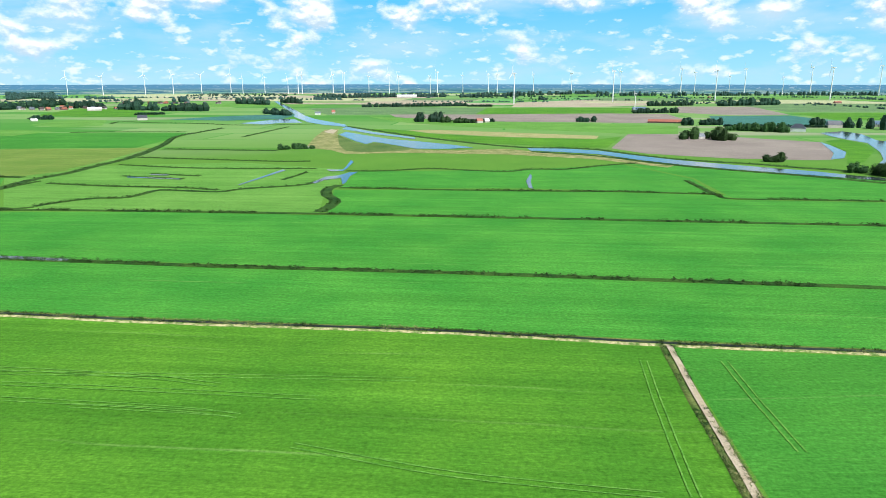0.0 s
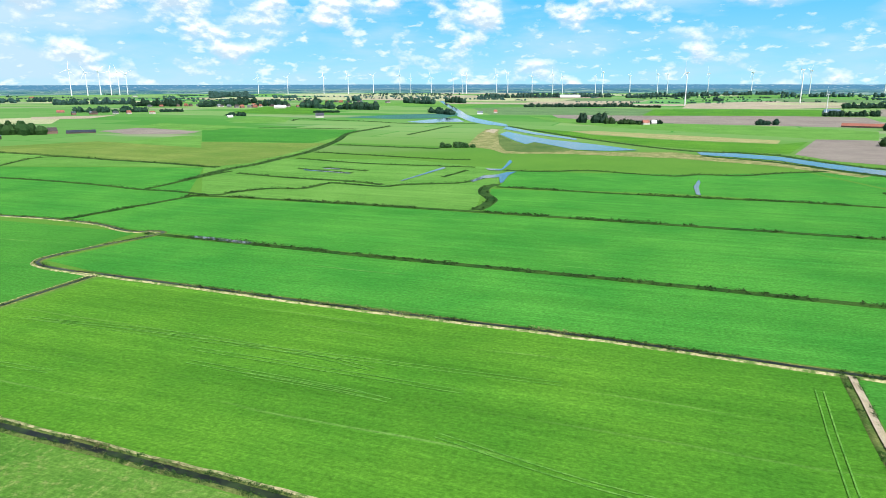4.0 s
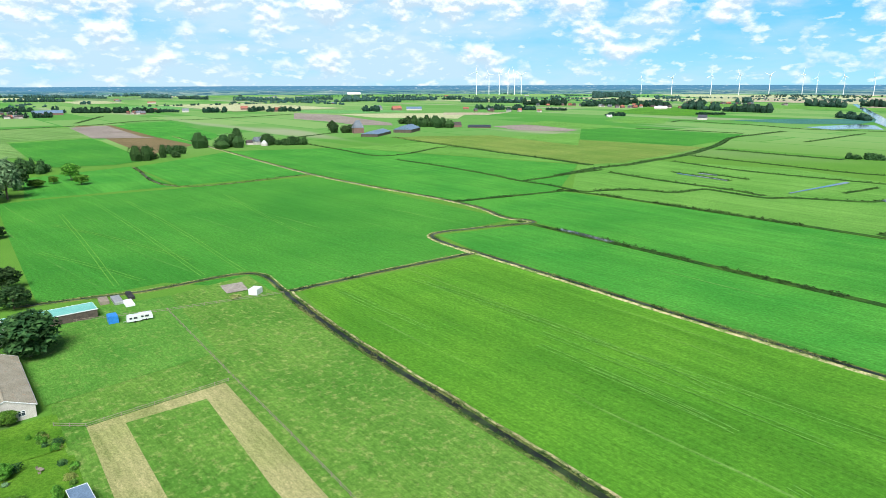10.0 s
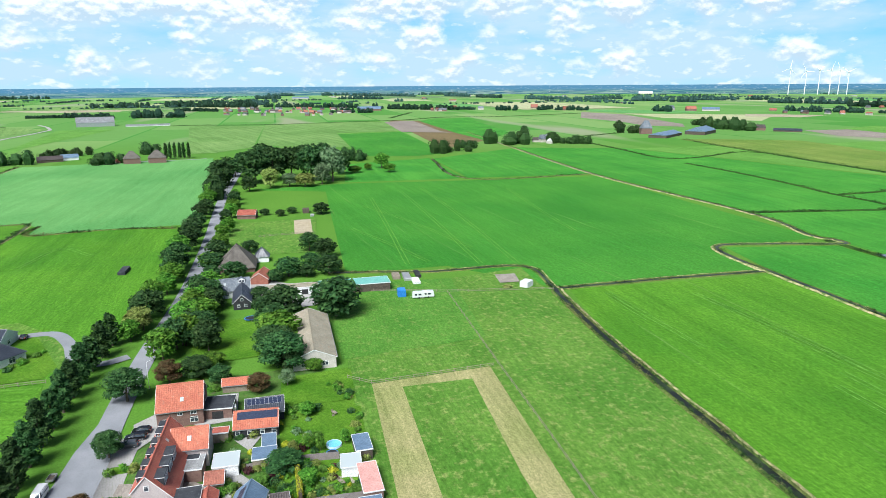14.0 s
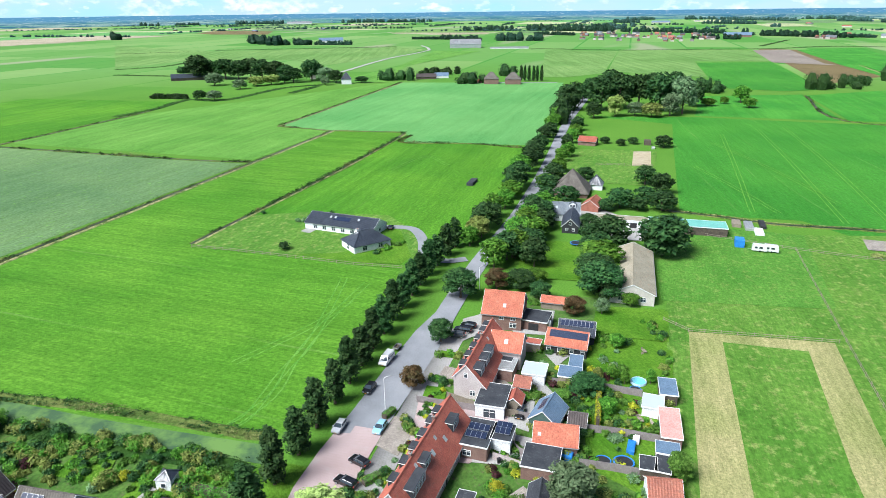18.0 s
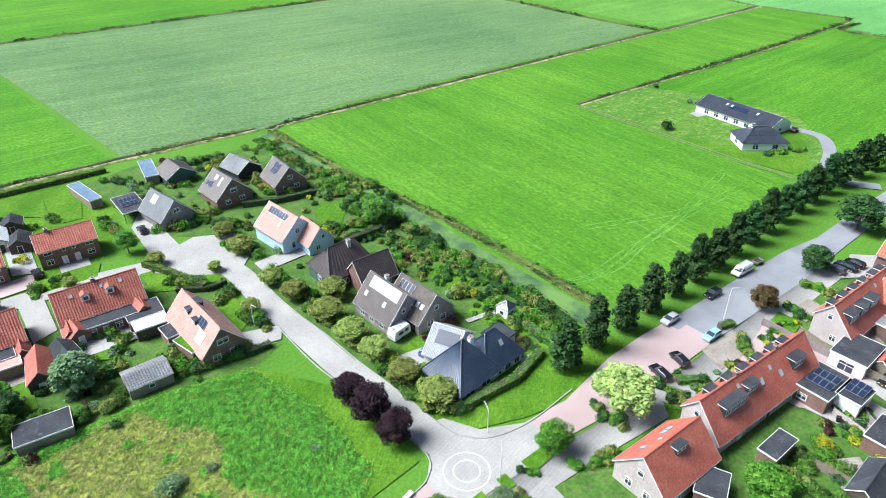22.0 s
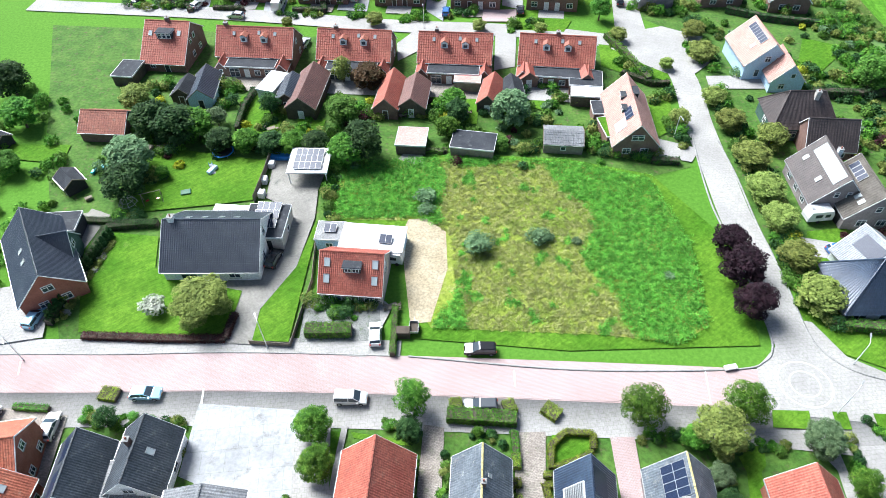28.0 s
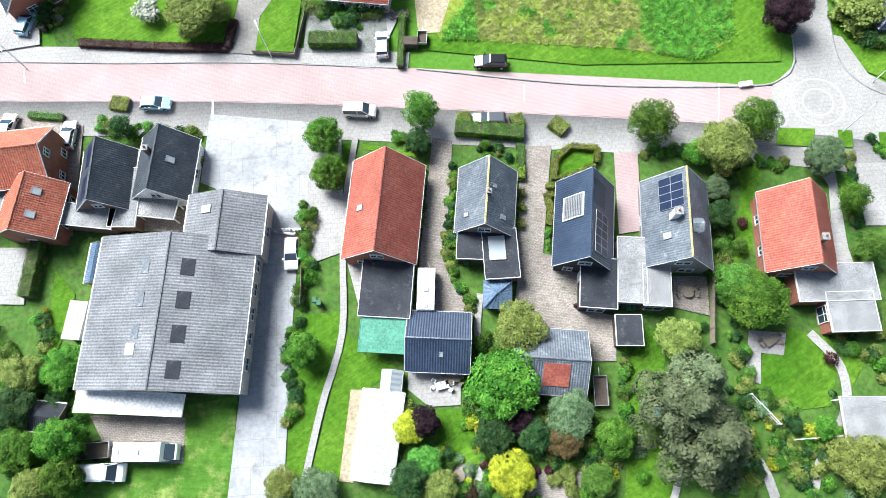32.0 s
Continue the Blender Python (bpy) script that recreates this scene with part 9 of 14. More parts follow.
flat("garden_shed", "dark shed with a pink sheet roof", 1.9, 97.1, -11, 5.4, 5.2, 2.3, WOOD_DARK, TIN_PINK, "shed", group="garden sheds")
flat("garden_shed", "low grey flat-roofed shed at the lot", 13.2, 94.6, -16, 7.9, 4.9, 2.3, WOOD, BITUMEN, "shed", group="garden sheds")
flat("garden_shed", "dark flat-roofed garden annex", 38.4, 111.6, -13, 6.4, 5.3, 2.6, BRICK, BITUMEN, "shed", group="garden sheds")
flat("garden_shed", "white flat roof over a terrace", 37.5, 107.1, -13, 5.9, 3.4, 2.5, WOOD_DARK, TIN_WHITE, "shed", group="garden sheds")
flat("garden_shed", "terrace roof with pink sheets", 14.7, 115.6, -12, 5.2, 4.7, 2.5, WOOD, TIN_PINK, "shed", group="garden sheds")
flat("garden_shed", "dark flat-roofed garden garage", -57.0, 127.2, -12, 4.5, 6.0, 2.5, WOOD_DARK, BITUMEN, "shed", group="garden sheds")
house("house", "brick house with faded pink tiled roof and solar collectors", 43.2, 97.2, -97, 16.2, 8.0, 3.0, 7.4, BRICK, ROOF_PINK, group="detached houses", right=[("w", -1.6, .9, 1.5, 1.3), ("w", 1.6, .9, 1.5, 1.3), ("w", 0, 3.9, 2.2, 1.2)], roof_front=[("flat", -2.6, 2.6, 1.4, 1.0), ("flat", 1.0, 3.0, 1.4, 1.0), ("solar", 3.0, .8, 3, 1), ("white", 4.6, 2.6, 2.6, 2.4)], roof_back=[("flat", -3, 2.0, 2, 1.2)])
flat("extension", "green roof garden over an annex", 39.0, 95.4, 4, 2.7, 5.7, 2.6, BRICK, LAWN, items=[("front", "w", 0, .9, 1.3, 1.2)])
flat("extension", "grey flat roof beside the pink-roofed house", 39.5, 101.4, -6, 4.4, 4.0, 2.6, BRICK, BITUMEN)
house("house", "pale blue house with pink-grey tiled roof and solar panels", 76.4, 116.2, -93, 11.4, 9.6, 3.8, 8.2, BLUE_WALL, ROOF_PINK, group="detached houses", right=[("w", -2, .9, 1.0, 1.6), ("w", 1.2, .9, 1.6, 1.3), ("w", -.6, 4.2, 1.2, 1.3), ("w", 1.4, 4.2, .8, 1.0)], roof_front=[("solar", -.5, .6, 7, 1), ("sky", 2, 3.0)])
house("house", "lower blue wing with a pink tiled roof", 78.7, 109.3, -97, 7.5, 6.6, 2.8, 6.4, BLUE_WALL, ROOF_PINK, group="detached houses", right=[("w", .6, 3.4, .9, 1.0), ("w", -1, .9, 1.2, 1.2)])
house("house", "house with dark brown half-hipped roof and green gable", 75.0, 94.7, -8, 11.5, 9.0, 3.2, 8.0, GREEN_BOARD, ROOF_BROWN, group="detached houses", hip=2.6, front=[("w", -2, .9, 1.4, 1.3), ("w", 2, .9, 1.4, 1.3)], chim=[(1.5, -.8, .8, BRICK_PALE)], left=[("w", 0, .9, 1.4, 1.3)])
house("house", "wing with dark brown tiled roof", 77.0, 87.6, -11, 8.5, 6.8, 2.8, 6.8, BRICK, ROOF_BROWN, group="detached houses", front=[("w", -2, .9, 1.4, 1.3), ("w", 2, .9, 1.4, 1.3)])
# The wide white panel paints the glare on the sunward roof slope.
house("house", "grey brick house with dark roof and painted white glare", 71.2, 76.3, -96, 10.9, 9.0, 3.0, 8.0, BRICK_GREY, ROOF_BROWN, group="detached houses", right=[("w", -1.8, .9, 1.5, 1.4), ("w", 1.8, .9, 1.5, 1.4), ("w", -1, 4.0, .8, 1.1), ("w", 1.0, 4.0, .8, 1.1)], front=[("w", -3, .9, 1.4, 1.2), ("w", 0, .9, 1.4, 1.2), ("w", 3, .9, 1.4, 1.2)], roof_front=[("white", .3, .3, 8.6, 2.4), ("sky", -3.6, 3.6), ("sky", 2.0, 3.6)], chim=[(-1.5, .8, .7, WHITE_WALL)])
house("house", "grey brick house with weathered brown roof and solar panels", 75.1, 72.0, -96, 10.1, 9.0, 3.0, 7.6, BRICK_GREY, THATCH, group="detached houses", right=[("w", -1.6, .9, 1.5, 1.4), ("w", 1.6, .9, 1.5, 1.4), ("w", 0, 4.0, 1.0, 1.1)], front=[("g", 2.6, 0, 2.6, 2.2)], roof_front=[("solar", -2.0, .8, 4, 1), ("sky", 2.5, 3.0), ("sky", 3.8, 3.0)])
house("house", "house with a glazed blue-black pyramid roof and white walls", 66.4, 53.9, -5, 9.4, 8.8, 2.9, 8.6, WHITE_WALL, ROOF_BLUE, group="detached houses", over=.6, hip=4.5, front=[("w", -2.5, .4, 2.2, 2.0), ("w", 1.5, .4, 2.2, 2.0)], left=[("w", 0, .4, 2.2, 2.0), ("d", 3, 0, 1, 2.1)])
house("house", "hipped wing with glazed blue-black tiles", 72.6, 52.8, -5, 9.6, 7.4, 2.8, 7.4, WHITE_WALL, ROOF_BLUE, group="detached houses", over=.5, hip=3.6, front=[("w", -1.5, .4, 1.6, 2.0), ("w", 1.0, .4, 1.6, 2.0), ("w", 3.4, .4, 1.4, 2.0)], roof_front=[("sky", 1.0, 2.2)], chim=[(-4.2, .6, .8, WHITE_WALL)])
flat("extension", "flat garden room with dark roof", 77.8, 54.5, -5, 4.6, 4.2, 2.8, WHITE_WALL, BITUMEN, trim=BLACK_BOARD, items=[("front", "w", 0, .2, 2.6, 2.1), ("right", "w", 0, .2, 2.4, 2.1)])
# This roof is coloured pale to stand for glare on dark tiles.
house("house", "garage wing with tiles paled to paint sun glare", 70.2, 60.0, -75, 5.7, 9.0, 2.6, 6.0, WHITE_WALL, TILE_GLARE, group="detached houses", over=.5, roof_front=[("dark", .5, .9, 4.2, 2.6)], left=[("g", 0, 0, 2.8, 2.2)])
house("gazebo", "white octagonal gazebo with a dark roof", 86.3, 59.0, 0, 2.8, 2.8, 2.4, 3.4, WHITE_WALL, ROOF_BLACK, "gazebo", hip=1.35, over=.12, front=[("w", 0, .8, 1.0, 1.0)], left=[("w", 0, .8, 1.0, 1.0)])
house("house", "grey-roofed house with bright skylights and a carport", 62.9, 147.2, -89, 10.6, 8.4, 3.0, 7.2, BRICK_GREY, ROOF_SLATE, group="detached houses", right=[("w", -1.4, .9, 1.3, 1.3), ("w", 0, 3.8, 1.6, 1.2)], roof_front=[("white", -1.5, .8, 2.4, 2.4)])
house("house", "half-hipped brown-roofed brick house with white roof panels", 79.2, 145.9, -95, 9.6, 10, 3.0, 7.6, BRICK, ROOF_BROWN, group="detached houses", right=[("w", -2.0, .9, 1.5, 1.3), ("w", 2.0, .9, 1.5, 1.3), ("w", 0, 3.8, 1.8, 1.2)], roof_front=[("white", -1, 1.0, 1.4, 1.6), ("white", 1.6, 1.0, 1.0, 2.6), ("solar", -2, 3.2, 3, 1)])
house("house", "brown-roofed brick house with blue solar panels", 94.2, 140.9, -102, 9.4, 9, 3.0, 7.4, BRICK, ROOF_BROWN, group="detached houses", right=[("w", -1.6, .9, 1.5, 1.3), ("w", 1.6, .9, 1.5, 1.3), ("w", 0, 3.8, 1.4, 1.2)], roof_front=[("solar", 0, .7, 3, 2)])
house("barn", "dark gabled garage in a garden", 91.3, 157.1, -90, 8.9, 7.5, 2.6, 5.0, BLACK_BOARD, FIBRE, "garage", step=0)
house("barn", "dark gabled barn near the canal", 77.1, 167.9, -96, 8.3, 8, 2.6, 5.0, GREEN_BOARD, ROOF_BROWN, "barn")
flat("carport", "dark carport with solar panels", 58.6, 157.9, -10, 5.8, 10.7, 2.7, WOOD_DARK, BITUMEN, "carport", open_front=True, sky=[("solar", 0, -2, 4, 1), ("solar", 0, .5, 4, 1)])
flat("garden_shed", "long blue-grey garden shed", 54.2, 173.9, -1, 2.9, 14.1, 2.5, WOOD, TIN_BLUE, "shed")
flat("garden_shed", "long blue-grey garden shed", 72.9, 175.5, -18, 3.4, 12.6, 2.5, WOOD, TIN_BLUE, "shed")
# ground of the northern gardens
slab("garden_ground", [(-68.0, 104.3), (-81.5, 153.2), (-51.0, 147.0), (-1.1, 135.9), (47.8, 126.1), (56.0, 118.3), (53.2, 99.4), (51.7, 85.3), (44.0, 83.6), (9.4, 92.9), (-12.1, 93.7), (-14.8, 77.4), (-16.1, 52.5), (-51.9, 57.9)], .05, GARDEN, "dark garden soil under shrubs", "ground")
slab("garden_ground", [(57.5, 58), (72, 53), (91, 46), (93, 60), (97, 90), (102, 125), (107, 170), (75, 186), (58, 184), (57, 140), (66, 130), (67, 118), (60, 110), (59, 95), (57.5, 80)], .0455, GARDEN, "dark garden soil under shrubs", "ground")
slab("garden_ground", [(-80.0, 170.0), (-26.7, 159.3), (51.6, 145.6), (63.5, 186.4), (15.0, 197.5), (-59.8, 208.6), (-97.4, 210.5)], .041, LAWN, "grass of the back gardens", "lawn")
lawn([(-49.0, 195.1), (-30.0, 195.0), (-31.8, 183.3), (-44.0, 181.5)], .16)
lawn([(-11.9, 193.2), (-4.6, 193.0), (-6.5, 174.2), (-13.2, 175.3)], .16)
lawn([(-26.1, 193.7), (-20.6, 194.0), (-22.1, 181.0), (-26.6, 181.7)], .16)
lawn([(18.0, 192.1), (27.5, 189.9), (22.3, 168.7), (14.6, 169.3)], .16)
lawn([(37.4, 188.0), (46.5, 182.9), (43.5, 171.5), (37.5, 177.4)], .16)
lawn([(48.7, 184.4), (55.3, 180.1), (48.8, 164.0), (44.3, 165.4)], .16)
lawn([(-72.7, 197.0), (-64.7, 192.7), (-63.5, 173.8), (-66.5, 165.8)], .16)
lawn([(-47.0, 164.1), (-42.8, 168.9), (-43.3, 154.4), (-45.2, 154.1)], .16)
lawn([(2.5, 151.6), (8.5, 148.9), (7.5, 143.3), (1.8, 145.1)], .16)
lawn([(27.4, 143.8), (36.6, 145.6), (42.1, 139.2), (39.2, 134.3), (28.6, 136.7)], .16)
lawn([(45.7, 128.1), (58.4, 124.1), (56.7, 111.8), (53.3, 111.7), (44.1, 119.4)], .16)
lawn([(49.0, 106.1), (54.8, 105.9), (51.6, 95.8), (45.5, 92.7), (48.2, 100.9)], .16)
lawn([(-32.6, 117.5), (-22.2, 116.3), (-24.1, 103.9), (-31.7, 104.5)], .16)
lawn([(-20.5, 110.0), (-18.9, 112.3), (-16.8, 107.9), (-20.0, 103.5)], .16)
lawn([(-5.3, 115.2), (-3.4, 113.6), (-4.7, 107.0), (-6.1, 108.4)], .16)
lawn([(7.3, 113.4), (8.7, 110.9), (7.0, 104.4), (5.9, 105.8)], .16)
lawn([(14.5, 113.4), (16.5, 110.6), (14.8, 102.1), (12.2, 102.9)], .16)
lawn([(27.2, 110.6), (31.5, 108.2), (29.2, 104.6), (26.7, 106.4)], .16)
lawn([(-17.4, 107.2), (-14.7, 107.3), (-15.3, 103.8), (-17.7, 103.7)], .16)
lawn([(-58.9, 127.5), (-55.9, 125.6), (-55.7, 118.8), (-57.5, 120.3)], .16)
lawn([(84.3, 65.9), (90.5, 65.1), (90.4, 54.0), (87.2, 49.5), (83.1, 52.1), (81.5, 58.1)], .16)
lawn([(62.0, 49.1), (75.9, 47.3), (81.3, 46.3), (79.6, 45.6), (60.4, 46.9), (56.6, 48.4)], .16)
lawn([(91.7, 125.2), (99.3, 119.9), (87.1, 109.9), (84.7, 113.3)], .16)
lawn([(64.7, 67.5), (71.6, 67.7), (68.9, 60.4), (61.5, 59.9)], .16)
lawn([(81.6, 65.5), (89.2, 64.7), (88.6, 54.5), (83.1, 52.1), (81.5, 59.5)], .16)
lawn([(65.4, 51.0), (76.3, 47.8), (73.9, 46.1), (62.5, 48.4)], .16)
lawn([(62.3, 61.0), (65.5, 58.7), (63.1, 49.3), (59.2, 49.3), (59.6, 55.2)], .16)
lawn([(86.5, 81.2), (93.5, 81.0), (91.8, 72.3), (85.6, 70.7)], .16)
lawn([(59.0, 62.7), (62.1, 62.4), (59.8, 50.3), (57.2, 49.4), (56.8, 54.8)], .16)
lawn([(49.2, 134.1), (54.2, 134.0), (49.9, 124.1), (47.8, 126.1)], .16)
terrace([(50.7, 132.2), (54.5, 149.7), (61.5, 158.1), (57.7, 131.4)], .18, PAVING, "grey paved drive of a house")
terrace([(44.4, 96.0), (55.0, 89.9), (52.2, 86.4), (43.3, 90.2)], .18, PAVING, "grey paved path beside a house")
terrace([(64.7, 113.0), (77.9, 111.5), (76.8, 106.8), (63.9, 108.4)], .18, PAVING, "paved drive of the blue house")
terrace([(61.6, 66.9), (71.8, 63.1), (68.9, 60.4), (59.8, 63.1)], .18, PAVING, "grey paved drive of a house")
terrace([(22.3, 146.9), (30.1, 146.0), (29.2, 140.3), (21.0, 141.4)], .18, RED_ROAD, "pink brick forecourt")
terrace([(7.1, 138.7), (25.3, 134.4), (25.6, 135.7), (28.5, 136.2), (25.6, 121.4), (20.9, 120.5), (23.4, 135.0)], .17, PAVING, "paved gap between houses")
terrace([(0.7, 134.1), (6.0, 140.4), (5.0, 130.2), (0.5, 126.7)], .17, PAVING, "paved gap between houses")
terrace([(-50.5, 182.9), (-45.0, 177.7), (-44.8, 156.2), (-51.0, 155.4), (-49.5, 163.4)], .17, CONCRETE, "pale drive between houses")
terrace([(-30.6, 173.2), (-24.1, 169.5), (-26.4, 150.5), (-31.1, 153.4)], .17, CONCRETE, "pale drive between houses")
terrace([(-9.4, 177.0), (-3.4, 171.5), (-5.9, 149.8), (-13.2, 151.5)], .17, CONCRETE, "pale drive between houses")
terrace([(10.5, 168.8), (16.4, 165.2), (12.0, 142.8), (8.4, 148.3)], .17, CONCRETE, "pale drive between houses")
terrace([(30.8, 166.0), (35.2, 162.8), (31.5, 145.6), (27.0, 148.6)], .17, CONCRETE, "pale drive between houses")
terrace([(1.6, 97.0), (3.5, 95.9), (3.8, 90.5), (-1.0, 93.5)], .12, PAVING)
sweep("kerb", [(55.0, 94), (53.2, 85), (51.8, 76), (51.5, 70), (51.5, 62), (50.9, 55), (50.2, 49), (49.4, 46.2), (47.5, 44.4), (42.5, 43.6), (21.2, 45.8), (-1.6, 50.4)], [(-.12, .1), (-.12, .32), (.12, .32), (.12, .1)], KERB, "grey kerb stones along the verge", "kerb")
sweep("kerb", [(59.2, 92), (58.7, 81.8), (57.4, 70), (57, 63), (56.3, 55.5), (55.6, 48), (56.4, 44.5), (59.5, 41.2), (65.8, 38.9), (76.3, 37.7)], [(-.12, .1), (-.12, .32), (.12, .32), (.12, .1)], KERB, "grey kerb stones along the verge", "kerb")
mesh_object("painted_ring", [(51.3 + r * math.cos(2 * math.pi * i / 48), 40.4 + r * math.sin(2 * math.pi * i / 48), .245) for i in range(48) for r in (3.4, 3.6)], [(2 * i, 2 * i + 1, (2 * i + 3) % 96, (2 * i + 2) % 96) for i in range(48)], WHITE)["kind"] = "structure"
mesh_object("painted_ring", [(51.3 + r * math.cos(2 * math.pi * i / 48), 40.4 + r * math.sin(2 * math.pi * i / 48), .245) for i in range(48) for r in (1.9, 2.08)], [(2 * i, 2 * i + 1, (2 * i + 3) % 96, (2 * i + 2) % 96) for i in range(48)], WHITE)["kind"] = "structure"
# plants of the northern gardens
tree("broad", -62.7, 205.4, 12, 7, LEAF_DARK, "dark green broadleaf garden tree in a back garden")
tree("broad", -68.1, 203.1, 12, 6, LEAF_DARK, "dark green broadleaf garden tree in a back garden")
tree("broad", -2.4, 190.8, 11, 4.5, LEAF, "leafy green broadleaf garden tree in a back garden")
tree("broad", 7.5, 175.6, 10, 5.5, LEAF, "leafy green broadleaf garden tree in a back garden")
tree("oval", 48.5, 138.8, 6, 2.4, LEAF_FRESH, "fresh green broadleaf garden tree in a back garden")
tree("broad", 95.3, 104.6, 8, 3.6, LEAF_FRESH, "fresh green broadleaf garden tree in a back garden")
tree("broad", 21.0, 101.7, 8, 3.8, LEAF_GREY, "grey-green broadleaf garden tree in a back garden")
tree("broad", -11.3, 106.4, 6, 3.2, LEAF_FRESH, "fresh green broadleaf garden tree in a back garden")
tree("oval", -11.2, 120.1, 6, 2.2, LEAF_OLIVE, "olive-green broadleaf garden tree in a back garden")
tree("broad", -5.9, 117.2, 6, 3.2, LEAF_BROWN, "brownish broadleaf garden tree in a back garden")
tree("broad", 10.6, 106.5, 6, 2.8, LEAF, "leafy green broadleaf garden tree in a back garden")
tree("broad", 8.7, 99.3, 5, 2.4, LEAF, "leafy green broadleaf garden tree in a back garden")
tree("oval", 18.5, 94.4, 2.6, 1.5, LEAF_FRESH, "fresh green broadleaf garden tree in a back garden")
tree("oval", -25.6, 110.6, 5, 2.2, LEAF_DARK, "dark green broadleaf garden tree in a back garden")
tree("broad", 11.1, 103.0, 6, 2.2, LEAF_DARK, "dark green broadleaf garden tree in a back garden")
tree("broad", -7.2, 94.9, 8, 4.0, LEAF_DARK, "dark green broadleaf garden tree in a back garden")
tree("broad", -10.3, 93.3, 7, 3.4, LEAF, "leafy green broadleaf garden tree in a back garden")
tree("broad", -47.3, 106.3, 8, 4.0, LEAF_DARK, "dark green broadleaf garden tree in a back garden")
tree("broad", -42.2, 103.9, 8, 4.2, LEAF_DARK, "dark green broadleaf garden tree in a back garden")
tree("broad", -38.7, 104.4, 7, 3.4, LEAF, "leafy green broadleaf garden tree in a back garden")
tree("broad", -33.9, 100.2, 5, 2.6, LEAF_DARK, "dark green broadleaf garden tree in a back garden")
tree("broad", -24.2, 98.0, 5, 2.4, LEAF_DARK, "dark green broadleaf garden tree in a back garden")
tree("broad", -20.3, 97.7, 5, 2.6, LEAF, "leafy green broadleaf garden tree in a back garden")
tree("broad", -15.9, 97.2, 5, 2.6, LEAF_DARK, "dark green broadleaf garden tree in a back garden")
tree("broad", -29.1, 99.5, 5, 2.6, LEAF, "leafy green broadleaf garden tree in a back garden")
tree("broad", -48.9, 95.3, 8, 4.2, LEAF_GREY, "grey-green broadleaf garden tree in a back garden")
tree("broad", -48.8, 89.0, 7, 3.6, LEAF_DARK, "dark green broadleaf garden tree in a back garden")
tree("broad", -52.7, 115.3, 6.0, 3.1, LEAF_OLIVE, "olive-green broadleaf garden tree in a back garden")
tree("oval", -35.8, 108.1, 4, 2.2, LEAF_GREY, "grey-green broadleaf garden tree in a back garden")
tree("broad", 49.8, 64.6, 6.0, 2.6, LEAF_PURPLE, "dark copper-leaved tree on the verge", "copper trees")
tree("broad", 49.6, 59.0, 6.8, 3.4, LEAF_PURPLE, "dark copper-leaved tree on the verge", "copper trees")
tree("broad", 48.6, 52.4, 6.4, 3.1, LEAF_PURPLE, "dark copper-leaved tree on the verge", "copper trees")
tree("broad", 65.8, 119.1, 4.5, 3.2, LEAF_OLIVE, "low olive-green tree in a street bed", "street bed trees")
tree("broad", 67.4, 128.9, 4, 2.6, LEAF_OLIVE, "low olive-green tree in a street bed", "street bed trees")
tree("broad", 62.4, 103.3, 4, 2.4, LEAF_OLIVE, "low olive-green tree in a street bed", "street bed trees")
tree("broad", 62.3, 95.3, 4.5, 2.8, LEAF_OLIVE, "low olive-green tree in a street bed", "street bed trees")
tree("broad", 61.9, 84.3, 5, 3.2, LEAF_OLIVE, "low olive-green tree in a street bed", "street bed trees")
tree("broad", 60.7, 76.0, 5, 3.2, LEAF_OLIVE, "low olive-green tree in a street bed", "street bed trees")
tree("broad", 60.3, 69.3, 4.5, 2.8, LEAF_OLIVE, "low olive-green tree in a street bed", "street bed trees")
tree("broad", 67.7, 89.3, 5, 2.8, LEAF_OLIVE, "low olive-green tree in a street bed", "street bed trees")
tree("broad", 59.4, 60.9, 4.5, 2.8, LEAF_OLIVE, "low olive-green tree in a street bed", "street bed trees")
tree("broad", 58.9, 53.1, 5, 3.4, LEAF_OLIVE, "low olive-green tree in a street bed", "street bed trees")
tree("broad", 66.3, 52.0, 4, 1.6, LEAF_OLIVE, "low olive-green tree in a street bed", "street bed trees")
tree("broad", 50.2, 129.0, 3.5, 2.0, LEAF_OLIVE, "low olive-green tree in a street bed", "street bed trees")
tree("broad", 53.3, 97.4, 4, 2.0, LEAF_OLIVE, "low olive-green tree in a street bed", "street bed trees")
tree("broad", 57.2, 116.6, 3, 1.5, LEAF_OLIVE, "low olive-green tree in a street bed", "street bed trees")
tree("broad", -4.0, 143.1, 3.5, 2.0, LEAF_OLIVE, "low olive-green tree in a street bed", "street bed trees")
tree("broad", 19.9, 137.5, 3, 1.6, LEAF_OLIVE, "low olive-green tree in a street bed", "street bed trees")
tree("broad", 33.7, 134.6, 3, 1.4, LEAF_OLIVE, "low olive-green tree in a street bed", "street bed trees")
tree("broad", -24.6, 144.5, 3, 1.3, LEAF_OLIVE, "low olive-green tree in a street bed", "street bed trees")
tree("broad", 78.9, 124.8, 3, 1.6, LEAF_OLIVE, "low olive-green tree in a street bed", "street bed trees")
tree("oval", 62.8, 32.5, 6.5, 2.8, LEAF, "round green street tree in the pavement", "street trees")
hedge([(48.0, 130.7), (50.1, 122.7), (52.1, 112.1)], 1.4, 1.6, LEAF, "clipped fresh green garden hedge", 16, .2)
hedge([(47.5, 115.9), (52.4, 111.2), (56.2, 110.8)], 1.2, 1.2, LEAF_DARK, "clipped dark green garden hedge", 16, .2)
hedge([(83.3, 103.6), (92.2, 102.1), (99.5, 102.3)], 1.6, 1.8, LEAF_DARK, "clipped dark green garden hedge", 16, .2)
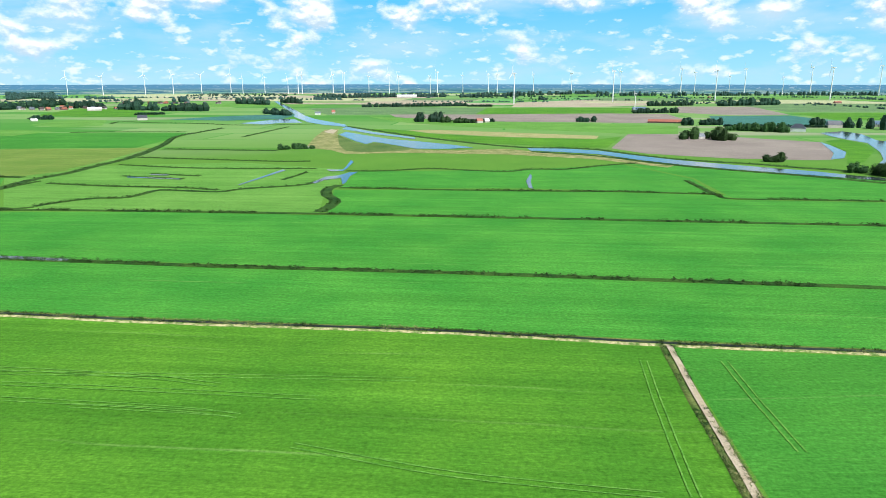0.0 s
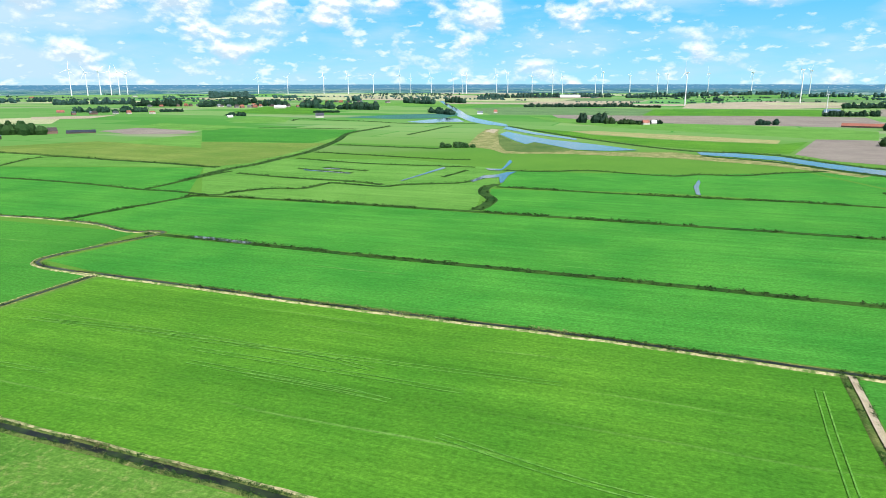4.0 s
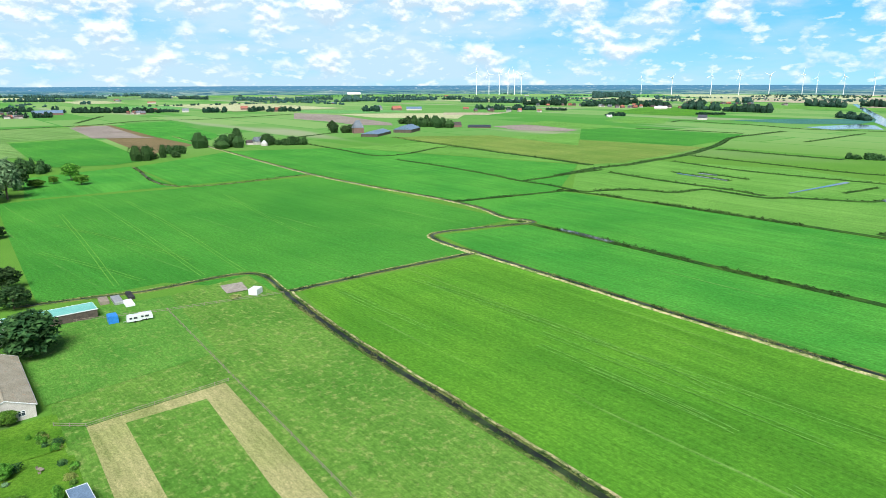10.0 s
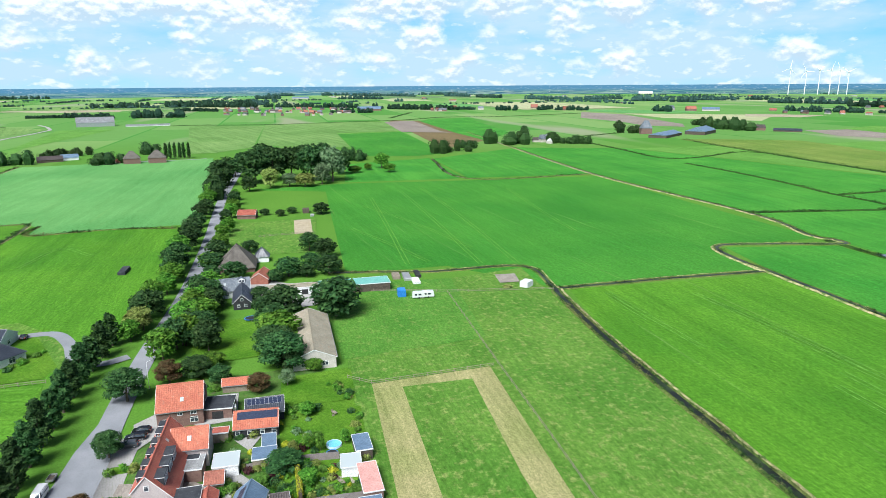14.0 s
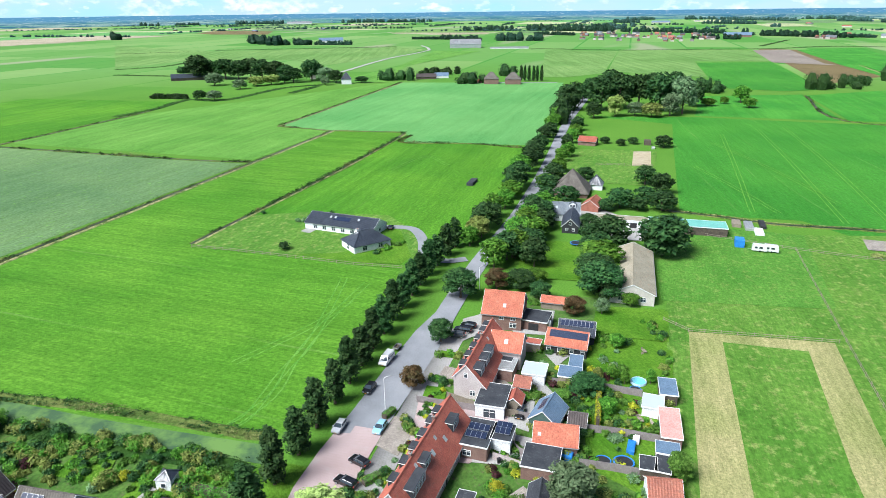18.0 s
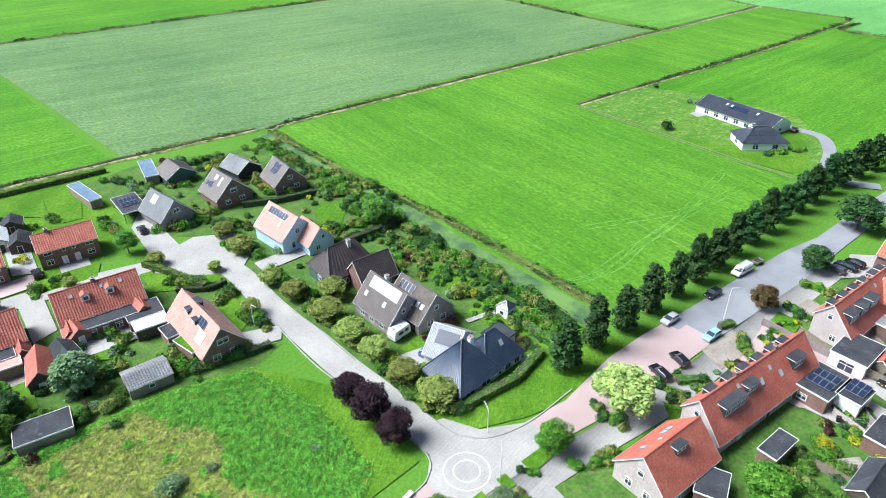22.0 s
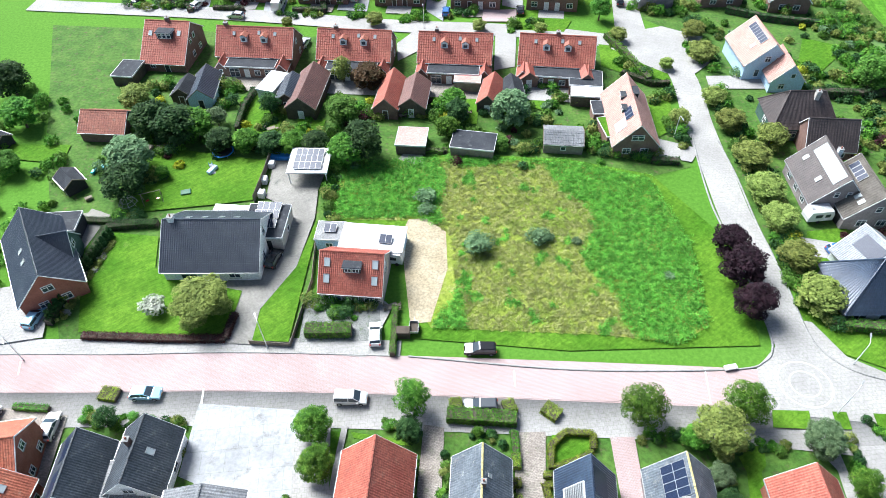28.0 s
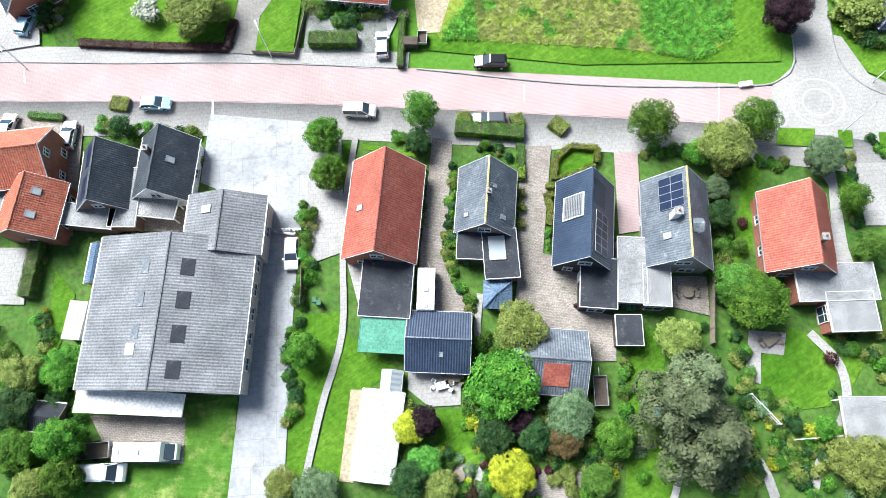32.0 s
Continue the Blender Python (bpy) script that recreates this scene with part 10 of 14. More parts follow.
hedge([(59.2, 49.3), (71.8, 46.2), (80.9, 47.0)], 1.6, 1.5, LEAF_FRESH, "clipped fresh green garden hedge", 16, .2)
hedge([(79.1, 138.6), (86.9, 133.6), (97.4, 129.6)], 1.4, 1.6, LEAF_DARK, "clipped dark green garden hedge", 16, .2)
hedge([(86.0, 58.1), (84.8, 50.3), (83.8, 45.0)], 1.6, 1.5, LEAF_FRESH, "clipped fresh green garden hedge", 16, .2)
hedge([(45.0, 87.4), (47.7, 86.9), (49.8, 86.4)], 1.2, 1.2, LEAF_DARK, "clipped dark green garden hedge", 16, .2)
hedge([(-54.0, 159.1), (-49.3, 157.1), (-49.0, 154.8)], 1.4, 1.2, LEAF_DARK, "clipped dark green garden hedge", 16, .2)
hedge([(-43.5, 155.8), (-36.3, 154.4), (-36.2, 153.6)], 1.2, 1.2, LEAF_DARK, "clipped dark green garden hedge", 16, .2)
hedge([(-23.9, 152.0), (-16.2, 150.7), (-16.5, 154.6)], 1.2, 1.3, LEAF_DARK, "clipped dark green garden hedge", 16, .2)
hedge([(-31.8, 105.3), (-31.2, 112.3), (-29.7, 118.6)], 1.0, 1.6, LEAF_DARK, "clipped dark green garden hedge", 16, .2)
hedge([(4.0, 95.4), (7.6, 94.3), (7.9, 95.1)], 1.2, 1.0, LEAF_FRESH, "clipped fresh green garden hedge", 16, .2)
hedge([(-60.1, 210.7), (-31.3, 207.9), (-11.5, 205.1)], 1.4, 1.6, LEAF_DARK, "clipped dark green garden hedge", 16, .2)
hedge([(15.0, 197.5), (38.6, 193.5), (65.9, 187.9)], 1.4, 1.4, LEAF, "clipped fresh green garden hedge", 16, .2)
thicket(-26.4, 150.5, -17.3, 149.1, 7, .6, 1.6, 1.3, seed=200)
thicket(-10.7, 147.0, -6.6, 150.0, 4, .6, 1.6, 1.3, seed=205)
thicket(1.6, 143.2, 8.0, 145.5, 7, .6, 1.6, 1.3, seed=210)
thicket(25.9, 137.0, 34.7, 138.6, 9, .6, 1.6, 1.3, seed=215)
thicket(13.5, 145.2, 20.7, 145.9, 6, .6, 1.6, 1.3, seed=220)
thicket(-65.3, 159.8, -51.4, 158.3, 9, .6, 1.6, 1.3, seed=225)
thicket(-51.5, 121.3, -44.4, 123.0, 9, .6, 1.6, 1.3, seed=230)
thicket(-38.6, 119.3, -33.4, 121.7, 9, .6, 1.6, 1.3, seed=235)
thicket(-35.8, 111.9, -33.3, 119.6, 9, .6, 1.6, 1.3, seed=240)
thicket(-22.1, 104.1, -11.7, 102.7, 13, .6, 1.6, 1.3, seed=245)
thicket(-28.2, 105.1, -22.2, 112.4, 10, .6, 1.6, 1.3, seed=250)
thicket(-11.2, 112.9, -3.8, 106.8, 10, .6, 1.6, 1.3, seed=255)
thicket(-1.3, 109.9, 7.2, 105.4, 12, .6, 1.6, 1.3, seed=260)
thicket(7.8, 109.1, 10.2, 97.0, 12, .6, 1.6, 1.3, seed=265)
thicket(16.6, 106.4, 21.9, 109.0, 7, .6, 1.6, 1.3, seed=270)
thicket(22.7, 102.6, 28.7, 102.8, 9, .6, 1.6, 1.3, seed=275)
thicket(11.9, 100.1, 18.5, 94.5, 10, .6, 1.6, 1.3, seed=280)
thicket(20.5, 93.9, 27.2, 93.7, 9, .6, 1.6, 1.3, seed=285)
thicket(34.0, 93.4, 45.9, 88.0, 21, .6, 1.6, 1.3, seed=290)
thicket(33.8, 96.3, 37.0, 88.9, 12, .6, 1.6, 1.3, seed=295)
thicket(38.1, 101.9, 37.3, 96.2, 4, .6, 1.6, 1.3, seed=300)
thicket(30.9, 110.5, 39.4, 105.7, 10, .6, 1.6, 1.3, seed=305)
thicket(52.1, 99.7, 53.3, 91.3, 12, .6, 1.6, 1.3, seed=310)
thicket(51.1, 106.5, 55.0, 106.5, 6, .6, 1.6, 1.3, seed=315)
thicket(47.4, 120.9, 54.1, 113.8, 13, .6, 1.6, 1.3, seed=320)
thicket(69.1, 135.4, 74.6, 127.6, 12, .6, 1.6, 1.3, seed=325)
thicket(64.5, 125.0, 68.2, 114.5, 13, .6, 1.6, 1.3, seed=330)
thicket(64.6, 107.0, 64.6, 91.8, 21, .6, 1.6, 1.3, seed=335)
thicket(62.6, 90.4, 62.5, 71.2, 27, .6, 1.6, 1.3, seed=340)
thicket(62.1, 84.9, 61.4, 73.1, 15, .6, 1.6, 1.3, seed=345)
thicket(60.2, 67.3, 57.8, 53.3, 24, .6, 1.6, 1.3, seed=350)
thicket(57.8, 53.3, 60.8, 48.9, 13, .6, 1.6, 1.3, seed=355)
thicket(96.0, 130.0, 104.8, 121.1, 18, .6, 1.6, 1.3, seed=360)
thicket(85.9, 110.3, 96.3, 108.4, 13, .6, 1.6, 1.3, seed=365)
thicket(95.2, 118.3, 98.0, 106.5, 16, .6, 1.6, 1.3, seed=370)
thicket(91.2, 96.5, 93.5, 81.0, 24, .6, 1.6, 1.3, seed=375)
thicket(90.8, 90.0, 95.1, 86.6, 13, .6, 1.6, 1.3, seed=380)
thicket(87.9, 77.1, 98.6, 77.6, 16, .6, 1.6, 1.3, seed=385)
thicket(85.6, 70.7, 88.4, 66.6, 9, .6, 1.6, 1.3, seed=390)
thicket(87.3, 63.7, 92.2, 65.4, 7, .6, 1.6, 1.3, seed=395)
thicket(85.0, 55.6, 86.7, 52.4, 6, .6, 1.6, 1.3, seed=400)
thicket(56.6, 142.4, 68.9, 138.6, 15, .6, 1.6, 1.3, seed=405)
thicket(64.4, 146.6, 72.9, 140.6, 13, .6, 1.6, 1.3, seed=410)
thicket(52.0, 161.1, 50.2, 141.3, 12, .6, 1.6, 1.3, seed=415)
thicket(90.4, 156.5, 91.0, 138.2, 15, .6, 1.6, 1.3, seed=420)
thicket(86.3, 174.5, 94.9, 169.5, 9, .6, 1.6, 1.3, seed=425)
thicket(103.8, 168.8, 112.8, 168.2, 7, .6, 1.6, 1.3, seed=430)
thicket(63.8, 181.7, 67.4, 171.9, 7, .6, 1.6, 1.3, seed=435)
thicket(-12.1, 93.7, -13.8, 79.7, 15, .6, 1.6, 1.3, seed=440)
thicket(-15.4, 61.6, -5.0, 59.6, 15, .6, 1.6, 1.3, seed=445)
thicket(-13.1, 59.0, -8.3, 59.6, 9, .6, 1.6, 1.3, seed=450)
thicket(-50.1, 82.9, -45.2, 82.7, 7, .6, 1.6, 1.3, seed=455)
thicket(-48.0, 99.8, -41.8, 102.6, 12, .6, 1.6, 1.3, seed=460)
thicket(-43.5, 94.0, -46.5, 90.8, 7, .6, 1.6, 1.3, seed=465)
thicket(-55.5, 110.0, -44.8, 103.5, 15, .6, 1.6, 1.3, seed=470)
thicket(-37.0, 102.8, -14.0, 95.8, 27, .6, 1.6, 1.3, seed=475)
thicket(-15.4, 175.3, -12.0, 189.2, 7, .6, 1.6, 1.3, seed=480)
thicket(-5.2, 172.0, -4.8, 190.9, 7, .6, 1.6, 1.3, seed=485)
thicket(12.6, 168.2, 16.8, 192.5, 7, .6, 1.6, 1.3, seed=490)
thicket(24.3, 164.5, 32.7, 167.3, 7, .6, 1.6, 1.3, seed=495)
thicket(-30.0, 195.0, -28.1, 211.4, 7, .6, 1.6, 1.3, seed=500)
thicket(109.5, 125.8, 106.0, 109.3, 12, .6, 1.6, 1.3, seed=505)
thicket(108.0, 136.2, 107.8, 123.2, 12, .6, 1.6, 1.3, seed=510)
thicket(87.1, 83.0, 84.3, 78.1, 4, .6, 1.6, 1.3, seed=515)
thicket(89.5, 54.2, 88.1, 46.7, 7, .6, 1.6, 1.3, seed=520)
car("hatch", "blue", 13.1, 146.2, 80)
car("hatch", "silver", -37.4, 150.8, 165)
car("hatch", "silver", -47.6, 157.6, 60)
car("hatch", "black", -62.8, 161.2, 70)
car("hatch", "white", -8.4, 156.2, 70)
car("estate", "grey", 22.4, 160.5, 70)
car("hatch", "black", 55.4, 145.7, 80)
car("hatch", "black", 30.8, 144.5, 80)
car("hatch", "blue", 67.5, 62.8, 8)
car("estate", "white", -8.0, 171.2, 70)
car("estate", "grey", 12.3, 162.0, 70)
car("hatch", "silver", -20.3, 136.0, 72)
caravan(-27.5, 154.5, 80, 5.6, "white motorhome parked in front of a brick house", "motorhome", True)
caravan(67.4, 70.1, 0, 4.2, "white caravan beside a grey house")
street_lamp(59.3, 42.7, 60, 5.0)
street_lamp(51.4, 93.9, -90, 5.0)
street_lamp(7.3, 140.0, 90, 5.0)
flat("garden_bench", "small white bench on the verge", 42.3, 43.8, 5, 1.6, .6, .5, WOOD, WHITE, "bench", open_front=True, over=0)
table_set(-30.5, 82.1, 20)
table_set(-25.5, 71.0, 20)
table_set(-3.5, 59.2, 20)
table_set(72.9, 69.6, 20)
table_set(-25.2, 105.1, 20)
table_set(-7.0, 108.7, 20)
table_set(12.9, 105.6, 20)
table_set(0.6, 106.4, 20)
trampoline(51.4, 154.6, 1.5)
fence([(17.9, 200.2), (14.0, 167.7)], 1.8, WOOD, 2.4, True, "tall pale board fence between gardens")
planting([(58, 60), (72, 54), (88, 48), (92, 60), (96, 90), (101, 125), (106, 170), (76, 184), (60, 182), (59, 142), (68, 130), (68, 118), (62, 108), (60, 95)], 104, .5, 1.7, 6)
planting([(-60, 160), (45, 146), (48, 178), (-60, 196)], 80, .5, 1.6, 7)
planting([(-58, 96), (45, 86), (46, 112), (-58, 126)], 110, .4, 1.3, 8)
planting([(93, 48), (96, 60), (100, 90), (105, 125), (110, 172), (107, 172), (102, 125), (97, 90), (93, 60), (90, 48)], 120, .6, 1.8, 9, [LEAF, LEAF_DARK, LEAF, LEAF_OLIVE])
slab("pond", [(80.7 + 2.6 * math.cos(a * .524) * (1 + .15 * math.sin(a)), 51.2 + 1.9 * math.sin(a * .524)) for a in range(12)], .26, POND, "brown garden pond beside the house", "pond")
path([(79.4, 63.3), (83.0, 62.1), (86.6, 60.5)], 1.2, PAVING, .16)
terrace([(76.8, 49.1), (79.8, 48.4), (78.7, 46.0), (75.7, 46.6)], .2, PAVING, "pale stone terrace by the pond")
slab("road_marking", [(12.7, 46.6), (12.9, 46.6), (12.6, 44.1), (12.4, 44.2)], .252, WHITE, "white painted line on the street", "road marking")
slab("road_marking", [(-29.8, 48.2), (-29.6, 48.2), (-29.5, 45.8), (-29.8, 45.9)], .252, WHITE, "white painted line on the street", "road marking")
slab("road_marking", [(-56.5, 55.4), (-56.3, 55.4), (-55.9, 53.1), (-56.1, 53.1)], .252, WHITE, "white painted line on the street", "road marking")
slab("road_marking", [(38.8, 44.3), (39.0, 44.3), (37.8, 38.9), (37.7, 38.9)], .252, WHITE, "white painted line on the street", "road marking")
planting([(-120, 66), (-66, 60), (-62, 90), (-60, 125), (-120, 135)], 130, .6, 1.9, 21, [LEAF, LEAF_DARK, LEAF_FRESH, LEAF])
tree("broad", -74, 112, 7, 3.4, LEAF, "leafy green tree in a western garden")
tree("broad", -84, 104, 8, 3.8, LEAF_DARK, "leafy green tree in a western garden")
tree("broad", -95, 96, 7, 3.2, LEAF, "leafy green tree in a western garden")
tree("broad", -80, 124, 8, 3.8, LEAF_DARK, "leafy green tree in a western garden")
tree("broad", -100, 118, 8, 4, LEAF, "leafy green tree in a western garden")
tree("broad", -72, 98, 5, 2.4, LEAF_FRESH, "leafy green tree in a western garden")
tree("broad", -92, 82, 6, 2.8, LEAF, "leafy green tree in a western garden")

for k, (x0, y0, x1, y1) in enumerate(((58.0, 54, 60.2, 70), (60.4, 71, 62.6, 88), (62.8, 89, 64.5, 106))):
    thicket(x0, y0, x1, y1, 20, .6, 1.2, 1.0, [LEAF_DARK, LEAF_OLIVE, LEAF_DARK, LEAF_OLIVE, LEAF, LEAF_RED], 940 + k)

for k in range(17):
    tree("slim", -54.2 + 4.7 * k / 16, 62.4 + 16.6 * k / 16, 2.6, .62, LEAF_DARK, "slim dark conifer in a clipped screen", "conifer screen")
thicket(-52.6, 62.4, -49.0, 77.6, 26, .35, .6, .25, [LEAF_OLIVE, LEAF_WHITE, LEAF_OLIVE], 975)
bush(-53.6, 66.2, 1.5, 2.4, LEAF_BOX, "bright yellow-green shrub beside a parked car")

# ==== terraces, farm and country road ====
house("terrace_house", "terrace row with long red tiled roof, pale plaster gable", 93.0, 14.7, -13.5, 28.6, 4.8, 5.4, 8.2, PLASTER, ROOF_RED, "house", "terrace rows", front_eave=3.0, back=[('w', q, .9, 1.5, 1.2) for q in (-10, -6.2, -2.4, 1.4, 5.2, 9)] + [('d', q, 0, .95, 2.1) for q in (-8.2, -.6, 7)], front=[('w', q, .9, 1.5, 1.2) for q in (-10, -6.2, -2.4, 1.4, 5.2, 9)] + [('d', q, 0, .95, 2.1) for q in (-8.2, -.6, 7)], left=[("w", -1.5, .9, 1.2, 1.3), ("w", 0, 5.0, .9, 1.2)], roof_back=[("flat", q, 2.6, 2.0, 1.4) for q in (-10, -5.5, -1.5, 2.5, 6.5, 10)], roof_front=[("flat", -8.6, 4.2, 5.4, 1.9), ("flat", -3.4, 3.4, 2.8, 1.6), ("sky", -.4, 2.4, .8, 1.1), ("sky", -5.8, 1.0, .6, .8), ("sky", 2.6, 1.4, .6, .8), ("sky", 4.6, 3.0, .8, 1.1), ("flat", 9.2, 4.4, 3.2, 1.9)], chim=[(-5, .3, .5), (6, .3, .5)])
house("terrace_house", "terrace row with long red tiled roof and flat dormers", 129.7, 6.9, -12, 22.7, 5.4, 5.2, 8.2, PLASTER, ROOF_RED, "house", "terrace rows", front_eave=3.2, back=[('w', q, .9, 1.5, 1.2) for q in (-10, -6.2, -2.4, 1.4, 5.2, 9)] + [('d', q, 0, .95, 2.1) for q in (-8.2, -.6, 7)], front=[('w', q, .9, 1.5, 1.2) for q in (-10, -6.2, -2.4, 1.4, 5.2, 9)] + [('d', q, 0, .95, 2.1) for q in (-8.2, -.6, 7)], left=[("w", -1.5, .9, 1.2, 1.3), ("w", 0, 5.0, .9, 1.2)], roof_back=[("flat", q, 2.6, 2.0, 1.4) for q in (-9.5, -5.5, -1.5, 2.5, 6.5, 9.5)], roof_front=[("flat", -8.6, 4.4, 3.0, 1.9), ("flat", -4.4, 4.4, 3.0, 1.9), ("flat", -.6, 4.4, 3.0, 1.9), ("sky", 3, 1.0, .6, .8)], chim=[(2, .3, .5)])
flat("extension", "black flat roof of a two-storey annex with red apron", 83.6, 7.0, -11, 6.1, 2.7, 3.0, BRICK, BITUMEN)
fence([(117.7, 13.2), (113.4, 4.3), (112.2, -1.8)], 2.0, WOOD, 2.0, True, "tall weathered board fence between terrace yards")
fence([(98.9, 2.7), (96.3, -3.5)], 1.8, PLASTER, 2.4, True, "pale garden wall behind the terrace", name="garden_wall")
fence([(85.7, 2.0), (85.4, -3.0), (83.7, -8.7)], 1.8, WOOD, 2.0, True, "weathered board fence between back gardens")
house("house", "wing with orange tiles, flat black dormer roof and skylight", 135.4, 0.7, -101, 7.4, 7.2, 4.6, 7.6, PLASTER, ROOF_ORANGE, "house", roof_front=[("sky", 0, 2.0)], front=[("w", -1.5, .9, 1.4, 1.3), ("w", 1.5, .9, 1.4, 1.3)])
house("house", "two-storey house with a broad bright orange tiled roof", 156.4, 1.9, -98, 10.3, 11.0, 4.4, 8.6, BRICK, ROOF_ORANGE, "house", front=[("w", -3, .9, 1.6, 1.4), ("w", 0, 2.9, 1.2, 1.1), ("w", 3, .9, 1.8, 1.4), ("w", 3, 2.9, 1.4, 1.1)], right=[("w", 0, 5, 1.2, 1.2)], roof_front=[("sky", 0.5, 3.8)])
house("house", "brick house with red tiled roof, skylights and pale gable", 69.9, 18.2, 168, 12.5, 8.6, 3.6, 8.0, PLASTER, ROOF_RED, group="village houses", right=[("w", -1.6, .9, 1.2, 1.4), ("w", 1.6, .9, 1.2, 1.4), ("w", 0, 4.2, 1.0, 1.2)], front=[("w", -3, .9, 1.4, 1.2), ("w", 3, .9, 1.4, 1.2)], back=[("w", -3, .9, 1.4, 1.2), ("w", 3, .9, 1.4, 1.2)], roof_front=[("sky", -3, 2.6, .9, 1.3), ("sky", -1.8, 2.6, .9, 1.3), ("sky", 3, 2.6, .9, 1.2), ("sky", .6, 1.4, .7, .9)], roof_back=[("flat", 0, 2.4, 2.2, 1.2)])
flat("extension", "black flat roof beside a red-roofed house", 70.5, 11.7, -77, 4.0, 5.2, 2.9, BRICK, BITUMEN)
flat("extension", "white annex with glass doors", 115.8, 3.3, -99, 5.9, 8.3, 3.0, WHITE_WALL, BITUMEN, "extension", items=[("front", "w", 0, .2, 2.6, 2.1)])
flat("extension", "dark annex with rows of solar panels", 102.5, 5.7, -102, 5.5, 8.2, 3.2, BRICK, BITUMEN, "extension", sky=[("solar", 0, -2, 4, 1), ("solar", 0, .4, 4, 1)], items=[("front", "w", -1, .9, 1.6, 1.2)])
flat("extension", "white annex with solar panels", 103.1, 1.0, -101, 3.8, 5.2, 3.2, WHITE_WALL, BITUMEN, "extension", sky=[("solar", 0, -1, 3, 1), ("solar", 0, .8, 3, 1)])
flat("extension", "grey flat-roofed annex behind the terrace", 132.7, 1.5, -103, 4.7, 5.1, 3.0, BRICK, BITUMEN, "extension")
flat("extension", "dark annex behind the terrace", 128.9, 0.9, -102, 4.0, 5.6, 2.9, BRICK, GRAVEL_ROOF, "extension")
flat("extension", "white glazed veranda behind the terrace", 127.7, -5.5, -100, 5.0, 5.2, 2.6, WHITE_WALL, PALE_GLASS, "extension")
flat("extension", "grey flat-roofed garage in a garden", 154.1, -6.4, -104, 6.8, 6.6, 2.8, BRICK, BITUMEN, "extension", items=[("front", "g", 0, 0, 2.6, 2.2)])
flat("garden_shed", "grey flat roof before an orange-roofed shed", 97.0, -6.0, -100, 6.3, 6.6, 2.8, BRICK, BITUMEN, "shed")
flat("extension", "low red flat roof", 141.0, -5.0, -102, 4.4, 2.5, 2.4, WOOD, ROOF_RED, "extension")
flat("extension", "white glass lean-to by the garden wall", 117.3, -29.2, -103, 4.0, 4.9, 2.4, WHITE_WALL, PALE_GLASS, "extension")
flat("garden_shed", "garden shed with a pink sheet roof", 110.1, -31.1, -98, 3.7, 10.0, 2.5, BRICK, TIN_PINK, "shed")
flat("garden_shed", "garden shed with a slate-blue roof", 123.1, -33.3, -97, 3.4, 6.5, 2.5, WOOD_DARK, TIN_BLUE, "shed")
flat("garden_shed", "blue-roofed garden shed in a garden", 127.4, -13.2, -100, 4.8, 4.6, 2.4, WOOD, TIN_BLUE, "shed")
flat("garden_shed", "small grey-blue shed in a garden", 132.4, -14.9, -99, 2.8, 5.2, 2.4, WOOD, TIN_BLUE, "shed")
flat("garden_shed", "garden shed with weathered glass roof", 102.2, -29.0, -99, 4.0, 3.5, 2.4, WOOD, TIN_BLUE, "shed")
flat("extension", "grey flat-roofed annex in a garden", 97.5, -24.7, -99, 2.8, 3.7, 2.5, WOOD_DARK, BITUMEN, "extension")
flat("garden_shed", "dark flat-roofed shed in a garden", 97.5, -27.3, -104, 2.5, 4.6, 2.5, WOOD_DARK, BITUMEN, "shed")
house("garden_shed", "long black barn with solar panels on its roof", 148.5, -16.4, -99, 8.8, 6.5, 2.6, 4.8, BLACK_BOARD, ROOF_BLACK, "shed", roof_front=[("solar", 0, .3, 8, 1)])
house("garden_shed", "black timber barn with orange roof and solar sheet", 142.2, -13.7, -103, 9.8, 7.0, 2.7, 5.2, BLACK_BOARD, ROOF_ORANGE, "shed", front=[("w", q, .9, 1.0, 1.1) for q in (-4, -1.4, 1.4, 4)], roof_front=[("dark", .3, .4, 9, 1.9)])
house("garden_shed", "garden shed with a red roof", 122.5, -2.9, -102, 3.5, 3.6, 2.4, 3.8, BRICK, ROOF_OLD, "shed")
house("garden_shed", "small shed with bright red roof", 116.5, -1.1, 170, 4.0, 3.0, 2.2, 3.4, WOOD, ROOF_RED, "shed")
house("garden_shed", "green timber gable house with solar panels", 111.7, -7.8, 159, 7.3, 5.4, 2.5, 4.8, GREEN_BOARD, TIN_BLUE, "shed", roof_front=[("solar", 0, .5, 4, 1)])
house("garden_shed", "long shed with a bright orange tiled roof", 104.2, -8.9, -95, 8.1, 6.5, 2.8, 5.0, BRICK, ROOF_ORANGE, "shed", roof_front=[("sky", -3, 2, .6, .7)])
house("garden_shed", "small shed with an orange roof under vines", 165.7, -11.4, -101, 6.5, 3.2, 2.3, 3.4, WOOD, ROOF_ORANGE, "shed")
house("garden_shed", "dark shed with white gable", 110.3, -13.5, -99, 3.4, 4.0, 2.2, 3.6, WHITE_WALL, ROOF_BROWN, "shed")
house("garden_shed", "white shed with an old red tiled roof", 91.6, -26.1, -92, 5.4, 5.0, 2.4, 4.2, WHITE_WALL, ROOF_OLD, "shed")
house("garden_shed", "long black-roofed shed behind a hedge", 86.2, -5.3, 172, 8.3, 3.6, 2.4, 3.8, WOOD_DARK, BITUMEN, "shed")
slab("garden_ground", [(62, 27), (84, 21.5), (104, 18.4), (128, 14.5), (152, 10), (176, 6), (172, -34), (148, -38), (76, -26), (66, -12)], .0385, GARDEN, "dark garden soil under shrubs", "ground")
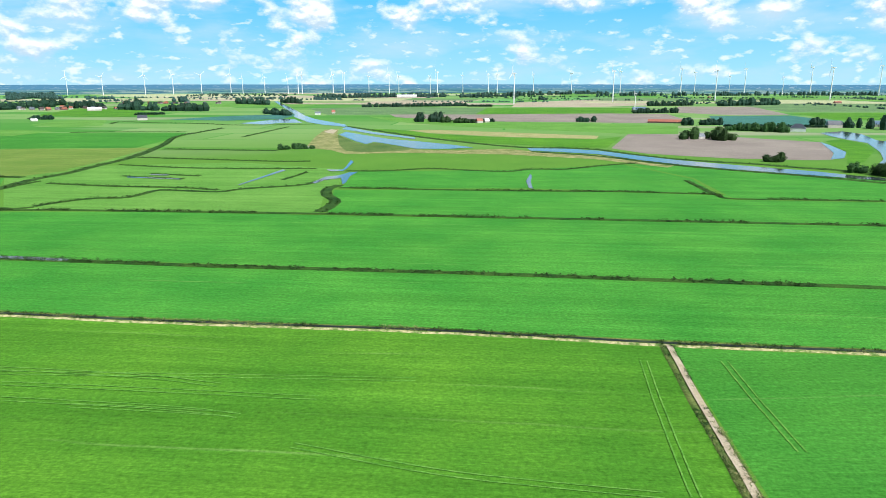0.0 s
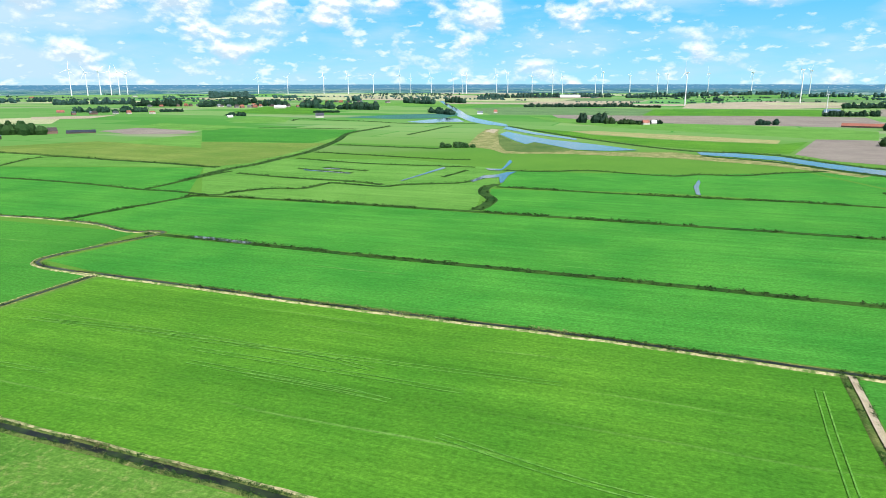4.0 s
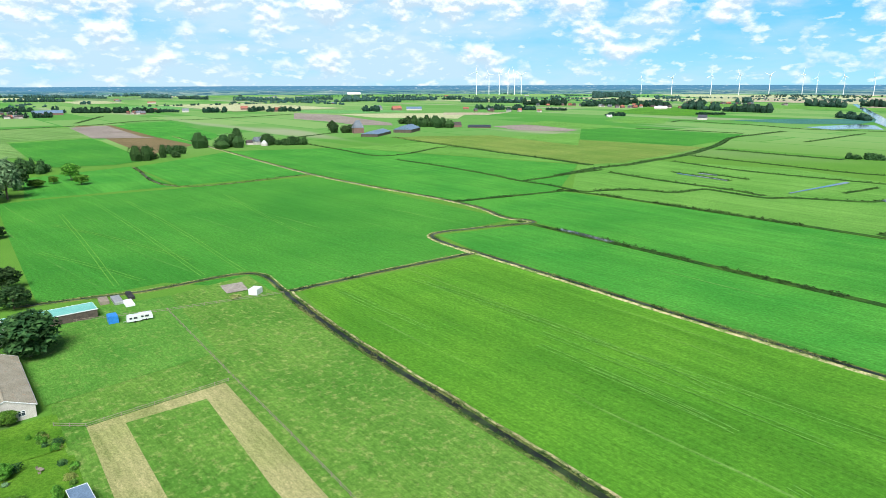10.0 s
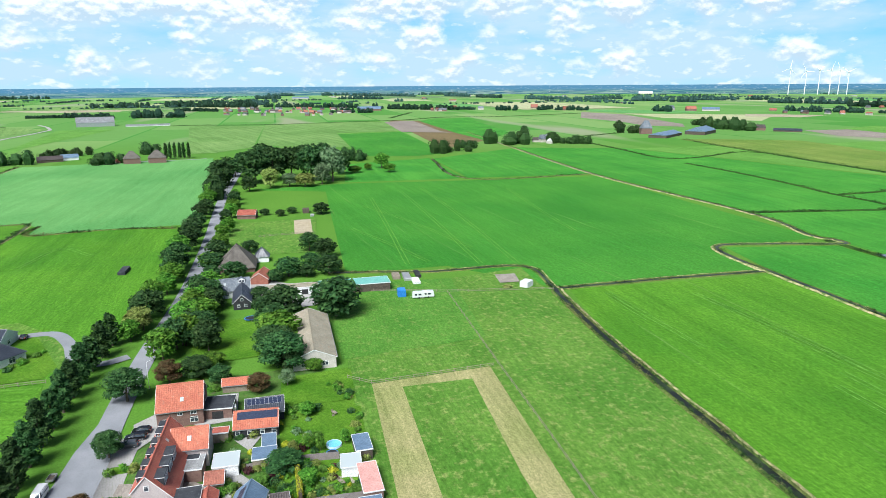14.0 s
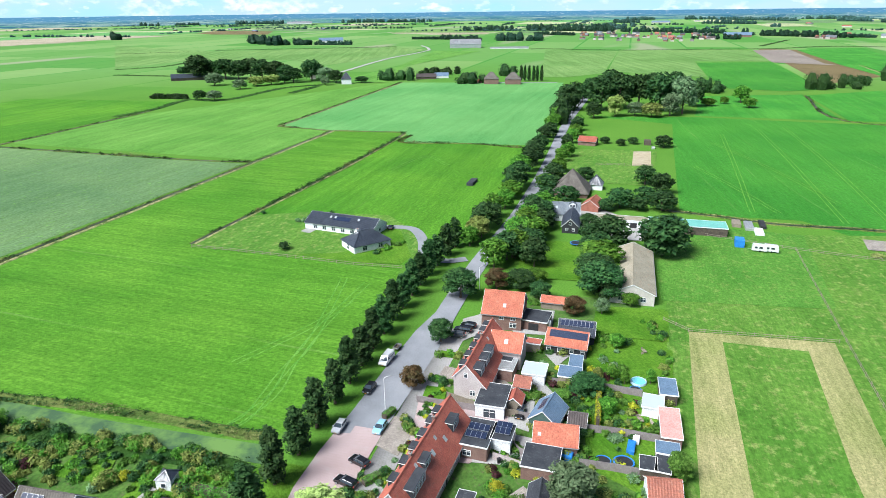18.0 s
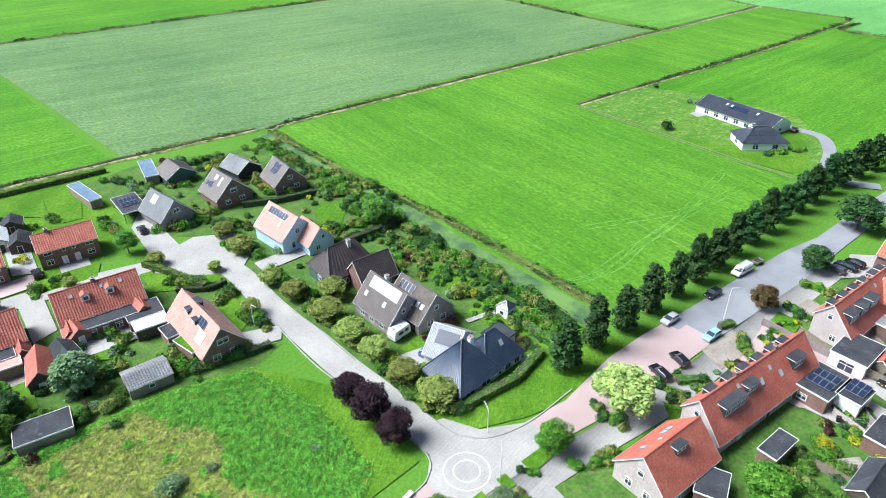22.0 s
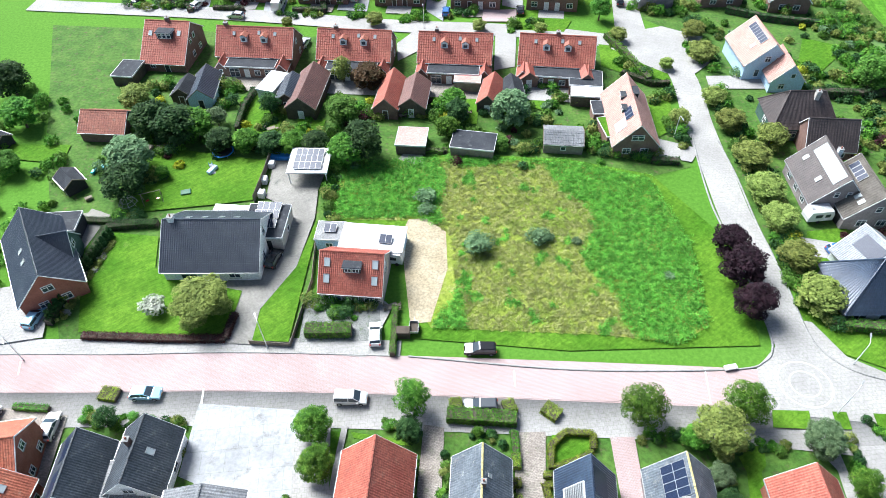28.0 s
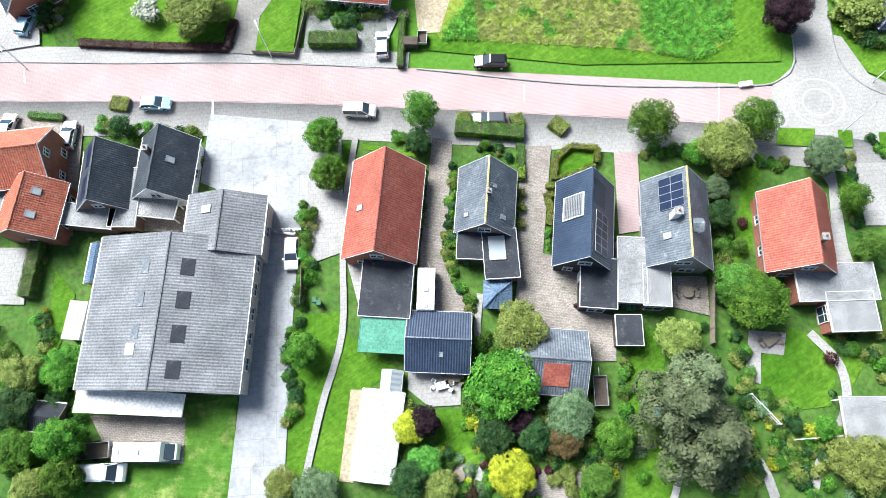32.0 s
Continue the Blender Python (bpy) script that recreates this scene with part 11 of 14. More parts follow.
slab("garden_ground", [(167.6, -23.4), (166.8, -42.7), (98.0, -30.8), (86.6, -30.3), (98.5, -14.2), (126.7, -16.0)], .07, LAWN, "green back gardens", "lawn")
terrace([(116.9, 19.1), (115.0, 0.2), (103.3, -0.5), (97.2, 7.1), (98.0, 18.8)], .14, RED_ROAD, "paved yard behind the terrace")
terrace([(155.9, 13.0), (160.2, 7.1), (149.2, 6.7), (143.4, 12.2)], .14, PAVING, "paved yard behind the terrace")
terrace([(119.8, 0.1), (118.9, -5.5), (107.8, -3.9), (109.8, 0.2)], .14, PAVING, "paved yard behind the terrace")
terrace([(102.4, 6.7), (103.2, -3.0), (97.3, -3.1), (97.6, 6.5)], .14, PAVING, "paved yard behind the terrace")
terrace([(165.0, 7.3), (163.1, -11.7), (148.6, -9.8), (148.9, -1.0)], .14, PAVING, "paved yard behind the terrace")
lawn([(138.4, 16.9), (137.5, 11.8), (134.7, 12.1), (135.4, 17.0)], .16)
lawn([(122.6, 18.2), (121.7, 13.6), (117.4, 13.7), (118.3, 18.5)], .16)
lawn([(106.9, -15.6), (106.3, -22.6), (99.9, -22.1), (101.5, -15.0)], .16)
lawn([(142.3, -19.7), (143.5, -38.8), (123.0, -34.8), (126.7, -17.7)], .16)
lawn([(166.3, -23.2), (165.6, -42.4), (147.5, -38.8), (150.3, -20.7)], .16)
lawn([(114.9, -22.6), (115.3, -28.2), (110.8, -28.0), (112.2, -22.5)], .16)
fence([(115.9, 19.4), (113.9, 7.2), (111.8, -4.4)], 1.8, BRICK_GREY, 3.0, True, "grey brick garden wall", name="garden_wall")
fence([(125.7, -9.2), (124.8, -19.2), (122.6, -28.0)], 1.8, BRICK_GREY, 3.0, True, "grey brick garden wall", name="garden_wall")
fence([(109.3, -14.1), (108.5, -21.5), (107.0, -28.7)], 1.8, BRICK_GREY, 3.0, True, "grey brick garden wall", name="garden_wall")
fence([(98.6, -12.9), (97.8, -19.0), (96.6, -24.9)], 1.8, BRICK_GREY, 3.0, True, "grey brick garden wall", name="garden_wall")
fence([(103.3, -0.5), (101.1, -1.8), (98.8, -4.6)], 1.8, BRICK_GREY, 3.0, True, "grey brick garden wall", name="garden_wall")
trampoline(99.7, -17.2, 1.5, "round black trampoline with blue rim")
trampoline(99.6, -20.9, 1.9, "round black trampoline with blue rim")
trampoline(124.3, -26.9, 1.3, "round dark trampoline in the grass")
pool(128.0, -28.2, 1.7)
block("covered_pile", "pile under a bright blue tarpaulin", 104.5, -23.0, -15, 3.4, 1.4, 1.0, BLUE_TARP, "tarpaulin")
block("covered_pile", "blue tarpaulin over a lean-to", 100.8, -11.0, -15, 3.0, 2.0, 1.6, BLUE_TARP, "tarpaulin")
block("garden_chest", "white garden chest on a lawn", 106.9, -24.3, -15, 2.0, 1.2, 1.0, WHITE, "chest")
hedge([(120.3, -18.7), (110.5, -17.4)], .9, 2.4, LEAF_YELLOW, "tall yellow clipped hedge", 20, .18)
slab("terrace", [(113.4 + 2.6 * math.cos(a * .524),  -26.2 + 2.6 * math.sin(a * .524)) for a in range(12)], .2, BRICK_PATH, "round brick garden terrace", "paving")
table_set(141.8, -31.8, 15, material=WOOD)
table_set(113.4, -26.2, 15, material=WOOD)
table_set(99.5, 0.3, 15, material=WOOD)
table_set(141.8, -7.5, 15, material=WOOD)
bush(90.7, 1.8, 1.6, 2.0, LEAF_YELLOW, "orange autumn-coloured shrub in a garden")
car("estate", "black", 89.6, 28.0, 65)
car("hatch", "black", 95.2, 26.9, 60)
car("hatch", "silver", 105.2, 33.3, 170)
car("hatch", "light blue", 105.7, 25.2, 168)
car("van", "white", 131.8, 29.0, 167)
car("hatch", "black", 119.4, 30.4, 168)
car("hatch", "black", 148.7, 12.6, 80)
car("hatch", "grey", 145.9, 13.7, 80)
car("hatch", "black", 151.3, 11.1, 75)
car("estate", "black", 148.8, 12.2, 75)
car("van", "white", 152.5, -7.5, 80)
car("hatch", "black", 113.3, -2.3, 170)
trailer(138.1, 27.6, 165, "small trailer parked at the roadside")
street_lamp(112.8, 25.6, -60, 7.5)
street_lamp(505.2, -40.7, -60, 7.5)
street_lamp(175.3, 9.7, -60, 7.5)
tree("slim", 80, 41.5, 10.6, 2.9, LEAF_DARK, "dark slender alder in a roadside row", "roadside alders")
tree("slim", 88.5, 40.5, 11.8, 2.6, LEAF_DARK, "dark slender alder in a roadside row", "roadside alders")
tree("slim", 97, 39, 10.1, 2.9, LEAF_DARK, "dark slender alder in a roadside row", "roadside alders")
tree("slim", 105.5, 38, 11.2, 2.9, LEAF_DARK, "dark slender alder in a roadside row", "roadside alders")
tree("slim", 114, 36.6, 10.6, 2.6, LEAF_DARK, "dark slender alder in a roadside row", "roadside alders")
tree("slim", 122, 35.5, 11.8, 2.9, LEAF_DARK, "dark slender alder in a roadside row", "roadside alders")
tree("slim", 130, 34.5, 10.1, 2.9, LEAF_DARK, "dark slender alder in a roadside row", "roadside alders")
tree("slim", 138, 33.6, 11.2, 2.6, LEAF_DARK, "dark slender alder in a roadside row", "roadside alders")
tree("slim", 146, 32.6, 10.6, 2.9, LEAF_DARK, "dark slender alder in a roadside row", "roadside alders")
tree("slim", 154, 31.5, 11.8, 2.9, LEAF_DARK, "dark slender alder in a roadside row", "roadside alders")
tree("slim", 162, 30.2, 10.1, 2.6, LEAF_DARK, "dark slender alder in a roadside row", "roadside alders")
tree("slim", 170, 29, 11.2, 2.9, LEAF_DARK, "dark slender alder in a roadside row", "roadside alders")
tree("slim", 178, 27.8, 10.6, 2.9, LEAF_DARK, "dark slender alder in a roadside row", "roadside alders")
tree("slim", 186, 26.3, 11.8, 2.6, LEAF_DARK, "dark slender alder in a roadside row", "roadside alders")
tree("slim", 194, 24.6, 10.1, 2.9, LEAF_DARK, "dark slender alder in a roadside row", "roadside alders")
tree("slim", 203, 22.6, 11.2, 2.9, LEAF_DARK, "dark slender alder in a roadside row", "roadside alders")
tree("slim", 212, 20.4, 10.6, 2.6, LEAF_DARK, "dark slender alder in a roadside row", "roadside alders")
tree("broad", 169.7, 14.8, 10, 5.0, LEAF_DARK, "dark green broadleaf garden tree near the terraces")
tree("broad", 142.9, 17.4, 7, 3.0, LEAF_DARK, "dark green broadleaf garden tree near the terraces")
tree("broad", 121.6, 21.2, 6, 2.6, LEAF_BROWN, "brownish broadleaf garden tree near the terraces")
tree("broad", 194.1, 6.2, 11, 4.6, LEAF, "leafy green broadleaf garden tree near the terraces")
tree("broad", 202.9, -0.5, 11, 4.6, LEAF, "leafy green broadleaf garden tree near the terraces")
tree("broad", 177.0, 4.7, 7, 3.4, LEAF_BROWN, "brownish broadleaf garden tree near the terraces")
tree("broad", 177.9, -2.6, 6, 3.4, LEAF, "leafy green broadleaf garden tree near the terraces")
tree("broad", 170.7, -7.9, 6, 3.0, LEAF_DARK, "dark green broadleaf garden tree near the terraces")
tree("broad", 181.4, -25.0, 11, 5.0, LEAF_DARK, "dark green broadleaf garden tree near the terraces")
tree("broad", 203.1, -27.1, 10, 5, LEAF_DARK, "dark green broadleaf garden tree near the terraces")
tree("broad", 209.0, -49.4, 12, 6.5, LEAF_DARK, "dark green broadleaf garden tree near the terraces")
tree("broad", 172.0, -26.0, 9, 4.0, LEAF_DARK, "dark green broadleaf garden tree near the terraces")
tree("broad", 161.4, -16.8, 6, 3.0, LEAF_BROWN, "brownish broadleaf garden tree near the terraces")
tree("oval", 162.2, -24.2, 5, 2.0, LEAF_GREY, "grey-green broadleaf garden tree near the terraces")
tree("broad", 169.3, -32.8, 4, 2.8, LEAF, "leafy green broadleaf garden tree near the terraces")
tree("broad", 122.6, -16.4, 5, 3.6, LEAF_DARK, "dark green broadleaf garden tree near the terraces")
tree("broad", 96.8, -29.9, 6, 2.4, LEAF_FRESH, "fresh green broadleaf garden tree near the terraces")
tree("broad", 144.2, -25.6, 4, 2.0, LEAF, "leafy green broadleaf garden tree near the terraces")
tree("oval", 128.8, -22.7, 4, 1.6, LEAF, "leafy green broadleaf garden tree near the terraces")
tree("oval", 127.1, -25.0, 4, 1.2, LEAF, "leafy green broadleaf garden tree near the terraces")
tree("oval", 127.3, -19.1, 4, 1.4, LEAF_OLIVE, "olive-green broadleaf garden tree near the terraces")
tree("broad", 116.0, -19.9, 4, 2.0, LEAF, "leafy green broadleaf garden tree near the terraces")
tree("broad", 119.2, -11.5, 3, 1.6, LEAF_FRESH, "fresh green broadleaf garden tree near the terraces")
tree("oval", 127.7, -30.7, 4, 1.3, LEAF, "leafy green broadleaf garden tree near the terraces")
tree("broad", 195.3, -6.6, 11, 4.0, LEAF_DARK, "dark green broadleaf garden tree near the terraces")
tree("broad", 222.5, 11.7, 9, 3, LEAF_OLIVE, "olive-green broadleaf garden tree near the terraces")
tree("broad", 213.6, 15.3, 8, 3, LEAF, "leafy green broadleaf garden tree near the terraces")
tree("weep", 76.9, 28.8, 9.5, 5.0, LEAF_PALE, "pale yellow-green weeping willow in a front garden")
tree("broad", 88.4, -10.7, 9, 4.0, LEAF_GREY, "pale grey-green willow in a back garden")
tree("oval", 62.6, 33.2, 5.5, 2.6, LEAF, "round green street tree in the pavement", "street trees")
tree("broad", 75.7, 5.8, 6, 3.2, LEAF, "leafy green tree in a back garden")
thicket(136.2, 16.7, 136.1, 11.7, 6, .5, 1.3, 1.2, seed=700)
thicket(124.8, 18.5, 124.7, 13.5, 9, .5, 1.3, 1.2, seed=703)
thicket(108.7, 21.8, 105.0, 17.6, 9, .5, 1.3, 1.2, seed=706)
thicket(140.9, -4.6, 139.7, -12.9, 9, .5, 1.3, 1.2, seed=709)
thicket(123.8, -12.4, 120.4, -25.1, 22, .5, 1.3, 1.2, seed=712)
thicket(117.9, -13.4, 110.9, -23.4, 22, .5, 1.3, 1.2, seed=715)
thicket(111.0, -20.4, 109.5, -28.5, 14, .5, 1.3, 1.2, seed=718)
thicket(127.0, -9.3, 125.2, -14.2, 8, .5, 1.3, 1.2, seed=721)
thicket(131.5, -18.4, 123.6, -18.2, 6, .5, 1.3, 1.2, seed=724)
thicket(104.2, -6.3, 98.6, -12.9, 11, .5, 1.3, 1.2, seed=727)
thicket(141.7, -37.0, 107.0, -29.8, 16, .5, 1.3, 1.2, seed=730)
thicket(122.6, -4.0, 118.2, -5.5, 8, .5, 1.3, 1.2, seed=733)
thicket(117.2, 5.7, 115.6, 0.2, 9, .5, 1.3, 1.2, seed=736)
thicket(172.5, 3.1, 166.9, -7.7, 12, .5, 1.3, 1.2, seed=739)
thicket(158.6, -35.1, 147.6, -37.8, 12, .5, 1.3, 1.2, seed=742)
thicket(179.5, -31.2, 171.0, -36.5, 11, .5, 1.3, 1.2, seed=745)
thicket(148.2, -20.4, 145.8, -29.7, 12, .5, 1.3, 1.2, seed=748)
thicket(148.6, -10.7, 142.5, -13.1, 6, .5, 1.3, 1.2, seed=751)
thicket(102.9, -13.3, 98.5, -14.9, 8, .5, 1.3, 1.2, seed=754)
thicket(90.1, 1.8, 85.8, -3.1, 16, .5, 1.4, 1.2, seed=800)
thicket(86.5, 5.3, 84.7, 1.4, 12, .5, 1.4, 1.2, seed=803)
thicket(89.5, -13.0, 90.3, -21.9, 20, .5, 1.4, 1.2, seed=806)
thicket(109.7, -5.5, 108.6, -16.0, 16, .5, 1.4, 1.2, seed=809)
thicket(87.6, 28.4, 85.2, 21.3, 14, .5, 1.2, 1.0, seed=850)
thicket(75.0, 32.9, 74.2, 26.9, 12, .5, 1.2, 1.0, seed=853)
thicket(91.1, 25.5, 92.8, 19.8, 12, .5, 1.2, 1.0, seed=856)
thicket(81.0, 8.7, 80.7, -1.4, 24, .5, 1.2, 1.0, seed=859)
thicket(102.7, 3.4, 96.3, -2.2, 16, .5, 1.2, 1.0, seed=862)
thicket(62.3, 28.9, 68.8, 24.5, 14, .5, 1.2, 1.0, seed=865)
hedge([(89.7, 24.9), (93.7, 21.1)], 1.4, 1.2, LEAF_FRESH, "clipped green front garden hedge")
hedge([(109.3, 25.1), (112.4, 23.7)], 1.4, 1.2, LEAF_FRESH, "clipped green front garden hedge")
lawn([(83.8, 24.8), (85.0, 20.2), (79.8, 21.3)], .18)
lawn([(119.0, 18.6), (120.3, 13.8), (116.5, 15.1)], .18)
house("farmhouse", "dark-roofed farmhouse with white walls", 248.9, -18.5, -95, 14.0, 8.0, 3.0, 6.6, WHITE_WALL, ROOF_GREY, "house", roof_front=[("sky", -2, 2), ("dormer", 4, 2.4, 2.6, ROOF_BLACK)], front=[("w", -5, .9, 1.4, 1.2), ("w", -1.5, .9, 1.4, 1.2)])
house("house", "dark timber house with a gambrel gable and white trim", 237.9, -21.4, 173, 16.1, 6.0, 2.8, 5.6, BLACK_BOARD, ROOF_BLACK, "house", right=[("w", -1.2, .9, 1.0, 1.1), ("w", 1.2, .9, 1.0, 1.1), ("w", 0, 3.2, 1.0, 1.0)])
house("barn", "old farm barn with a grey pyramid roof", 286.7, -25.1, -10, 16, 15, 2.6, 11, BRICK, THATCH, "barn", hip=7.4, over=.6, rib=.5, step=.5)
house("house", "small house with a black pyramid roof", 295.1, -36.7, -10, 6, 6, 2.8, 6.5, WHITE_WALL, ROOF_BLACK, hip=2.8, rib=.5)
house("barn", "brown-red gabled shed in the farmyard", 262.1, -31.9, 159, 9.5, 7.0, 2.6, 5.0, BRICK_RED, ROOF_OLD, "shed")
flat("stable", "long low stable with a tan roof and white doors", 241.0, -41.0, -101, 20.7, 5.5, 3.0, WHITE_WALL, TIN_TAN, "stable", items=[("front", "g", q, 0, 2.4, 2.2) for q in (0, 4, 8)])
flat("cattle_shed", "open cattle shed with a teal sheet roof", 235.9, -63.3, -99, 27.0, 8.4, 3.2, WOOD_DARK, TIN_TEAL, "shed")
house("barn", "long farm hall with mossy tan sheet roof", 187.3, -36.0, 171, 36.0, 12.0, 3.4, 6.0, BRICK_PALE, TIN_TAN, "barn", rib=.5, step=0, right=[("w", -3, 1, 1.6, 1.4), ("g", 0, 0, 3, 2.8), ("w", 3, 1, 1.6, 1.4)])
house("house", "small house with a pale red roof", 399.3, -43.1, -108, 10.6, 8.0, 2.6, 5.0, BRICK, ROOF_RED, "house")
block("container", "bright blue storage container in the pasture", 221.0, -77.5, -12, 4, 3, 2.8, BLUE_TARP, "container")
block("stack", "stacks of grey building material", 242.1, -87.3, -12, 9, 3, 1.2, STEEL, "stack")
block("stack", "white stacked boards on the ground", 235.7, -88.9, -12, 7, 3, 1.0, TIN_WHITE, "stack")
block("stack", "stacked timber beside the shed", 244.8, -83.6, -12, 6, 3, 1.4, WOOD, "stack")
block("stack", "dark scrap along the ditch", 244.4, -92.9, -12, 8, 2, 1.2, DARK, "stack")
block("stack", "grey box in the farmyard", 388.4, -79.7, -12, 3, 2, 1.2, STEEL, "stack")
block("stack", "dark shed beside the arena", 400.7, -78.5, -12, 5, 4, 2.8, WOOD_DARK, "stack")
caravan(215.7, -82.3, 75, 4.6, "old white caravan parked in a pasture")
caravan(215.2, -85.9, 75, 4.6, "old white caravan parked in a pasture")
block("field_shelter", "small white field shelter", 212.1, -126.7, -60, 4.5, 3.5, 2.4, TIN_WHITE, "shelter")
terrace([(230.8, -122.3), (228.8, -130.8), (217.9, -127.1), (219.8, -119.0)], .2, BRICK_PATH, "bare muddy patch in a pasture")
bush(213.0, -118.6, 2.2, 1.4, DRY_WEED, "heap of pale straw in a pasture")
lawn([(221.0, -3.5), (220.1, -23.4), (184.9, -21.0), (185.7, -1.0)], .16, LAWN, "green paddock between tree belts")
lawn([(385.9, -23.8), (380.3, -80.4), (300.8, -62.6), (306.0, -33.8), (306.9, -16.2)], .16, PASTURE, "worn paddock with a riding arena")
terrace([(380.0, -47.3), (381.1, -65.7), (342.3, -58.9), (345.2, -41.7)], .2, PASTURE, "pale sandy riding arena")
terrace([(378.8, -66.9), (379.4, -76.8), (343.6, -70.3), (342.3, -60.3)], .2, SAND, "pale sand pen")
fence([(343.3, -41.9), (342.3, -59.3), (341.7, -70.6)], 1.2, WOOD, 3.0, False, "wooden paddock fence round the arena")
terrace([(266.5, -27.2), (263.3, -34.1), (243.9, -48.4), (231.8, -52.0), (223.2, -48.8), (223.6, -38.4), (237.7, -25.1)], .18, PAVING, "grey farmyard paving")
lawn([(246.7, -42.0), (240.0, -80.6), (234.1, -103.7), (170.8, -88.1), (172.6, -41.9), (196.7, -44.9), (227.4, -50.3)], .12, PASTURE_2, "green pasture behind the farm")
trampoline(217.5, -21.7, 2.2)
tree("broad", 201.0, 2.2, 10.6, 4.5, LEAF_DARK, "bushy roadside tree in a dense belt", "roadside trees")
tree("broad", 203.5, 0.4, 8.0, 4.1, LEAF_DARK, "bushy roadside tree in a dense belt", "roadside trees")
tree("broad", 207.2, 1.5, 9.7, 4.2, LEAF, "bushy roadside tree in a dense belt", "roadside trees")
tree("broad", 210.8, -0.5, 8.0, 4.3, LEAF_DARK, "bushy roadside tree in a dense belt", "roadside trees")
tree("broad", 213.6, 0.6, 8.1, 3.8, LEAF, "bushy roadside tree in a dense belt", "roadside trees")
tree("broad", 218.7, -2.1, 8.2, 4.5, LEAF_DARK, "bushy roadside tree in a dense belt", "roadside trees")
tree("broad", 220.8, -1.7, 9.6, 4.9, LEAF, "bushy roadside tree in a dense belt", "roadside trees")
tree("broad", 224.7, -4.6, 8.7, 4.1, LEAF_DARK, "bushy roadside tree in a dense belt", "roadside trees")
tree("broad", 227.7, -4.6, 9.9, 4.3, LEAF, "bushy roadside tree in a dense belt", "roadside trees")
tree("broad", 232.5, -4.3, 9.7, 4.2, LEAF, "bushy roadside tree in a dense belt", "roadside trees")
tree("broad", 235.5, -6.2, 9.7, 4.5, LEAF, "bushy roadside tree in a dense belt", "roadside trees")
tree("broad", 239.9, -7.2, 10.4, 4.0, LEAF_DARK, "bushy roadside tree in a dense belt", "roadside trees")
tree("broad", 242.0, -6.7, 9.3, 4.8, LEAF, "bushy roadside tree in a dense belt", "roadside trees")
tree("broad", 246.4, -7.0, 10.7, 4.3, LEAF_DARK, "bushy roadside tree in a dense belt", "roadside trees")
tree("broad", 250.8, -8.6, 10.0, 3.9, LEAF, "bushy roadside tree in a dense belt", "roadside trees")
tree("broad", 252.2, -10.9, 10.7, 4.4, LEAF, "bushy roadside tree in a dense belt", "roadside trees")
tree("broad", 200.4, -4.3, 7.5, 4.3, LEAF_DARK, "bushy roadside tree in a dense belt", "roadside trees")
tree("broad", 208.2, -5.1, 7.1, 3.7, LEAF_DARK, "bushy roadside tree in a dense belt", "roadside trees")
tree("broad", 213.7, -5.9, 7.4, 4.6, LEAF_DARK, "bushy roadside tree in a dense belt", "roadside trees")
tree("broad", 220.5, -6.9, 9.8, 4.4, LEAF, "bushy roadside tree in a dense belt", "roadside trees")
tree("broad", 224.2, -8.8, 7.5, 3.8, LEAF, "bushy roadside tree in a dense belt", "roadside trees")
tree("broad", 233.6, -11.0, 8.9, 4.1, LEAF_DARK, "bushy roadside tree in a dense belt", "roadside trees")
tree("broad", 237.3, -11.6, 7.2, 3.8, LEAF, "bushy roadside tree in a dense belt", "roadside trees")
tree("broad", 243.0, -11.5, 9.2, 4.4, LEAF_DARK, "bushy roadside tree in a dense belt", "roadside trees")
tree("broad", 252.1, -15.2, 8.4, 3.8, LEAF, "bushy roadside tree in a dense belt", "roadside trees")
tree("broad", 234.5, 10.3, 10.6, 5.4, LEAF_DARK, "tall roadside tree beside the field", "roadside trees")
tree("broad", 246.5, 8.9, 11.2, 4.0, LEAF, "tall roadside tree beside the field", "roadside trees")
tree("broad", 259.5, 4.1, 9.2, 4.0, LEAF, "tall roadside tree beside the field", "roadside trees")
tree("broad", 275.0, 1.6, 9.1, 5.3, LEAF, "tall roadside tree beside the field", "roadside trees")
tree("broad", 287.9, 1.2, 12.8, 5.1, LEAF_DARK, "tall roadside tree beside the field", "roadside trees")
tree("broad", 296.8, -1.8, 12.7, 4.7, LEAF_DARK, "tall roadside tree beside the field", "roadside trees")
tree("broad", 313.3, -2.3, 12.7, 5.1, LEAF, "tall roadside tree beside the field", "roadside trees")
tree("broad", 327.1, -6.5, 11.9, 4.8, LEAF_DARK, "tall roadside tree beside the field", "roadside trees")
tree("broad", 342.8, -8.6, 12.0, 5.3, LEAF_DARK, "tall roadside tree beside the field", "roadside trees", True)
tree("broad", 217.5, 14.7, 7.6, 3.2, LEAF_OLIVE, "tall roadside tree beside the field", "roadside trees")
tree("broad", 223.2, 14.5, 7.7, 2.8, LEAF_OLIVE, "tall roadside tree beside the field", "roadside trees")
tree("broad", 228.2, 13.6, 7.2, 2.8, LEAF_OLIVE, "tall roadside tree beside the field", "roadside trees")
tree("broad", 360.2, -10.4, 11.2, 5.3, LEAF_DARK, "tall roadside tree beside the field", "roadside trees", True)
tree("broad", 383.5, -13.9, 9.1, 4.5, LEAF_DARK, "tall roadside tree beside the field", "roadside trees", True)
tree("broad", 406.5, -16.4, 10.2, 4.2, LEAF_DARK, "tall roadside tree beside the field", "roadside trees", True)
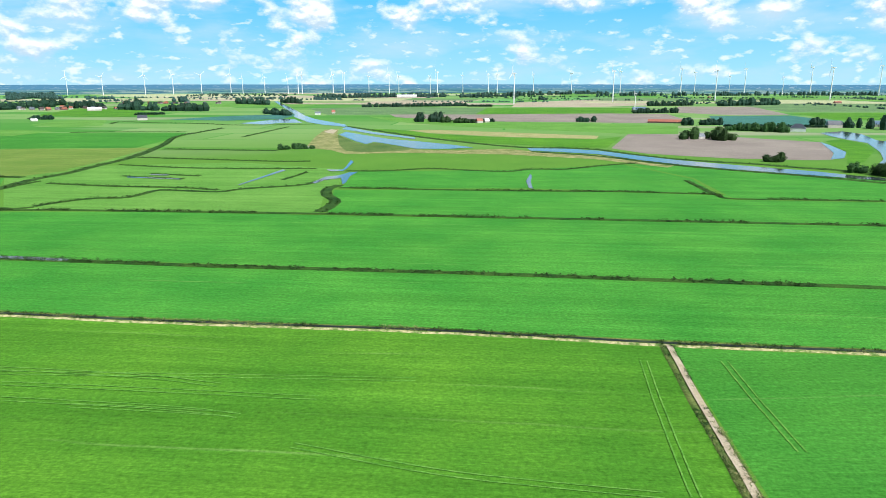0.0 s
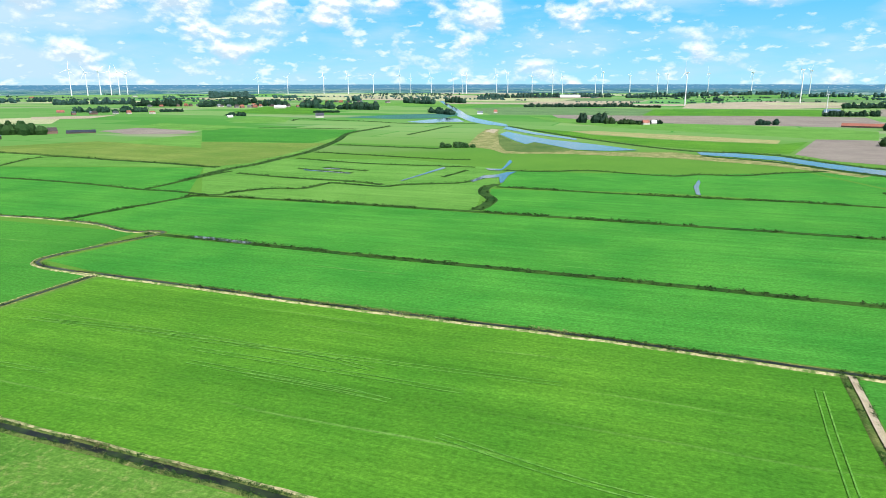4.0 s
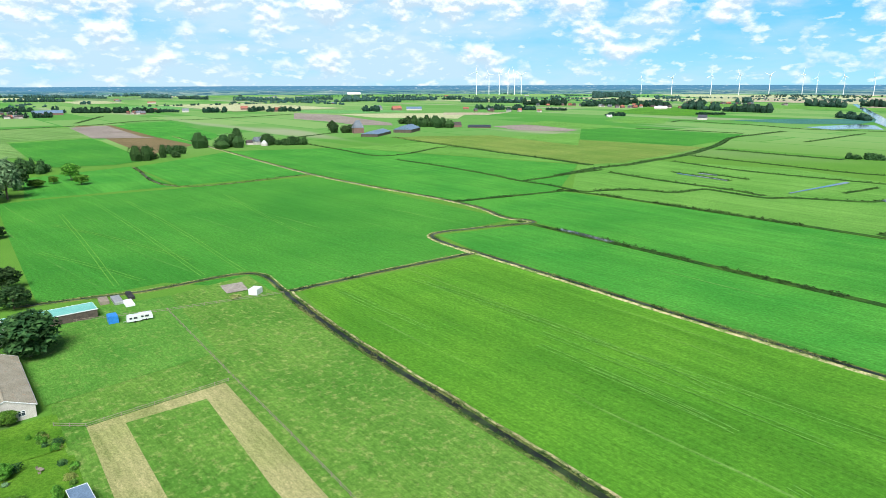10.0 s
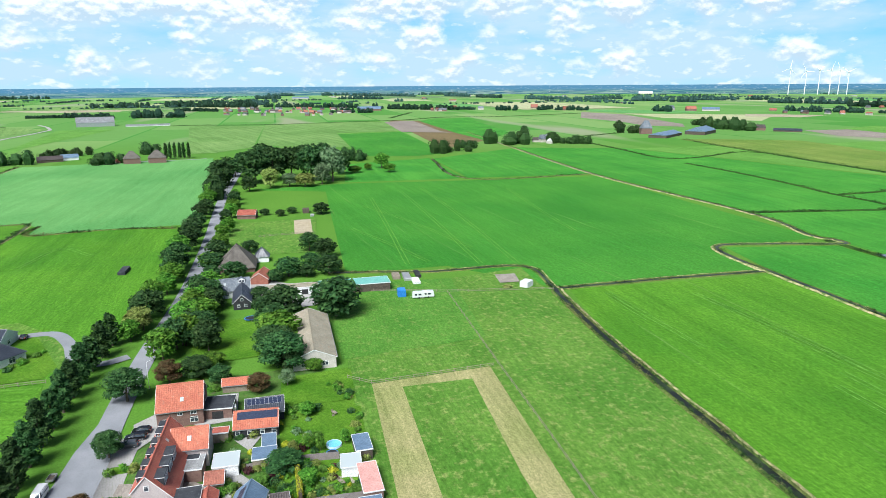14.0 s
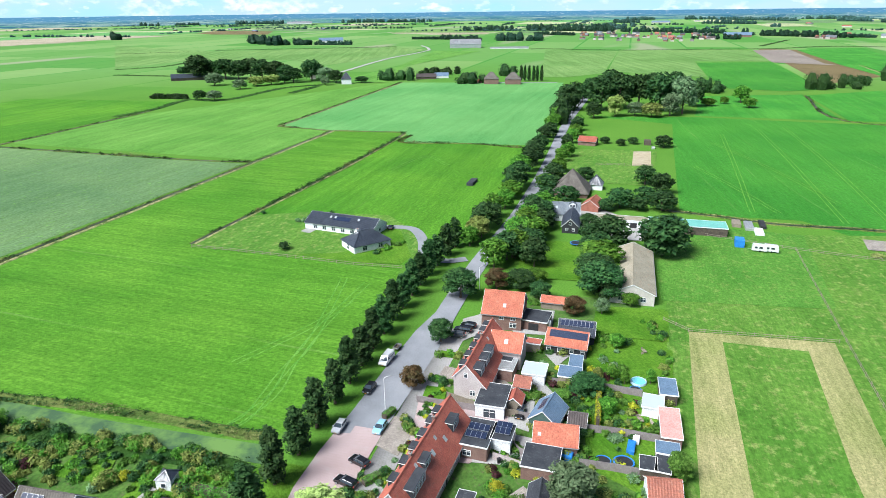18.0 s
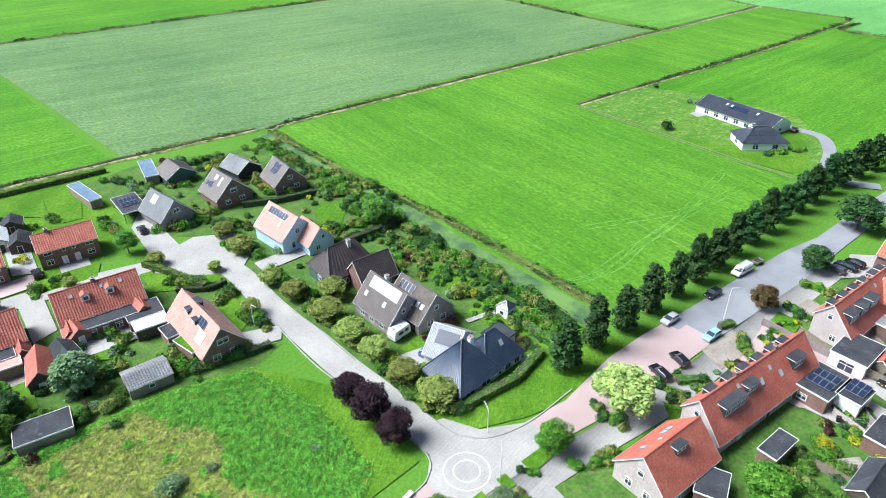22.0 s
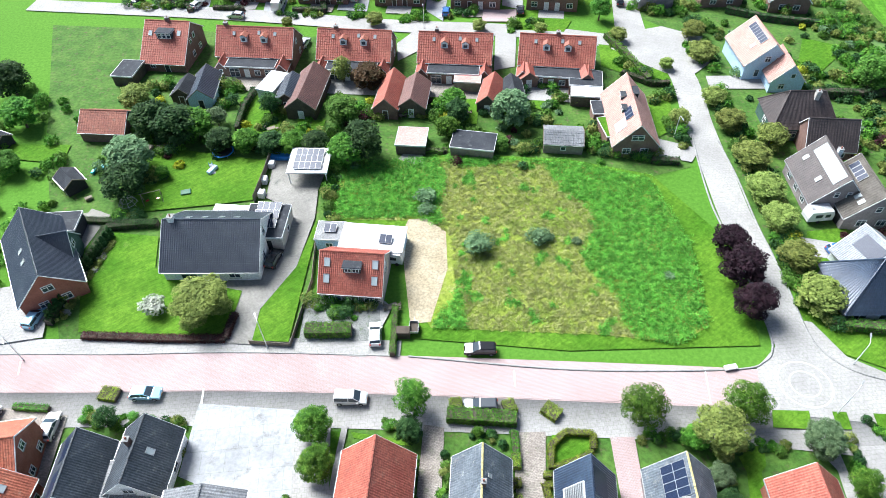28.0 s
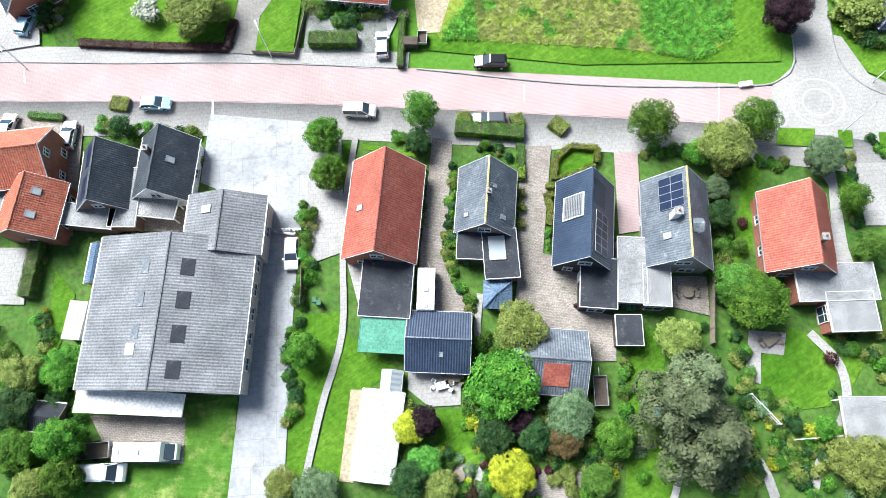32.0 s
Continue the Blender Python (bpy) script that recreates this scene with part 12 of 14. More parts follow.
tree("broad", 419.7, -20.9, 10.6, 5.2, LEAF_DARK, "tall roadside tree beside the field", "roadside trees", True)
tree("broad", 437.7, -22.3, 12.7, 5.1, LEAF, "tall roadside tree beside the field", "roadside trees", True)
tree("broad", 468.7, -26.8, 9.3, 4.9, LEAF, "tall roadside tree beside the field", "roadside trees", True)
tree("broad", 482.4, -28.7, 12.5, 5.3, LEAF, "tall roadside tree beside the field", "roadside trees", True)
tree("broad", 503.4, -32.8, 10.1, 4.4, LEAF_DARK, "tall roadside tree beside the field", "roadside trees", True)
tree("broad", 528.7, -36.6, 9.5, 4.7, LEAF, "tall roadside tree beside the field", "roadside trees", True)
tree("broad", 547.3, -39.5, 9.1, 4.2, LEAF, "tall roadside tree beside the field", "roadside trees", True)
tree("broad", 266.3, -12.9, 8.2, 4.3, LEAF_DARK, "bushy roadside tree in a dense belt", "roadside trees")
tree("broad", 287.5, -14.2, 8.9, 4.9, LEAF_DARK, "bushy roadside tree in a dense belt", "roadside trees")
tree("broad", 302.5, -17.7, 10.9, 4.9, LEAF_DARK, "bushy roadside tree in a dense belt", "roadside trees")
tree("broad", 326.4, -21.5, 8.3, 4.3, LEAF, "bushy roadside tree in a dense belt", "roadside trees")
tree("broad", 350.7, -24.4, 8.4, 3.8, LEAF, "bushy roadside tree in a dense belt", "roadside trees", True)
tree("broad", 362.5, -28.4, 9.4, 4.0, LEAF, "bushy roadside tree in a dense belt", "roadside trees", True)
tree("broad", 383.8, -29.4, 9.9, 3.7, LEAF_DARK, "bushy roadside tree in a dense belt", "roadside trees", True)
tree("broad", 402.6, -34.2, 10.0, 4.0, LEAF, "bushy roadside tree in a dense belt", "roadside trees", True)
tree("broad", 428.0, -38.0, 8.1, 4.8, LEAF, "bushy roadside tree in a dense belt", "roadside trees", True)
tree("broad", 446.9, -40.4, 10.4, 4.0, LEAF_DARK, "bushy roadside tree in a dense belt", "roadside trees", True)
tree("broad", 466.2, -43.3, 8.7, 4.1, LEAF, "bushy roadside tree in a dense belt", "roadside trees", True)
tree("broad", 238.6, -28.1, 5.5, 3.6, LEAF_DARK, "dark leafy tree round the farmyard", "farmyard trees", False)
tree("broad", 271.3, -21.8, 7.7, 4.8, LEAF_DARK, "dark leafy tree round the farmyard", "farmyard trees", False)
tree("broad", 289.7, -13.6, 8.8, 4.8, LEAF, "dark leafy tree round the farmyard", "farmyard trees", False)
tree("broad", 312.1, -33.4, 6.6, 3.6, LEAF_DARK, "dark leafy tree round the farmyard", "farmyard trees", True)
tree("broad", 265.1, -43.2, 8.8, 5.4, LEAF_DARK, "dark leafy tree round the farmyard", "farmyard trees", False)
tree("broad", 303.7, -60.1, 9.9, 4.8, LEAF_DARK, "dark leafy tree round the farmyard", "farmyard trees", True)
tree("broad", 288.4, -64.3, 9.9, 4.8, LEAF_DARK, "dark leafy tree round the farmyard", "farmyard trees", False)
tree("broad", 261.3, -59.4, 8.8, 5.4, LEAF_DARK, "dark leafy tree round the farmyard", "farmyard trees", False)
tree("broad", 272.8, -54.4, 7.7, 4.2, LEAF_DARK, "dark leafy tree round the farmyard", "farmyard trees", False)
tree("broad", 259.5, -36.8, 5.5, 3.6, LEAF_DARK, "dark leafy tree round the farmyard", "farmyard trees", False)
tree("broad", 261.7, -50.0, 5.5, 3.6, LEAF_DARK, "dark leafy tree round the farmyard", "farmyard trees", False)
tree("broad", 403.4, -53.7, 4.4, 3.0, LEAF_DARK, "dark leafy tree round the farmyard", "farmyard trees", True)
tree("broad", 396.5, -62.2, 4.4, 3.0, LEAF_DARK, "dark leafy tree round the farmyard", "farmyard trees", True)
tree("broad", 402.4, -70.3, 4.4, 3.0, LEAF_DARK, "dark leafy tree round the farmyard", "farmyard trees", True)
tree("broad", 392.5, -86.2, 7.7, 4.8, LEAF_DARK, "dark leafy tree round the farmyard", "farmyard trees", True)
tree("broad", 216.7, -33.0, 12.1, 6.6, LEAF_DARK, "dark leafy tree round the farmyard", "farmyard trees", False)
tree("broad", 191.9, -27.1, 12.1, 6.6, LEAF, "dark leafy tree round the farmyard", "farmyard trees", False)
tree("broad", 173.1, -25.2, 12.1, 6.6, LEAF_DARK, "dark leafy tree round the farmyard", "farmyard trees", False)
tree("broad", 213.9, -26.6, 9.9, 4.8, LEAF_DARK, "dark leafy tree round the farmyard", "farmyard trees", False)
tree("broad", 210.5, -49.8, 14.3, 8.4, LEAF_DARK, "dark leafy tree round the farmyard", "farmyard trees", False)
tree("broad", 185.0, -23.3, 9.9, 4.8, LEAF_DARK, "dark leafy tree round the farmyard", "farmyard trees", False)
tree("broad", 181.9, -6.8, 5.5, 3.6, LEAF, "dark leafy tree round the farmyard", "farmyard trees", False)
tree("broad", 177.8, -2.1, 6.6, 4.2, LEAF_DARK, "dark leafy tree round the farmyard", "farmyard trees", False)
tree("broad", 257.4, -19.9, 5.5, 3.6, LEAF_DARK, "dark leafy tree round the farmyard", "farmyard trees", False)
belt([(621.4, -49.0), (469.2, -28.9)], 14, 16, 6, LEAF_WOOD, 6, 5, 110, "trees beside the road end", 1.6)
belt([(644.1, -135.4), (665.1, -192.3)], 26, 14, 5, LEAF_DARK, 6, 6, 80, "line of trees behind the wood")
tree("broad", 591.4, -190.3, 16, 7, LEAF, "single tree standing in the fields", "field trees", True)
tree("broad", 560.3, -187.4, 9, 5.5, LEAF, "single tree standing in the fields", "field trees", True)
tree("broad", 583.2, -174.3, 7, 4, LEAF, "single tree standing in the fields", "field trees", True)
tree("broad", 572.8, -159.5, 4, 4, LEAF, "single tree standing in the fields", "field trees", True)
house("bungalow", "long white bungalow with dark tiled roof", 228.8, 63.7, -107, 29.2, 11, 2.8, 5.6, WHITE_WALL, ROOF_BLACK, "house", front=[("w", q, .6, 1.8, 1.6) for q in (-10, -6, -2, 2, 6, 10)], right=[("w", 0, .9, 1.6, 1.3)], roof_front=[("sky", -5, 1.5), ("sky", -3, 1.5), ("sky", 7, 1.5), ("dark", 0, 1.5, 7, 2)])
house("bungalow", "white front wing with dark hipped roof", 210.1, 51.6, -50, 14, 10, 2.8, 6.2, WHITE_WALL, ROOF_BLACK, "house", hip=4.8, front=[("w", -3, .6, 1.8, 1.7), ("w", 3, .6, 1.8, 1.7)], left=[("w", 0, .6, 1.8, 1.7)], chim=[(-2.4, 1.2, 1.2, WHITE_WALL)])
slab("lawn", [(205.4, 114.1), (241.8, 107.0), (248.6, 86.3), (246.9, 50.8), (220.0, 31.8), (196.8, 32.8), (198.3, 39.2), (198.4, 76.4)], .14, PASTURE, "rough garden round the bungalow", "lawn")
slab("lawn", [(200.2, 74.7), (194.6, 56.6), (193.8, 36.6), (201.1, 34.1), (227.2, 42.1), (234.0, 49.6), (209.7, 48.9), (202.2, 60.4)], .18, LAWN, "mown lawn before the bungalow", "lawn")
sweep("path", [(232.0, 49.2), (230.2, 38.4), (217.5, 32.5), (203.5, 29.7), (198.1, 22.6), (200.3, 15.4)], [(-2, .24), (2, .24)], ASPHALT, "curved grey drive to the bungalow", "drive")
fence([(203.7, 113.1), (200.8, 94.6), (196.9, 75.7), (191.9, 51.7), (190.1, 35.4)], 1.2, WOOD, 3.2, False, "wooden post and rail fence round the garden")
terrace([(222, 76), (224, 80), (243, 74), (241, 69)], .2, PAVING, "pale paved terrace behind the bungalow")
thicket(236, 84, 246, 72, 10, .8, 1.8, 1.6, [LEAF_DARK, LEAF, LEAF_GREY], 960)
thicket(202, 48, 214, 40, 9, .6, 1.3, 1.2, [LEAF_DARK, LEAF, LEAF_FRESH], 961)
bush(244.8, 102.5, 1.2, 1.5, LEAF_DARK, "dark shrub near the bungalow")
bush(204.6, 79.5, 2.4, 3.0, LEAF_DARK, "dark shrub near the bungalow")
bush(238.2, 66.6, 1.2, 1.5, LEAF_DARK, "dark shrub near the bungalow")
bush(228.4, 69.4, 1.2, 1.5, LEAF_DARK, "dark shrub near the bungalow")
car("hatch", "black", 229.6, 46.6, 0)
block("hay_trailer", "low dark farm trailer in the field", 300.6, 20.6, -10, 10, 3, 1.4, BITUMEN, "trailer")
fence([(218, -95), (152, -82), (115, -75), (80, -68)], 1.1, WOOD, 4.0, False, "wire and post pasture fence", 2)
fence([(151, -80), (154, -45), (160, -40)], 1.1, WOOD, 4.0, False, "wire and post pasture fence", 2)
fence([(204, -134), (218, -95), (234, -62)], 1.1, WOOD, 4.0, False, "wire and post pasture fence", 2)
planting([(84, 6), (118, -1), (150, -8), (150, -24), (120, -30), (82, -24), (70, -10)], 150, .4, 1.3, 11)
planting([(82, 21), (104, 17), (128, 13), (128, 15), (104, 19.5), (82, 24)], 40, .3, .8, 12)
terrace([(100.8, 25.1), (110.5, 23.2), (108.2, 18.0), (97.9, 20.3)], .2, BRICK_PATH, "gravel front garden plot before the terrace")
terrace([(123.7, 16.9), (131.2, 15.0), (129.9, 11.6), (122.3, 13.1)], .2, BRICK_PATH, "gravel front garden plot before the terrace")
terrace([(82.1, 27.7), (88.6, 26.7), (88.1, 23.3), (80.2, 24.4)], .2, PAVING, "gravel front garden plot before the terrace")
terrace([(100.4, 3.0), (106.9, -0.6), (105.2, -6.4), (96.8, -3.0)], .2, PAVING, "paved back yard with garden clutter")
terrace([(123.1, 6.0), (127.6, 2.4), (123.1, -1.4), (115.1, 1.6)], .2, BRICK_PATH, "paved back yard with garden clutter")
terrace([(122.3, -3.5), (126.6, -7.1), (121.8, -9.5), (116.7, -6.1)], .2, PAVING, "paved back yard with garden clutter")
terrace([(89.0, 0.1), (92.2, -2.8), (88.5, -5.8), (83.8, -2.4)], .2, BRICK_PATH, "paved back yard with garden clutter")
terrace([(138.8, -8.2), (146.8, -13.0), (140.7, -15.4), (133.2, -10.7)], .2, PAVING, "paved back yard with garden clutter")
table_set(102.4, -1.8, 30, material=WOOD_DARK)
table_set(122.2, 3.7, 30, material=WOOD_DARK)
table_set(120.1, -6.7, 30, material=WOOD_DARK)
table_set(88.3, -3.4, 30, material=WOOD_DARK)
table_set(139.5, -11.3, 30, material=WOOD_DARK)
bin_(97.9, 1.6, 20, DARK, "dark wheeled rubbish bin in a yard")
bin_(116.7, -1.2, 20, DARK, "dark wheeled rubbish bin in a yard")
bin_(126.6, -3.5, 20, DARK, "dark wheeled rubbish bin in a yard")
bin_(86.7, 6.2, 20, DARK, "dark wheeled rubbish bin in a yard")
bin_(86.3, 5.5, 20, DARK, "dark wheeled rubbish bin in a yard")
bin_(132.8, -13.7, 20, DARK, "dark wheeled rubbish bin in a yard")

# ---- play garden and yard beside the dark brick house ----
def arc(w, h, turn, n=9):
    return [(w * math.cos(math.pi * i / (n - 1)) * math.cos(turn), w * math.cos(math.pi * i / (n - 1)) * math.sin(turn), h * math.sin(math.pi * i / (n - 1))) for i in range(n)]


def climbing_dome(x, y):
    o = root("climbing_dome", x, y, 20, "yellow steel climbing dome on a lawn", "play frame", z=.2)
    for k in range(4):
        Mesh().tube(arc(1.6, 1.7, math.pi * k / 4), [.05] * 9, 6).ob("hoop", STEEL, o)
    for h in (.6, 1.2):
        q = 1.6 * math.sqrt(1 - (h / 1.7) ** 2)
        Mesh().tube([(q * math.cos(i * .524), q * math.sin(i * .524), h) for i in range(13)], [.045] * 13, 6).ob("ring", STEEL, o)


def swing_set(x, y, rot):
    o = root("swing_set", x, y, rot, "wooden garden swing with a red seat", "swing", z=.2)
    for e in (-1.6, 1.6):
        for d in (-.9, .9):
            Mesh().tube([(e, d, 0), (e, 0, 2.2)], [.06, .05], 6).ob("leg", WOOD, o)
    Mesh().tube([(-1.8, 0, 2.2), (1.8, 0, 2.2)], [.06, .06], 6).ob("crossbar", WOOD, o)
    for e in (-.9, .9):
        Mesh().box(e - .3, -.18, .5, e + .3, .18, .56).ob("seat", RED_SEAT, o)
        for d in (-.26, .26):
            Mesh().tube([(e + d, 0, .54), (e + d, 0, 2.2)], [.018, .018], 5).ob("rope", DARK, o)


def slide(x, y, rot):
    o = root("play_slide", x, y, rot, "small blue and white plastic slide on the lawn", "slide", z=.2)
    Mesh().loft([[(-.28, -1.1, .05), (.28, -1.1, .05), (.28, -1.1, .12), (-.28, -1.1, .12)], [(-.28, -.5, .2), (.28, -.5, .2), (.28, -.5, .27), (-.28, -.5, .27)], [(-.28, .6, 1.05), (.28, .6, 1.05), (.28, .6, 1.12), (-.28, .6, 1.12)]]).ob("chute", WHITE, o)
    for e in (-.3, .3):
        Mesh().tube([(e, 1.1, 0), (e, .6, 1.5)], [.06, .06], 6).ob("side_rail", BLUE_TARP, o)
    for k in range(3):
        Mesh().box(-.3, 1.0 - .13 * k, .25 + .33 * k, .3, 1.12 - .13 * k, .32 + .33 * k).ob("rung", BLUE_TARP, o)


RED_SEAT = paint("red_plastic", (0.45, 0.04, 0.05))
TURQUOISE = paint("turquoise_plastic", (0.05, 0.42, 0.50))
terrace([(-66.5, 69.2), (-60.8, 69.9), (-55.6, 66.9), (-54.5, 59.2), (-63.6, 58.4)], .3, PAVING, "pale sandy concrete yard before a brick house")
terrace([(-54.6, 86.2), (-50.9, 84.2), (-55.6, 68.9), (-59.5, 69.6)], .3, DRIVE, "grey paved side yard of a brick house")
climbing_dome(-48.4, 86.6)
swing_set(-44.2, 87.0, 15)
slide(-35.0, 94.2, 20)
block("sandbox", "green and grey toy tray on the lawn", -38.9, 88.6, 10, 1.7, 1.2, .35, GREEN_PLASTIC, "sandbox", .2)
block("toy_table", "turquoise plastic water table for play", -54.6, 97.6, 20, 2.2, 1.1, .5, TURQUOISE, "toy", .2)
block("toy_bench", "turquoise plastic play bench", -56.8, 96.4, 70, 1.5, .5, .45, TURQUOISE, "toy", .2)
block("garden_crate", "grey wooden crate beside a garden shed", -55.8, 88.9, 30, 1.2, .7, .5, WOOD, "crate", .2)
block("garden_cabinet", "low grey shelter at the edge of a lawn", -45.2, 100.8, 5, 2.0, 1.2, 1.3, WOOD, "cabinet", .2)
block("loose_board", "pale board lying in a yard", -63.6, 64.0, 60, 2.0, 1.0, .12, WHITE, "board", .34)
tree("broad", -46.9, 92.6, 2.6, 1.1, LEAF_DARK, "small fruit tree on a back lawn", "young fruit trees")
tree("broad", -43.6, 93.2, 3.0, 1.3, LEAF, "small fruit tree on a back lawn", "young fruit trees")
tree("oval", -55.9, 66.0, 3.2, 1.6, LEAF_FRESH, "bright green small tree at the yard's edge")
border(-53.0, 62.2, -49.4, 79.0, 26, .3, .5, .5, [LEAF_OLIVE, LEAF_WHITE], 4, "pale flowering plant along a hedge")
fence([(-23.6, 28.6), (-18.4, 27.6)], 1.1, STEEL, 2.6, False, "low steel gate across a works yard", 3, "gate")
block("garden_bench", "weathered picnic bench on a front plot", -50.0, 42.6, 80, 1.8, 1.4, .7, WOOD, "bench", .2)

# ==== distance ====
turbine(-404, -2341, 105, 150, 0)
turbine(-851, -2615, 117, 160, 37)
turbine(-1449, -4313, 139, 140, 74)
turbine(-595, -1648, 49, 155, 111)
turbine(-1800, -4179, 155, 150, 28)
turbine(-1876, -4145, 133, 160, 65)
turbine(-1316, -2705, 121, 140, 102)
turbine(-2137, -4017, 152, 155, 19)
turbine(-2447, -3836, 159, 150, 56)
turbine(-1851, -2756, 134, 160, 93)
turbine(-2731, -3640, 162, 140, 10)
turbine(-601, -4510, 122, 155, 47)
turbine(-661, -4502, 122, 150, 84)
turbine(-901, -4460, 126, 160, 1)
turbine(-1146, -4403, 129, 140, 38)
turbine(-429, -4530, 115, 155, 75)
turbine(1581, -4266, 115, 150, 112)
turbine(1428, -4320, 119, 160, 29)
turbine(1267, -4370, 116, 140, 66)
turbine(1094, -4417, 120, 155, 103)
turbine(886, -4463, 106, 150, 20)
turbine(674, -4500, 118, 160, 57)
turbine(649, -4503, 118, 140, 94)
turbine(446, -4528, 122, 155, 11)
turbine(371, -4535, 129, 150, 48)
turbine(208, -4545, 111, 160, 85)
turbine(71, -4549, 126, 140, 2)
turbine(-256, -4543, 137, 155, 39)
turbine(1800, -4179, 104, 150, 76)
turbine(1971, -4101, 104, 160, 113)
turbine(6, -4550, 111, 140, 30)
turbine(-210, -4545, 107, 155, 67)
turbine(1022, -4434, 99, 150, 104)
turbine(739, -4490, 99, 160, 21)
turbine(-2059, -4058, 109, 140, 58)
turbine(-2322, -3913, 104, 155, 95)
turbine(2885, -3518, 147, 155, 111)
turbine(2818, -3572, 132, 150, 28)
turbine(2763, -3615, 142, 160, 65)
turbine(2716, -3650, 138, 140, 102)
turbine(2680, -3677, 134, 155, 19)
turbine(2644, -3703, 127, 150, 56)
far_house(760, -684, -60, 70, 26, 4, 8, TIN_BLUE, WOOD_DARK, "large low cattle barn with grey-blue roof", "barn")
far_house(779, -770, -60, 60, 30, 5, 11, TIN_BLUE, WOOD_DARK, "large cattle barn with blue roof", "barn")
sweep("road", [(765.0, 57.7), (750.9, 9.9), (751.1, -43.3)], [(-2, .2), (2, .2)], ASPHALT, "grey cross road between farms", "road", steps=2)
GARDEN_GREENS = [LEAF, LEAF_DARK, LEAF_DARK, LEAF_FRESH, LEAF_OLIVE]
planting([(-1.7, 6.3), (18.1, 4.7), (17.0, -6.4), (-3.8, -4.8)], 60, .3, .7, 34)
planting([(32.9, 18.6), (36.8, 14.0), (34.2, 2.2), (41.3, -0.9), (39.6, -7.5), (27.2, -6.5)], 60, .3, .8, 35, GARDEN_GREENS)
planting([(61.3, 162.8), (80.2, 184.0), (89.8, 175.3), (101.9, 166.5), (102.3, 147.2), (93.5, 117.5), (87.6, 119.0), (87.7, 135.8), (81.3, 140.6), (70.5, 147.4), (57.6, 144.0)], 90, .4, 1.1, 31, GARDEN_GREENS)
planting([(89.0, 116.6), (93.5, 98.8), (88.7, 74.9), (89.3, 58.2), (88.6, 48.7), (77.9, 47.3), (80.6, 55.2), (82.2, 70.0), (83.7, 83.2), (82.0, 103.4), (81.9, 128.5)], 110, .4, 1.1, 32, GARDEN_GREENS)
planting([(104.0, 151.8), (101.5, 130.8), (94.0, 80.5), (90.2, 49.5), (88.4, 47.3), (90.0, 79.0), (97.3, 125.8)], 70, .4, 1.1, 33, GARDEN_GREENS)
for material, heap in THICKET.values():
    tagged(heap.ob("shrubbery", material), "dense mixed garden shrubs", "shrubs", kind="stuff")

lot, weeds, dry = random.Random(12), [], []
LOT = [(-12.5, 79), (-11.5, 93), (9, 93), (30, 89), (43, 83), (45, 67), (42, 51), (37, 48.5), (27, 51), (2, 55), (6, 60), (7, 73), (2, 78)]

for _ in range(26000):
    x, y = lot.uniform(-13, 46), lot.uniform(48, 94)
    if not inside(x, y, LOT):
        continue
    n = noise.noise(Vector((x * .09, y * .09, 3.0)))
    green = x > 30 + 6 * n - (y - 65) * .05 or x < 2 + 8 * n and y > 76 or y > 90 + 3 * n or x < 7 and y < 62
    if green:
        weeds.append((x, y, .2, lot.uniform(.35, .8)))
    else:
        mixed = noise.noise(Vector((x * .31, y * .31, 7.0))) + .5 * noise.noise(Vector((x * .8, y * .8, 2.0)))
        if mixed > .40:
            weeds.append((x, y, .2, lot.uniform(.2, .45)))
        elif lot.random() < .8:
            dry.append((x, y, .2, lot.uniform(.15, .4)))
tufts("nettles", "dense green nettles and brambles on the lot", "weeds", weeds, WEED, .19, 7)
tufts("dry_grass", "dry yellow grass and weeds on the lot", "weeds", dry, DRY_WEED, .15, 7)

# ==== polder beyond the village ====
tree("broad", 539, -40, 22, 9.4, LEAF_DARK, "tall tree in a grove beside a farm", "grove trees", True)
tree("broad", 587, -56, 17, 8.2, LEAF_WOOD, "tall tree in a grove beside a farm", "grove trees", True)
tree("broad", 543, -67, 30, 11.9, LEAF_WOOD, "tall tree in a grove beside a farm", "grove trees", True)
tree("broad", 555, -83, 30, 10.8, LEAF_DARK, "tall tree in a grove beside a farm", "grove trees", True)
tree("broad", 568, -101, 29, 11.1, LEAF_WOOD, "tall tree in a grove beside a farm", "grove trees", True)
tree("broad", 540, -113, 32, 12.0, LEAF_DARK, "tall tree in a grove beside a farm", "grove trees", True)
tree("broad", 526, -127, 31, 10.4, LEAF_GREY, "tall tree in a grove beside a farm", "grove trees", True)
tree("broad", 565, -144, 23, 9.1, LEAF_WOOD, "tall tree in a grove beside a farm", "grove trees", True)
tree("broad", 511, -74, 17, 6.8, LEAF_OLIVE, "tall tree in a grove beside a farm", "grove trees", True)
tree("broad", 507, -100, 12, 7.2, LEAF_OLIVE, "tall tree in a grove beside a farm", "grove trees", True)
tree("broad", 513, -89, 12, 5.9, LEAF_GREY, "tall tree in a grove beside a farm", "grove trees", True)
tree("broad", 501, -57, 13, 5.7, LEAF_DARK, "tall tree in a grove beside a farm", "grove trees", True)
tree("broad", 514, -115, 18, 6.9, LEAF_GREY, "tall tree in a grove beside a farm", "grove trees", True)
tree("broad", 627, -66, 19, 7.7, LEAF_WOOD, "tall tree in a grove beside a farm", "grove trees", True)
tree("broad", 643, -87, 25, 10.2, LEAF_DARK, "tall tree in a grove beside a farm", "grove trees", True)
tree("broad", 640, -126, 23, 10.2, LEAF_WOOD, "tall tree in a grove beside a farm", "grove trees", True)
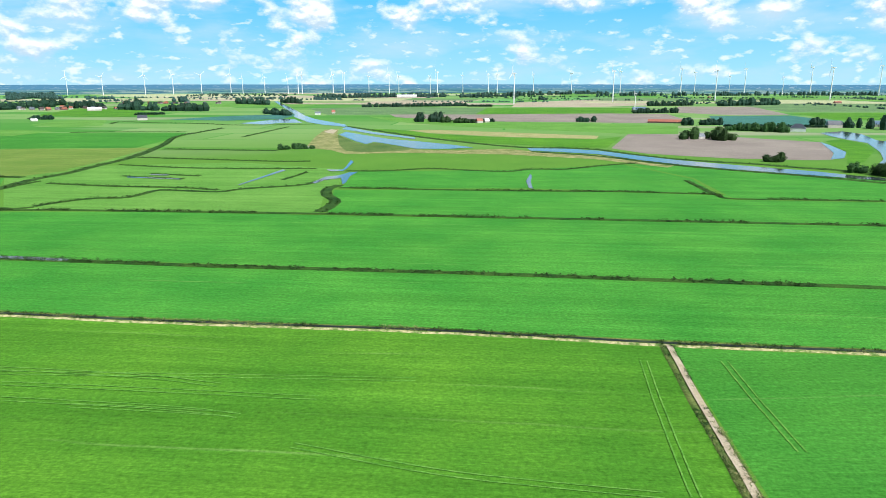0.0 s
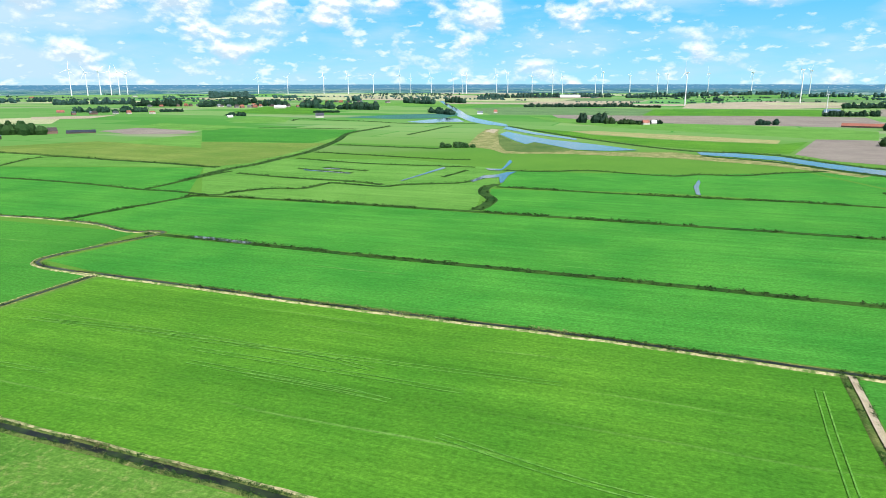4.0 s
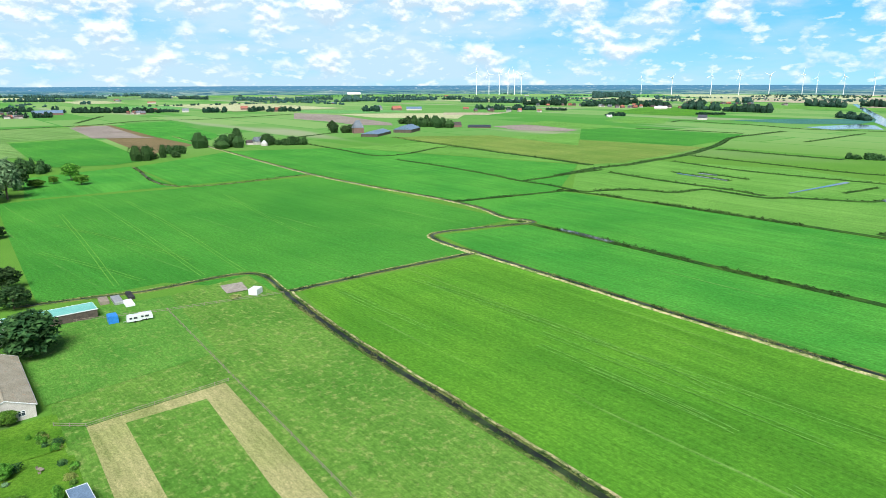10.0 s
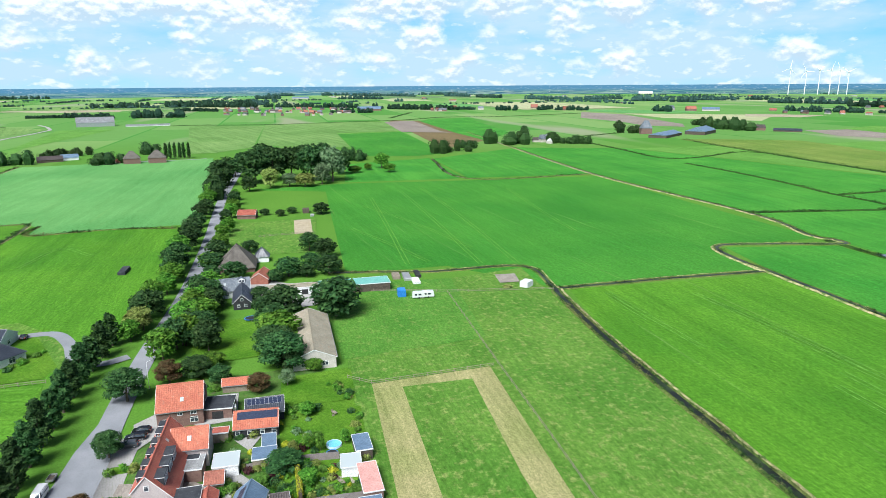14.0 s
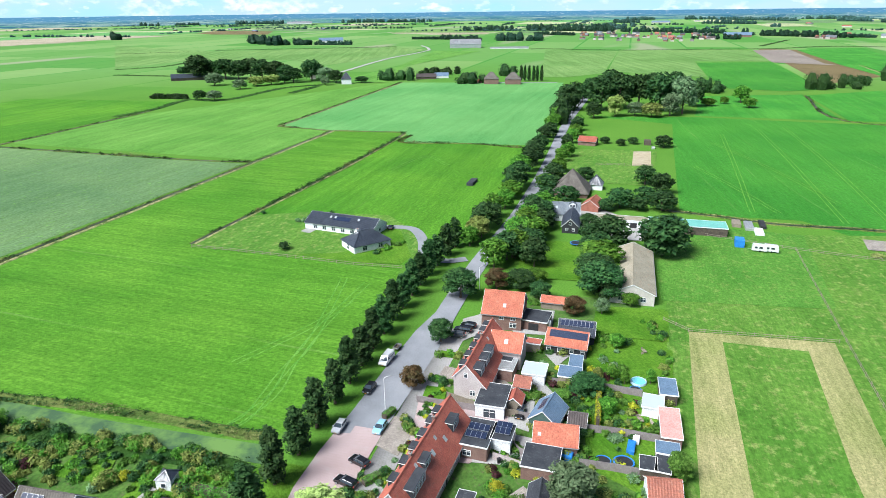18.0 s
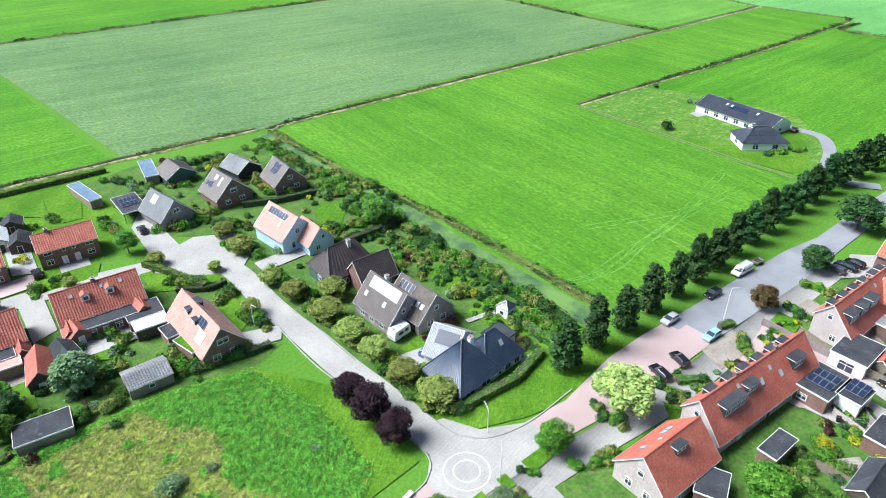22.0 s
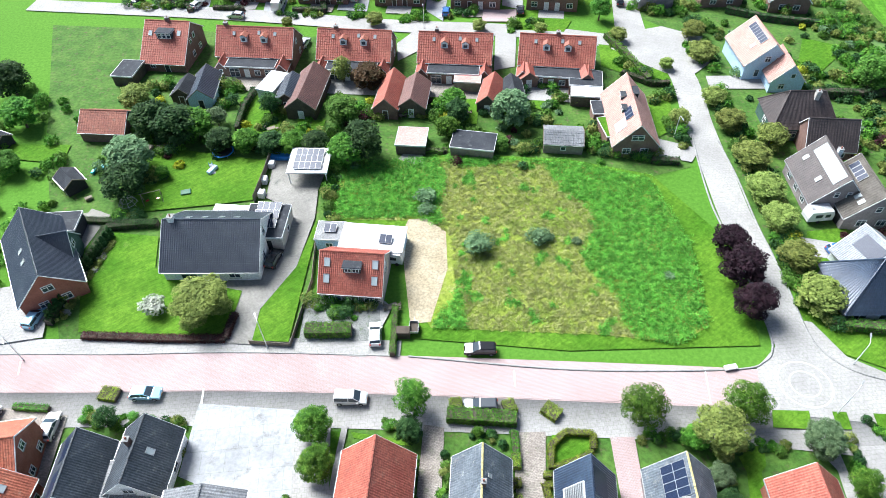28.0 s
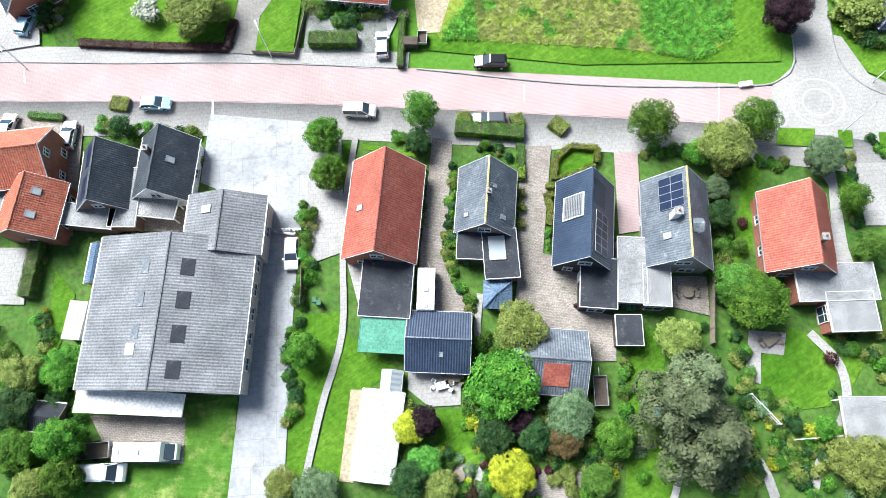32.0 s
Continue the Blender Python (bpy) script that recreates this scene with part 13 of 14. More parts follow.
tree("broad", 625, -142, 25, 8.9, LEAF_DARK, "tall tree in a grove beside a farm", "grove trees", True)
tree("broad", 571, -158, 7, 6.2, LEAF, "tall tree in a grove beside a farm", "grove trees", True)
tree("broad", 628, -99, 22, 10.0, LEAF_WOOD, "tall tree in a grove beside a farm", "grove trees", True)
# river, side arms and the reed land along them
slab("water", [(511, -2743), (495, -2742), (273, -1801), (233, -1615), (185, -1440), (150, -1355), (103, -1244), (92, -1166), (120, -1213), (139, -1230), (182, -1319), (244, -1537), (258, -1645)], 0.42, WATER, "broad river reflecting the sky", "water")
slab("water", [(95, -1181), (44, -1057), (-21, -944), (-21, -916), (42, -1011), (99, -1124)], 0.42, WATER, "side arm of the river below a dike", "water")
slab("water", [(93, -1003), (87, -1060), (59, -1001), (15, -918), (-24, -880), (-65, -829), (-89, -791), (-54, -776), (-17, -782), (6, -826), (35, -876), (44, -844), (60, -886)], 0.50, WATER, "wide pool of the river among reeds", "water")
slab("water", [(-152, -780), (-196, -771), (-230, -745), (-257, -690), (-283, -647), (-321, -605), (-356, -570), (-372, -553), (-386, -529), (-403, -513), (-392, -498), (-371, -515), (-339, -543), (-304, -573), (-268, -613), (-243, -652), (-219, -707), (-186, -730), (-151, -751)], 0.42, WATER, "river running between grassy dikes", "water")
slab("water", [(-656, -988), (-714, -1020), (-705, -962), (-651, -857), (-654, -831), (-511, -645), (-439, -568), (-440, -576), (-497, -640), (-545, -709), (-609, -817), (-617, -868), (-631, -925)], 0.42, WATER, "river bend reflecting the sky", "water")
slab("water", [(-558, -837), (-541, -791), (-507, -712), (-464, -653), (-443, -644), (-485, -701), (-533, -791)], 0.42, WATER, "flooded corner of a ploughed field", "water")
slab("water", [(308, -1292), (277, -1383), (254, -1445), (223, -1421), (191, -1302), (229, -1304), (257, -1254)], 0.42, WATER, "shallow lake beside the meadows", "water")
slab("water", [(68, -597), (53, -596), (52, -616), (51, -671), (47, -652), (50, -600), (52, -585), (63, -585)], 0.42, WATER, "widening of the creek", "water")
slab("water", [(71, -519), (64, -550), (53, -559), (46, -577), (38, -580), (43, -555), (44, -514), (46, -508), (50, -542), (62, -533), (68, -512)], 0.42, WATER, "forked pool of the creek", "water")
slab("water", [(127, -509), (125, -509), (104, -594), (108, -600)], 0.42, WATER, "straight drain full of water", "water")
slab("water", [(-112, -556), (-111, -542), (-104, -513), (-100, -487), (-99, -477), (-96, -480), (-101, -517)], 0.42, WATER, "short drain with water", "water")
slab("water", [(217, -575), (200, -572), (198, -567), (215, -570)], 0.42, WATER, "shallow pools in the meadow", "water")
slab("water", [(231, -562), (182, -546), (180, -542), (229, -557)], 0.42, WATER, "shallow pools in the meadow", "water")
slab("field", [(125, -984), (126, -1113), (104, -1125), (97, -1014), (61, -877), (44, -836), (35, -867), (6, -819), (-17, -775), (-60, -766), (-129, -775), (-161, -734), (-217, -701), (-266, -609), (-249, -593), (-200, -665), (-119, -713), (-7, -738), (62, -731), (82, -775), (116, -805)], 0.124, BANK, "tan reed land beside the river", "field")
slab("field", [(95, -1003), (61, -877), (44, -836), (35, -867), (6, -819), (-13, -782), (-4, -763), (38, -747), (63, -761), (79, -846)], 0.128, REEDBED, "dark green reed bed along the water", "field")
slab("field", [(123, -1062), (117, -1126), (104, -1098), (104, -1026)], 0.132, SAND, "bare sandy heap on the river bank", "field")
ditch([(98, -1196), (45, -1094), (-26, -959), (-70, -890), (-109, -834), (-152, -791), (-199, -781), (-235, -761)], False, 2.6, label="dark overgrown dike of the river")
ditch([(-235, -761), (-249, -722), (-279, -667), (-313, -635), (-347, -612), (-367, -589), (-402, -559), (-421, -536)], False, 2.4, label="dark overgrown dike of the river")
ditch([(-150, -741), (-214, -690), (-248, -632), (-284, -586), (-320, -553), (-352, -523), (-383, -486)], False, 2.0, label="reed bank of the river")
# fields beyond the river
slab("field", [(-348, -985), (-416, -981), (-485, -924), (-557, -837), (-500, -725), (-446, -644), (-422, -640), (-376, -653), (-349, -660), (-311, -684), (-273, -715), (-254, -774)], 0.136, SOIL, "pale grey ploughed field", "field")
slab("field", [(25, -1629), (-476, -1656), (-665, -1614), (-599, -1347), (-545, -1236), (-370, -1284), (-151, -1336), (10, -1498)], 0.140, SOIL, "pale ploughed field", "field")
slab("field", [(-898, -2094), (-1136, -2078), (-942, -1539), (-799, -1534), (-719, -1671)], 0.144, SOIL, "pale ploughed field", "field")
slab("field", [(-450, -2533), (-834, -2911), (-1086, -3204), (-1089, -2805), (-836, -2201), (-593, -2065), (-352, -2081)], 0.148, SOIL_PINK, "pinkish stubble field", "field")
slab("field", [(151, -2644), (19, -2876), (-357, -2942), (-352, -2540), (-149, -2420), (57, -2434)], 0.152, SOIL_PINK, "pale stubble field", "field")
slab("field", [(278, -2031), (14, -2153), (-260, -1996), (-183, -1616), (25, -1629), (174, -1611)], 0.156, MEADOW_5, "grey-green field", "field")
slab("field", [(-260, -1996), (-580, -2020), (-772, -2007), (-591, -1648), (-341, -1635), (-185, -1616)], 0.160, MEADOW, "deep green field", "field")
slab("field", [(-181, -2299), (-395, -3036), (-550, -3026), (-358, -2232)], 0.164, MEADOW_4, "fresh green field", "field")
slab("field", [(-485, -2603), (-809, -3221), (-1107, -3446), (-913, -3003)], 0.168, MEADOW_4, "pale green field", "field")
slab("field", [(-720, -1500), (-926, -1513), (-905, -1392), (-910, -1306), (-826, -1168), (-671, -1162), (-586, -1183)], 0.172, BLUE_CROP, "blue-green cabbage field", "field")
slab("field", [(-993, -1622), (-1303, -1633), (-1054, -1317), (-912, -1326)], 0.176, MEADOW, "deep green field", "field")
slab("field", [(-1612, -2957), (-2654, -3346), (-1327, -1664), (-1029, -1683), (-1160, -2235)], 0.180, MEADOW_5, "grey-green field", "field")
slab("field", [(77, -1552), (-150, -1326), (-382, -1247), (-500, -1158), (-425, -980), (-347, -985), (-314, -1022), (-93, -1184), (9, -1327)], 0.184, MEADOW_3, "yellow-green dike meadow", "field")
slab("field", [(-13, -1091), (-49, -1101), (-171, -1031), (-294, -957), (-274, -904), (-157, -945), (-45, -1027)], 0.188, HAY, "pale stubble strip", "field")
slab("field", [(8, -1105), (-15, -1078), (-45, -1016), (-155, -935), (-277, -899), (-324, -944), (-251, -781), (-201, -788), (-111, -850), (-26, -974), (66, -1136)], 0.192, MEADOW, "green field beyond the river", "field")
slab("field", [(-575, -853), (-615, -877), (-600, -810), (-548, -722), (-461, -619), (-438, -611), (-508, -712), (-545, -791)], 0.196, MEADOW, "green river meadow", "field")
slab("field", [(1911, -4256), (1657, -4398), (867, -4377), (363, -3677), (279, -3080), (647, -3007), (1225, -3244)], 0.200, HAY_PALE, "pale stubble field far off", "field")
slab("field", [(490, -1438), (406, -1573), (241, -1702), (254, -1445), (359, -1389)], 0.204, BLUE_CROP, "blue-green crop field", "field")
slab("field", [(687, -1266), (708, -1411), (612, -1425), (544, -1241), (594, -1199)], 0.208, MEADOW_3, "bright yellow-green meadow", "field")
slab("field", [(948, -1992), (852, -2113), (569, -1637), (648, -1539), (868, -1629)], 0.212, MEADOW, "green meadow by the village", "field")
slab("field", [(626, -1071), (515, -1064), (334, -1052), (319, -929), (322, -818), (415, -817), (479, -814)], 0.216, MEADOW_6, "deep green meadow", "field")
slab("field", [(475, -807), (411, -810), (323, -811), (302, -817), (300, -673), (307, -609), (336, -564)], 0.220, OLIVE, "olive meadow along a ditch", "field")
slab("field", [(1500, -1054), (1336, -1063), (972, -915), (909, -861), (975, -824), (1084, -860), (1258, -882)], 0.224, SOIL, "pale grey ploughed field", "field")
slab("field", [(751, -962), (731, -1052), (577, -979), (573, -933), (655, -910)], 0.228, SOIL, "pale grey ploughed field", "field")
slab("field", [(1379, -1097), (1137, -1353), (974, -1122), (1159, -1035)], 0.232, HAY_PALE, "pale mown field", "field")
slab("field", [(1204, -1329), (1068, -1442), (1029, -1302), (1124, -1240)], 0.236, SOIL_PINK, "stubble field", "field")
slab("field", [(1645, -1172), (1413, -1354), (1298, -1296), (1401, -1115), (1537, -1094)], 0.240, MEADOW_4, "pale green field", "field")
slab("field", [(709, -664), (685, -718), (619, -792), (359, -709), (300, -606), (321, -573), (461, -606), (625, -645)], 0.244, OLIVE, "olive meadow with dry patches", "field")
slab("field", [(751, -1045), (772, -1172), (561, -1112), (575, -1010)], 0.248, MEADOW_3, "bright meadow", "field")
slab("field", [(1327, -190), (1356, -361), (1323, -429), (1048, -384), (1052, -285), (1055, -264), (809, -219), (856, -159), (890, -115)], 0.252, STRIPED, "pale striped mown field", "field")
slab("field", [(1366, -52), (1311, -186), (864, -107), (810, -56), (814, -27)], 0.256, STRIPED, "pale striped mown field", "field")
slab("field", [(1031, -260), (1030, -368), (689, -300), (673, -257), (696, -210), (808, -220)], 0.260, MEADOW_6, "deep green field", "field")
slab("field", [(1320, -433), (1336, -504), (1010, -431), (975, -436), (1030, -368)], 0.264, SOIL, "bare pale field", "field")
slab("field", [(1328, -513), (1382, -654), (937, -521), (810, -415), (972, -439)], 0.268, MEADOW_2, "green field behind the farm", "field")
slab("field", [(2721, 1391), (2924, 1350), (2766, 1027), (2368, 901), (2423, 1141)], 0.272, BROWN, "dark ploughed strip", "field")
slab("field", [(2500, 494), (2870, 280), (2660, 82), (2239, 107), (2231, 293)], 0.276, SOIL_PINK, "pale tan field", "field")
slab("field", [(3126, 1494), (3343, 936), (2869, 566), (2833, 1005)], 0.280, HAY_PALE, "pale mown strip", "field")
slab("field", [(1634, 1029), (1362, 636), (1420, 509), (1489, 272), (1391, 184), (1003, 286), (1120, 403), (1114, 559), (943, 601)], 0.284, STRIPED, "pale green field", "field")
slab("field", [(742, 220), (961, 177), (1350, 168), (1336, 76), (979, 164), (753, 153)], 0.288, MEADOW_3, "bright field", "field")
# wheel marks in the fields
track([(104, 55), (109, 53), (125, 52), (140, 50), (165, 51), (181, 52)])
track([(101, 57), (115, 51), (132, 51), (152, 49), (178, 44)])
track([(128, 65), (149, 52), (165, 46)])
track([(438, -132), (345, -113), (262, -95)])
track([(459, -161), (359, -145), (249, -125)])
track([(467, -181), (346, -161), (242, -140)])
track([(432, -239), (345, -215), (287, -201)])
track([(175, -180), (105, -172), (53, -167), (-3, -161)])
track([(188, -149), (162, -145)])
track([(83, -152), (64, -149), (42, -145)])
track([(-69, -169), (-63, -142), (-59, -122), (-56, -106)])
track([(103, -157), (58, -149), (40, -144)])
track([(108, -166), (64, -159), (22, -152)])
track([(-92, -167), (-89, -146), (-86, -120)])
track([(25, -130), (-9, -117), (-50, -107)])
track([(193, -151), (162, -147), (137, -144)])
track([(178, -180), (125, -177), (73, -168), (49, -161)])
track([(326, 64), (359, 51), (337, 36)])
track([(343, -92), (300, -100), (261, -105)])
track([(408, -118), (341, -129), (277, -134)])
# far ditches
ditch([(237, -428), (227, -443), (212, -456), (190, -459), (181, -487), (172, -489), (134, -479), (119, -491), (95, -500), (75, -510), (63, -537)], False, 1.2)
ditch([(51, -397), (46, -417), (45, -438), (53, -461), (55, -487), (48, -505)], False, 1.9)
ditch([(47, -492), (21, -487), (-21, -479), (-71, -471), (-120, -465), (-161, -460), (-207, -449), (-223, -443), (-225, -427), (-265, -420), (-325, -410)], False, 1.0)
ditch([(50, -588), (15, -586), (-26, -599), (-62, -585), (-96, -575), (-119, -589), (-151, -587), (-189, -609), (-235, -629)], False, 1.2)
ditch([(-232, -511), (-226, -468), (-223, -443)], False, 1.2)
ditch([(303, -480), (302, -552), (293, -589), (290, -649), (286, -723), (303, -861), (327, -977), (320, -1063), (307, -1166)], False, 2.2)
ditch([(521, -1076), (459, -1084), (342, -1076)], False, 2.0)
ditch([(550, -1290), (558, -1362), (471, -1320), (389, -1297), (291, -1240), (159, -1265)], False, 1.6)
ditch([(283, -802), (199, -783), (144, -773)], False, 2.0)
ditch([(278, -711), (211, -691), (125, -666), (91, -664)], False, 1.3)
ditch([(273, -648), (189, -617), (78, -606)], False, 1.1)
ditch([(279, -529), (222, -511), (163, -499), (136, -487)], False, 1.1)
ditch([(238, -568), (180, -547)], False, 1.0)
ditch([(219, -581), (171, -563)], False, 1.0)
ditch([(97, -536), (83, -583)], False, 0.9)
ditch([(229, -970), (199, -1188)], False, 1.2)
ditch([(810, -563), (827, -605), (849, -679)], False, 1.5)
ditch([(709, -673), (625, -645), (527, -621), (457, -601), (388, -585), (317, -564)], False, 1.8)
ditch([(764, -530), (716, -521), (623, -501), (542, -484), (527, -519), (549, -600), (527, -621)], False, 0.9)
ditch([(495, -473), (427, -464), (354, -448), (310, -434), (277, -430), (247, -421), (235, -425)], False, 1.0)
ditch([(306, -435), (302, -470), (297, -518), (292, -541)], False, 1.0)
ditch([(1392, -21), (1401, -54), (1344, -193), (1356, -361), (1372, -493), (1439, -624), (1399, -750), (1447, -1013)], False, 2.6)
ditch([(1457, -492), (1722, -643)], False, 2.4)
ditch([(492, 321), (533, 311), (596, 311), (593, 274), (691, 253), (730, 217)], False, 1.8)
ditch([(924, 589), (982, 544), (1089, 547)], False, 1.8)
ditch([(842, 538), (825, 438)], False, 2.0)
ditch([(1402, 654), (1441, 516), (1513, 276)], False, 3.0)
ditch([(1285, 813), (1352, 687)], False, 3.0)
ditch([(647, 229), (719, 220)], False, 2.0)
sweep("road", [(856, 238), (1051, 229), (1177, 216), (1371, 182), (1552, 225)], [(-3, .5), (3, .5)], PAVING, "pale farm road across the fields", "road", steps=2)
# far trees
belt([(1138, -1965), (1103, -2175)], 36, 24, 11.5, LEAF_FAR_HAZED, 12, 1, 14, size=2.8)
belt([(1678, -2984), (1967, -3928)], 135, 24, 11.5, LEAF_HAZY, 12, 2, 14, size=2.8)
belt([(1192, -2280), (1152, -2385)], 19, 24, 11.5, LEAF_FAR_HAZED, 12, 3, 14, size=2.8)
belt([(1005, -2078), (885, -2071)], 19, 24, 11.5, LEAF_FAR_HAZED, 12, 4, 14, size=2.8)
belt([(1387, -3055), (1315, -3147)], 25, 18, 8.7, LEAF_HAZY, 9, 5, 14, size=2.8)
belt([(805, -1983), (682, -1898)], 25, 24, 11.5, LEAF_FAR_HAZED, 12, 6, 14, size=2.8)
belt([(946, -2372), (897, -2369)], 7, 24, 11.5, LEAF_FAR_HAZED, 12, 7, 14, size=2.8)
belt([(638, -1859), (530, -1852)], 19, 22, 10.8, LEAF_FAR_HAZED, 11, 8, 14, size=2.8)
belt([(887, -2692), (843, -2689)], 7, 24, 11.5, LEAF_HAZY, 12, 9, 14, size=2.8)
belt([(637, -1641), (579, -1665)], 55, 5, 2.3, LEAF_FAR_HAZED, 3, 10, 14, size=2.8)
belt([(783, -1457), (735, -1454)], 19, 10, 4.9, LEAF_FAR_HAZED, 5, 11, 26, size=2.0)
belt([(597, -2469), (446, -2340)], 33, 24, 11.5, LEAF_FAR_HAZED, 12, 12, 14, size=2.8)
belt([(344, -1709), (265, -1590)], 39, 15, 7.2, LEAF_FAR_HAZED, 7, 13, 26, size=2.0)
belt([(451, -2592), (366, -2454)], 27, 24, 11.5, LEAF_FAR_HAZED, 12, 14, 14, size=2.8)
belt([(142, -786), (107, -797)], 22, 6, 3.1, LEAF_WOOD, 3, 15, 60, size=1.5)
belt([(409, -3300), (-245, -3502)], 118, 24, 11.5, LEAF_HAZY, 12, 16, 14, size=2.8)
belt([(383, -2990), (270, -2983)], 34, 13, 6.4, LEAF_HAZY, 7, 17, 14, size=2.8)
belt([(116, -2111), (-224, -2188)], 126, 12, 5.5, LEAF_FAR_HAZED, 6, 18, 14, size=2.8)
belt([(-219, -2138), (-296, -2133)], 55, 6, 2.8, LEAF_FAR_HAZED, 3, 19, 14, size=2.8)
belt([(-30, -1324), (-81, -1321)], 12, 18, 8.5, LEAF_FAR_HAZED, 9, 20, 26, size=2.0)
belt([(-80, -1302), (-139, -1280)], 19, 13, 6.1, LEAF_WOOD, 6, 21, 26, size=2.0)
belt([(-139, -1280), (-189, -1314)], 34, 7, 3.3, LEAF_FAR_HAZED, 3, 22, 26, size=2.0)
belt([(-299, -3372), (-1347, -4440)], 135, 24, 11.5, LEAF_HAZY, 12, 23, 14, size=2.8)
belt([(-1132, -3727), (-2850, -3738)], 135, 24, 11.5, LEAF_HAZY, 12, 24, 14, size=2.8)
belt([(-822, -2149), (-989, -2191)], 42, 17, 8.0, LEAF_FAR_HAZED, 8, 25, 14, size=2.8)
belt([(-598, -1648), (-719, -1671)], 39, 13, 6.1, LEAF_FAR_HAZED, 6, 26, 14, size=2.8)
belt([(-1069, -2133), (-1297, -2226)], 42, 24, 11.5, LEAF_FAR_HAZED, 12, 27, 14, size=2.8)
belt([(-357, -1303), (-387, -1301)], 10, 11, 5.2, LEAF_FAR_HAZED, 5, 28, 26, size=2.0)
belt([(-523, -1187), (-599, -1199)], 19, 15, 7.3, LEAF_FAR_HAZED, 8, 29, 26, size=2.0)
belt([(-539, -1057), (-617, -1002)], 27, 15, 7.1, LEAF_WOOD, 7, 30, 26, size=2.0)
belt([(-391, -901), (-415, -890)], 6, 16, 7.5, LEAF_WOOD, 8, 31, 60, size=1.5)
belt([(-431, -899), (-453, -879)], 9, 12, 5.9, LEAF_WOOD, 6, 32, 60, size=1.5)
belt([(-442, -879), (-449, -870)], 6, 17, 8.4, LEAF_WOOD, 9, 33, 60, size=1.5)
belt([(-365, -634), (-377, -629)], 6, 10, 4.7, LEAF_WOOD, 5, 34, 60, size=1.5)
belt([(-755, -1172), (-779, -1171)], 6, 16, 7.8, LEAF_FAR_HAZED, 8, 35, 26, size=2.0)
belt([(-775, -1110), (-810, -1079)], 10, 17, 8.1, LEAF_FAR_HAZED, 8, 36, 26, size=2.0)
belt([(-805, -1052), (-843, -1050)], 6, 24, 11.4, LEAF_FAR_HAZED, 12, 37, 26, size=2.0)
belt([(-397, -548), (-407, -547)], 6, 8, 3.8, LEAF_WOOD, 4, 38, 60, size=1.5)
belt([(-407, -529), (-426, -528)], 6, 13, 6.3, LEAF_WOOD, 7, 39, 60, size=1.5)
belt([(-574, -1138), (-746, -1112)], 135, 4, 1.9, LEAF_FAR_HAZED, 3, 40, 26, size=2.0)
belt([(950, -742), (937, -746)], 6, 15, 7.2, LEAF_WOOD, 7, 41, 26, size=2.0)
belt([(848, -680), (819, -690)], 6, 21, 10.1, LEAF_WOOD, 11, 42, 26, size=2.0)
belt([(939, -911), (885, -899)], 13, 16, 7.7, LEAF_WOOD, 8, 43, 26, size=2.0)
belt([(860, -879), (785, -878)], 13, 22, 10.8, LEAF_WOOD, 11, 44, 26, size=2.0)
belt([(1438, -1246), (1391, -1263)], 10, 18, 8.9, LEAF_FAR_HAZED, 9, 45, 14, size=2.8)
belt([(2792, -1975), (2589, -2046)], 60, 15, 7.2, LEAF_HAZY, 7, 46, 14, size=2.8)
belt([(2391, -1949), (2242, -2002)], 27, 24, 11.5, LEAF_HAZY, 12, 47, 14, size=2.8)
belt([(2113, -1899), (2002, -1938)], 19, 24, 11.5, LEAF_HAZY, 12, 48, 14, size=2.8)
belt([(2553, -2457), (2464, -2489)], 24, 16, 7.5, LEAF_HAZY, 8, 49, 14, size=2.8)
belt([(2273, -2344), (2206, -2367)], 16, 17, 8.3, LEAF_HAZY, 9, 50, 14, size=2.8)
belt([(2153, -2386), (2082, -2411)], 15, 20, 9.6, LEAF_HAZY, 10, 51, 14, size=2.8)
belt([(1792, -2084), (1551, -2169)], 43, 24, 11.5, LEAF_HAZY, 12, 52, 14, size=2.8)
belt([(1267, -1556), (1100, -1615)], 46, 16, 7.6, LEAF_FAR_HAZED, 8, 53, 14, size=2.8)
belt([(1434, -2004), (1250, -2007)], 31, 24, 11.5, LEAF_FAR_HAZED, 12, 54, 14, size=2.8)
belt([(1069, -1626), (1016, -1645)], 33, 7, 3.3, LEAF_FAR_HAZED, 3, 55, 14, size=2.8)
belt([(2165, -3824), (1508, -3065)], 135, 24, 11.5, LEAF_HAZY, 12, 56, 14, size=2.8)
belt([(2544, -107), (2355, -321)], 49, 24, 11.5, LEAF_FAR_HAZED, 12, 57, 14, size=2.8)
belt([(2186, -52), (2092, -162)], 63, 10, 4.6, LEAF_FAR_HAZED, 5, 58, 14, size=2.8)
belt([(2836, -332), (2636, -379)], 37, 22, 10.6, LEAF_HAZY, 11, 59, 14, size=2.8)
belt([(2396, -343), (2158, -613)], 102, 15, 7.0, LEAF_FAR_HAZED, 7, 60, 14, size=2.8)
belt([(1806, -447), (1764, -544)], 33, 13, 6.3, LEAF_FAR_HAZED, 7, 61, 14, size=2.8)
belt([(2030, -627), (2011, -648)], 6, 17, 8.1, LEAF_FAR_HAZED, 8, 62, 14, size=2.8)
belt([(1995, -667), (1806, -820)], 61, 16, 7.8, LEAF_FAR_HAZED, 8, 63, 14, size=2.8)
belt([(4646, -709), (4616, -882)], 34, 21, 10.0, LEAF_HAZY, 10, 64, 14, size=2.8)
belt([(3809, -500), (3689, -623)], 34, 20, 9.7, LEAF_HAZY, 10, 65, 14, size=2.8)
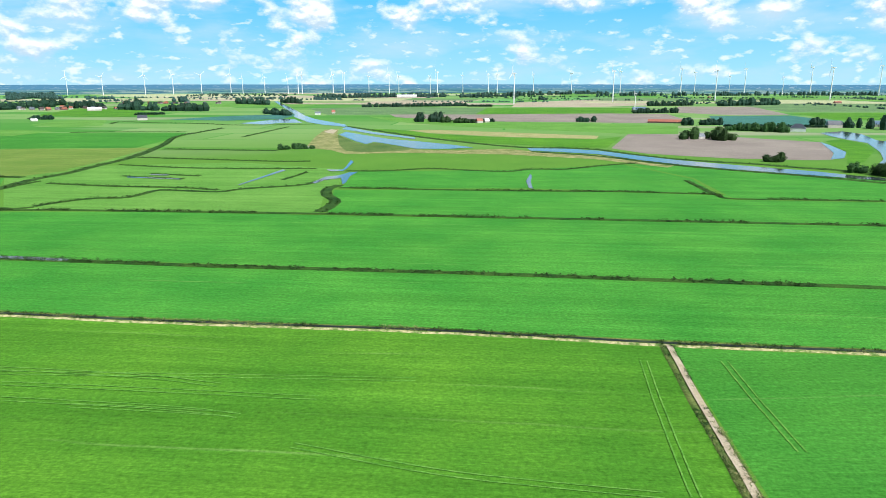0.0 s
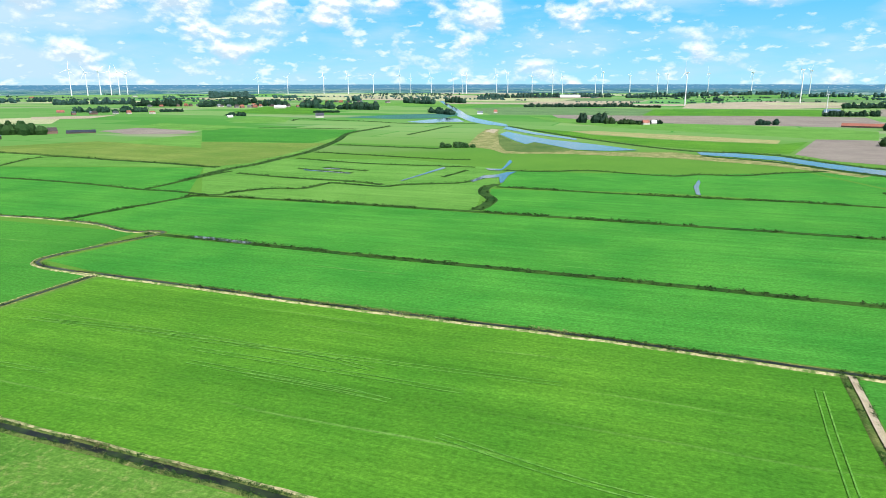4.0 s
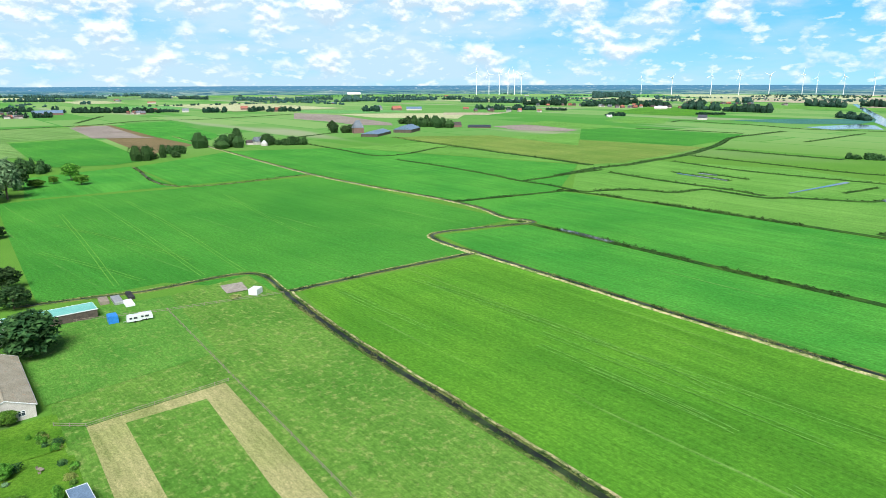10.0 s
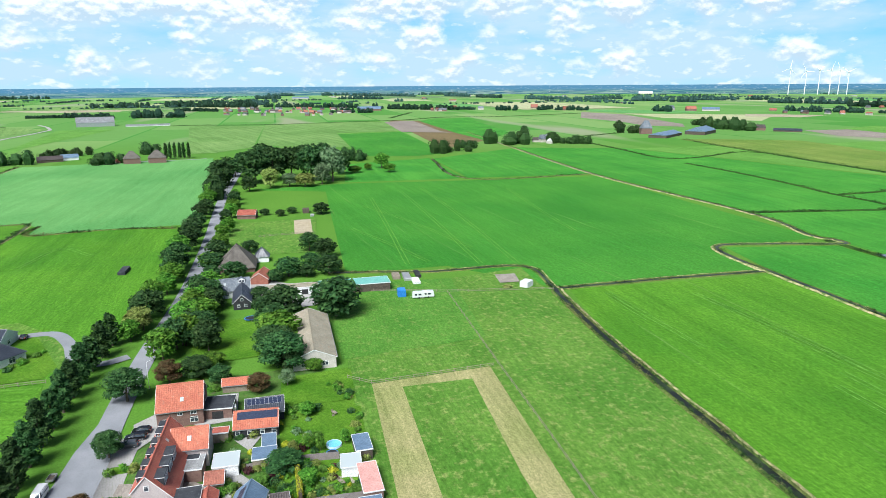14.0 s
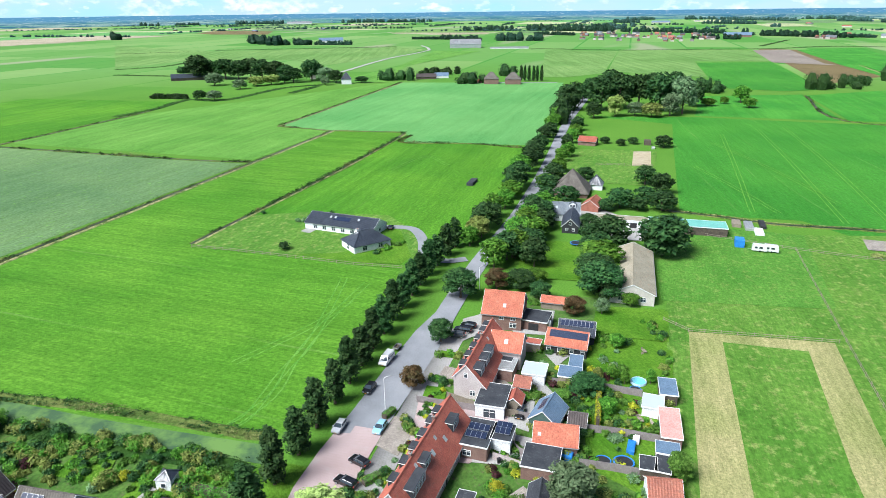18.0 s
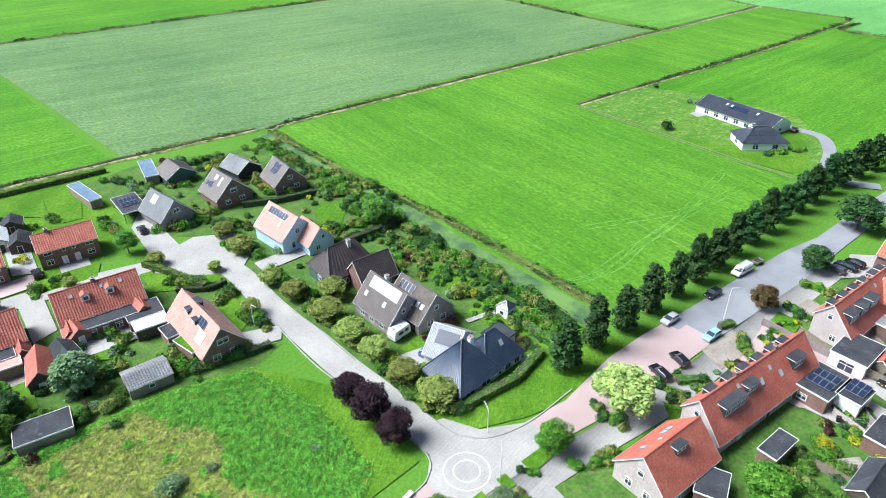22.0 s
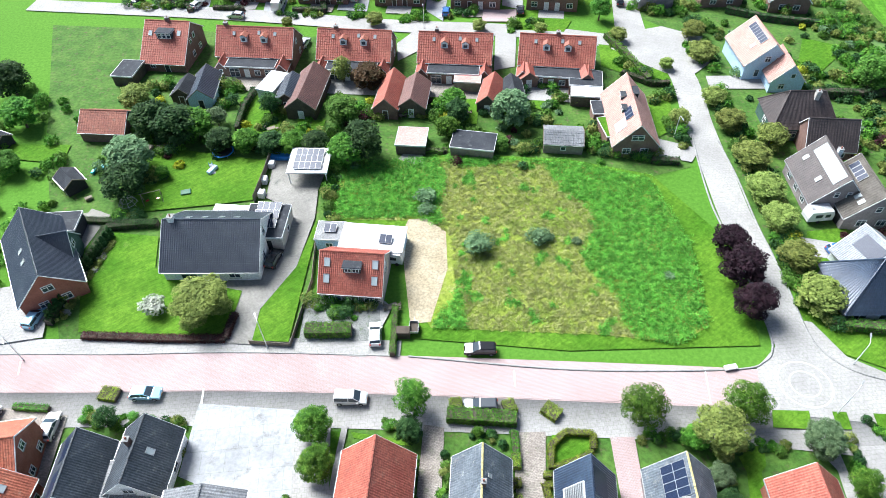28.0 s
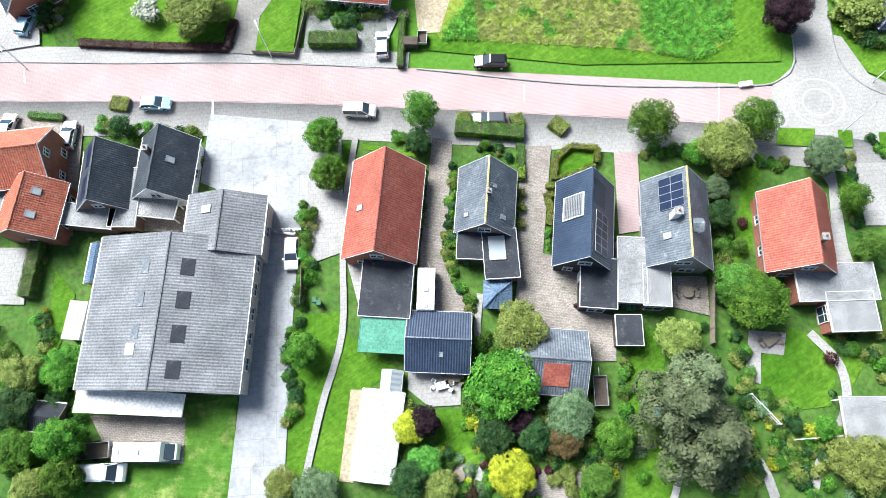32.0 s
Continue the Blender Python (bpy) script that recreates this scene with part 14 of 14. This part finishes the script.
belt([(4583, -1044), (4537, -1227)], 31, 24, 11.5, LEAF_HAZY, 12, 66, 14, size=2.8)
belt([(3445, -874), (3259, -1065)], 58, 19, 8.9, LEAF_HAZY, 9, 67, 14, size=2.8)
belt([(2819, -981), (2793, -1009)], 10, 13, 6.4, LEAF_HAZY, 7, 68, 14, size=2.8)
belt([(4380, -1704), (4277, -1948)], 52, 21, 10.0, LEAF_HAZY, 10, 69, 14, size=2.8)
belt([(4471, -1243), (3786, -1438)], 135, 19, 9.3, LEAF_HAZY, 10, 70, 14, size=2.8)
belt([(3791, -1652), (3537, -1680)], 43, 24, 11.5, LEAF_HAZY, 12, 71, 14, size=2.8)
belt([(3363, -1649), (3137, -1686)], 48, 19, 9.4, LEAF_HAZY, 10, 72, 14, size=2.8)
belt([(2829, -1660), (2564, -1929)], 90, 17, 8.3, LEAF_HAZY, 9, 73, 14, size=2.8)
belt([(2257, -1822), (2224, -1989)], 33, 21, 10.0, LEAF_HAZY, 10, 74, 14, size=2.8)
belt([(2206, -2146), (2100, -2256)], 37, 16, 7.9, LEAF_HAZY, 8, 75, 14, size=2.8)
belt([(1845, -837), (1805, -883)], 27, 9, 4.3, LEAF_FAR_HAZED, 4, 76, 14, size=2.8)
belt([(1723, -915), (1690, -953)], 12, 16, 7.5, LEAF_FAR_HAZED, 8, 77, 14, size=2.8)
belt([(1676, -1030), (1726, -1102)], 24, 14, 6.9, LEAF_FAR_HAZED, 7, 78, 14, size=2.8)
belt([(1642, -1068), (1581, -1138)], 27, 14, 6.7, LEAF_FAR_HAZED, 7, 79, 14, size=2.8)
belt([(777, -402), (746, -427)], 7, 20, 9.6, LEAF_WOOD, 10, 80, 60, size=1.5)
belt([(768, -440), (761, -462)], 6, 21, 9.8, LEAF_WOOD, 10, 81, 60, size=1.5)
belt([(750, -475), (739, -489)], 6, 14, 6.8, LEAF_WOOD, 7, 82, 60, size=1.5)
belt([(730, -488), (711, -511)], 10, 11, 5.2, LEAF_WOOD, 5, 83, 60, size=1.5)
belt([(690, -290), (700, -325)], 9, 15, 7.1, LEAF_WOOD, 7, 84, 60, size=1.5)
belt([(737, -343), (725, -358)], 9, 9, 4.2, LEAF_WOOD, 4, 85, 60, size=1.5)
belt([(871, 462), (878, 451)], 6, 11, 5.1, LEAF_WOOD, 5, 86, 60, size=1.5)
belt([(1743, 721), (1644, 629)], 25, 21, 10.1, LEAF_FAR_HAZED, 11, 87, 14, size=2.8)
belt([(1590, 608), (1636, 578)], 9, 24, 11.5, LEAF_FAR_HAZED, 12, 88, 14, size=2.8)
belt([(1609, 568), (1622, 492)], 21, 15, 7.3, LEAF_FAR_HAZED, 8, 89, 14, size=2.8)
belt([(1620, 485), (1607, 407)], 30, 10, 5.0, LEAF_FAR_HAZED, 5, 90, 26, size=2.0)
belt([(1971, 1270), (1999, 1231)], 7, 24, 11.5, LEAF_FAR_HAZED, 12, 91, 14, size=2.8)
belt([(4063, 2363), (4113, 2274)], 16, 24, 11.5, LEAF_HAZY, 12, 92, 14, size=2.8)
belt([(4162, 2184), (4224, 2061)], 33, 17, 8.0, LEAF_HAZY, 8, 93, 14, size=2.8)
belt([(4323, 1845), (4432, 1565)], 51, 24, 11.5, LEAF_HAZY, 12, 94, 14, size=2.8)
belt([(4546, 1194), (4597, 979)], 37, 24, 11.5, LEAF_HAZY, 12, 95, 14, size=2.8)
belt([(4597, 979), (4661, 606)], 75, 21, 10.0, LEAF_HAZY, 10, 96, 14, size=2.8)
belt([(779, 158), (782, 125)], 9, 13, 6.4, LEAF_WOOD, 7, 97, 60, size=1.5)
belt([(845, 124), (856, 82)], 18, 10, 4.8, LEAF_WOOD, 5, 98, 60, size=1.5)
belt([(739, 62), (749, 44)], 6, 14, 6.7, LEAF_WOOD, 7, 99, 60, size=1.5)
belt([(834, 16), (833, 7)], 6, 13, 6.4, LEAF_WOOD, 7, 100, 60, size=1.5)
belt([(2624, 212), (2574, 25)], 37, 21, 10.0, LEAF_FAR_HAZED, 10, 101, 14, size=2.8)
belt([(2557, -39), (2543, -349)], 52, 24, 11.5, LEAF_FAR_HAZED, 12, 102, 14, size=2.8)
belt([(1892, 297), (1875, 208)], 55, 7, 3.2, LEAF_FAR_HAZED, 3, 103, 14, size=2.8)
belt([(1875, 208), (1786, 101)], 43, 13, 6.3, LEAF_FAR_HAZED, 7, 104, 14, size=2.8)
belt([(1777, 55), (1755, -64)], 22, 22, 10.6, LEAF_FAR_HAZED, 11, 105, 14, size=2.8)
belt([(607, 354), (604, 317)], 39, 4, 1.9, LEAF_WOOD, 3, 106, 60, size=1.5)
# groves of single trees near the road's end
tree("broad", 788, 393, 31, 15.3, LEAF_DARK, "tall tree in a grove beside a farm", "grove trees", True)
tree("broad", 807, 385, 23, 14.0, LEAF_WOOD, "tall tree in a grove beside a farm", "grove trees", True)
tree("broad", 791, 360, 27, 15.2, LEAF_WOOD, "tall tree in a grove beside a farm", "grove trees", True)
tree("broad", 790, 343, 24, 12.0, LEAF_DARK, "tall tree in a grove beside a farm", "grove trees", True)
tree("broad", 802, 332, 26, 13.6, LEAF_DARK, "tall tree in a grove beside a farm", "grove trees", True)
tree("broad", 793, 314, 25, 13.4, LEAF_DARK, "tall tree in a grove beside a farm", "grove trees", True)
tree("broad", 792, 296, 24, 13.3, LEAF_WOOD, "tall tree in a grove beside a farm", "grove trees", True)
tree("broad", 771, 275, 21, 10.0, LEAF_WOOD, "tall tree in a grove beside a farm", "grove trees", True)
tree("broad", 751, 260, 19, 11.1, LEAF_WOOD, "tall tree in a grove beside a farm", "grove trees", True)
tree("broad", 774, 245, 26, 13.4, LEAF_DARK, "tall tree in a grove beside a farm", "grove trees", True)
tree("broad", 754, 222, 19, 9.6, LEAF_GREY, "tall tree in a grove beside a farm", "grove trees", True)
tree("broad", 746, 208, 16, 8.1, LEAF_WOOD, "tall tree in a grove beside a farm", "grove trees", True)
tree("broad", 719, 342, 15, 9.7, LEAF_GREY, "tall tree in a grove beside a farm", "grove trees", True)
tree("broad", 685, 297, 11, 7.8, LEAF_GREY, "tall tree in a grove beside a farm", "grove trees", True)
tree("broad", 715, 291, 12, 9.4, LEAF_OLIVE, "tall tree in a grove beside a farm", "grove trees", True)
tree("broad", 730, 279, 12, 10.2, LEAF_OLIVE, "tall tree in a grove beside a farm", "grove trees", True)
tree("broad", 746, 269, 11, 8.3, LEAF_WOOD, "tall tree in a grove beside a farm", "grove trees", True)
tree("broad", 595, 299, 10, 6.4, LEAF_DARK, "tall tree in a grove beside a farm", "grove trees", True)
tree("broad", 594, 284, 10, 7.5, LEAF_GREY, "tall tree in a grove beside a farm", "grove trees", True)
tree("broad", 724, 214, 9, 5.3, LEAF_GREY, "tall tree in a grove beside a farm", "grove trees", True)
tree("broad", 750, 179, 8, 7.4, LEAF_WOOD, "tall tree in a grove beside a farm", "grove trees", True)
tree("slim", 770, -3, 17, 2.3, LEAF_DARK, "tall tree in a grove beside a farm", "grove trees", True)
tree("slim", 769, -7, 17, 2.3, LEAF_DARK, "tall tree in a grove beside a farm", "grove trees", True)
tree("slim", 769, -12, 17, 2.3, LEAF_DARK, "tall tree in a grove beside a farm", "grove trees", True)
tree("slim", 768, -17, 17, 2.3, LEAF_DARK, "tall tree in a grove beside a farm", "grove trees", True)
tree("slim", 768, -21, 17, 2.3, LEAF_DARK, "tall tree in a grove beside a farm", "grove trees", True)
tree("slim", 767, -26, 17, 2.3, LEAF_DARK, "tall tree in a grove beside a farm", "grove trees", True)
# far houses, barns and villages
far_house(539, -1421, 21, 19, 11, 4.5, 10.6, ROOF_BLACK, BRICK_PALE, "distant farmhouse among trees", "farmhouse", 0.0)
far_house(744, -1394, 48, 12, 8, 2.3, 5.5, TIN_WHITE, BRICK_PALE, "distant farmhouse among trees", "farmhouse", 0.0)
far_house(851, -1909, 24, 36, 22, 3.8, 9.1, TIN_WHITE, BRICK_PALE, "distant farmhouse among trees", "farmhouse", 0.0)
far_house(-653, -1775, -10, 36, 22, 4.8, 11.5, TIN_BLUE, BRICK_PALE, "distant farmhouse among trees", "farmhouse", 0.0)
far_house(-519, -1256, -22, 71, 18, 3.0, 7.1, ROOF_OLD, WOOD_DARK, "distant long farm shed", "farmhouse", 0.0)
far_house(-642, -1025, -32, 23, 14, 5.3, 12.6, ROOF_BLACK, WHITE_WALL, "distant farmhouse with pyramid roof", "farmhouse", 7.0)
far_house(-761, -1111, -14, 23, 14, 4.9, 11.7, ROOF_BLACK, BRICK_PALE, "distant farmhouse among trees", "farmhouse", 0.0)
far_house(-853, -1119, -37, 22, 13, 4.6, 11.0, TIN_BLUE, BRICK_PALE, "distant farmhouse among trees", "farmhouse", 0.0)
far_house(-422, -899, 15, 10, 8, 3.3, 7.8, ROOF_GREY, BRICK_PALE, "distant farmhouse among trees", "farmhouse", 0.0)
far_house(-154, -1279, 23, 13, 8, 3.8, 9.0, ROOF_OLD, BRICK_PALE, "distant farmhouse among trees", "farmhouse", 0.0)
far_house(-171, -1296, 2, 9, 8, 3.4, 8.0, TIN_WHITE, BRICK_PALE, "distant farmhouse among trees", "farmhouse", 0.0)
far_house(-35, -3389, -1, 100, 30, 6.2, 14.8, TIN_WHITE, BRICK_PALE, "distant long white hall", "farmhouse", 0.0)
far_house(117, -798, 23, 11, 8, 1.2, 2.8, TIN_WHITE, BRICK_PALE, "white shed among bushes", "farmhouse", 0.0)
far_house(202, -1641, 7, 14, 9, 3.0, 7.2, ROOF_GREY, WHITE_WALL, "white lock house by the river", "farmhouse", 0.0)
far_house(169, -1698, 6, 9, 8, 3.7, 8.9, ROOF_OLD, BRICK_PALE, "distant farmhouse among trees", "farmhouse", 0.0)
far_house(813, -692, 70, 17, 10, 8.6, 20.5, ROOF_GREY, BRICK, "farmhouse with tall grey roof beside barns", "farmhouse", 5.0)
far_house(792, -903, 51, 25, 15, 4.0, 9.4, ROOF_BROWN, BRICK, "distant farmhouse among trees", "farmhouse", 0.0)
far_house(746, -919, 39, 41, 12, 2.2, 5.2, ROOF_BLACK, WOOD_DARK, "distant low dark farm shed", "farmhouse", 0.0)
far_house(1413, -1354, 66, 27, 16, 5.7, 13.6, ROOF_OLD, BRICK, "distant farmhouse among trees", "farmhouse", 0.0)
far_house(1385, -1399, 45, 45, 27, 4.3, 10.3, TIN_BLUE, BRICK_PALE, "distant farmhouse among trees", "farmhouse", 0.0)
far_house(1469, -1334, 98, 21, 12, 5.8, 13.8, ROOF_GREY, BRICK_PALE, "distant farmhouse among trees", "farmhouse", 0.0)
far_house(1305, -1542, 40, 18, 11, 3.0, 7.0, ROOF_OLD, BRICK, "distant farmhouse among trees", "farmhouse", 0.0)
far_house(3591, -3033, 50, 90, 54, 6.9, 16.4, TIN_WHITE, BRICK_PALE, "distant farmhouse among trees", "farmhouse", 0.0)
far_house(1912, -582, 73, 70, 28, 5.1, 12.2, TIN_BLUE, BRICK, "distant hall with blue-grey roof", "farmhouse", 0.0)
far_house(3601, -713, 79, 90, 54, 5.4, 12.8, TIN_BLUE, BRICK_PALE, "distant farmhouse among trees", "farmhouse", 0.0)
far_house(761, -476, 88, 13, 8, 4.3, 10.2, ROOF_GREY, BRICK_PALE, "distant farmhouse among trees", "farmhouse", 0.0)
far_house(741, -474, 117, 9, 8, 2.9, 6.9, TIN_WHITE, BRICK_PALE, "distant farmhouse among trees", "farmhouse", 0.0)
far_house(768, -467, 69, 8, 8, 2.6, 6.3, ROOF_BROWN, BRICK_PALE, "distant farmhouse among trees", "farmhouse", 0.0)
far_house(1800, -1086, 59, 22, 13, 5.4, 12.8, ROOF_OLD, BRICK, "distant farmhouse among trees", "farmhouse", 0.0)
far_house(1626, -1087, 106, 20, 12, 5.0, 11.9, ROOF_OLD, BRICK, "distant farmhouse among trees", "farmhouse", 0.0)
far_house(1794, -896, 63, 17, 10, 4.4, 10.5, ROOF_GREY, BRICK_PALE, "distant farmhouse among trees", "farmhouse", 0.0)
far_house(1891, -849, 96, 22, 13, 4.6, 10.8, ROOF_OLD, BRICK_PALE, "distant farmhouse among trees", "farmhouse", 0.0)
far_house(739, 194, 105, 11, 10, 5.3, 12.7, ROOF_BLACK, WHITE_WALL, "farmhouse with black pyramid roof and white walls", "farmhouse", 4.5)
far_house(782, 400, 117, 47, 14, 3.2, 7.7, ROOF_BLACK, WOOD_DARK, "low dark barn beside the wood", "farmhouse", 0.0)
far_house(794, 250, 108, 7, 8, 4.9, 11.6, ROOF_GREY, BRICK_PALE, "distant farmhouse among trees", "farmhouse", 0.0)
far_house(1732, 489, 106, 63, 25, 5.3, 12.5, TIN_BLUE, TIN_WHITE, "distant pale farm hall", "farmhouse", 0.0)
far_house(4295, 1413, 108, 158, 63, 6.6, 15.8, FIBRE, WHITE_WALL, "distant pale glass greenhouse", "farmhouse", 0.0)
far_house(794, 110, 98, 24, 9, 2.6, 6.3, ROOF_BROWN, WOOD_DARK, "low farm barn with dark roof", "farmhouse", 0.0)
far_house(806, 93, 97, 17, 8, 2.7, 6.4, TIN_BLUE, WHITE_WALL, "farm barn with grey sheet roof", "farmhouse", 0.0)
far_house(742, 30, 92, 16, 14, 5.4, 12.9, THATCH, BRICK, "farmhouse with a thatched pyramid roof", "farmhouse", 6.5)
far_house(740, 6, 90, 17, 15, 5.4, 12.9, THATCH, BRICK, "farmhouse with a thatched pyramid roof", "farmhouse", 7.0)
far_house(749, 42, 123, 5, 8, 2.2, 5.2, ROOF_RED, BRICK, "distant farmhouse among trees", "farmhouse", 0.0)
far_house(1464, 116, 95, 67, 33, 7.5, 17.9, FIBRE, STEEL, "large pale greenhouse hall", "farmhouse", 0.0)
far_house(1427, 21, 91, 80, 24, 1.6, 3.7, FIBRE, WHITE_WALL, "long white silage clamp", "farmhouse", 0.0)
hamlet([(2081, -174), (1931, -301), (1778, -433), (1795, -509)], 40, 1)
hamlet([(2264, -176), (2106, -359), (2002, -536)], 26, 2)
hamlet([(1093, -2381), (971, -2318), (963, -2493)], 10, 3)
hamlet([(943, -2491), (778, -2480), (613, -2470)], 14, 4)
hamlet([(1157, -2179), (971, -2076), (833, -1984)], 12, 5)
hamlet([(1311, -1927), (1194, -2027), (974, -1936), (958, -2172)], 26, 6)
hamlet([(1201, -1429), (1123, -1492), (1008, -1533)], 7, 7)
hamlet([(1835, -728), (1734, -787)], 6, 8)
hamlet([(1838, -160), (1711, -294), (1685, -432)], 12, 9)
far, u, v = random.Random(31), Vector((.988, -.156)), Vector((.156, .988))
for i in range(150):
    a, d = far.uniform(-165, 62), far.uniform(2500, 4650)
    x, y, along, h = d * math.cos(radians(a)), d * math.sin(radians(a)), radians(far.choice((-9, -9, 81, -30))), far.uniform(5, 10)
    ln = far.uniform(150, 700)
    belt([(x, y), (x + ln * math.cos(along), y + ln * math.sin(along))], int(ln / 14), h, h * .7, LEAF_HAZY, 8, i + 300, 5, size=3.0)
# Scattered far fields in pale colours, standing in for haze over the distance.
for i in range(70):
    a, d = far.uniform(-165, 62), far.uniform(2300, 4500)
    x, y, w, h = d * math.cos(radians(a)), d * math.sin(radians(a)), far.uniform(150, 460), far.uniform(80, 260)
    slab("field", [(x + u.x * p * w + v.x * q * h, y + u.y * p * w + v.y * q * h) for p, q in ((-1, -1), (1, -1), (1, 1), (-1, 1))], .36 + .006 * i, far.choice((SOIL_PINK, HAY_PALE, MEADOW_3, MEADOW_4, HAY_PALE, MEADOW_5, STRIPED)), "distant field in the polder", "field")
for i in range(40):
    a, d = far.uniform(-165, 55), far.uniform(2400, 4300)
    far_house(d * math.cos(radians(a)), d * math.sin(radians(a)), far.uniform(0, 90), far.uniform(14, 34), far.uniform(9, 14), far.uniform(3, 5), far.uniform(6, 9), far.choice((FIBRE, ROOF_GREY, ROOF_OLD, TIN_BLUE)), far.choice((BRICK_GREY, BRICK, BRICK_PALE)), "distant farmhouse among trees")
